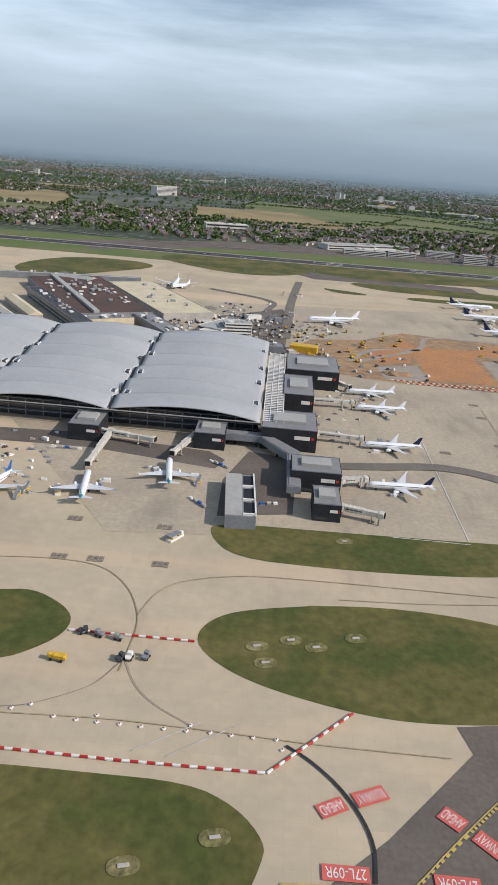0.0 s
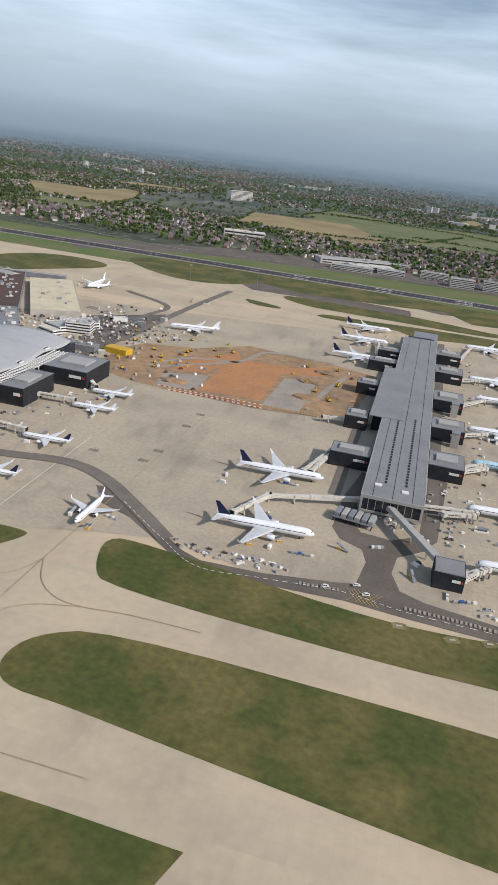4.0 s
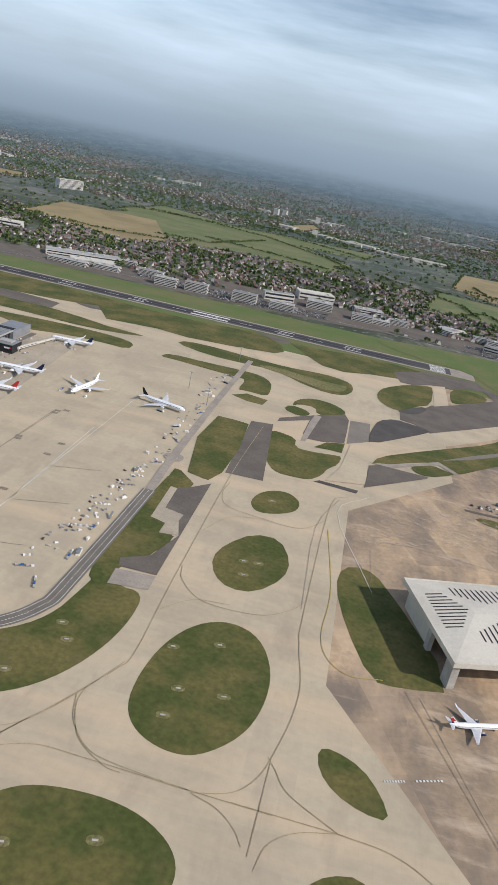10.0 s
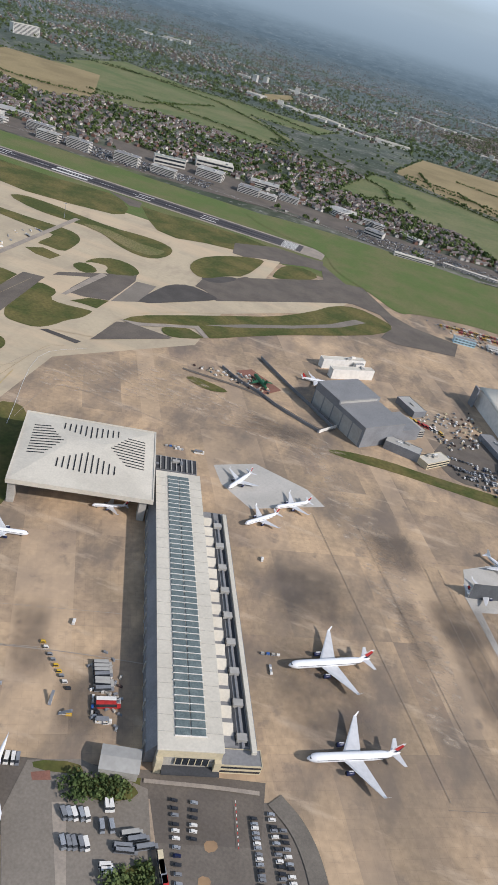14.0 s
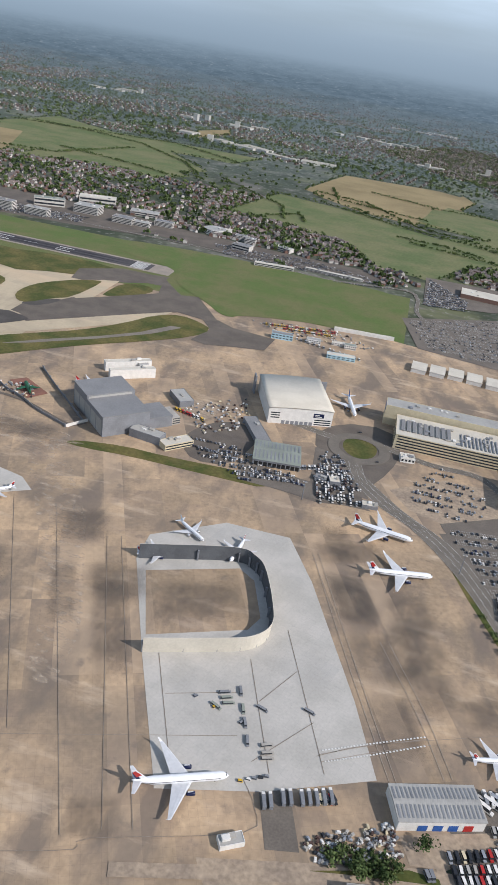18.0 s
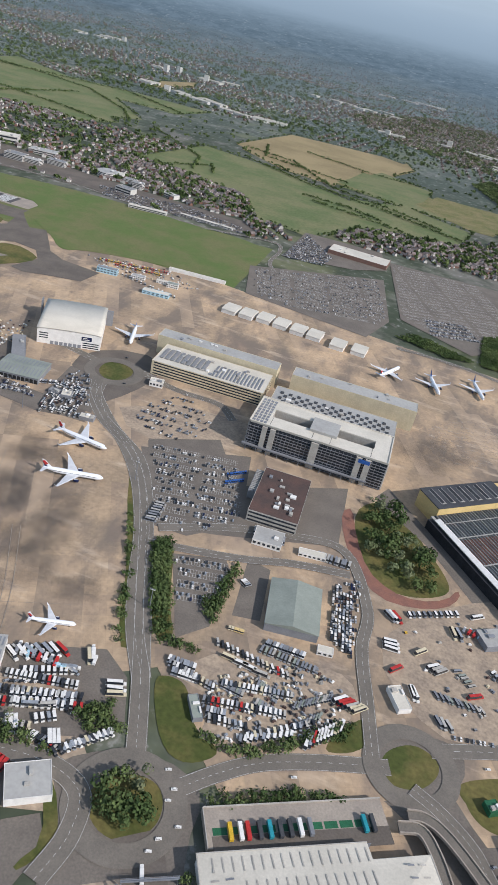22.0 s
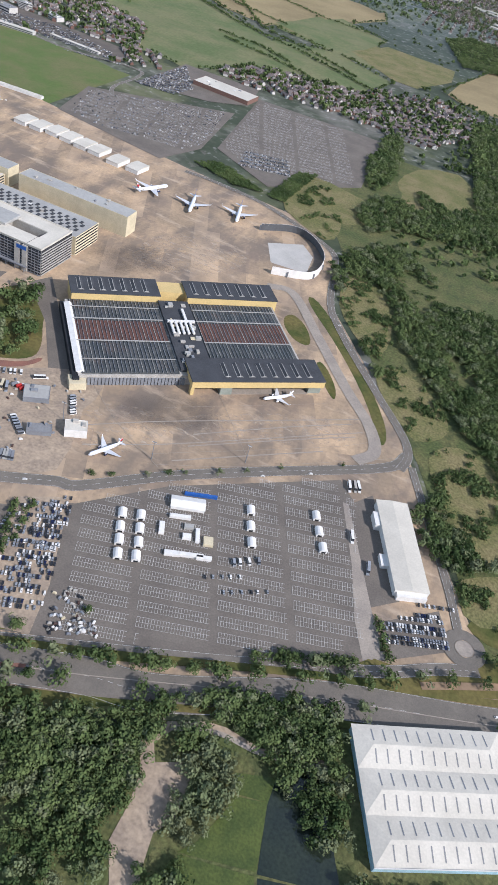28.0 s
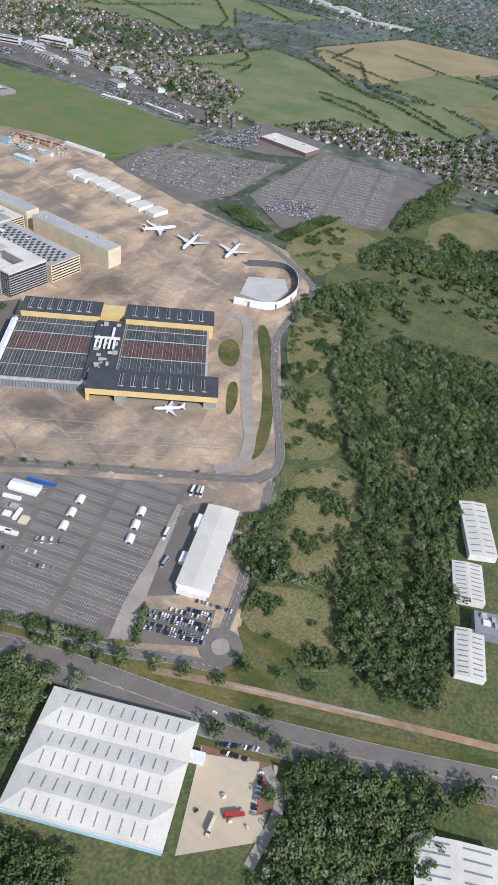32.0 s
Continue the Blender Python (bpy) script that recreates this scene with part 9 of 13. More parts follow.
def works_machine(x, y, ang, label, colour, long, skip):
    """A small works vehicle: chassis, cab with window, skip or engine, four wheels."""
    v = thing("works_vehicle", pose(x, y, 0.3, 0, 0, ang), label, "vehicle", "works vehicles")
    part("chassis", boxes((-long / 2, -0.9, 0.5, long / 2, 0.9, 1.1), bevel=0.1), "greymetal", v)
    part("cab", boxes((long / 2 - 1.7, -1.0, 1.1, long / 2, 1.0, 2.7), bevel=0.15), colour, v)
    part("window", boxes((long / 2 - 0.02, -0.8, 1.8, long / 2 + 0.05, 0.8, 2.5)), "glass", v)
    bm = loft(bmesh.new(), [[(u, -a, 1.1), (u, a, 1.1), (u, a + 0.2, 1.1 + h), (u, -a - 0.2, 1.1 + h)] for u, a, h in ((-long / 2 - 0.3, 0.8, skip * 0.7), (-long / 2 + 0.4, 1.0, skip), (long / 2 - 2.0, 1.0, skip))])
    bmesh.ops.recalc_face_normals(bm, faces=bm.faces[:])
    part("skip", bm, colour, v)
    for u in (-long * 0.3, long * 0.32):
        for w in (-1.0, 1.0):
            bm = bmesh.new()
            bmesh.ops.create_cone(bm, cap_ends=True, segments=12, radius1=0.55, radius2=0.55, depth=0.4, matrix=pose(u, w, 0.5, 90))
            part("wheel", bm, "black", v)


works_machine(-68.7, 217.6, 172, "yellow dump truck parked on the taxiway", "yellow", 6.6, 1.5)
for x, y, a, c in ((-63.5, 235.0, 20, "roofdark"), (-57.0, 234.0, 160, "greymetal"), (-49.4, 233.0, 170, "roofgreen"), (-46.2, 221.2, 60, "roofdark"), (-43.0, 222.1, 80, "white"), (-37.0, 223.4, 75, "greymetal")):
    works_machine(x, y, a, "small works vehicle standing near red and white barriers", c, 3.4, 0.7)
# inset boxes and pads in the grass
for x, y in [(440.4, 227.3), (471.2, 238.3), (386.2, 335.5), (405.5, 339.9), (358.7, 336.7), (441.7, 326.3), (470.8, 329.6), (443.4, 303.9)] + [(634.1, 250.7), (638.6, 245.4), (654.4, 253.7), (737.0, 244.1), (778.3, 259.3), (787.3, 377.6), (803.0, 430.9), (816.6, 381.5), (785.0, 351.9), (773.0, 416.1), (802.5, 676.8), (801.1, 528.5), (810.1, 551.5), (797.6, 549.1), (607.0, 346.2), (682.4, 352.2), (705.4, 393.6), (695.3, 409.1)] + [(3.8, 237.2), (7.4, 227.5), (26.9, 239.8), (17.0, 242.9), (43.1, 248.1), (44.0, 328.8), (-4.2, 149.7), (-27.3, 138.3)]:
    pad = thing("inspection_cover", pose(x, y, 0.2, 0, 0, 15), "concrete inspection cover set in worn grass", "cover", "inspection covers")
    bm = bmesh.new()
    prism(bm, rounded([(-4.5, -3), (4.5, -3), (4.5, 3), (-4.5, 3)], 2), 0, 0.12)
    part("worn_ground", bm, "meadow", pad, "worn earth round the cover")
    part("cover", boxes((-1.6, -0.6, 0.1, 1.6, 0.6, 0.5), bevel=0.1), "concwall", pad)
a, b = [(443.3, 236.4), (458.3, 228.2)]
pad = thing("glide_pad", pose(*a, 0.2, 0, 0, 0), "white fenced instrument pad with a concrete path", "pad")
part("pad", boxes((-6, -4.5, 0, 6, 4.5, 0.25)), "paving", pad)
part("rim", boxes((-6.4, -5, 0, 6.4, -4.4, 1.0), (-6.4, 4.4, 0, 6.4, 5, 1.0), (-6.4, -4.4, 0, -5.8, 4.4, 1.0), (5.8, -4.4, 0, 6.4, 4.4, 1.0)), "white", pad)
line_mark([a, b], 5.0, "paving", 0.34, steps=1, name="path", label="concrete path in the grass")

# ---- roundabouts, islands and links ----
def ring_road(x, y, r0, r1, m="road", z=0.62):
    bm = bmesh.new()
    n = 40
    a = [bm.verts.new((x + r0 * math.cos(2 * math.pi * k / n), y + r0 * math.sin(2 * math.pi * k / n), z)) for k in range(n)]
    b = [bm.verts.new((x + r1 * math.cos(2 * math.pi * k / n), y + r1 * math.sin(2 * math.pi * k / n), z)) for k in range(n)]
    for k in range(n):
        bm.faces.new((a[k], b[k], b[(k + 1) % n], a[(k + 1) % n]))
    return tagged(ob_from("roundabout", bm, m), "grey asphalt roundabout", "road", kind="structure")


ring_road(1783, 305, 26, 42)
ring_road(1968, 415, 24, 38)
ring_road(1522, 858, 26, 40)
ring_road(2511, 524, 9, 20)
flat("roundabout_island", [(2511 + 8.6 * math.cos(k / 12 * math.pi), 524 + 8.6 * math.sin(k / 12 * math.pi)) for k in range(24)], "paving", 0.66, "pale paved roundabout island", "pavement")
ring_road(686, 722, 5, 11, "paving", 0.5)
# parallel strips of the dual carriageway: verges, barrier, railway bed
A30 = [(1700, 96), (1869, 174), (1949, 211), (2042, 251), (2146, 298), (2242, 337), (2320, 372), (2417, 415), (2548, 464), (2666, 521), (2803, 596), (3034, 722)]


def beside(pts, off):
    _, left, right = offset_line(pts, abs(off) * 2, 2)
    return [(p.x, p.y) for p in (left if off > 0 else right)]


line_mark(beside(A30, 0.01), 0.8, "paving", 0.95, name="central_kerb", label="pale kerb along the middle of the dual road")
line_mark(beside(A30, 20), 7, "grass", 0.7, name="verge", label="grassy verge beside the dual road")
line_mark(beside(A30, -19), 6, "grass", 0.7, name="verge", label="grassy verge beside the dual road")
bus = [(2173.4, 308.3), (2203.7, 322.6)]
line_mark(bus, 3.2, "redpave", 1.0, name="bus_lane", label="red bus lane")
line_mark([(2482.8, 466.9), (2550.0, 504.0), (2656.0, 558.2), (2754.5, 607.2)], 7, "dirt", 0.9, name="railway_bed", label="brown railway cutting beside the road")
line_mark([(2545.6, 501.9), (2655.4, 560.3)], 2.6, "paving", 1.1, name="platform_roof", label="long pale railway canopy")
line_mark([(578.8, 364.7), (619.9, 371.7), (655.7, 390.1), (675.7, 420.9), (680.4, 458.2), (686.7, 633.5)], 13, "road", 0.55, name="service_road", label="dark curved perimeter road")
for off in (-4.5, 0, 4.5):
    line_mark(beside([(578.8, 364.7), (619.9, 371.7), (655.7, 390.1), (675.7, 420.9), (680.4, 458.2), (686.7, 633.5)], off or 0.01), 0.4, "linewhite", 0.6, 5 if off == 0 else 0, name="service_line", label="white line on the perimeter road")
line_mark([(686.7, 633.5), (685.0, 720.6), (685.7, 943.8), (690.1, 1171.7)], 9, "paving", 0.45, name="service_road", label="pale apron edge road")
line_mark([(37.1, 425.0), (72.5, 431.9), (114.4, 439.5), (148.4, 427.7), (186.3, 396.4), (216.4, 368.0)], 11, "road", 0.5, name="service_road", label="dark sunken service road")
line_mark([(10.9, 769.4), (16.9, 969.6), (30.3, 1170.3)], 11, "road", 0.45, name="service_road", label="dark service road")
line_mark([(-12.6, 770.1), (-13.3, 900.4), (-11.2, 983.1), (-96.4, 1040.9)], 9, "road", 0.45, name="service_road", label="dark service road")
line_mark([(908.3, 552.1), (869.4, 687.6), (900.6, 744.7)], 0.4, "linewhite", 0.45, steps=4, name="apron_line", label="thin white apron line")
line_mark([(1007.6, 776.2), (1096.1, 776.4), (1178.0, 745.0), (1197.0, 757.4)], 5, "asphalt", 0.5, name="service_road", label="dark service road by the fence")
line_mark([(1432.7, 265.0), (1510.2, 287.7), (1557.5, 299.3), (1606.0, 309.4), (1683.4, 323.0)], 9, "yard", 0.5, name="works_road", label="sandy works road")
line_mark([(1447.3, 252.6), (1510.5, 269.4), (1588.2, 292.6), (1649.9, 302.2)], 11, "yard", 0.5, name="works_road", label="sandy works road")
line_mark([(2318.8, 333.6), (2351.1, 346.8), (2387.4, 349.0), (2434.5, 362.6)], 4, "paving", 0.6, name="footpath", label="pale footpath among trees")
line_mark([(2607.2, 463.5), (2632.6, 445.8), (2641.4, 397.7)], 8, "paving", 0.5, name="yard_road", label="pale yard road")


# ---- parking bays ----
def bay_lines(x, y, ang, n, rows, pitch, aisle, inside, length=5.0, w=2.6, name="parking_bays", lean=0.0):
    """Combs of white lines on n bays a row; inside keeps those within a plan polygon."""
    u = Vector((math.cos(radians(ang)), math.sin(radians(ang)), 0))
    v = Vector((-u.y, u.x, 0))
    verts, faces = [], []

    def bar(p, a, b, wd):
        q = [p - a * wd, p + a * wd, p + a * wd + b, p - a * wd + b]
        i = len(verts)
        verts.extend([(c.x, c.y, 0.62) for c in q])
        faces.append((i, i + 1, i + 2, i + 3))
    for r in range(rows):
        for k in range(n):
            p = Vector((x, y, 0)) + u * (k * w + r * lean) + v * (r * pitch)
            if (k + 4) % 28 < 25 and within(p.x, p.y, inside):
                bar(p, u, v * length * 2, 0.13)
                bar(p + v * length, v, u * w, 0.15)
                bar(p, v, u * w, 0.12)
                bar(p + v * length * 2, v, u * w, 0.12)
    me = bpy.data.meshes.new(name)
    me.from_pydata(verts, [], faces)
    me.materials.append(M["bayline"])
    return tagged(new(name, me), "rows of white parking bay lines", "marking", kind="structure")


def within(x, y, poly):
    c = False
    for (x0, y0), (x1, y1) in zip(poly, poly[1:] + poly[:1]):
        if (y0 > y) != (y1 > y) and x < (x1 - x0) * (y - y0) / (y1 - y0) + x0:
            c = not c
    return c


LOT_A = [(2148.5, 477.7), (2207.3, 545.0), (2350.6, 657.3), (2374.5, 632.6), (2428.6, 473.4), (2334.7, 411.6), (2195.6, 350.5)]
LOT_B = [(1596.7, 1299.4), (1560.6, 1433.7), (1807.3, 1593.6), (1840.7, 1370.0), (1812.5, 1257.7)]
LOT_C = [(1871.3, 1405.9), (1817.9, 1734.0), (2097.2, 1763.1), (2135.0, 1479.0), (2002.6, 1324.1)]
LOT_D = [(1631.2, 721.9), (1733.0, 732.9), (1767.0, 633.6), (1726.2, 589.3), (1690.1, 588.7)]
LOT_E = [(1725.7, 550.8), (1769.6, 566.0), (1780.4, 549.7), (1781.8, 482.7), (1761.9, 461.9)]
LOT_F = [(2435.2, 509.7), (2482.5, 552.1), (2501.2, 515.0), (2454.2, 477.9)]
LOT_G = [(2105.3, 453.8), (2145.4, 476.0), (2192.6, 350.0), (2155.2, 335.1), (2127.8, 375.9)]
LOT_H = [(1335.3, 751.5), (1381.5, 783.0), (1398.4, 753.6), (1356.7, 732.6)]
bay_lines(2253.8, 260.8, 18.5, 200, 32, 15.75, 6, LOT_A, 4.8, 2.4, lean=-1.73)
bay_lines(1480, 1240, 14, 150, 26, 17, 6, LOT_B)
bay_lines(1780, 1290, 22, 150, 28, 17, 6, LOT_C)
bay_lines(1600, 540, 12, 80, 14, 16, 6, LOT_D)
bay_lines(1680, 480, 14, 60, 10, 16, 6, LOT_E)

# hatched strips and box junction on the pier road
line_mark([(360.4, 354.4), (390.6, 354.0), (413.8, 352.4)], 3.2, "paving", 0.6, 2.6, steps=2, name="hatching", label="pale hatched strip on the service road")
line_mark([(301.3, 354.3), (325.0, 357.1)], 3.2, "paving", 0.6, 2.6, steps=2, name="hatching", label="pale hatched strip on the service road")
line_mark([(175.8, 400.7), (214.3, 367.4), (243.3, 346.4), (281.5, 350.3), (325.4, 356.0), (361.5, 350.6), (417.3, 350.1), (473.4, 350.6)], 0.45, "linewhite", 0.62, 6, name="service_line", label="white dashes on the service road")
for k in range(9):
    for lean in (-1, 1):
        u0, u1 = 329 + 2.2 * k, 329 + 2.2 * k + 8 * lean
        if 327 <= u1 <= 348:
            line_mark([(u0, 348.4), (u1, 361.4)], 0.22, "lineyellow", 0.64, steps=1, name="box_junction", label="thin yellow cross-hatching of a box junction")
# perimeter track and pale streaks before the twin hangar
line_mark([(2136.5, 981.5), (2175.2, 987.7), (2242.5, 904.5), (2306.8, 822.4), (2351.2, 771.3), (2369.8, 729.3), (2355.2, 701.2)], 15, "paving", 0.5, name="perimeter_track", label="pale worn perimeter track")
line_mark([(2191.2, 630.1), (2276.8, 711.1), (2333.1, 759.1)], 1.6, "paving", 0.34, steps=4, name="worn_streak", label="pale worn streak on the concrete")
line_mark([(2194.7, 610.3), (2290.9, 695.7), (2344.0, 740.4)], 1.6, "paving", 0.34, steps=4, name="worn_streak", label="pale worn streak on the concrete")
line_mark([(2191.0, 581.1), (2256.8, 638.8), (2319.6, 693.2)], 1.6, "paving", 0.34, steps=4, name="worn_streak", label="pale worn streak on the concrete")
line_mark([(2083.5, 564.9), (2153.5, 627.0), (2240.5, 696.1), (2340.1, 775.1)], 1.6, "paving", 0.34, steps=4, name="worn_streak", label="pale worn streak on the concrete")
line_mark([(2107.7, 548.6), (2174.4, 598.8), (2269.5, 683.0), (2349.0, 753.4)], 1.6, "paving", 0.34, steps=4, name="worn_streak", label="pale worn streak on the concrete")
line_mark([(1329.1, 327.3), (1399.7, 352.3), (1481.5, 381.3)], 0.4, "linedark", 0.42, steps=3, name="slab_joint", label="dark line across the old concrete")
line_mark([(1538.6, 384.0), (1576.8, 407.9), (1669.4, 449.6)], 0.4, "linedark", 0.42, steps=3, name="slab_joint", label="dark line across the old concrete")
line_mark([(1308.2, 559.5), (1419.8, 286.2)], 0.4, "linedark", 0.42, steps=3, name="slab_joint", label="dark line across the old concrete")
line_mark([(1320.2, 565.0), (1437.5, 292.2)], 0.4, "linedark", 0.42, steps=3, name="slab_joint", label="dark line across the old concrete")
line_mark([(1199.8, 581.5), (1331.0, 332.9)], 0.4, "linedark", 0.42, steps=3, name="slab_joint", label="dark line across the old concrete")
line_mark([(1241.0, 590.3), (1397.6, 274.9)], 0.4, "linedark", 0.42, steps=3, name="slab_joint", label="dark line across the old concrete")
line_mark([(1370.0, 255.4), (1409.1, 269.6), (1415.6, 279.1), (1502.6, 312.1), (1505.4, 331.6), (1493.5, 349.2)], 0.4, "linedark", 0.42, steps=3, name="slab_joint", label="dark line across the old concrete")
line_mark([(994.4, 309.5), (1053.7, 330.6)], 0.4, "linedark", 0.42, steps=3, name="slab_joint", label="dark line across the old concrete")
line_mark([(934.2, 436.4), (1019.5, 243.6)], 0.4, "linedark", 0.42, steps=3, name="slab_joint", label="dark line across the old concrete")


# ---- fire training ground and blast fences ----
LIVERY["green"] = ("green", None, "green", "green")
WORDS["green"] = "dark green fin"
x, y = [(1095.9, 805.0)][0]
rig = thing("training_rig", pose(x, y, 0.1, 0, 0, 128), "green steel aircraft-shaped fire training rig", "training rig")
bm = loft(bmesh.new(), [[(px, s * 2.4 * math.cos(k * math.pi / 5), 4 + s * 2.4 * math.sin(k * math.pi / 5)) for k in range(10)] for px, s in ((15, 0.5), (12, 1), (-12, 1), (-17, 0.5))])
bmesh.ops.recalc_face_normals(bm, faces=bm.faces[:])
part("fuselage", bm, "green", rig)
for s in (-1, 1):
    part("wing", wing_shape(bmesh.new(), (4, s * 1.5, 3.5), (-4, s * 14, 3.8), 7, 3, 0.9), "green", rig)
    part("engine", boxes((1, s * 7 - 1, 1.4, 6, s * 7 + 1, 3.2), bevel=0.5), "green", rig)
    part("leg", boxes((-1, s * 3 - 0.3, 0, 0, s * 3 + 0.3, 3.5)), "darkmetal", rig)
part("fin", wing_shape(bmesh.new(), (-9, 0, 6), (-14, 0, 13), 6, 3, 0.6, Vector((0, 1, 0))), "green", rig)
part("leg", boxes((10, -0.3, 0, 10.6, 0.3, 2.2)), "darkmetal", rig)
screen("blast_fence", "long grey steel blast fence with struts", [(1082.3, 872.5), (1125.2, 826.2), (1162.5, 789.0), (1194.4, 755.7)], 5, 0.6, "greymetal", 8)
screen("blast_fence", "low grey perimeter blast wall", [(1046.5, 812.3), (1073.5, 791.9), (1102.7, 777.9), (1131.4, 758.9), (1165.2, 743.4), (1181.5, 736.6)], 4, 0.4, "greymetal", 5)
screen("blast_fence", "white end panel of a blast fence", [(1181.6, 735.3), (1198.2, 761.0)], 4.5, 0.3, "white", 2)


# ---- roofs round the old terminal ----
def bar_building(name, label, a, b, w, h, wall, roof, **more):
    """A long building whose south edge runs from a to b."""
    a, b = Vector((*a, 0)), Vector((*b, 0))
    if a.x > b.x:
        a, b = b, a
    return building(name, label, a.x, a.y, math.degrees(math.atan2((b - a).y, (b - a).x)), (b - a).length, w, h, wall, roof, **more)


bar_building("pier_building", "long low terminal pier with a pale roof", *[(-462.9, 972.8), (-192.6, 1025.5)], 10, 8, "greymetal", "roofsilver", plant=12)
bar_building("pier_building", "dark-roofed terminal pier with glazed sides", *[(-301.3, 873.5), (-194.5, 707.4)], 16, 12, "greymetal", "roofdark", storeys=3, bands=True, plant=10)
bar_building("barrel_hall", "pale barrel-roofed hall between terminal piers", *[(-314.6, 834.5), (-256.1, 746.4)], 14, 7, "concwall", "cream", ridge=3)
bar_building("barrel_hall", "pale barrel-roofed hall by the pier", *[(-325.8, 799.4), (-271.3, 727.9)], 10, 7, "concwall", "roofwhite", ridge=3)
bar_building("barrel_hall", "grey barrel-roofed hall among terminal roofs", *[(-300.1, 974.6), (-249.5, 963.5)], 26, 9, "greymetal", "roofsilver", ridge=4)
bar_building("terminal_wing", "low terminal wing with a cream parapet", *[(-200.0, 731.5), (-149.9, 764.7)], 20, 9, "cream", "roofgrey", plant=10)
bar_building("terminal_wing", "grey terminal wing with roof plant", *[(-159.1, 791.9), (-102.9, 701.8)], 22, 9, "greymetal", "roofgrey", plant=14)
bar_building("terminal_wing", "brown-roofed terminal wing with roof plant", *[(-239.9, 932.3), (-164.6, 812.5)], 20, 9, "greymetal", "roofbrown", plant=14)
bar_building("stacked_office", "white stacked office with open decks", *[(-53.0, 759.0), (-24.7, 764.8)], 20, 13, "white", "roofsilver", storeys=4, bands=True, plant=4)
bar_building("stacked_office", "white apron office with a flat roof", *[(-78.6, 743.4), (-54.2, 732.1)], 12, 7, "white", "roofwhite", storeys=2, bands=True)
bar_building("works_store", "yellow works store beside the gate rooms", *[(15.2, 716.2), (42.2, 712.0)], 14, 6, "yellow", "yellow", parapet=0)
# site huts in the yard of the maintenance area
for a, b, w, h, rf in ((*[(1260.9, 882.4), (1284.5, 854.0)], 20, 8, "roofsilver"), (*[(1497.9, 752.3), (1510.0, 755.6)], 14, 5, "roofwhite"), (*[(1479.3, 756.4), (1492.9, 755.1)], 10, 4, "roofgrey"), (*[(1538.3, 721.5), (1555.8, 723.8)], 10, 4, "roofwhite"), (*[(1368.7, 860.1), (1400.7, 802.7)], 18, 6, "roofgrey")):
    bar_building("yard_building", "plain yard building among parked vans", a, b, w, h, "greymetal", rf, plant=2)

bar_building("works_office", "grey works office beside a car park", *[(1574.1, 271.0), (1603.7, 277.5)], 26, 8, "concwall", "roofgrey", storeys=2, bays=6, plant=6)
for a, b, w, h, rf in ((*[(172.6, 1641.2), (265.1, 1683.5)], 40, 9, "roofwhite"), (*[(98.2, 1671.2), (259.4, 1746.2)], 46, 11, "roofsilver"), (*[(-196.2, 1899.3), (-91.5, 1926.6)], 40, 16, "roofwhite"), (*[(1065.2, 1805.6), (1104.8, 1809.9)], 30, 12, "roofwhite"), (*[(1134.8, 1705.1), (1178.0, 1696.3)], 26, 12, "roofgrey"), (*[(691.0, 1838.3), (778.5, 1870.6)], 40, 18, "roofwhite"), (*[(620.0, 1732.9), (688.2, 1762.5)], 22, 18, "roofgreen"), (*[(833.6, 1829.4), (904.7, 1842.7)], 34, 10, "roofsilver"), (*[(1213.4, 1601.7), (1300.8, 1613.9)], 14, 7, "roofwhite"), (*[(1320.0, 1651.9), (1449.3, 1646.8)], 10, 5, "roofwhite"), (*[(1214.5, 1781.3), (1262.9, 1763.1)], 22, 9, "roofsilver")):
    bar_building("roadside_block", "pale commercial block by the perimeter road", a, b, w, h, "render", rf, storeys=2, bands=True, sides="s", plant=4, group="roadside blocks")

for a, b, w, h, rf in ((*[(1595.8, 262.7), (1616.5, 267.6)], 22, 6, "roofgrey"), (*[(1618.1, 268.8), (1636.9, 273.6)], 24, 6, "roofdark"), (*[(1643.7, 257.7), (1662.9, 261.9)], 28, 7, "roofdark"), (*[(1669.3, 268.4), (1693.8, 274.0)], 22, 6, "roofgrey")):
    bar_building("depot_shed", "dark flat-roofed depot shed in a works yard", a, b, w, h, "concwall", rf, storeys=1, bays=6, plant=6)


bar_building("hangar_office", "stepped pale office beside the grey hangar", *[(1304.7, 736.9), (1330.4, 765.3)], 16, 7, "cream", "roofwhite", storeys=2, bands=True, sides="s", plant=3)
bar_building("hangar_office", "low grey annex under the grey hangar", *[(1254.1, 752.1), (1294.5, 746.2)], 16, 10, "greymetal", "roofsilver", plant=2)


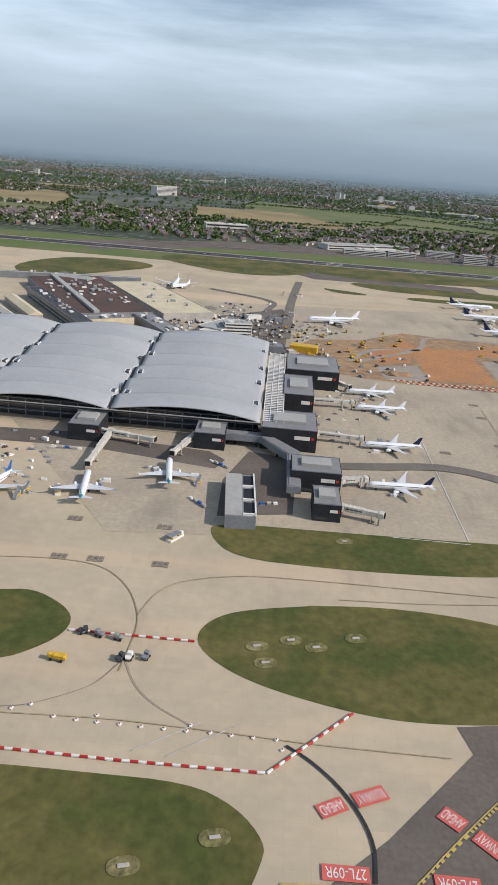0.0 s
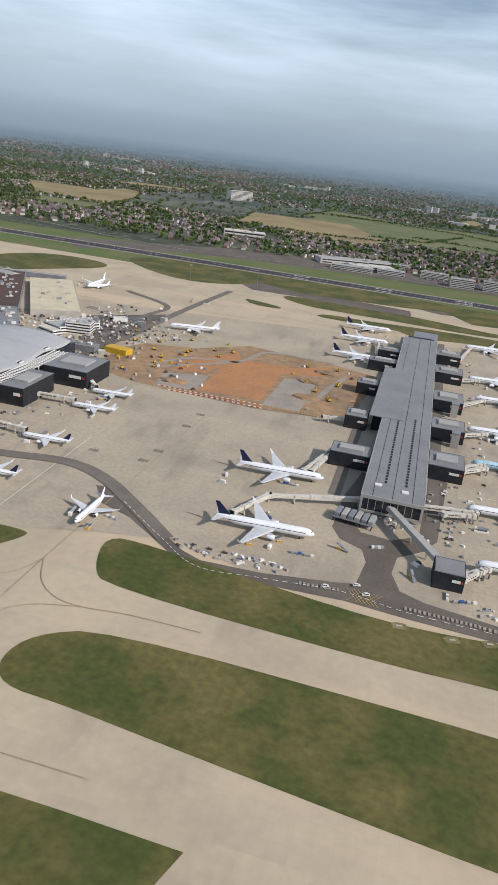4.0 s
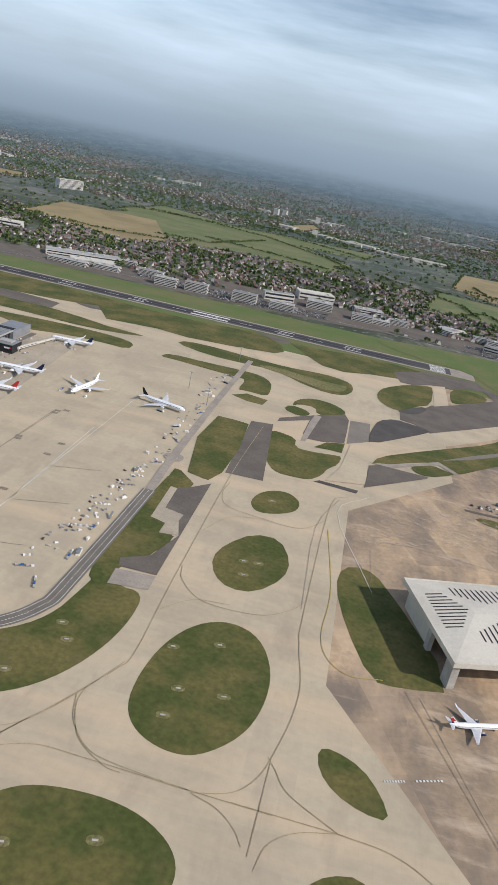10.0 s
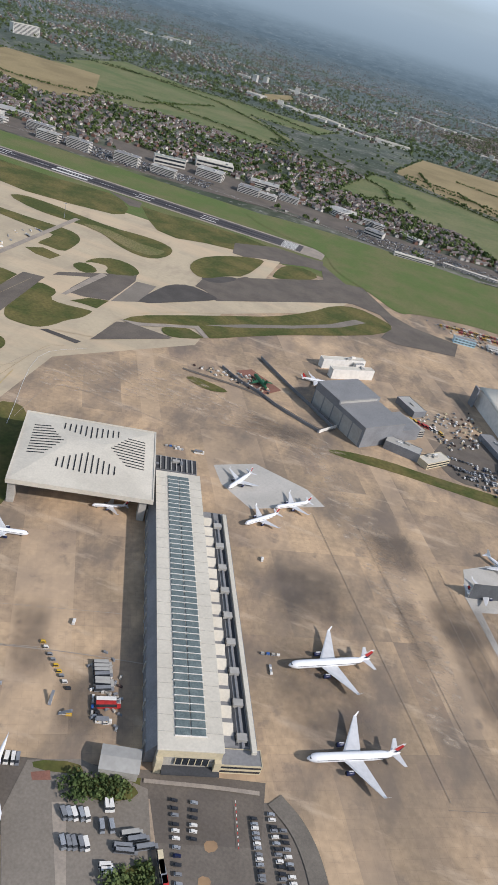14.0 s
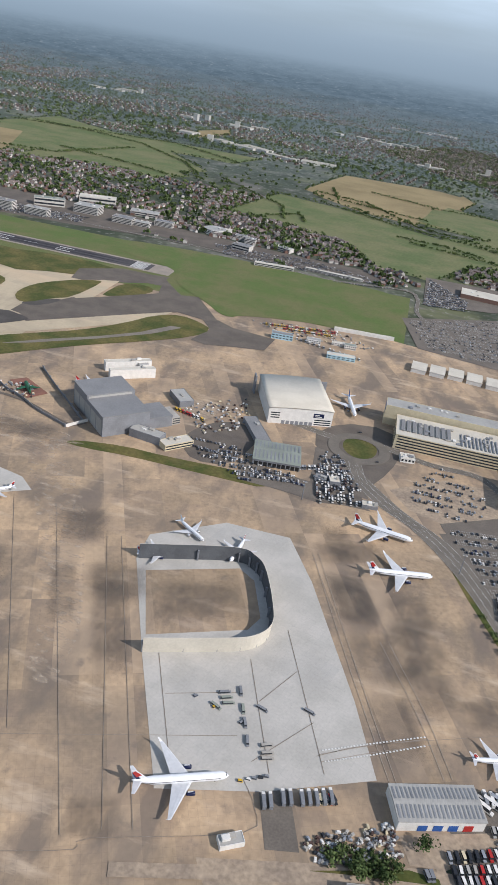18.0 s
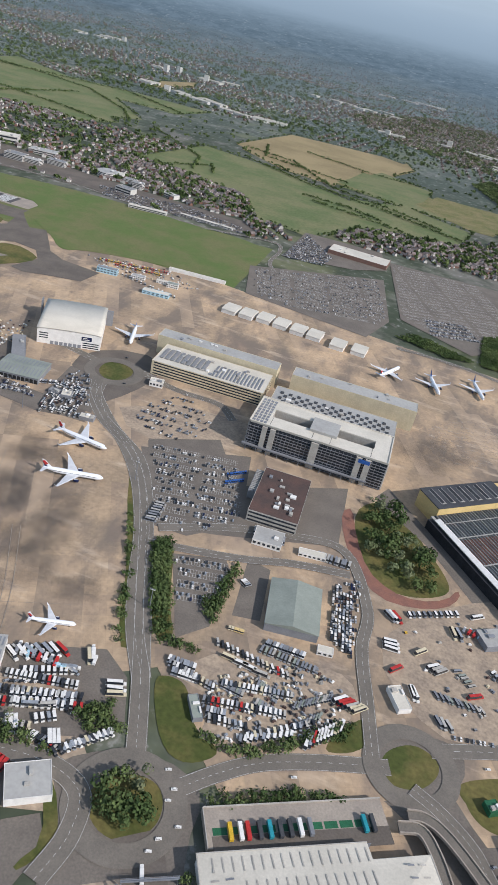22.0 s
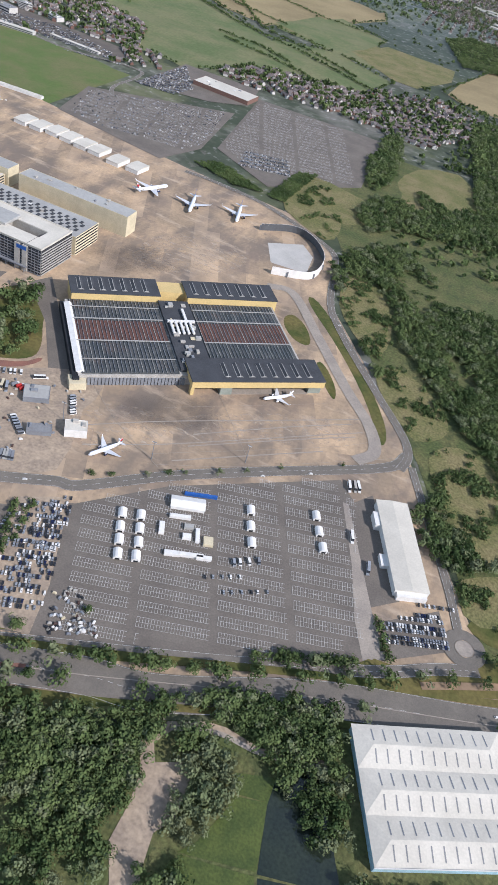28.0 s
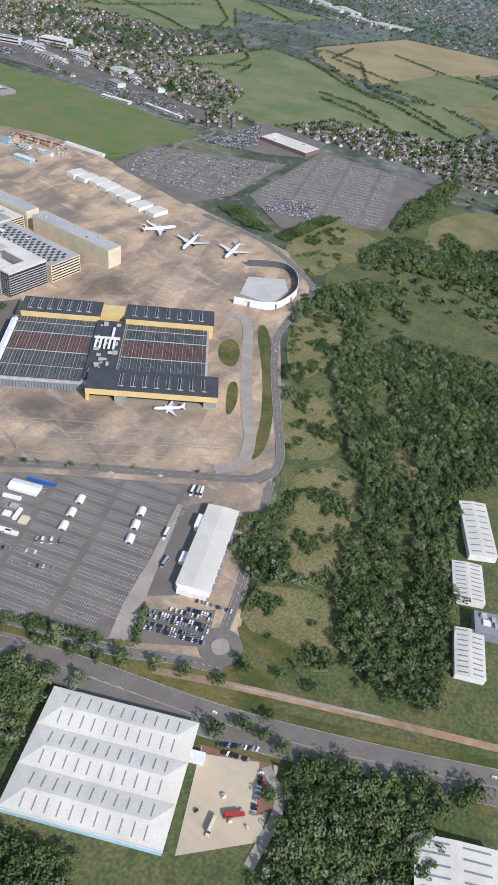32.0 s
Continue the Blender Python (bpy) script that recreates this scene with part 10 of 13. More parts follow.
# ---- raised lorry ramp beside the big depot ----
def raised_ramp(name, label, pts, w, z):
    r_ = thing(name, pose(0, 0, 0), label, "ramp")
    line, left, right = offset_line(pts, w, 5)
    bm = bmesh.new()
    for a, b, c, d in zip(left, left[1:], right[1:], right):
        top = [bm.verts.new((p.x, p.y, z)) for p in (d, c, b, a)]
        low = [bm.verts.new((p.x, p.y, z - 1.2)) for p in (d, c, b, a)]
        bm.faces.new(top)
        bm.faces.new(low[::-1])
    part("deck", bm, "road", r_, "worn grey deck")
    for side in (left, right):
        bm = bmesh.new()
        for a, b in zip(side, side[1:]):
            n = Vector((a.y - b.y, b.x - a.x, 0)).normalized() * 0.5
            lo = [bm.verts.new((p.x, p.y, z - 1.3)) for p in (a - n, b - n, b + n, a + n)]
            hi = [bm.verts.new((p.x, p.y, z + 1.1)) for p in (a - n, b - n, b + n, a + n)]
            bm.faces.new(hi)
            for k in range(4):
                bm.faces.new((lo[k], lo[(k + 1) % 4], hi[(k + 1) % 4], hi[k]))
        part("parapet", bm, "paving", r_, "pale concrete parapet")
    for p in line[2:-2:4]:
        part("column", boxes((p.x - 0.6, p.y - 0.6, 0, p.x + 0.6, p.y + 0.6, z - 1.1)), "concwall", r_)


raised_ramp("lorry_ramp", "curved concrete lorry ramp on columns beside a depot", [(1961.5, 358.6), (1977.4, 361.8), (1989.7, 346.3), (2003.1, 316.3), (2015.3, 299.6), (2029.2, 297.0), (2036.9, 307.9), (2034.7, 324.7), (2016.7, 346.1), (1993.8, 366.4), (1978.7, 372.3), (1967.2, 370.0)], 8, 7)


# ---- vehicles ----
def wheels(parent, xs, y, r=0.34, w=0.24):
    for x in xs:
        for s in (-1, 1):
            key = (r, w)
            if key not in WHEEL:
                bm = bmesh.new()
                bmesh.ops.create_cone(bm, cap_ends=True, segments=8, radius1=r, radius2=r, depth=w, matrix=pose(0, 0, 0, 90, 0, 0))
                me = bpy.data.meshes.new("wheel")
                bm.to_mesh(me)
                bm.free()
                me.materials.append(M["black"])
                WHEEL[key] = me
            share("wheel", WHEEL[key], parent, pose(x, s * y, r))


WHEEL = {}
M["silver"] = mat("silver_paint", (0.42, 0.43, 0.44), None, 0.4, 0.35, metal=0.4)
M["darkcar"] = mat("charcoal_paint", (0.035, 0.037, 0.042), None, 0.4, 0.3)
CAR_COLOURS = ("white", "darkcar", "silver", "greymetal", "silver", "greymetal", "white", "darkcar", "darkcar", "white", "silver", "navy", "darkcar")
CARS, TRUCKS = {}, {}


def car_at(x, y, ang, colour):
    if colour in CARS:
        return copy_thing(CARS[colour], pose(x, y, 0.62, 0, 0, ang))
    word = {"white": "white", "darkcar": "charcoal", "silver": "silver", "red": "red", "navy": "dark blue", "greymetal": "grey", "blue": "blue"}[colour]
    c = thing("car", pose(x, y, 0.62, 0, 0, ang), word + " parked car on grey asphalt", "car", "parked cars")
    bm = loft(bmesh.new(), [[(-2.15, s * 0.86, z) for s, z in ((-1, 0.3), (1, 0.3), (1, 0.8), (-1, 0.8))], [(-1.9, s * 0.9, z) for s, z in ((-1, 0.22), (1, 0.22), (1, 0.92), (-1, 0.92))], [(0.9, s * 0.9, z) for s, z in ((-1, 0.22), (1, 0.22), (1, 0.92), (-1, 0.92))], [(2.15, s * 0.82, z) for s, z in ((-1, 0.3), (1, 0.3), (1, 0.68), (-1, 0.68))]])
    bmesh.ops.recalc_face_normals(bm, faces=bm.faces[:])
    part("body", bm, colour, c)
    bm = loft(bmesh.new(), [[(x0 + dx, s * w, z) for s in (-1, 1)] + [(x0 + dx2, s * w2, z2) for s in (1, -1)] for x0, dx, w, z, dx2, w2, z2 in ((-1.85, 0, 0.84, 0.9, 0.5, 0.68, 1.42), (0.95, 0, 0.84, 0.9, -0.75, 0.68, 1.42))])
    bmesh.ops.recalc_face_normals(bm, faces=bm.faces[:])
    part("glasshouse", bm, "glass", c, "dark car windows")
    part("roof", boxes((-1.3, -0.66, 1.4, 0.2, 0.66, 1.47)), colour, c)
    wheels(c, (-1.35, 1.35), 0.82)
    CARS[colour] = c
    return c


def lorry_at(x, y, ang, colour, length=12.0):
    key = (colour, length)
    if key in TRUCKS:
        return copy_thing(TRUCKS[key], pose(x, y, 0.5, 0, 0, ang))
    c = thing("lorry", pose(x, y, 0.5, 0, 0, ang), "parked box lorry with a " + {"white": "white", "greymetal": "grey", "red": "red", "silver": "silver", "skyblue": "pale blue"}.get(colour, "plain") + " body", "lorry", "parked lorries")
    part("box", boxes((-length / 2, -1.25, 1.0, length / 2 - 2.6, 1.25, 3.9), bevel=0.06), colour, c)
    cab = part("cab", boxes((length / 2 - 2.3, -1.2, 0.6, length / 2, 1.2, 3.1), bevel=0.15), "white", c)
    part("windscreen", boxes((length / 2 - 0.05, -1.0, 1.8, length / 2 + 0.03, 1.0, 2.7)), "glass", cab)
    part("chassis", boxes((-length / 2 + 0.3, -0.5, 0.6, length / 2 - 0.4, 0.5, 1.0)), "black", c)
    wheels(c, (-length / 2 + 1.6, -length / 2 + 2.9, length / 2 - 1.3), 1.1, 0.5, 0.35)
    TRUCKS[key] = c
    return c


def cart_at(x, y, ang, kind):
    """Apron equipment beside parked aircraft."""
    if kind in CARTS:
        return copy_thing(CARTS[kind], pose(x, y, 0.02, 0, 0, ang))
    if kind == "dolly":
        c = thing("baggage_dolly_train", pose(x, y, 0.02, 0, 0, ang), "short train of loaded baggage dollies", "baggage cart", "apron vehicles")
        for k in range(3):
            part("dolly", boxes((-6 + 4 * k, -0.8, 0.02, -3 + 4 * k, 0.8, 0.7)), "greymetal", c)
            part("load", boxes((-5.8 + 4 * k, -0.7, 0.7, -3.3 + 4 * k, 0.7, 1.9), bevel=0.1), ("roofsilver", "blue", "concwall")[k], c)
        part("tug", boxes((6, -0.7, 0.02, 8.4, 0.7, 1.5), bevel=0.1), "white", c)
    elif kind == "loader":
        c = thing("container_loader", pose(x, y, 0.02, 0, 0, ang), "white scissor container loader", "loader", "apron vehicles")
        part("chassis", boxes((-5, -1.6, 0.02, 5, 1.6, 1.1)), "white", c)
        part("platform", boxes((-4.6, -1.6, 2.6, 3.0, 1.6, 3.0)), "greymetal", c)
        part("scissor_arm", boxes((-3.5, -1.3, 1.1, -3.0, 1.3, 2.6), (1.5, -1.3, 1.1, 2.0, 1.3, 2.6)), "yellow", c)
        part("cab", boxes((3.2, -1.5, 1.1, 4.8, 0, 3.0), bevel=0.1), "white", c)
    elif kind == "tanker":
        c = thing("fuel_tanker", pose(x, y, 0.02, 0, 0, ang), "white fuel tanker on the apron", "tanker", "apron vehicles")
        bm = bmesh.new()
        bmesh.ops.create_cone(bm, cap_ends=True, segments=12, radius1=1.2, radius2=1.2, depth=7.5, matrix=pose(-1.2, 0, 2.1, 0, 90, 0))
        part("tank", bm, "silver", c)
        part("cab", boxes((2.9, -1.2, 0.6, 5.0, 1.2, 3.0), bevel=0.15), "white", c)
        part("chassis", boxes((-5, -0.8, 0.02, 3, 0.8, 0.95)), "black", c)
    elif kind == "van":
        c = thing("service_van", pose(x, y, 0.02, 0, 0, ang), "white airside service van", "van", "apron vehicles")
        part("body", boxes((-2.6, -1.0, 0.02, 1.6, 1.0, 2.4), bevel=0.15), "white", c)
        part("bonnet", boxes((1.6, -0.95, 0.02, 2.7, 0.95, 1.4), bevel=0.15), "white", c)
        part("windscreen", boxes((1.58, -0.85, 1.4, 1.75, 0.85, 2.2)), "glass", c)
    elif kind == "steps":
        c = thing("passenger_steps", pose(x, y, 0.02, 0, 0, ang), "wheeled grey passenger steps", "steps", "apron vehicles")
        bm = loft(bmesh.new(), [[(-4, s, 0.3), (-4, s, 0.8), (3.2, s, 4.6), (4, s, 4.6), (4, s, 4.0), (3.4, s, 4.0)] for s in (-0.9, 0.9)])
        bmesh.ops.recalc_face_normals(bm, faces=bm.faces[:])
        part("stair", bm, "greymetal", c)
        part("rail", boxes((-3.6, -1.0, 1.4, 3.6, -0.9, 1.6), (-3.6, 0.9, 1.4, 3.6, 1.0, 1.6)), "white", c)
        part("undercarriage", boxes((0.5, -0.9, 0.0, 4, 0.9, 0.8)), "yellow", c)
    else:
        c = thing("pallet_stack", pose(x, y, 0.02, 0, 0, ang), "row of silver air freight containers", "container", "apron vehicles")
        for k in range(4):
            part("container", boxes((-4.2 + 2.1 * k, -0.9, 0, -2.3 + 2.1 * k, 0.9, 1.6), bevel=0.12), "silver" if k % 2 else "white", c)
    CARTS[kind] = c
    return c


CARTS = {}
rnd = random.Random(11)
KINDS = ("dolly", "loader", "van", "pallets", "tanker", "steps", "dolly", "van", "pallets")
for x, y, heading, size, livery in PIER_FLEET + TERMINAL_FLEET[:8]:
    L, span, _ = SIZES[size]
    for k in range(3):
        fx, fy = rnd.uniform(-0.15, 0.42) * L, rnd.choice((-1, 1)) * rnd.uniform(0.16, 0.42) * span
        c, s = math.cos(radians(heading)), math.sin(radians(heading))
        cart_at(x + fx * c - fy * s, y + fx * s + fy * c, heading + rnd.choice((0, 90, 80, 10)), rnd.choice(KINDS))
for x, y in [(638.5, 474.8), (641.4, 459.8), (659.0, 442.6), (635.4, 399.0), (666.3, 488.8), (671.2, 496.2), (669.6, 519.2), (655.1, 536.2), (666.5, 539.9), (671.2, 604.0), (673.1, 563.5), (653.9, 618.9), (662.3, 667.0), (673.5, 697.9), (657.6, 714.8), (675.4, 768.6), (679.6, 800.7), (664.4, 809.6), (671.9, 887.0), (677.0, 949.9), (667.4, 961.0), (678.4, 1023.0), (670.6, 1047.6), (677.4, 1060.2), (677.6, 874.9)]:
    cart_at(x, y, rnd.uniform(0, 180), rnd.choice(KINDS))
for x, y in [(1065.1, 361.4), (1098.0, 337.1), (1100.1, 331.3), (1102.5, 325.7), (1104.8, 320.3), (1110.8, 312.4), (1114.6, 311.1), (1091.6, 292.9), (1079.7, 298.7), (1059.0, 608.7), (1077.6, 614.6), (1044.5, 295.6), (1114.1, 298.0), (1104.0, 304.5), (1050.5, 608.9), (1201.6, 383.4), (1170.3, 493.4), (1197.2, 396.5)]:
    cart_at(x, y, rnd.choice((20, 110, 100)), rnd.choice(KINDS))
for x, y in [(269.0, 422.8), (279.0, 395.1), (319.4, 402.6), (340.3, 415.9), (363.3, 387.5), (383.5, 376.6), (364.1, 404.4), (392.1, 374.2), (429.5, 472.2), (417.1, 454.9), (463.0, 370.1), (455.3, 372.3), (425.8, 362.5), (478.4, 513.3), (224.5, 472.9), (224.9, 460.4), (28.9, 1041.4), (-10.3, 956.6), (6.5, 1038.6)] + [(-126.4, 352.7), (-121.5, 416.3), (-138.9, 426.7), (-36.5, 381.5), (-32.9, 356.3), (-5.8, 353.6), (1.5, 362.1), (-39.9, 316.1), (-26.2, 411.5), (50.7, 485.8), (-128.3, 345.1)]:
    cart_at(x, y, rnd.uniform(0, 180), rnd.choice(KINDS))
# works site: machines on the earth
for x, y in [(81.2, 693.9), (75.1, 732.5), (93.9, 776.1), (51.5, 790.8), (10.8, 819.1), (128.2, 774.3), (137.2, 800.5), (225.9, 799.3), (235.7, 739.7), (267.6, 744.4), (259.9, 804.2), (266.4, 695.8), (24.9, 777.7), (79.4, 823.7)] + [(57.2, 757.4), (76.8, 707.7), (92.5, 767.8), (116.7, 796.4), (57.1, 668.6), (268.2, 751.5), (267.2, 690.1), (249.6, 712.8)]:
    dg = thing("excavator", pose(x, y, 0.4, 0, 0, rnd.uniform(0, 360)), "yellow excavator on bare earth", "excavator", "works machines")
    part("track", boxes((-2, -1.5, 0, 2, -0.8, 0.9), (-2, 0.8, 0, 2, 1.5, 0.9), bevel=0.2), "black", dg)
    part("house", boxes((-2, -1.3, 1.0, 1.4, 1.3, 2.6), bevel=0.2), "yellow", dg)
    part("cab", boxes((0.2, 0.2, 2.6, 1.4, 1.2, 3.3), bevel=0.1), "glass", dg)
    part("boom", wing_shape(bmesh.new(), (1.2, 0, 2.2), (5.5, 0, 4.6), 0.6, 0.5, 0.6, Vector((0, 1, 0))), "yellow", dg)
for k in range(5):
    x, y = [(240.6, 744.4), (251.7, 787.6), (244.3, 687.2), (115.1, 661.0), (275.9, 704.3)][k]
    heap = thing("earth_heap", pose(x, y, 0.3), "heap of dug brown earth", "heap", "earth heaps")
    bm = bmesh.new()
    bmesh.ops.create_icosphere(bm, subdivisions=3, radius=1)
    for v in bm.verts:
        n = noise.noise(v.co * 1.8 + Vector((k * 7, 0, 0)))
        v.co = Vector((v.co.x * 14 * (1 + 0.35 * n), v.co.y * 8 * (1 + 0.35 * n), max(-0.1, v.co.z) * 2.6 * (1 + 0.6 * n)))
    part("earth", bm, "dirt", heap, smooth=False)

# white tents and stores on the empty lot
for x, y in [(2186.7, 491.7), (2193.2, 476.3), (2199.9, 463.0), (2206.9, 448.6), (2202.0, 498.6), (2208.9, 484.0), (2215.8, 469.4), (2221.5, 454.8), (2286.3, 563.6), (2294.1, 544.7), (2302.7, 526.6), (2344.5, 595.0), (2353.6, 577.0), (2363.4, 559.5)]:
    tn = thing("testing_tent", pose(x, y, 0.5, 0, 0, 26), "small white gabled frame tent on asphalt", "tent", "white tents")
    part("wall", boxes((-3.6, -5, 0, 3.6, 5, 2.6)), "white", tn)
    bm = loft(bmesh.new(), [[(-4, yy, 2.5), (-2, yy, 4.2), (0, yy, 4.7), (2, yy, 4.2), (4, yy, 2.5)] for yy in (-5.3, 5.3)])
    bmesh.ops.recalc_face_normals(bm, faces=bm.faces[:])
    part("cover", bm, "white", tn)
    # dark panel paints the shade of the entrance on the closed wall
    part("opening", boxes((-2, -5.1, 0, 2, -5.0, 2.4)), "darkmetal", tn)
x, y = [(2219.9, 523.4)][0]
building("store_tent", "large white storage tent on asphalt", x, y, 23, 32, 14, 4, "white", "white", ridge=2.5)
for px, w, d, h, m_ in (([(2224.4, 512.4)][0], 20, 4, 3, "white"), ([(2225.1, 489.3)][0], 5, 14, 3, "white"), ([(2242.1, 507.6)][0], 9, 5, 3, "roofsilver"), ([(2246.1, 495.6)][0], 8, 6, 3, "white"), ([(2257.8, 498.4)][0], 4, 16, 3, "white"), ([(2265.7, 499.2)][0], 9, 10, 3, "cream"), ([(2240.6, 470.5)][0], 14, 5, 3, "white"), ([(2252.2, 476.6)][0], 22, 4, 3, "white"), ([(2266.9, 481.6)][0], 14, 4, 3, "white"), ([(2223.1, 546.1)][0], 32, 3, 3, "blue")):
    building("site_cabin", "portable site cabin on asphalt", *px, 24, w, d, h, m_, m_ if m_ != "cream" else "cream", group="site cabins", parapet=0)
# cabins in the yards east of the road
for px, w, d, h, m_, rf in (([(2025.5, 567.1)][0], 26, 22, 6, "greymetal", "roofsilver"), ([(2057.0, 528.5)][0], 24, 12, 5, "greymetal", "roofgrey"), ([(2087.6, 547.6)][0], 22, 16, 9, "white", "roofwhite"), ([(1952.8, 459.8)][0], 12, 24, 5, "white", "roofwhite"), ([(2026.7, 397.2)][0], 10, 10, 5, "green", "green"), ([(1802.7, 383.1)][0], 8, 22, 4, "greymetal", "roofgreen"), ([(1713.2, 273.5)][0], 30, 26, 7, "white", "roofsilver"), ([(1491.7, 296.0)][0], 16, 8, 4, "white", "roofsilver")):
    building("yard_building", "plain yard building among vehicles", *px, 30, w, d, h, m_, rf, plant=2)


# lorries standing in rows
def lorry_rows(rows, step, seed):
    r = random.Random(seed)
    for (a, b, ang) in rows:
        a, b = Vector((*a, 0)), Vector((*b, 0))
        n = int((b - a).length / step)
        for i in range(n + 1):
            if r.random() < 0.85:
                p = a.lerp(b, i / max(1, n))
                lorry_at(p.x, p.y, ang + r.uniform(-4, 4), r.choice(("white", "white", "greymetal", "silver", "red", "skyblue")), r.choice((9.0, 12.0)))


lorry_rows([(*[(1655.9, 389.3), (1688.1, 389.4)], 100), (*[(1707.9, 410.6), (1714.0, 403.0)], 100), (*[(1694.1, 386.8), (1708.0, 391.5)], 12), (*[(2004.5, 584.0), (2031.5, 585.8)], 70)], 4.6, 3)
lorry_rows([(*[(1865.5, 318.9), (1895.4, 325.1)], 116), (*[(1902.6, 328.0), (1923.8, 340.9)], 116)], 12, 5)
for x, y in [(1510.4, 336.5), (1514.6, 338.3), (1522.1, 343.2), (1526.8, 344.8), (1534.2, 346.9), (1538.8, 349.0), (1543.5, 350.6), (1548.2, 352.7), (1552.8, 354.7)]:
    lorry_at(x, y, 106, "greymetal", 12.0)


# cars: near ones as things of their own, the rest as one mass of parked cars
def car_rows(poly, x, y, ang, n, rows, pitch, fill, seed, w=2.6):
    r = random.Random(seed)
    u = Vector((math.cos(radians(ang)), math.sin(radians(ang)), 0))
    v = Vector((-u.y, u.x, 0))
    out = []
    for k in range(rows):
        for i in range(n):
            for half in (0, 1):
                p = Vector((x, y, 0)) + u * ((i + 0.5) * w) + v * (k * pitch + 2.5 + 5 * half)
                if within(p.x, p.y, poly) and r.random() < fill:
                    out.append((p.x, p.y, ang + 90 + r.uniform(-3, 3) + 180 * (r.random() < 0.5), r.choice(CAR_COLOURS)))
    return out


near = car_rows(LOT_F, 2400, 470, 24, 60, 8, 13, 0.8, 1)
for c in near[:38]:
    car_at(*c)
mass = near[38:] + car_rows(LOT_G, 2080, 320, 24, 60, 18, 15, 0.62, 2) + car_rows(LOT_D, 1600, 540, 12, 80, 14, 16, 0.3, 3) + car_rows(LOT_E, 1680, 480, 14, 60, 10, 16, 0.25, 4) + car_rows(LOT_B, 1480, 1240, 14, 150, 26, 17, 0.12, 5) + car_rows([(1941.7, 1284.9), (1911.1, 1426.6), (1991.8, 1461.9), (2025.6, 1371.8), (2009.1, 1257.8)], 1780, 1290, 22, 150, 28, 17, 0.75, 6)
mass += car_rows([(1587.6, 1571.1), (1598.5, 1794.9), (1685.1, 1657.9), (1674.0, 1557.5)], 1560, 1560, 10, 80, 20, 16, 0.75, 7) + car_rows([(1570.5, 764.2), (1626.0, 856.8), (1695.8, 787.9), (1647.0, 739.8)], 1590, 690, 0, 80, 14, 18, 0.4, 8) + car_rows([(1329.9, 756.3), (1379.3, 789.8), (1469.8, 746.2), (1404.4, 714.3)], 1340, 700, 10, 80, 14, 14, 0.55, 9)
mass += car_rows([(1471.0, 829.2), (1500.6, 828.3), (1545.9, 736.1), (1479.0, 750.7)], 1440, 720, 20, 60, 12, 12, 0.5, 10) + car_rows([(1876.9, 584.1), (1902.0, 606.3), (1909.5, 500.3), (1883.8, 515.9)], 1850, 490, 10, 40, 12, 11, 0.6, 11) + car_rows([(2119.0, 467.4), (2139.8, 484.2), (2172.3, 395.1), (2156.4, 341.1)], 2100, 330, 24, 60, 18, 12, 0.5, 12)
mass += car_rows([(1930.5, 244.4), (2057.9, 296.2), (2062.3, 282.0), (1938.5, 230.3)], 1850, 200, 26, 90, 6, 14, 0.35, 14)
mass += car_rows([(278.5, 1779.5), (502.3, 1814.6), (782.4, 1761.7), (773.6, 1643.9), (539.5, 1602.2), (311.3, 1668.8)], 330, 1560, 2, 200, 10, 14, 0.5, 15) + car_rows([(1084.5, 1716.5), (1316.0, 1737.0), (1512.0, 1678.5), (1441.9, 1622.7), (1136.9, 1638.6)], 1100, 1620, 4, 200, 12, 14, 0.4, 16)
mass += car_rows([(-71.4, 1343.3), (275.5, 1390.7), (569.2, 1432.2), (790.8, 1481.7), (788.3, 1565.2), (555.1, 1512.8), (245.7, 1469.9), (-120.1, 1421.0)], -300, 1545, 1, 420, 5, 15, 0.4, 31) + car_rows([(498.5, 1786.5), (1009.9, 1748.9), (1444.7, 1694.5), (1437.3, 1770.8), (983.4, 1832.6), (447.0, 1877.0)], 650, 1540, 2, 420, 9, 15, 0.45, 32) + car_rows([(1538.4, 276.6), (1585.7, 295.0), (1624.1, 280.7), (1626.3, 254.6), (1542.5, 230.3)], 1560, 150, 14, 60, 10, 15, 0.5, 33)
rr = random.Random(5)
ROADS_TRAFFIC = [(2050.5, 443.3), (2092.1, 477.9), (2277.8, 615.9), (2319.6, 650.0), (2257.0, 954.6)] + [(1800.6, 339.5), (1809.4, 327.3), (1808.4, 318.1), (1821.1, 303.7), (1812.1, 291.6), (1809.1, 281.9), (1885.3, 369.7), (1721.0, 353.7)] + [(2026.6, 438.1), (2077.2, 458.3), (2111.2, 275.6), (2067.1, 469.0)] + [(2547.9, 471.8), (2741.3, 554.0), (2750.8, 576.4)] + [(315.9, 356.8), (338.7, 357.7), (332.7, 365.3)]
mass += [(x, y, rr.choice((20, 30, 200)), "white") for x, y in ROADS_TRAFFIC]
BOXY = [(-2.15, -0.88, 0.3, 2.15, 0.88, 0.85), (-1.6, -0.76, 0.85, 0.9, 0.76, 1.42)]


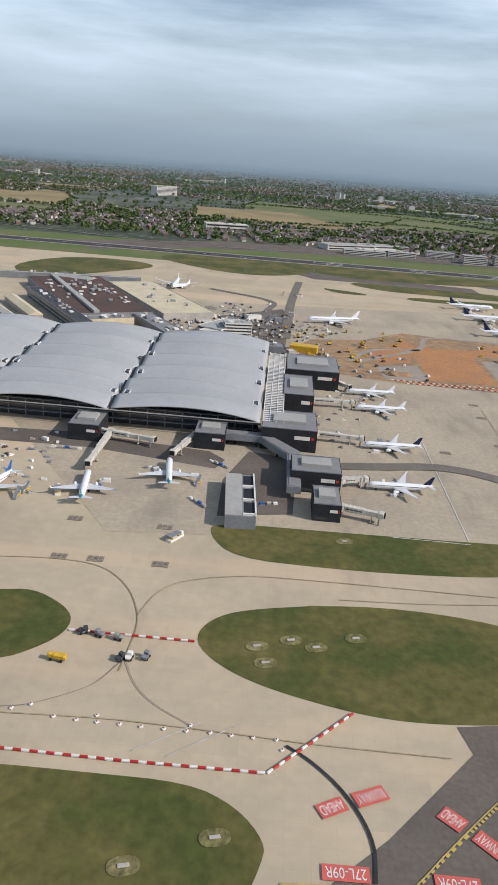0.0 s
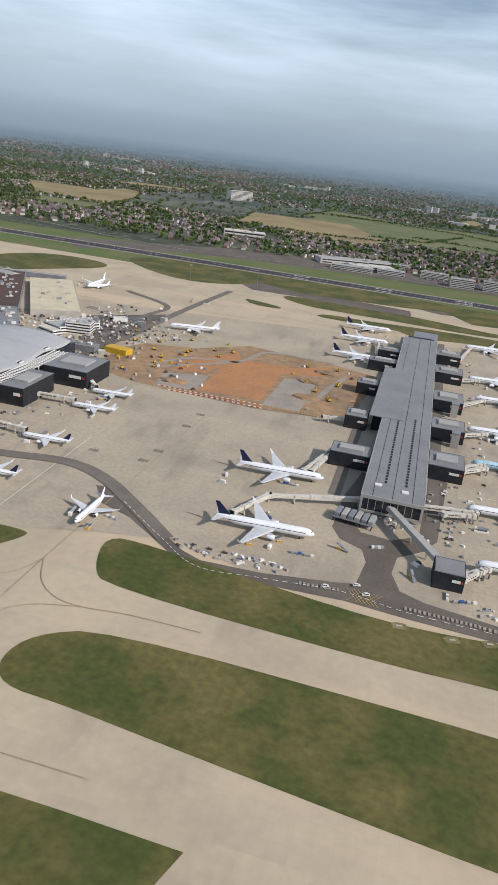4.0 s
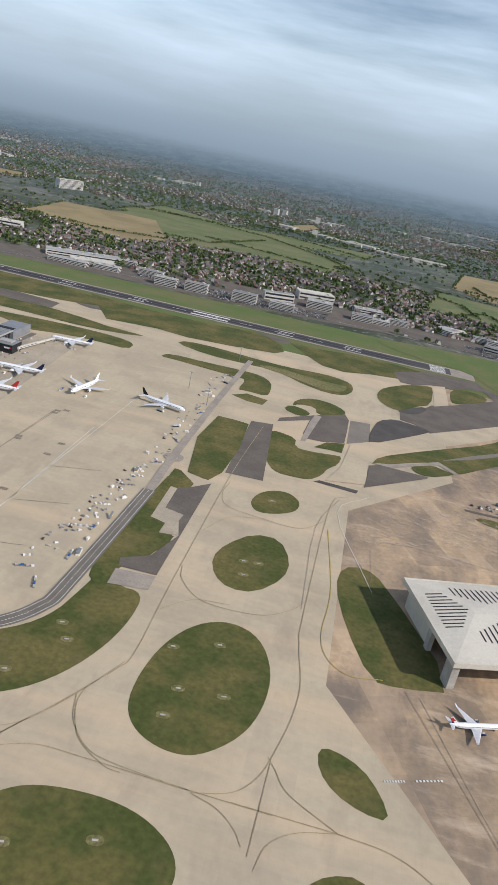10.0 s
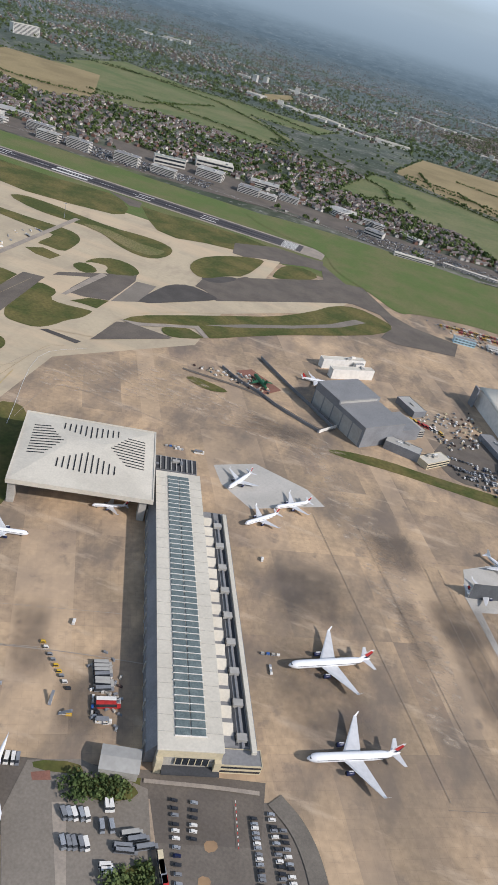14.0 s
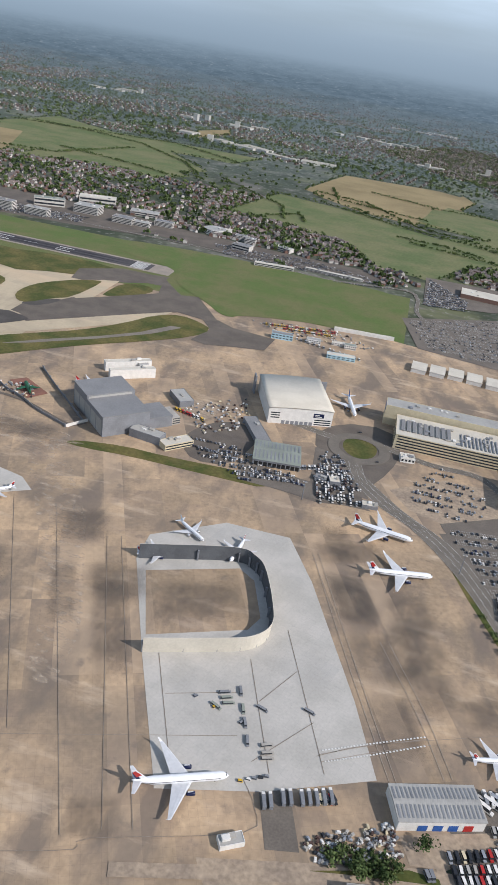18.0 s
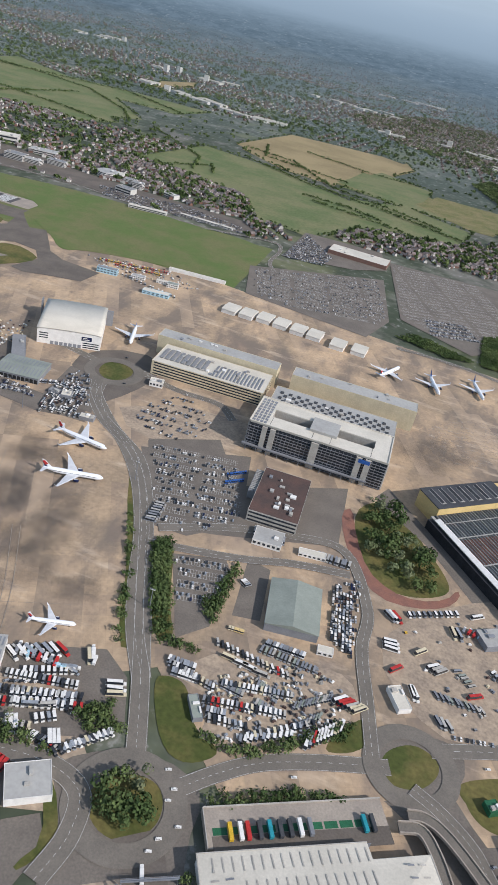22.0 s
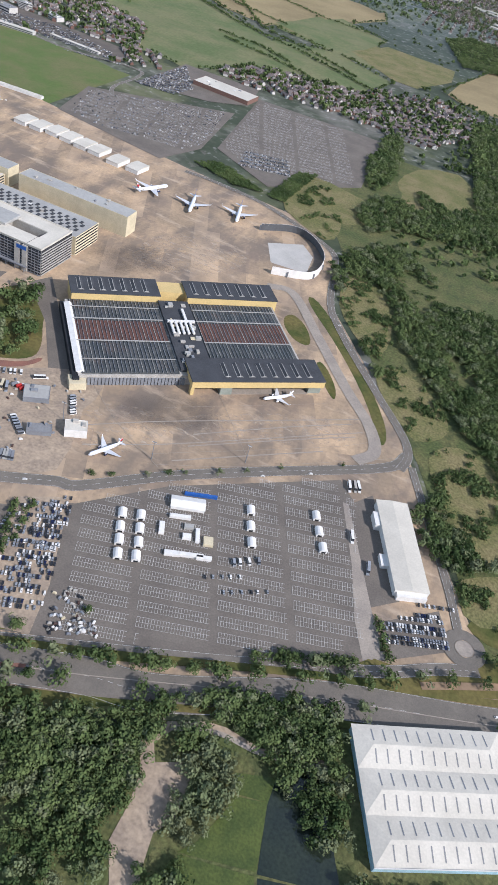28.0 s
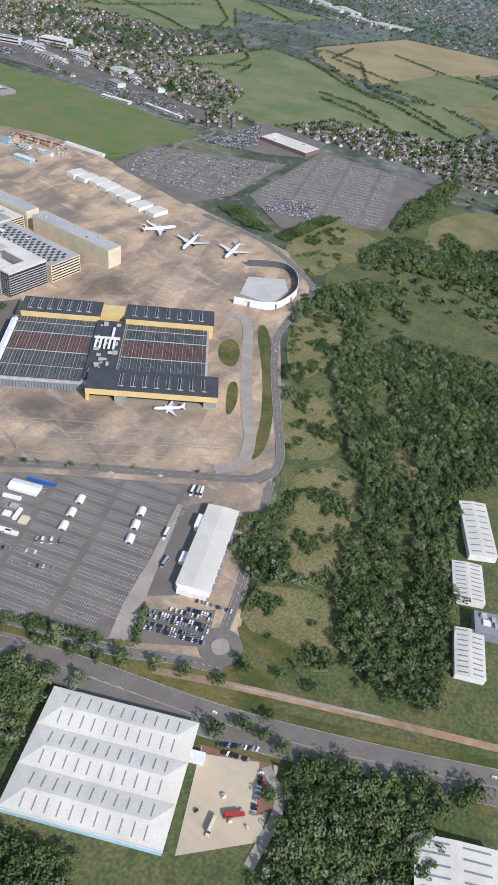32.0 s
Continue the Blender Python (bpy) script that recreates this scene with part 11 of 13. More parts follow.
def mass_of(rows, name, label, category, shape, z, glazed=True):
    """Many alike boxes-built things as one mesh, one material for each colour and dark glass for the upper box of a glazed one."""
    order = sorted({r[3] for r in rows})
    me = bpy.data.meshes.new(name)
    for c in order + ["glass"]:
        me.materials.append(M[c])
    verts, faces, mats = [], [], []
    for x, y, ang, c in rows:
        co_, si = math.cos(radians(ang)), math.sin(radians(ang))
        for bi, (x0, y0, z0, x1, y1, z1) in enumerate(shape):
            i = len(verts)
            sh_ = 0.12 if bi else 0.0
            for zz, s in ((z0, 0), (z1, sh_)):
                for px, py in ((x0 * (1 - s), y0), (x1 * (1 - s), y0), (x1 * (1 - s), y1), (x0 * (1 - s), y1)):
                    verts.append((x + px * co_ - py * si, y + px * si + py * co_, z + zz))
            for f in ((4, 5, 6, 7), (0, 1, 5, 4), (1, 2, 6, 5), (2, 3, 7, 6), (3, 0, 4, 7)):
                faces.append(tuple(i + k for k in f))
                mats.append(len(order) if (glazed and bi and f != (4, 5, 6, 7)) else order.index(c))
    me.from_pydata(verts, [], faces)
    me.polygons.foreach_set("material_index", mats)
    return tagged(new(name, me), label, category, kind="stuff")


mass_of(mass, "parked_cars", "many parked cars of mixed colours in rows", "cars", BOXY, 0.66)
# vans and trailers crowded in the yards
yard = car_rows([(1874.4, 582.7), (1895.9, 589.8), (1908.5, 506.7), (1885.0, 509.2)], 1840, 470, 8, 30, 12, 9, 0.6, 23, 3.4) + car_rows([(1475.9, 796.8), (1501.1, 817.2), (1538.3, 721.5), (1489.1, 709.9)], 1440, 690, 10, 30, 10, 9, 0.5, 24, 3.4)
VANS = [(-3.0, -1.05, 0.3, 3.0, 1.05, 1.2), (-3.0, -1.0, 1.2, 1.6, 1.0, 2.7)]
ycol = ("white", "white", "white", "greymetal", "silver", "concwall", "darkcar", "roofbrown", "white")
yard = [(x, y, a, rr.choice(ycol)) for x, y, a, c in yard]
mass_of(yard, "yard_vehicles", "crowded vans, trailers and plant in a dusty yard", "vehicles", VANS, 0.5)
lots = []
for a, b, n, ang in (((1654.0, 387.9), (1705.6, 386.5), 12, -19), ((1660.8, 365.0), (1712.0, 376.2), 16, -76), ((1631.2, 337.2), (1661.6, 348.9), 8, -72), ((1663.2, 350.3), (1719.8, 367.8), 15, -76), ((1634.3, 328.9), (1723.4, 359.8), 22, -74), ((1636.5, 322.7), (1666.5, 332.7), 9, -72), ((1651.9, 317.8), (1698.3, 330.5), 12, -74), ((1699.4, 325.9), (1722.7, 324.0), 8, -108), ((1723.5, 319.9), (1752.6, 350.2), 10, -38), ((1768.1, 427.4), (1807.6, 418.9), 13, -86), ((1796.7, 465.3), (1859.8, 457.1), 15, -62), ((1815.9, 426.7), (1867.6, 437.9), 16, -82), ((1804.0, 405.1), (1866.5, 418.2), 18, -80), ((1845.0, 387.0), (1889.4, 419.4), 11, -63), ((1812.8, 390.9), (1841.1, 395.0), 8, -72), ((1642.5, 296.4), (1655.8, 301.0), 6, -58), ((1659.8, 294.7), (1694.6, 301.1), 12, -61), ((1544.7, 350.1), (1554.9, 353.4), 6, -57)):
    for k in range(n):
        f = (k + rr.uniform(-0.12, 0.12)) / max(1, n - 1)
        lots.append((a[0] + (b[0] - a[0]) * f, a[1] + (b[1] - a[1]) * f, ang + rr.uniform(-4, 4), rr.choice(("white", "white", "white", "silver", "greymetal", "darkcar", "cream", "white", "white", "darkcar", "roofsilver", "red", "concwall"))))
mass_of(lots, "parked_vans", "rows of parked vans and lorries, mostly white", "vehicles", [(-3.8, -1.1, 0.3, 3.8, 1.1, 1.3), (-3.8, -1.05, 1.3, 2.4, 1.05, 3.0)], 0.5)
clut = []
for poly, n in (([(1801.6, 399.1), (1810.1, 445.4), (1880.5, 479.5), (1913.7, 457.2), (1894.5, 408.6), (1824.3, 371.9)], 260), ([(1930.8, 556.2), (2068.0, 629.2), (2110.8, 518.2), (2026.0, 466.9)], 40), ([(1284.2, 861.4), (1359.4, 924.0), (1384.6, 842.9), (1332.2, 797.7)], 120), ([(1284.9, 1245.4), (1436.0, 1286.9), (1523.8, 1226.6), (1359.6, 1205.5)], 140), ([(2182.6, 391.9), (2198.9, 399.9), (2240.4, 372.2), (2199.1, 353.1)], 70), ([(-153.0, 819.8), (-7.0, 883.6), (19.6, 677.9), (-109.8, 749.1)], 260), ([(1536.5, 318.3), (1593.8, 350.5), (1602.3, 327.8), (1551.4, 307.0)], 160), ([(-75.9, 889.1), (-66.5, 959.2), (74.6, 818.1), (20.7, 754.6)], 120), ([(2568.6, 424.8), (2617.9, 460.6), (2633.4, 413.2), (2595.1, 373.2)], 6), ([(1004.4, 790.7), (1122.8, 779.7), (1090.4, 821.0)], 60)):
    xs, ys = [p[0] for p in poly], [p[1] for p in poly]
    for _ in range(n * 3):
        x, y = rr.uniform(min(xs), max(xs)), rr.uniform(min(ys), max(ys))
        if within(x, y, poly) and n > 0:
            n -= 1
            clut.append((x, y, rr.uniform(0, 180), rr.choice(("white", "greymetal", "concwall", "roofbrown", "silver", "cream", "darkcar", "greymetal", "concwall", "white"))))
mass_of(clut, "yard_clutter", "stacked materials, crates and small plant in yards", "clutter", [(-1.7, -0.9, 0.0, 1.7, 0.9, 1.0), (-1.2, -0.7, 1.0, 0.9, 0.7, 1.7)], 0.45, False)

# trailers, vans and stacks standing in rows: two ends of the row, a point that gives their heading, how many
TONES = {"T": ("white", "white", "white", "silver", "concwall", "white", "cream", "white", "red"), "V": ("white", "white", "white", "silver", "greymetal"), "C": CAR_COLOURS, "G": ("greymetal", "concwall", "greymetal", "roofgreen"), "O": ("cream", "orange"), "B": ("roofsilver", "greymetal"), "U": ("blue",), "R": ("red",), "Y": ("yellow", "yellow", "white", "red"), "E": ("darkcar", "white", "greymetal", "yellow")}
lines = {k: [] for k in "TVCGOBURYE"}


def stand(kind, n, pts):
    """Puts n of a kind between the first two points, heading along the first to the third."""
    a, b, c = pts
    ang = math.degrees(math.atan2(c[1] - a[1], c[0] - a[0]))
    for k in range(n):
        s = (k + rr.uniform(0.3, 0.7)) / n
        lines[kind].append((a[0] + (b[0] - a[0]) * s, a[1] + (b[1] - a[1]) * s, ang + rr.uniform(-4, 4), rr.choice(TONES[kind])))


stand("T", 7, [(1652.2, 381.0), (1689.9, 404.6), (1662.5, 375.7)])
stand("T", 2, [(1706.9, 404.7), (1712.0, 407.2), (1711.8, 394.8)])
stand("T", 3, [(1736.3, 393.3), (1743.0, 378.6), (1744.5, 396.0)])
stand("T", 3, [(1715.3, 327.1), (1722.9, 330.5), (1719.5, 319.4)])
stand("T", 3, [(1682.5, 325.7), (1690.8, 329.5), (1685.9, 318.8)])
stand("T", 2, [(1685.2, 345.1), (1709.0, 355.1), (1692.3, 348.4)])
stand("V", 9, [(1669.0, 371.1), (1705.4, 388.6), (1671.5, 365.3)])
stand("C", 12, [(1661.6, 357.7), (1704.1, 375.6), (1664.1, 361.2)])
stand("V", 12, [(1670.7, 350.3), (1716.8, 366.3), (1673.0, 344.3)])
stand("V", 9, [(1676.4, 344.7), (1717.7, 360.2), (1678.6, 338.8)])
stand("V", 11, [(1728.0, 325.0), (1754.2, 352.1), (1726.8, 332.3)])
stand("V", 4, [(1698.2, 338.0), (1711.3, 346.6), (1702.4, 332.2)])
stand("V", 8, [(1764.6, 431.0), (1789.3, 431.5), (1765.1, 421.1)])
stand("V", 8, [(1771.6, 420.5), (1794.9, 421.2), (1772.2, 411.6)])
stand("G", 9, [(1838.8, 438.4), (1858.2, 433.6), (1838.4, 426.1)])
stand("G", 8, [(1841.4, 420.5), (1861.8, 416.8), (1840.9, 410.5)])
stand("G", 8, [(1812.2, 426.4), (1832.0, 423.7), (1812.3, 415.7)])
stand("T", 4, [(1808.5, 453.7), (1842.5, 448.2), (1819.7, 452.6)])
stand("G", 15, [(1871.6, 430.5), (1899.2, 452.8), (1874.9, 449.9)])
stand("O", 6, [(1799.6, 485.9), (1813.8, 486.6), (1800.1, 474.1)])
stand("V", 10, [(1838.6, 382.4), (1877.3, 405.1), (1838.0, 390.6)])
stand("T", 11, [(1887.0, 401.5), (1912.2, 428.6), (1887.6, 409.7)])
stand("G", 8, [(1876.0, 411.0), (1894.6, 431.8), (1878.3, 421.0)])
stand("T", 6, [(1904.8, 453.0), (1924.3, 449.0), (1911.1, 458.4)])
stand("V", 12, [(1834.1, 484.0), (1869.5, 484.2), (1832.4, 474.8)])
stand("V", 4, [(1794.8, 548.8), (1801.7, 544.0), (1801.0, 556.5)])
stand("G", 14, [(1831.2, 475.6), (1881.7, 473.4), (1830.1, 464.9)])
stand("V", 6, [(1809.2, 397.0), (1824.4, 399.6), (1810.0, 390.8)])
stand("B", 8, [(1684.0, 619.3), (1685.0, 584.7), (1700.0, 622.2)])
stand("U", 9, [(1729.5, 708.2), (1747.7, 725.0), (1731.0, 698.9)])
stand("U", 9, [(1731.8, 691.9), (1749.8, 708.2), (1733.3, 683.0)])
stand("B", 9, [(1783.1, 627.2), (1818.6, 624.9), (1784.0, 615.3)])
stand("B", 10, [(1852.5, 621.3), (1888.1, 621.8), (1852.1, 608.6)])
stand("T", 3, [(1932.3, 568.3), (1943.2, 571.2), (1939.7, 560.7)])
stand("T", 3, [(1938.4, 538.4), (1940.9, 525.3), (1948.5, 539.1)])
stand("T", 2, [(1993.1, 575.2), (2002.4, 576.1), (1999.1, 562.6)])
stand("T", 3, [(1977.3, 524.5), (1988.4, 521.1), (1987.4, 533.6)])
stand("G", 5, [(1999.4, 531.3), (2014.8, 516.7), (2009.8, 538.8)])
stand("R", 1, [(2016.0, 506.5), (2016.6, 506.1), (2027.1, 514.1)])
stand("R", 1, [(1946.4, 507.0), (1947.1, 506.6), (1954.2, 514.7)])
stand("B", 3, [(1984.5, 466.1), (1996.3, 465.3), (1990.3, 456.6)])
stand("B", 5, [(2053.8, 492.0), (2067.2, 496.8), (2058.9, 481.9)])
stand("T", 2, [(1961.5, 486.5), (1966.2, 485.4), (1966.4, 475.8)])
stand("T", 1, [(1966.2, 537.4), (1967.0, 537.0), (1975.7, 547.2)])
stand("T", 1, [(2009.0, 603.4), (2027.3, 616.4), (2021.7, 614.0)])
stand("V", 7, [(2029.9, 544.4), (2054.2, 525.7), (2036.6, 552.3)])
stand("G", 10, [(1980.8, 493.3), (2023.7, 494.2), (1985.6, 486.9)])
stand("V", 10, [(1949.6, 578.8), (1999.3, 605.3), (1953.2, 571.6)])
stand("V", 7, [(2060.3, 605.6), (2077.3, 579.6), (2065.1, 612.2)])
stand("C", 7, [(1998.3, 455.9), (2032.2, 463.3), (1999.1, 450.3)])
stand("C", 12, [(1168.8, 269.2), (1188.8, 219.3), (1174.9, 271.0)])
stand("C", 6, [(1180.3, 272.1), (1187.2, 247.3), (1186.4, 273.9)])
stand("C", 16, [(1214.7, 275.2), (1231.1, 233.7), (1220.6, 277.7)])
stand("C", 14, [(1223.6, 281.6), (1241.2, 240.0), (1229.6, 284.1)])
stand("C", 11, [(1232.3, 275.1), (1247.0, 239.8), (1237.7, 277.3)])
stand("T", 3, [(1173.5, 232.6), (1182.6, 217.5), (1176.4, 227.4)])
stand("C", 20, [(1391.6, 1599.2), (1512.9, 1639.7), (1396.2, 1564.4)])
stand("Y", 26, [(1317.3, 1239.3), (1444.5, 1273.3), (1323.3, 1220.7)])
stand("Y", 20, [(1348.7, 1235.4), (1437.4, 1249.3), (1354.3, 1217.0)])
stand("V", 14, [(1375.2, 1200.6), (1495.5, 1165.9), (1382.5, 1181.6)])
stand("Y", 8, [(1280.8, 846.4), (1322.7, 834.3), (1288.7, 836.4)])
stand("C", 14, [(1329.1, 764.7), (1379.1, 761.2), (1336.1, 753.4)])
stand("C", 10, [(1316.8, 781.3), (1366.0, 784.3), (1324.3, 771.3)])
stand("V", 10, [(1443.3, 765.7), (1477.9, 783.4), (1445.7, 753.0)])
stand("C", 22, [(1408.0, 740.8), (1471.9, 736.8), (1413.8, 730.2)])
stand("C", 3, [(1477.1, 1010.3), (1565.8, 785.9), (1481.8, 1013.1)])
stand("V", 4, [(2293.6, 493.9), (2319.5, 513.5), (2297.5, 487.5)])
stand("C", 5, [(2279.9, 467.2), (2311.7, 487.6), (2283.0, 462.2)])
stand("C", 6, [(2299.0, 460.0), (2340.0, 486.4), (2301.9, 455.1)])
stand("T", 3, [(2358.6, 655.0), (2372.7, 663.4), (2365.8, 639.3)])
stand("T", 1, [(2383.4, 590.5), (2384.3, 590.2), (2389.3, 576.5)])
stand("T", 1, [(2408.6, 561.4), (2409.4, 561.1), (2411.8, 546.7)])
stand("C", 11, [(2565.7, 452.0), (2594.7, 470.7), (2566.7, 446.7)])
stand("C", 10, [(2607.0, 458.0), (2622.5, 426.4), (2612.9, 461.2)])
stand("R", 1, [(2611.1, 418.4), (2611.6, 418.2), (2619.6, 426.8)])
stand("T", 1, [(2603.7, 401.5), (2604.2, 401.3), (2607.5, 389.7)])
stand("C", 7, [(2574.1, 449.9), (2594.7, 458.6), (2575.5, 444.5)])
stand("C", 8, [(2461.5, 546.8), (2495.9, 560.7), (2463.7, 540.7)])
stand("E", 3, [(1428.4, 409.9), (1496.4, 388.8), (1434.5, 417.5)])
stand("G", 4, [(1471.6, 428.6), (1492.0, 372.1), (1474.2, 421.0)])
stand("G", 3, [(1462.0, 418.0), (1470.0, 404.0), (1464.2, 419.0)])
stand("G", 3, [(1503.0, 382.0), (1507.0, 366.0), (1505.2, 383.0)])
stand("E", 5, [(1490.4, 345.8), (1511.3, 357.7), (1492.7, 346.2)])
stand("G", 3, [(1451.3, 398.6), (1538.1, 423.3), (1454.2, 397.5)])
stand("E", 6, [(1946.8, 561.6), (2024.8, 462.0), (1951.2, 564.6)])

stand("T", 6, [(1035.4, 243.0), (1047.5, 213.0), (1037.2, 238.9)])
stand("Y", 6, [(1040.2, 244.9), (1052.2, 214.7), (1042.0, 240.7)])
stand("T", 3, [(1042.0, 246.5), (1059.5, 252.8), (1046.8, 248.3)])
stand("V", 5, [(1053.2, 245.6), (1060.6, 217.6), (1054.3, 240.6)])
stand("V", 3, [(1074.3, 253.5), (1082.8, 256.3), (1075.8, 249.2)])
stand("B", 7, [(1095.5, 338.6), (1106.2, 317.5), (1102.7, 341.8)])
stand("T", 2, [(1110.3, 312.8), (1112.5, 307.3), (1116.4, 315.8)])
stand("E", 5, [(1105.3, 303.8), (1116.8, 296.6), (1107.1, 304.7)])
stand("E", 9, [(1053.4, 338.3), (1087.1, 309.0), (1056.5, 339.9)])
stand("V", 2, [(1135.3, 249.2), (1140.2, 251.3), (1136.6, 246.9)])
stand("V", 2, [(1137.8, 237.7), (1145.2, 240.9), (1139.7, 234.5)])
stand("B", 3, [(1152.9, 241.4), (1166.8, 235.9), (1158.4, 244.8)])
stand("B", 2, [(1153.5, 233.0), (1156.2, 230.3), (1158.9, 234.9)])
stand("V", 3, [(1147.9, 221.1), (1153.1, 216.5), (1152.0, 222.8)])
stand("V", 5, [(1116.6, 236.8), (1130.4, 241.4), (1119.1, 233.8)])
stand("V", 5, [(1122.3, 222.5), (1137.0, 227.4), (1124.7, 219.7)])
stand("C", 16, [(1958.5, 249.4), (2045.7, 290.3), (1957.7, 252.5)])
stand("C", 12, [(1943.6, 231.2), (2001.3, 256.6), (1942.7, 234.1)])
stand("C", 8, [(2012.9, 261.3), (2049.6, 278.4), (2012.3, 264.5)])
stand("C", 10, [(1896.0, 209.7), (1942.1, 230.6), (1894.9, 212.4)])
stand("C", 7, [(2081.7, 430.7), (2086.3, 401.2), (2086.2, 432.8)])
stand("C", 7, [(2090.7, 435.0), (2094.9, 405.2), (2095.2, 437.1)])
stand("C", 7, [(2106.1, 442.4), (2109.7, 412.1), (2110.7, 444.6)])
stand("C", 5, [(2028.8, 361.4), (2048.6, 340.7), (2032.4, 364.1)])
stand("V", 3, [(1648.6, 294.7), (1658.4, 298.4), (1648.6, 298.6)])
stand("R", 4, [(1687.2, 297.8), (1700.2, 294.9), (1686.8, 293.2)])
stand("C", 5, [(1670.8, 298.3), (1684.8, 298.6), (1670.8, 293.7)])
stand("C", 6, [(1618.0, 293.3), (1633.4, 292.5), (1621.3, 292.7)])
stand("V", 3, [(1628.9, 288.9), (1633.0, 284.5), (1631.8, 290.9)])
stand("V", 2, [(1615.5, 320.4), (1621.8, 322.4), (1617.4, 315.9)])
stand("V", 4, [(1978.9, 216.8), (2044.4, 243.7), (1988.0, 220.3)])
stand("T", 2, [(1983.6, 214.7), (2022.8, 232.4), (1992.6, 218.5)])
stand("C", 5, [(2082.1, 268.0), (2224.6, 330.9), (2085.5, 269.7)])

def solid_mass(rows, name, label, category, size, z=0.55):
    """Many alike things in one mesh, each a chassis, a body and a cab or load of its own size."""
    L, W, H = size
    return mass_of(rows, name, label, category, [(-L / 2, -W / 2, 0.0, L / 2, W / 2, H * 0.3), (-L / 2, -W / 2 + 0.05, H * 0.3, L * 0.36, W / 2 - 0.05, H)], z)


solid_mass(lines["T"] + lines["R"], "parked_trailers", "long box trailers standing in rows in a yard", "trailers", (16.0, 3.0, 4.0))
solid_mass(lines["V"], "parked_vans", "white vans and small lorries in rows", "vans", (7.6, 2.6, 2.8))
solid_mass(lines["B"], "parked_buses", "silver buses and containers in rows", "buses", (12.5, 2.7, 3.0))
solid_mass(lines["G"], "steel_stacks", "grey stacks of steel and scaffolding", "stacks", (9.5, 2.2, 1.8))
solid_mass(lines["U"] + lines["O"], "site_crates", "blue and ochre crates on a building site", "crates", (4.5, 2.2, 1.8))
solid_mass(lines["Y"], "airfield_tankers", "yellow airfield vehicles parked in rows", "vehicles", (8.0, 2.5, 2.4))
solid_mass(lines["E"], "ground_equipment", "small carts and steps scattered on the slab", "equipment", (3.6, 1.8, 1.6), 0.12)
mass_of(lines["C"], "row_of_cars", "parked cars of mixed colours in short rows", "cars", BOXY, 0.66)
line_mark([(1224.3, 290.7), (1239.5, 279.9), (1252.0, 263.7), (1264.5, 236.7)], 11, "road", 0.6, name="service_road", label="grey road beside the apron fence")

# barrier, walkway and road gantry
for k in range(14):
    q = k / 13
    line_mark([(1202.7 + 8.4 * q, 280.5 - 25 * q), (1202.9 + 8.4 * q, 279.3 - 25 * q)], 0.5, "red" if k % 2 else "white", 1.2, steps=1, name="road_barrier", label="red and white plastic road barrier block")
line_mark([(1150, 271.5), (1189, 283.5), (1215, 290.5)], 2.6, "paving", 0.9, name="footway", label="pale footway along the car park")
gantry = thing("road_gantry", pose(1801, 256, 0.5, 0, 0, 24.9), "grey steel sign gantry spanning a road", "gantry")
part("beam", boxes((0, -0.9, 6.0, 36, 0.9, 6.5)), "greymetal", gantry)
part("rail", boxes((0, -0.95, 7.4, 36, -0.8, 7.55), (0, 0.8, 7.4, 36, 0.95, 7.55)), "greymetal", gantry)
for k in range(13):
    part("rail_post", boxes((2.9 * k, -0.95, 6.5, 2.9 * k + 0.15, -0.8, 7.4), (2.9 * k, 0.8, 6.5, 2.9 * k + 0.15, 0.95, 7.4)), "greymetal", gantry)
for u in (0.3, 35):
    part("leg", boxes((u, -0.6, 0, u + 0.6, 0.6, 6.0)), "greymetal", gantry)
part("stair", boxes(*[(-3 + 0.35 * k, -2.4 - 1.0 * k, 5.8 - 0.45 * k, -1.2 + 0.35 * k, -1.4 - 1.0 * k, 6.0 - 0.45 * k) for k in range(12)]), "greymetal", gantry)
for x, y, a in ((1811, 266.5, 112), (1817.5, 247, 115), (1829.5, 227.5, 115)):
    lorry_at(x, y, a, "white")
building("roadside_warehouse", "warehouse with a dark flat roof beside the road", 1799.6, 176.8, 20, 28, 40, 8, "greymetal", "roofdark")

# ---- lamp masts ----
def mast(x, y, h):
    if "mast" in CARTS:
        return copy_thing(CARTS["mast"], pose(x, y, 0))
    mm = thing("floodlight_mast", pose(x, y, 0), "tall grey apron floodlight mast", "lamp", "floodlight masts")
    bm = bmesh.new()
    bmesh.ops.create_cone(bm, cap_ends=True, segments=8, radius1=0.5, radius2=0.22, depth=h, matrix=pose(0, 0, h / 2))
    part("pole", bm, "greymetal", mm)
    part("lamp_frame", boxes((-2.4, -0.3, h - 0.6, 2.4, 0.3, h), bevel=0.1), "greymetal", mm)
    for k in range(4):
        part("lamp", boxes((-2.2 + 1.2 * k, -0.6, h - 1.1, -1.4 + 1.2 * k, 0.2, h - 0.6)), "white", mm)
    CARTS["mast"] = mm
    return mm


for x, y in [(677.7, 908.8)] + [(54.6, 1251.5), (-58.9, 1223.8)] + [(1730.2, 475.6), (1644.1, 644.9), (1472.9, 707.9)] + [(2073.4, 567.7), (2173.5, 571.2), (2254.5, 624.7)] + [(639.8, 959.8), (673.5, 1155.7)]:
    mast(x, y, 24)

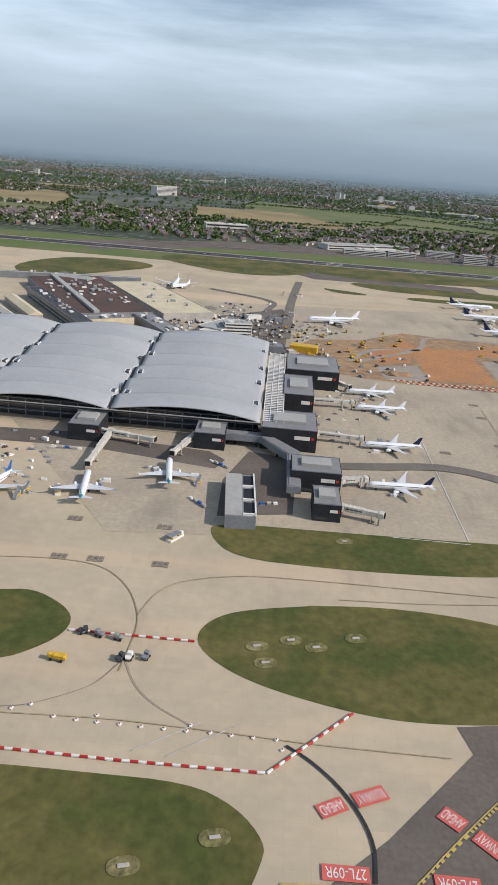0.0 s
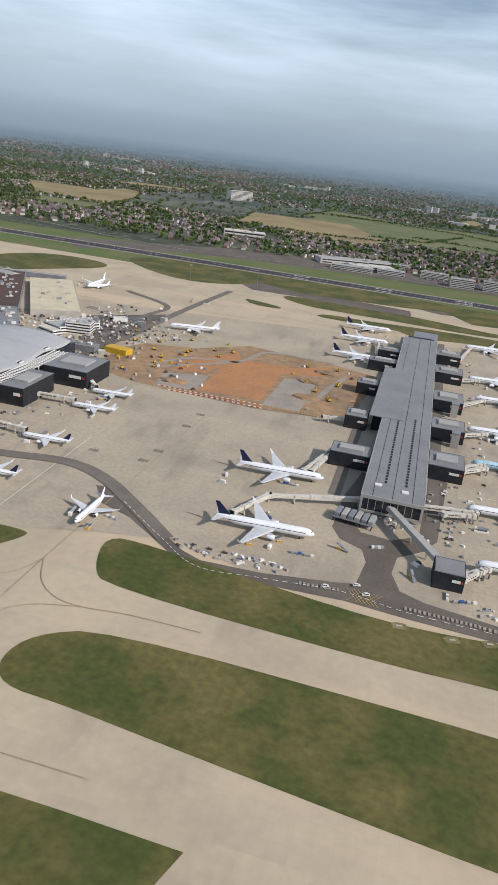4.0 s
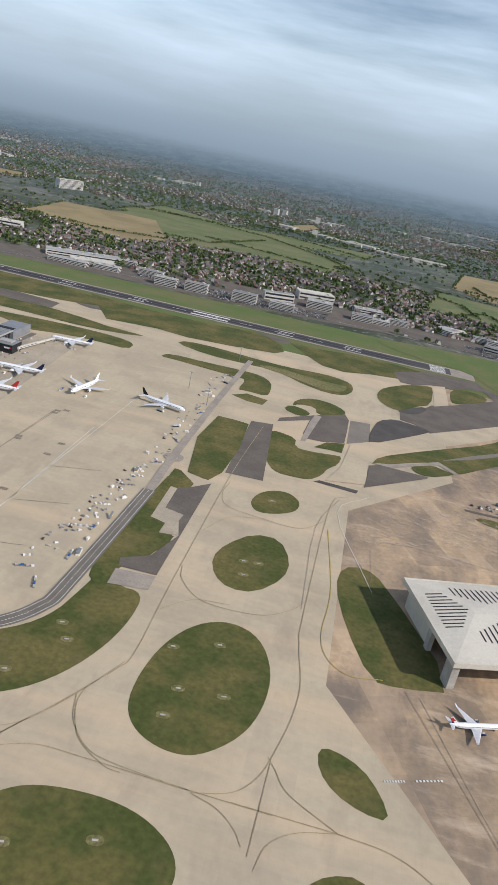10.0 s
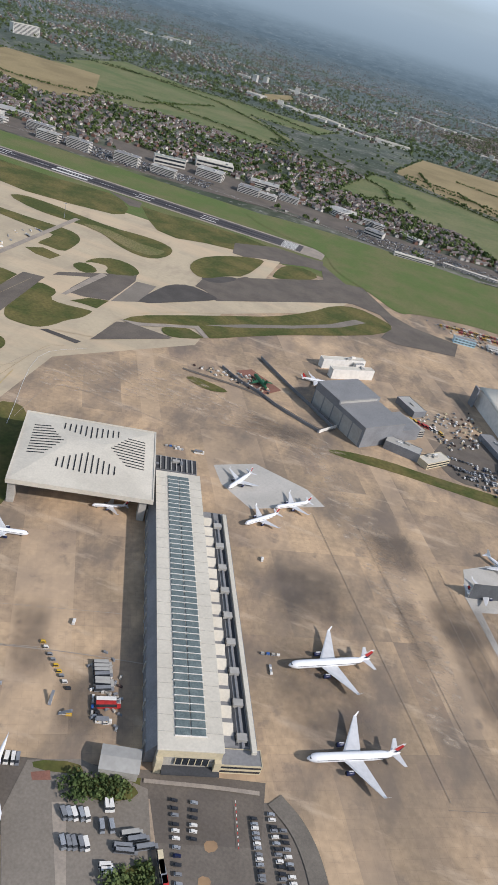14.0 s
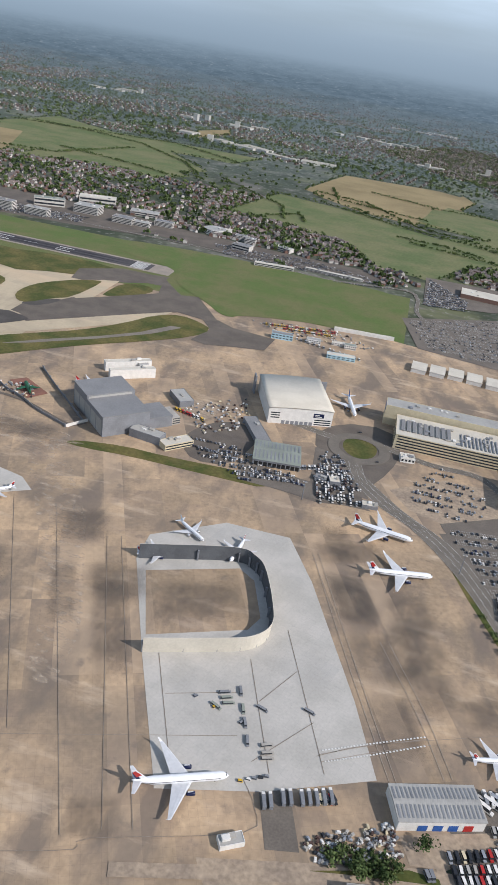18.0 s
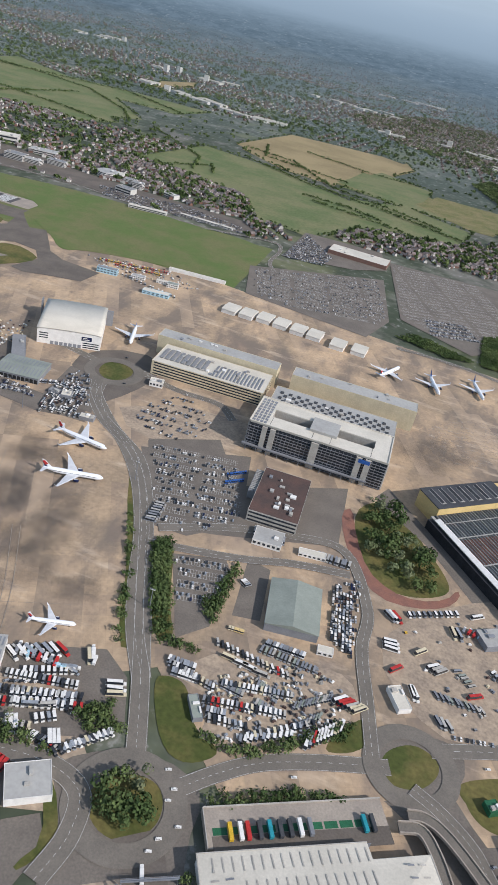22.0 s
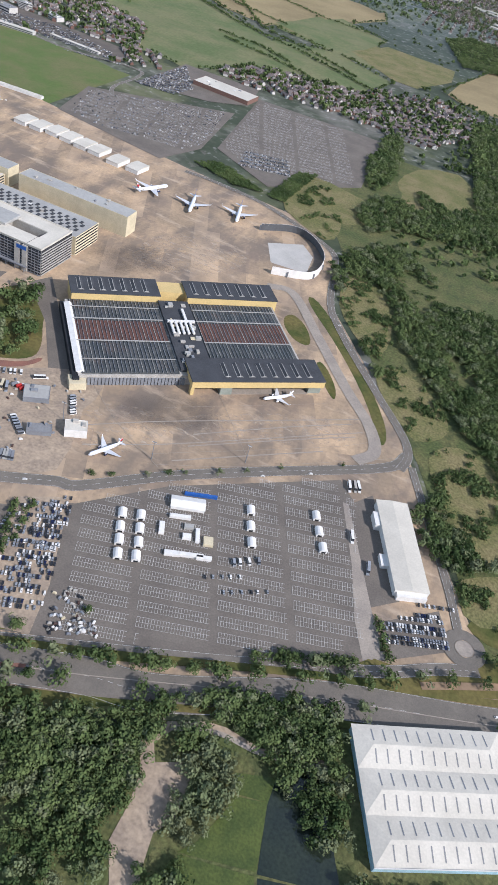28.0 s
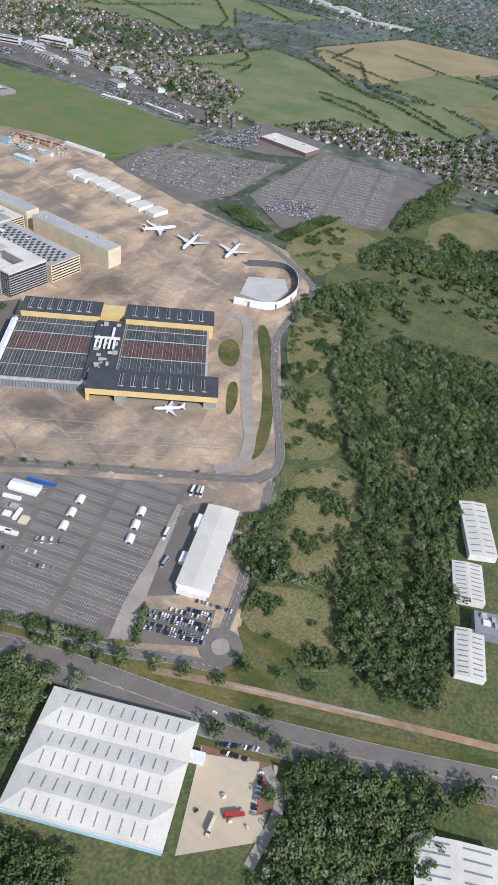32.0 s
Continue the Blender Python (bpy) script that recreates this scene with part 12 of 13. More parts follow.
# works site: stacked materials and small plant
site = []
for poly, n in (([(35.9, 690.5), (24.2, 804.2), (97.7, 841.2), (269.3, 824.6), (287.5, 774.1), (276.0, 648.5), (210.4, 638.0), (103.6, 648.7)], 18), ([(14.0, 744.8), (94.9, 801.7), (132.2, 716.6), (78.7, 620.7), (66.1, 653.3), (19.6, 677.9)], 34)):
    xs, ys = [p[0] for p in poly], [p[1] for p in poly]
    while n > 0:
        x, y = rr.uniform(min(xs), max(xs)), rr.uniform(min(ys), max(ys))
        if within(x, y, poly):
            n -= 1
            site.append((x, y, rr.uniform(0, 180), rr.choice(("white", "yellow", "concwall", "greymetal", "roofbrown", "concwall"))))
mass_of(site, "site_materials", "stacked materials and small machines on a works site", "clutter", [(-2.0, -1.0, 0.0, 2.0, 1.0, 1.2), (-1.4, -0.8, 1.2, 0.9, 0.8, 2.2)], 0.3, False)
line_mark([(11.9, 751.4), (52.5, 839.8), (143.7, 818.0), (223.5, 813.6), (278.8, 813.3)], 1.0, "yellow", 1.2, 3.0, name="site_fence", label="low orange works fence")
line_mark([(111.6, 633.0), (210.4, 638.0), (284.8, 636.8)], 1.0, "yellow", 1.2, 3.0, name="site_fence", label="low orange works fence")
line_mark([(72.7, 696.2), (101.2, 749.1), (155.2, 768.4)], 6, "paving", 0.42, name="site_track", label="pale beaten track on the works site")
line_mark([(217.3, 695.0), (250.1, 677.8), (260.1, 728.7), (271.5, 786.2)], 6, "paving", 0.42, name="site_track", label="pale beaten track on the works site")
line_mark([(85.9, 700.7), (152.1, 770.5), (174.9, 832.4), (252.0, 833.5)], 6, "paving", 0.42, name="site_track", label="pale beaten track on the works site")

# loaded dollies, steps and loaders crowded along the apron's edge
edge = []
for a, b, n, wd in ((*[(670, 671.2), (664, 1061.3)], 34, 11), (*[(648, 479.6), (664, 684.5)], 60, 13), (*[(580.4, 378.3), (646.8, 392.7)], 26, 6), (*[(221.6, 364.9), (297.3, 364.1)], 30, 5), (*[(401.0, 370.1), (467.0, 363.7)], 26, 6), (*[(367.5, 515.1), (379.3, 410.9)], 24, 20), (*[(386.0, 526.1), (400.0, 446.0)], 24, 22), (*[(398.5, 533.6), (396.4, 706.8)], 30, 24), (*[(394.4, 787.0), (389.0, 1007.3)], 24, 20), (*[(325.4, 469.0), (353.9, 456.1)], 26, 12), (*[(-136.7, 343.3), (-148.7, 434.4)], 24, 18), (*[(34.4, 470.5), (66.1, 583.8)], 24, 18), (*[(1094.8, 342.6), (1116.8, 301.0)], 40, 9), (*[(1035.4, 241.5), (1059.7, 250.6)], 20, 9), (*[(1036.7, 238.7), (1046.0, 221.0)], 24, 9)):
    for _ in range(int(n * 1.3)):
        s = rr.random()
        edge.append((a[0] + (b[0] - a[0]) * s + rr.uniform(-wd, wd), a[1] + (b[1] - a[1]) * s + rr.uniform(-wd, wd), rr.choice((5, 95, 50, 140)), rr.choice(("white", "silver", "greymetal", "concwall", "greymetal", "white", "roofbrown", "concwall"))))
mass_of(edge, "apron_equipment", "dollies, loaders and small tugs crowded on the apron", "clutter", [(-1.7, -0.75, 0.0, 1.7, 0.75, 0.5), (-1.5, -0.65, 0.5, 0.1, 0.65, 1.3), (0.5, -0.6, 0.5, 1.5, 0.6, 0.9)], 0.06, False)


# ---- trees ----
rng = np.random.default_rng(3)


def crown_shape(height, spread, leaves, leaf, seed):
    """Leaf clumps as small tilted faces over several lobes; vertices (n, 4, 3)."""
    r = np.random.default_rng(seed)
    lobes = np.c_[r.normal(0, spread * 0.32, (7, 2)), r.uniform(height * 0.42, height * 0.82, 7)]
    lobes[0] = (0, 0, height * 0.68)
    size = r.uniform(0.3, 0.5, 7) * spread
    which = r.integers(0, 7, leaves)
    d = r.normal(size=(leaves, 3))
    d[:, 2] = np.abs(d[:, 2]) * 0.9 - 0.25
    d /= np.linalg.norm(d, axis=1, keepdims=True)
    deep = np.where(r.random(leaves) < 0.3, r.uniform(0.45, 0.75, leaves), r.uniform(0.85, 1.04, leaves))
    at = lobes[which] + d * (size[which] * deep)[:, None] * (1, 1, 0.85)
    n = d + r.normal(0, 0.28, (leaves, 3))
    n /= np.linalg.norm(n, axis=1, keepdims=True)
    a = np.cross(n, r.normal(size=(leaves, 3)))
    a /= np.linalg.norm(a, axis=1, keepdims=True)
    b = np.cross(n, a)
    s = (leaf * r.uniform(0.6, 1.3, leaves))[:, None]
    return np.stack([at - a * s - b * s * 0.7, at + a * s - b * s * 0.8, at + a * s * 0.8 + b * s, at - a * s * 0.7 + b * s * 0.9], 1)


def quads_object(name, quads, material, label="", category="", kind="stuff", parent=None):
    quads = np.asarray(quads, np.float32).reshape(-1, 3)
    n = len(quads) // 4
    me = bpy.data.meshes.new(name)
    me.vertices.add(len(quads))
    me.vertices.foreach_set("co", quads.ravel())
    me.loops.add(n * 4)
    me.loops.foreach_set("vertex_index", np.arange(n * 4, dtype=np.int32))
    me.polygons.add(n)
    me.polygons.foreach_set("loop_start", np.arange(0, n * 4, 4, dtype=np.int32))
    me.update(calc_edges=True)
    me.materials.append(M[material])
    ob = new(name, me)
    if parent:
        ob.parent = parent
        return ob
    return tagged(ob, label, category, kind=kind)


def planted(shapes, spots, lo, hi, seed):
    """Copies of the crown shapes at the spots, each turned and sized by chance."""
    r = np.random.default_rng(seed)
    out = []
    spots = np.asarray(spots, float)
    pick = r.integers(0, len(shapes), len(spots))
    for k, sh_ in enumerate(shapes):
        p = spots[pick == k]
        if not len(p):
            continue
        a, s = r.uniform(0, 6.28, len(p)), r.uniform(lo, hi, len(p))
        c, n = np.cos(a) * s, np.sin(a) * s
        q = np.empty((len(p),) + sh_.shape)
        q[..., 0] = p[:, 0, None, None] + sh_[..., 0] * c[:, None, None] - sh_[..., 1] * n[:, None, None]
        q[..., 1] = p[:, 1, None, None] + sh_[..., 0] * n[:, None, None] + sh_[..., 1] * c[:, None, None]
        q[..., 2] = sh_[..., 2] * s[:, None, None]
        out.append(q.reshape(-1, 4, 3))
    return np.concatenate(out)


def fill_poly(poly, spacing, seed, avoid=()):
    """Spots scattered over a plan polygon, about spacing apart."""
    r = np.random.default_rng(seed)
    xs, ys = [p[0] for p in poly], [p[1] for p in poly]
    out = []
    for gx in np.arange(min(xs), max(xs), spacing):
        for gy in np.arange(min(ys), max(ys), spacing):
            x, y = gx + r.uniform(-0.48, 0.48) * spacing, gy + r.uniform(-0.48, 0.48) * spacing
            if within(x, y, poly) and not any(within(x, y, a) for a in avoid):
                out.append((x, y))
    return out


NEAR = [crown_shape(11, 10, 270, 0.78, s) for s in range(5)]
BUSH = [crown_shape(3.2, 4.4, 70, 0.5, s + 20) for s in range(3)]
FAR = [crown_shape(10, 9, 20, 2.2, s + 40) for s in range(4)]
DISTANT = [crown_shape(9, 10, 7, 3.6, s + 60) for s in range(4)]


def trunk_mesh(h, r0, seed):
    bm = bmesh.new()
    r = random.Random(seed)
    loft(bm, [[(q * math.cos(k * math.pi / 3), q * math.sin(k * math.pi / 3), z) for k in range(6)] for z, q in ((0, r0), (h * 0.3, r0 * 0.75), (h * 0.62, r0 * 0.35))])
    for k in range(5):
        a, z0 = r.uniform(0, 6.28), h * r.uniform(0.28, 0.5)
        p0, p1 = Vector((0, 0, z0)), Vector((math.cos(a) * h * 0.26, math.sin(a) * h * 0.26, z0 + h * 0.25))
        rings = []
        for p, q in ((p0, r0 * 0.4), (p1, r0 * 0.1)):
            rings.append([p + Vector((-math.sin(a) * q, math.cos(a) * q, 0)), p + Vector((0, 0, q)), p + Vector((math.sin(a) * q, -math.cos(a) * q, 0))])
        loft(bm, rings)
    bmesh.ops.recalc_face_normals(bm, faces=bm.faces[:])
    return bm


TREES = []
for k in range(5):
    t_ = thing("tree", pose(0, 0, 0), "broad-leaved green tree with a full crown" if k != 3 else "pale willow tree with a grey-green crown", "tree", "trees")
    quads_object("crown", NEAR[k], "leafpale" if k == 3 else "leaf", parent=t_)
    part("trunk", trunk_mesh(11, 0.35, k), "bark", t_)
    TREES.append([t_, False])
tr_ = random.Random(9)


def tree_at(x, y, scale=1.0, kind=None):
    k = tr_.randrange(5) if kind is None else kind
    m = pose(x, y, 0.3, 0, 0, tr_.uniform(0, 360)) @ Matrix.Scale(scale * tr_.uniform(0.8, 1.2), 4)
    t0, used = TREES[k]
    if not used:
        t0.matrix_basis = m
        TREES[k][1] = True
        return t0
    c = copy_thing(t0, Matrix())
    c.matrix_basis = m
    return c


GARDEN = [(1885.1, 725.7), (1914.8, 755.5), (1932.8, 742.1), (1949.5, 695.8), (1979.4, 657.2), (1983.4, 633.5), (1958.6, 614.2), (1929.7, 616.6), (1903.9, 635.2)]
for x, y in fill_poly(GARDEN, 17, 1):
    tree_at(x, y, 1.25)
for x, y in [(1766.7, 308.9), (1774.4, 318.9), (1787.3, 317.8), (1777.6, 302.9), (1789.3, 303.6), (1771.7, 294.1), (1785.7, 293.8), (1798.4, 301.2)]:
    tree_at(x, y, 1.15)
for x, y in [(2106.7, 294.6), (2126.5, 304.9), (2144.3, 311.6), (2160.8, 317.7), (2193.5, 332.5), (2214.5, 341.0), (2231.7, 348.8), (2243.5, 354.1), (2253.4, 358.6), (2269.6, 365.0), (2281.9, 370.5), (2294.5, 375.2), (2311.3, 382.8), (2328.5, 390.0), (2359.3, 403.9), (2391.1, 419.7), (2419.4, 433.5), (2443.6, 444.4), (2126.1, 277.9), (2143.4, 286.3), (2161.2, 295.3), (2194.7, 310.8), (2210.2, 316.7), (2232.1, 327.2), (2287.0, 348.1), (2338.0, 372.7), (2361.5, 383.9), (2392.6, 396.5), (2420.0, 406.1), (2443.4, 418.8)]:
    tree_at(x, y, 0.95)
for x, y in [(2142.5, 343.8), (2178.2, 345.8), (2216.5, 386.7), (2081.9, 319.9), (2092.3, 312.9), (2150.7, 345.2), (2086.4, 433.1), (2093.4, 423.8), (2099.4, 414.2)]:
    tree_at(x, y, 0.7)
for x, y in [(2292.0, 372.4), (2312.6, 382.1), (2332.6, 392.7), (2354.2, 408.6), (2375.5, 425.6), (2396.2, 436.6), (2426.2, 442.3), (2543.5, 518.6), (2569.3, 534.0), (2597.8, 542.8), (2455.0, 458.2), (2480.3, 471.4), (2505.7, 484.7), (2532.5, 495.7), (2583.9, 497.4), (2572.3, 476.8), (2591.2, 479.4), (2609.9, 481.9), (2623.9, 444.5), (2560.0, 459.0)]:
    tree_at(x, y, 1.0)
for x, y in [(2138.1, 517.5), (2154.1, 528.2), (2180.2, 548.4), (2197.6, 562.5), (2211.1, 572.8), (2238.4, 593.9), (2260.9, 612.7), (2290.5, 638.2), (2345.9, 682.9)]:
    tree_at(x, y, 0.45)

for x, y in [(2079.0, 279.1), (2088.5, 287.9), (2106.1, 297.7), (2122.7, 305.5), (2054.8, 246.0), (2091.0, 263.5), (2108.4, 270.9), (2127.8, 279.5), (2058.1, 276.5), (2139.7, 338.6), (2120.9, 347.7), (2084.8, 317.8), (2065.4, 327.2), (2116.4, 326.7), (2177.1, 347.5)] + [(1614.9, 339.9), (1590.5, 309.3), (1575.3, 308.0), (1687.0, 321.2), (1679.2, 321.7), (1698.5, 321.4), (1608.8, 295.2), (1599.1, 291.5)]:
    tree_at(x, y, 0.8)

for x, y in [(1838, 272), (1845, 257), (1850, 245), (1856, 231), (1862, 217), (1868, 204), (1826, 211), (1831, 204), (1836, 193)]:
    tree_at(x, y, 0.7)

# woods and scrub
MEADOWS = [
    [(2490.8, 881.9), (2510.2, 901.3), (2536.9, 856.3), (2524.4, 827.9)],
    [(2552.7, 776.7), (2570.0, 787.4), (2622.0, 676.9), (2631.2, 646.2), (2600.2, 689.2)],
    [(2287.2, 1139.0), (2306.2, 1214.4), (2377.1, 1139.7), (2351.1, 1065.2)],
    [(2404.3, 959.5), (2419.6, 994.2), (2456.8, 943.1), (2441.7, 910.8)],
    [(2046.6, 1259.2), (2040.8, 1349.6), (2086.8, 1408.0), (2128.6, 1361.1), (2165.8, 1263.5), (2169.2, 1187.2), (2116.5, 1204.3)],
    [(2262.3, 968.3), (2231.2, 1026.0), (2223.4, 1106.3), (2268.7, 1118.2), (2316.2, 1027.1), (2331.5, 959.4), (2319.8, 908.0)],
    [(2324.3, 875.8), (2348.0, 900.5), (2399.0, 883.6), (2437.4, 843.2), (2413.6, 804.5), (2381.8, 802.3)],
    [(2425.7, 746.8), (2435.4, 790.4), (2464.9, 805.8), (2502.1, 782.7), (2511.7, 731.4), (2541.6, 683.8), (2536.5, 639.6), (2516.1, 630.1), (2467.7, 677.9)],
    [(2489.9, 587.0), (2497.7, 608.2), (2544.5, 637.6), (2569.2, 619.6), (2600.7, 570.8), (2528.8, 521.4), (2508.3, 546.8)],
    [(2488, 593), (2550, 628), (2600, 570), (2584, 555), (2558, 572), (2509, 550)],
    [(2431, 739), (2457, 805), (2497, 791), (2512, 743), (2531, 695), (2543, 655), (2509, 645), (2473, 683)],
    [(2324, 876), (2348, 920), (2404, 889), (2443, 834), (2432, 795), (2398, 774)],
    [(2253, 1003), (2262, 1112), (2314, 1047), (2326, 954), (2327, 897)],
]
WOODS = [
    [(2162.1, 1346.4), (2179.1, 1443.4), (2220.8, 1467.9), (2304.2, 1429.9), (2432.0, 1548.1), (2485.0, 1404.5), (2260.8, 1337.3), (2204.3, 1276.5)],
    [(2319.4, 888.9), (2221.5, 1039.7), (2190.2, 1123.1), (2222.2, 1105.0), (2258.6, 1009.1), (2330.6, 882.4)],
    [(2166.0, 1467.1), (2111.1, 1619.7), (2118.1, 1705.0), (2162.6, 1702.9), (2183.9, 1531.5)],
    [(2615.0, 478.3), (2759.2, 564.7), (2729.3, 513.9), (2750.0, 459.5), (2658.0, 382.4), (2638.3, 438.8)],
    [(2311, 1067), (2359, 1120), (2508, 1159), (2581, 1145), (2637, 955), (2588, 867), (2610, 792), (2646, 722), (2661, 674), (2678, 633), (2690, 597), (2656, 584), (2625, 578), (2601, 579), (2578, 615), (2550, 652), (2533, 697), (2525, 744), (2492, 799), (2446, 838), (2391, 910), (2335, 983)],
    [(2197, 1146), (2233, 1247), (2287, 1250), (2352, 1186), (2359, 1120), (2316, 1027), (2246, 1080)],
    [(2443, 633), (2432, 666), (2448, 705), (2484, 671), (2508, 642), (2541, 644), (2549, 631), (2502, 612), (2479, 596)],
    [(2549, 606), (2568, 606), (2594, 565), (2585, 557), (2558, 572)],
    [(2619, 485), (2654, 497), (2719, 525), (2736, 496), (2749, 474), (2764, 453), (2675, 379), (2660, 399), (2651, 439)],
    [(2374, 361), (2411, 400), (2432, 401), (2447, 359), (2456, 326), (2446, 300)],
    [(2471, 291), (2510, 319), (2546, 325), (2565, 305), (2524, 253)],
    [(2215, 280), (2255, 303), (2278, 319), (2306, 355), (2318, 362), (2315, 336), (2305, 318), (2314, 292), (2319, 273), (2310, 259), (2324, 232), (2303, 206), (2280, 193)],
    [(2327, 365), (2344, 378), (2411, 403), (2439, 406), (2446, 389), (2441, 364), (2425, 372), (2404, 366), (2385, 355), (2357, 354), (2337, 355)],
    [(2436, 378), (2444, 393), (2464, 351), (2480, 310), (2472, 302), (2450, 331), (2436, 349)],
    [(2343, 242), (2361, 260), (2382, 228), (2358, 215)],
    [(2321, 334), (2346, 348), (2362, 344), (2350, 332), (2340, 322), (2332, 316)],
    [(2102, 1809), (2129, 1875), (2173, 1660), (2155, 1584), (2156, 1474), (2126, 1556)],
    [(2253, 2118), (2377, 2373), (2496, 1409), (2386, 1437), (2334, 1379), (2288, 1390), (2238, 1556), (2306, 1502), (2357, 1562)],
    [(2193, 297), (2212, 301), (2243, 306), (2288, 325), (2312, 335), (2315, 316), (2310, 302), (2321, 288), (2325, 265), (2219, 224), (2220, 249), (2207, 267)],
    [(2169, 259), (2184, 269), (2200, 261), (2185, 250)],
    [(2321, 356), (2340, 371), (2439, 412), (2448, 388), (2434, 373), (2394, 368), (2342, 357)],
    [(1990, 3142), (2063, 3322), (2257, 3298), (2319, 2906), (2237, 2857), (2118, 2785)],
]
a_ = radians(26)
BARN = [(2482 + u * math.cos(a_) - v * math.sin(a_), 311 + u * math.sin(a_) + v * math.cos(a_)) for u, v in ((-14, -12), (136, -12), (136, 112), (-14, 112))]
wood_spots = []
for k, poly in enumerate(WOODS):
    wood_spots += fill_poly(poly, 8.2 if k else 9.0, k, MEADOWS + [BARN])
pale = [p for i, p in enumerate(wood_spots) if (i * 7919) % 100 < 22] + fill_poly([(2340, 322), (2350, 332), (2370, 334), (2378, 320), (2376, 302), (2371, 273), (2361, 264), (2348, 272), (2344, 292)], 7.5, 90)
dark = [p for i, p in enumerate(wood_spots) if (i * 7919) % 100 >= 22]
quads_object("woodland", planted(NEAR, dark, 0.5, 1.12, 5), "leaf", "dense green broad-leaved woodland", "trees")
quads_object("willow_woodland", planted(NEAR, pale, 0.5, 1.1, 6), "leafpale", "pale willow crowns among the woodland", "trees")
scrub = []
for k, poly in enumerate(MEADOWS):
    scrub += [p for p in fill_poly(poly, 6.5, 30 + k) if noise.noise((p[0] * 0.03, p[1] * 0.03, 3.0)) + 0.5 * noise.noise((p[0] * 0.11, p[1] * 0.11, 8.0)) > 0.14]
for k, poly in enumerate(([(1697.8, 556.6), (1711.9, 568.4), (1755.4, 458.6), (1747.6, 446.4)], [(1806.6, 378.5), (1834.5, 367.4), (1925.4, 441.9), (1915.3, 417.9), (1850.7, 371.1)], [(1772.9, 496.8), (1780.7, 567.5), (1787.9, 562.5), (1786.0, 481.2)], [(1752.3, 453.6), (1783.2, 451.9), (1785.2, 446.2), (1750.4, 445.8)], [(1708.1, 456.0), (1689.2, 517.3), (1658.0, 596.0), (1660.0, 597.2), (1695.0, 511.9), (1725.9, 423.6)], [(1719.9, 355.8), (1741.5, 376.8), (1759.2, 352.9), (1735.7, 342.2)],
                          [(1699.7, 562.7), (1717.6, 565.8), (1743.9, 480.6), (1730.2, 475.6)], [(1546.9, 309.5), (1565.4, 323.8), (1603.1, 324.0), (1598.5, 310.7)], [(2111.9, 463.9), (2115.2, 465.5), (2127.4, 414.7), (2123.0, 412.7)], [(2097.0, 452.6), (2102.0, 455.4), (2127.2, 398.4), (2123.3, 396.4)], [(2359.2, 427.1), (2428.7, 462.1), (2428.8, 454.9), (2362.0, 423.1)], [(2343.9, 421.0), (2421.1, 458.4), (2423.5, 454.8), (2347.4, 416.8)],
                          [(2428.1, 511.6), (2432.1, 514.8), (2454.2, 477.9), (2450.4, 474.8)], [(1105.2, 255.1), (1138.3, 266.9), (1150.9, 261.9), (1112.4, 243.5)], [(1151.5, 215.8), (1168.2, 232.0), (1177.2, 217.2), (1158.5, 198.4)], [(1571.8, 285.3), (1611.5, 297.7), (1613.7, 292.8), (1574.2, 281.0)], [(1665.1, 317.5), (1725.1, 321.4), (1725.6, 318.8), (1669.8, 314.8)], [(2067.6, 284.1), (2079.7, 291.0), (2082.1, 282.2), (2072.5, 274.6)], [(1831.8, 330.2), (1883.5, 359.1), (1935.6, 369.8), (1839.3, 326.0)], [(2026.5, 1419.8), (2056.5, 1445.3), (2052.7, 1269.4), (2021.0, 1270.6)], [(1867.1, 1290.2), (1905.9, 1329.1), (2011.7, 1276.3), (1960.6, 1260.9)], [(2118.4, 1592.8), (2112.3, 1742.0), (2146.7, 1688.1), (2167.3, 1505.0)])):
    scrub += fill_poly(poly, 4.2, 50 + k)
quads_object("scrub", planted(BUSH, scrub, 0.7, 1.6, 7), "leaf", "hedges and low scrub bushes", "bushes")

# ---- houses and trees of the suburbs ----
FIELDS = [f for f in laid_fields]


def free_of_fields(x, y):
    return not any(f[0] < x < f[1] and f[2] < y < f[3] and within(x, y, f[4]) for f in FIELDS)


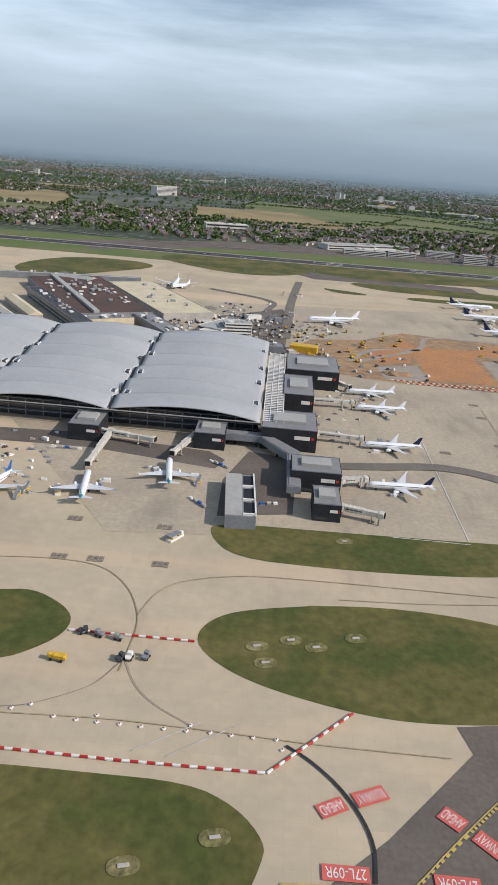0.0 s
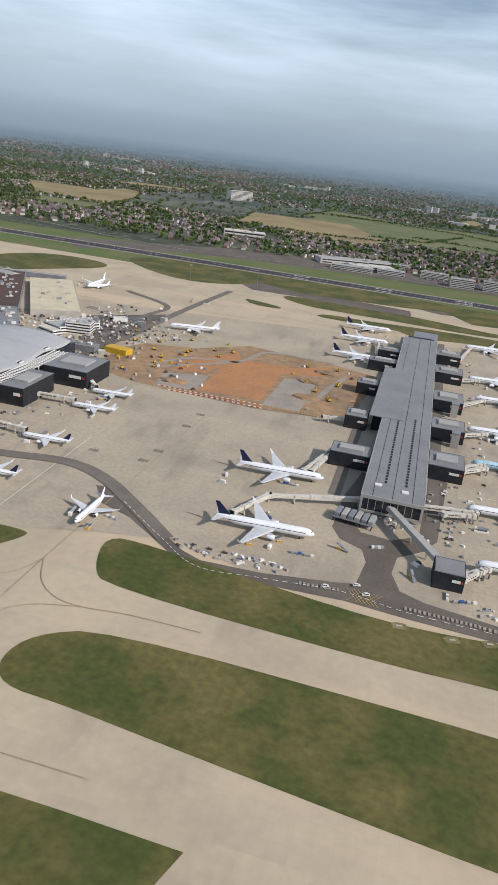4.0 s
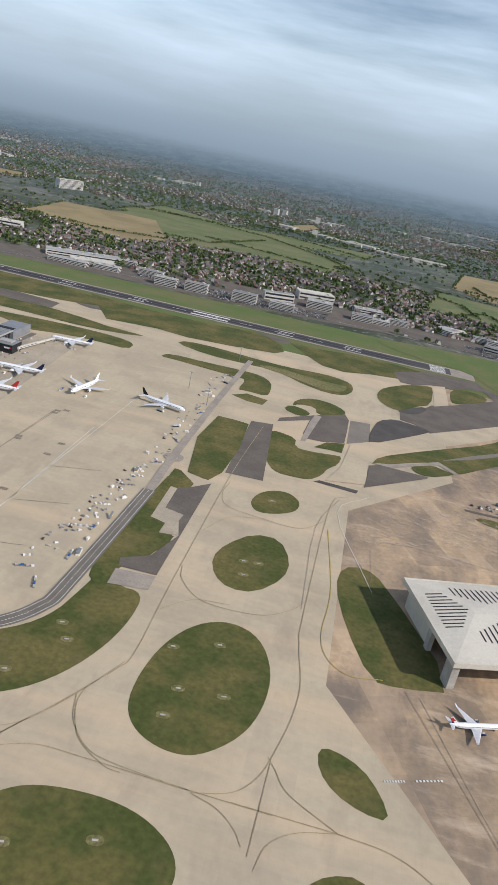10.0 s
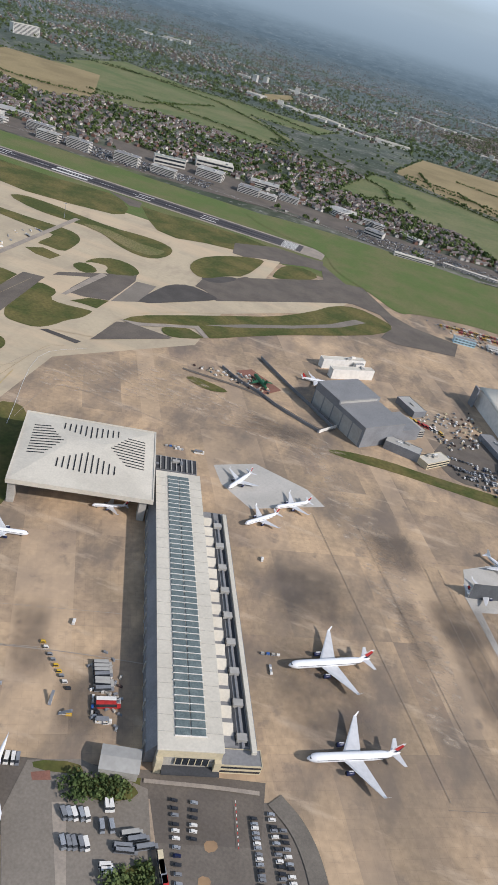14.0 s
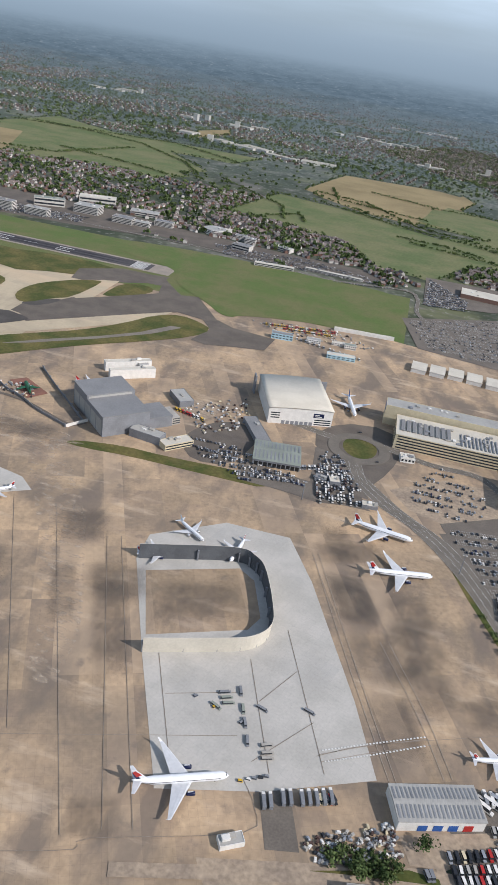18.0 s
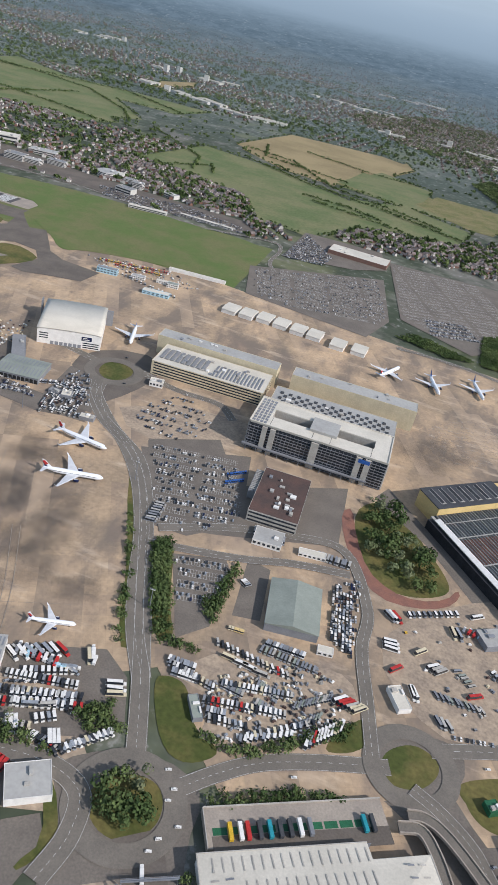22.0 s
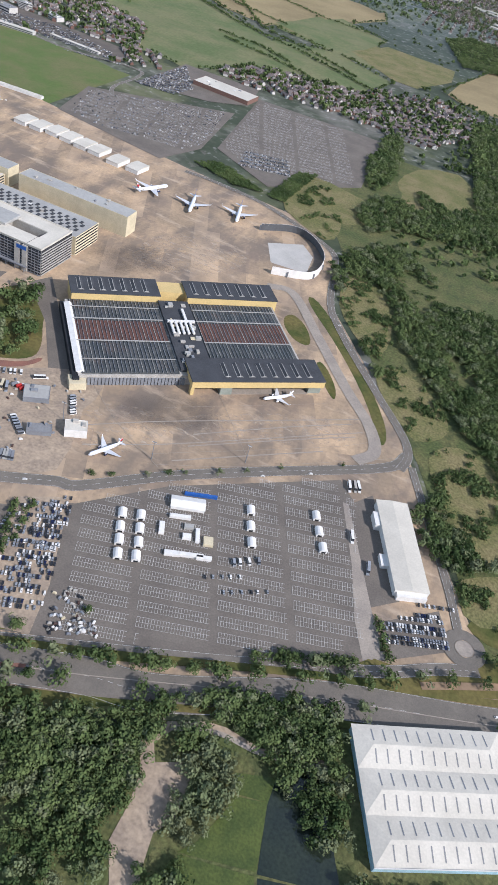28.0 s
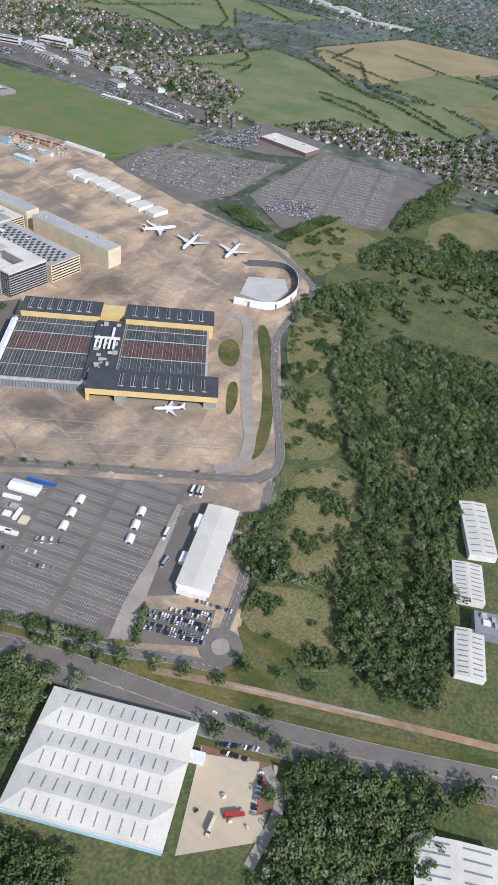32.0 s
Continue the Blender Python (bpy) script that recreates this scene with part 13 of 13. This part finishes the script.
def suburb(x0, y0, x1, y1, cell, keep, seed, row_gap=42.0, house_gap=11.5, tree_rate=0.5, poly=None):
    """Rows of houses, cell by cell in their own direction, with garden trees between the rows."""
    r = random.Random(seed)
    houses, trees = [], []
    cx = x0
    while cx < x1:
        cy = y0
        while cy < y1:
            ang = r.uniform(0, math.pi)
            town = r.random() < keep
            c, s = math.cos(ang), math.sin(ang)
            if town:
                k = -cell * 0.5
                while k < cell * 0.5:
                    i = -cell * 0.5
                    while i < cell * 0.5:
                        x, y = cx + cell / 2 + i * c - k * s, cy + cell / 2 + i * s + k * c
                        if r.random() < 0.86 and free_of_fields(x, y) and (poly is None or within(x, y, poly)):
                            houses.append((x, y, ang + r.choice((0, 0, math.pi / 2)) + r.uniform(-0.05, 0.05), r.uniform(0.8, 1.25)))
                        if r.random() < tree_rate:
                            tx, ty = x - s * row_gap * 0.5 + r.uniform(-6, 6), y + c * row_gap * 0.5 + r.uniform(-6, 6)
                            if free_of_fields(tx, ty) and (poly is None or within(tx, ty, poly)):
                                trees.append((tx, ty))
                        i += house_gap * r.uniform(0.9, 1.5)
                    k += row_gap * r.uniform(0.8, 1.1)
            else:
                for _ in range(int(cell * cell / 620)):
                    x, y = cx + r.uniform(0, cell), cy + r.uniform(0, cell)
                    if free_of_fields(x, y) and (poly is None or within(x, y, poly)):
                        trees.append((x, y))
            cy += cell
        cx += cell
    return houses, trees


def houses_object(name, rows, wall, label):
    """Gabled houses joined into one mesh, walls and roof in two materials."""
    h = np.array(rows, float)
    W, D, H, R = 4.6, 4.0, 5.0, 8.2
    base = np.array([(-W, -D, 0), (W, -D, 0), (W, D, 0), (-W, D, 0), (-W, -D, H), (W, -D, H), (W, D, H), (-W, D, H), (-W, 0, R), (W, 0, R), (-W - 0.4, -D - 0.5, H - 0.5), (W + 0.4, -D - 0.5, H - 0.5), (W + 0.4, 0, R + 0.15), (-W - 0.4, 0, R + 0.15), (W + 0.4, D + 0.5, H - 0.5), (-W - 0.4, D + 0.5, H - 0.5), (1.2, -0.4, R - 0.8), (2.0, -0.4, R - 0.8), (2.0, 0.4, R + 1.3), (1.2, 0.4, R + 1.3)])
    f4 = np.array([(0, 1, 5, 4), (2, 3, 7, 6), (1, 2, 6, 5), (3, 0, 4, 7), (5, 6, 9, 9), (7, 4, 8, 8), (10, 11, 12, 13), (13, 12, 14, 15), (16, 17, 18, 19)])
    c, s, z = np.cos(h[:, 2]), np.sin(h[:, 2]), h[:, 3]
    v = np.empty((len(h), len(base), 3))
    v[..., 0] = h[:, 0, None] + (base[None, :, 0] * c[:, None] - base[None, :, 1] * s[:, None]) * z[:, None]
    v[..., 1] = h[:, 1, None] + (base[None, :, 0] * s[:, None] + base[None, :, 1] * c[:, None]) * z[:, None]
    v[..., 2] = base[None, :, 2] * z[:, None] * 0.95
    faces, mats = [], []
    for i in range(len(h)):
        o = i * len(base)
        for k, f in enumerate(f4):
            faces.append(tuple(int(o + q) for q in (f if f[2] != f[3] else f[:3])))
            mats.append(1 if 6 <= k <= 7 else 0)
    me = bpy.data.meshes.new(name)
    me.from_pydata(v.reshape(-1, 3).tolist(), [], faces)
    me.materials.append(M[wall])
    me.materials.append(M["tileroof"])
    me.polygons.foreach_set("material_index", mats)
    return tagged(new(name, me), label, "houses", kind="stuff")


all_h, all_t = [], []
for args in ((-900, 1680, 1500, 2360, 120, 0.85, 1, 36, 10.5, 0.32), (1000, 1660, 1500, 2000, 110, 0.9, 2, 34, 10, 0.3), (-3200, 1750, -900, 3400, 150, 0.55, 3, 40, 11, 0.35)):
    hh, tt = suburb(*args)
    all_h += hh
    all_t += tt
hh, tt = suburb(1500, 1700, 2700, 2500, 100, 0.95, 4, 34, 10, 0.5, [(1643.3, 1830.5), (1690.5, 2120.9), (1845.5, 2087.7), (2173.8, 2300.8), (2319.3, 2216.5), (2266.6, 1965.5), (2104.7, 1836.3), (1801.2, 1901.6)])
all_h += hh
all_t += tt
for poly_, seed_, cell_ in (([(1668, 1842), (1702, 2083), (1808, 2066), (1937, 2060), (1999, 2168), (2227, 2212), (2223, 1875), (2182, 1817), (1977, 1851), (1841, 1824), (1713, 1811)], 14, 90), ([(1247, 4445), (1700, 5400), (2600, 5400), (2506, 3716), (2346, 3522), (2090, 3557), (1884, 3558), (1616, 3869)], 15, 130)):
    hh, tt = suburb(min(p[0] for p in poly_), min(p[1] for p in poly_), max(p[0] for p in poly_), max(p[1] for p in poly_), cell_, 0.97, seed_, 30, 9.5, 0.3, poly_)
    all_h += hh
    all_t += tt
houses_object("town_houses", [h for i, h in enumerate(all_h) if i % 2], "brick", "brick suburban houses with tiled roofs")
houses_object("pale_town_houses", [h for i, h in enumerate(all_h) if i % 2 == 0], "render", "pale rendered suburban houses with tiled roofs")
far_h, far_t = [], []
for args in ((-5200, 3300, 3600, 6600, 260, 0.5, 6, 56, 18, 0.6), (2300, 2400, 4600, 4600, 240, 0.65, 7, 50, 15, 0.5), (-5200, 6600, 4200, 9000, 330, 0.7, 8, 75, 26, 0.55)):
    hh, tt = suburb(*args)
    far_h += hh
    far_t += tt
# the far suburbs thin out towards the haze
thin = random.Random(31)
far_h = [h for h in far_h if thin.uniform(5000, 9000) > h[1]]
far_t = [t for t in far_t if thin.uniform(3600, 8000) > t[1]]
houses_object("far_houses", [h for i, h in enumerate(far_h) if i % 3 == 0], "render", "far pale suburban houses")
houses_object("far_brick_houses", [h for i, h in enumerate(far_h) if i % 3], "brick", "far brick suburban houses")
hedge = []
r_ = random.Random(2)
for f in FIELDS:
    if f[5] not in ("field", "wheat"):
        continue
    for a, b in zip(f[4], f[4][1:] + f[4][:1]):
        d = math.hypot(b[0] - a[0], b[1] - a[1])
        for k in range(int(d / 9)):
            if r_.random() < 0.8:
                s = (k + r_.random()) * 9 / d
                x, y = a[0] + (b[0] - a[0]) * s + r_.uniform(-4, 4), a[1] + (b[1] - a[1]) * s + r_.uniform(-4, 4)
                if not any(o is not f and o[0] < x < o[1] and o[2] < y < o[3] and within(x, y, o[4]) for o in FIELDS):
                    hedge.append((x, y))
for line in ([(1186.3, 2703.6), (1372.1, 2652.5), (1554.0, 2397.4), (1792.2, 2294.0), (1909.7, 2218.2)], [(-114.2, 3139.3), (183.0, 3107.3), (409.8, 3035.3), (686.5, 2768.5), (796.1, 2563.6)], [(135.4, 3339.2), (473.6, 3439.6), (890.0, 3338.1)], [(1494.3, 2203.6), (1639.9, 2187.9), (1747.5, 2128.5)], [(127.9, 2437.6), (310.5, 2485.6), (434.7, 2907.6)], [(1228.0, 2520.9), (1488.7, 2360.3), (1712.2, 2284.7), (2020.0, 2124.1)], [(1541.4, 2152.6), (1700.4, 2112.0), (1824.5, 2066.7)], [(1176.9, 2144.9), (1135.8, 2325.9), (867.6, 2601.6)], [(1366.6, 2907.2), (1617.0, 2818.1), (1809.3, 2818.1)], [(1229.9, 2834.5), (1277.3, 2622.3), (1587.0, 2530.7)], [(1062.8, 2046.0), (1203.1, 2252.9), (1237.5, 2149.5)], [(-157.6, 3077.2), (165.8, 3146.3), (495.7, 3216.9), (832.0, 3014.5)], [(-201.3, 2277.4), (29.9, 2270.7), (207.3, 2346.1)], [(254.9, 2619.5), (560.6, 2539.7), (728.4, 2470.8)]):
    for a, b in zip(line, line[1:]):
        d = math.hypot(b[0] - a[0], b[1] - a[1])
        for k in range(int(d / 6)):
            s = (k + r_.random()) * 6 / d
            hedge.append((a[0] + (b[0] - a[0]) * s + r_.uniform(-3, 3), a[1] + (b[1] - a[1]) * s + r_.uniform(-3, 3)))
land_t = [(x, y) for x, y in ((r_.uniform(-2500, 3000), r_.uniform(1650, 3600)) for _ in range(2300)) if free_of_fields(x, y) and not (1480 < x < 2180 and y < 1830)]
east_t = [(x, y) for x, y in ((r_.uniform(2250, 3600), r_.uniform(750, 2500)) for _ in range(4200)) if free_of_fields(x, y) and not (x < 2700 and y < 1250) and not (1480 < x < 2180 and y < 1830)]
quads_object("suburb_trees", planted(FAR, all_t + land_t + east_t, 0.6, 1.3, 8), "leaf", "garden trees and woods of the suburbs", "trees")
quads_object("field_hedges", planted(FAR, hedge, 0.35, 0.8, 9), "leaf", "hedgerows between fields", "trees")
quads_object("far_trees", planted(DISTANT, far_t[::2], 0.8, 1.4, 10), "leaf", "far trees and woods", "trees")

# ---- the whole place at its one scale ----
for ob in list(scene.objects):
    if ob.parent is None and ob.type in {"MESH", "EMPTY"}:
        ob.matrix_basis = Matrix.Scale(K, 4) @ ob.matrix_basis
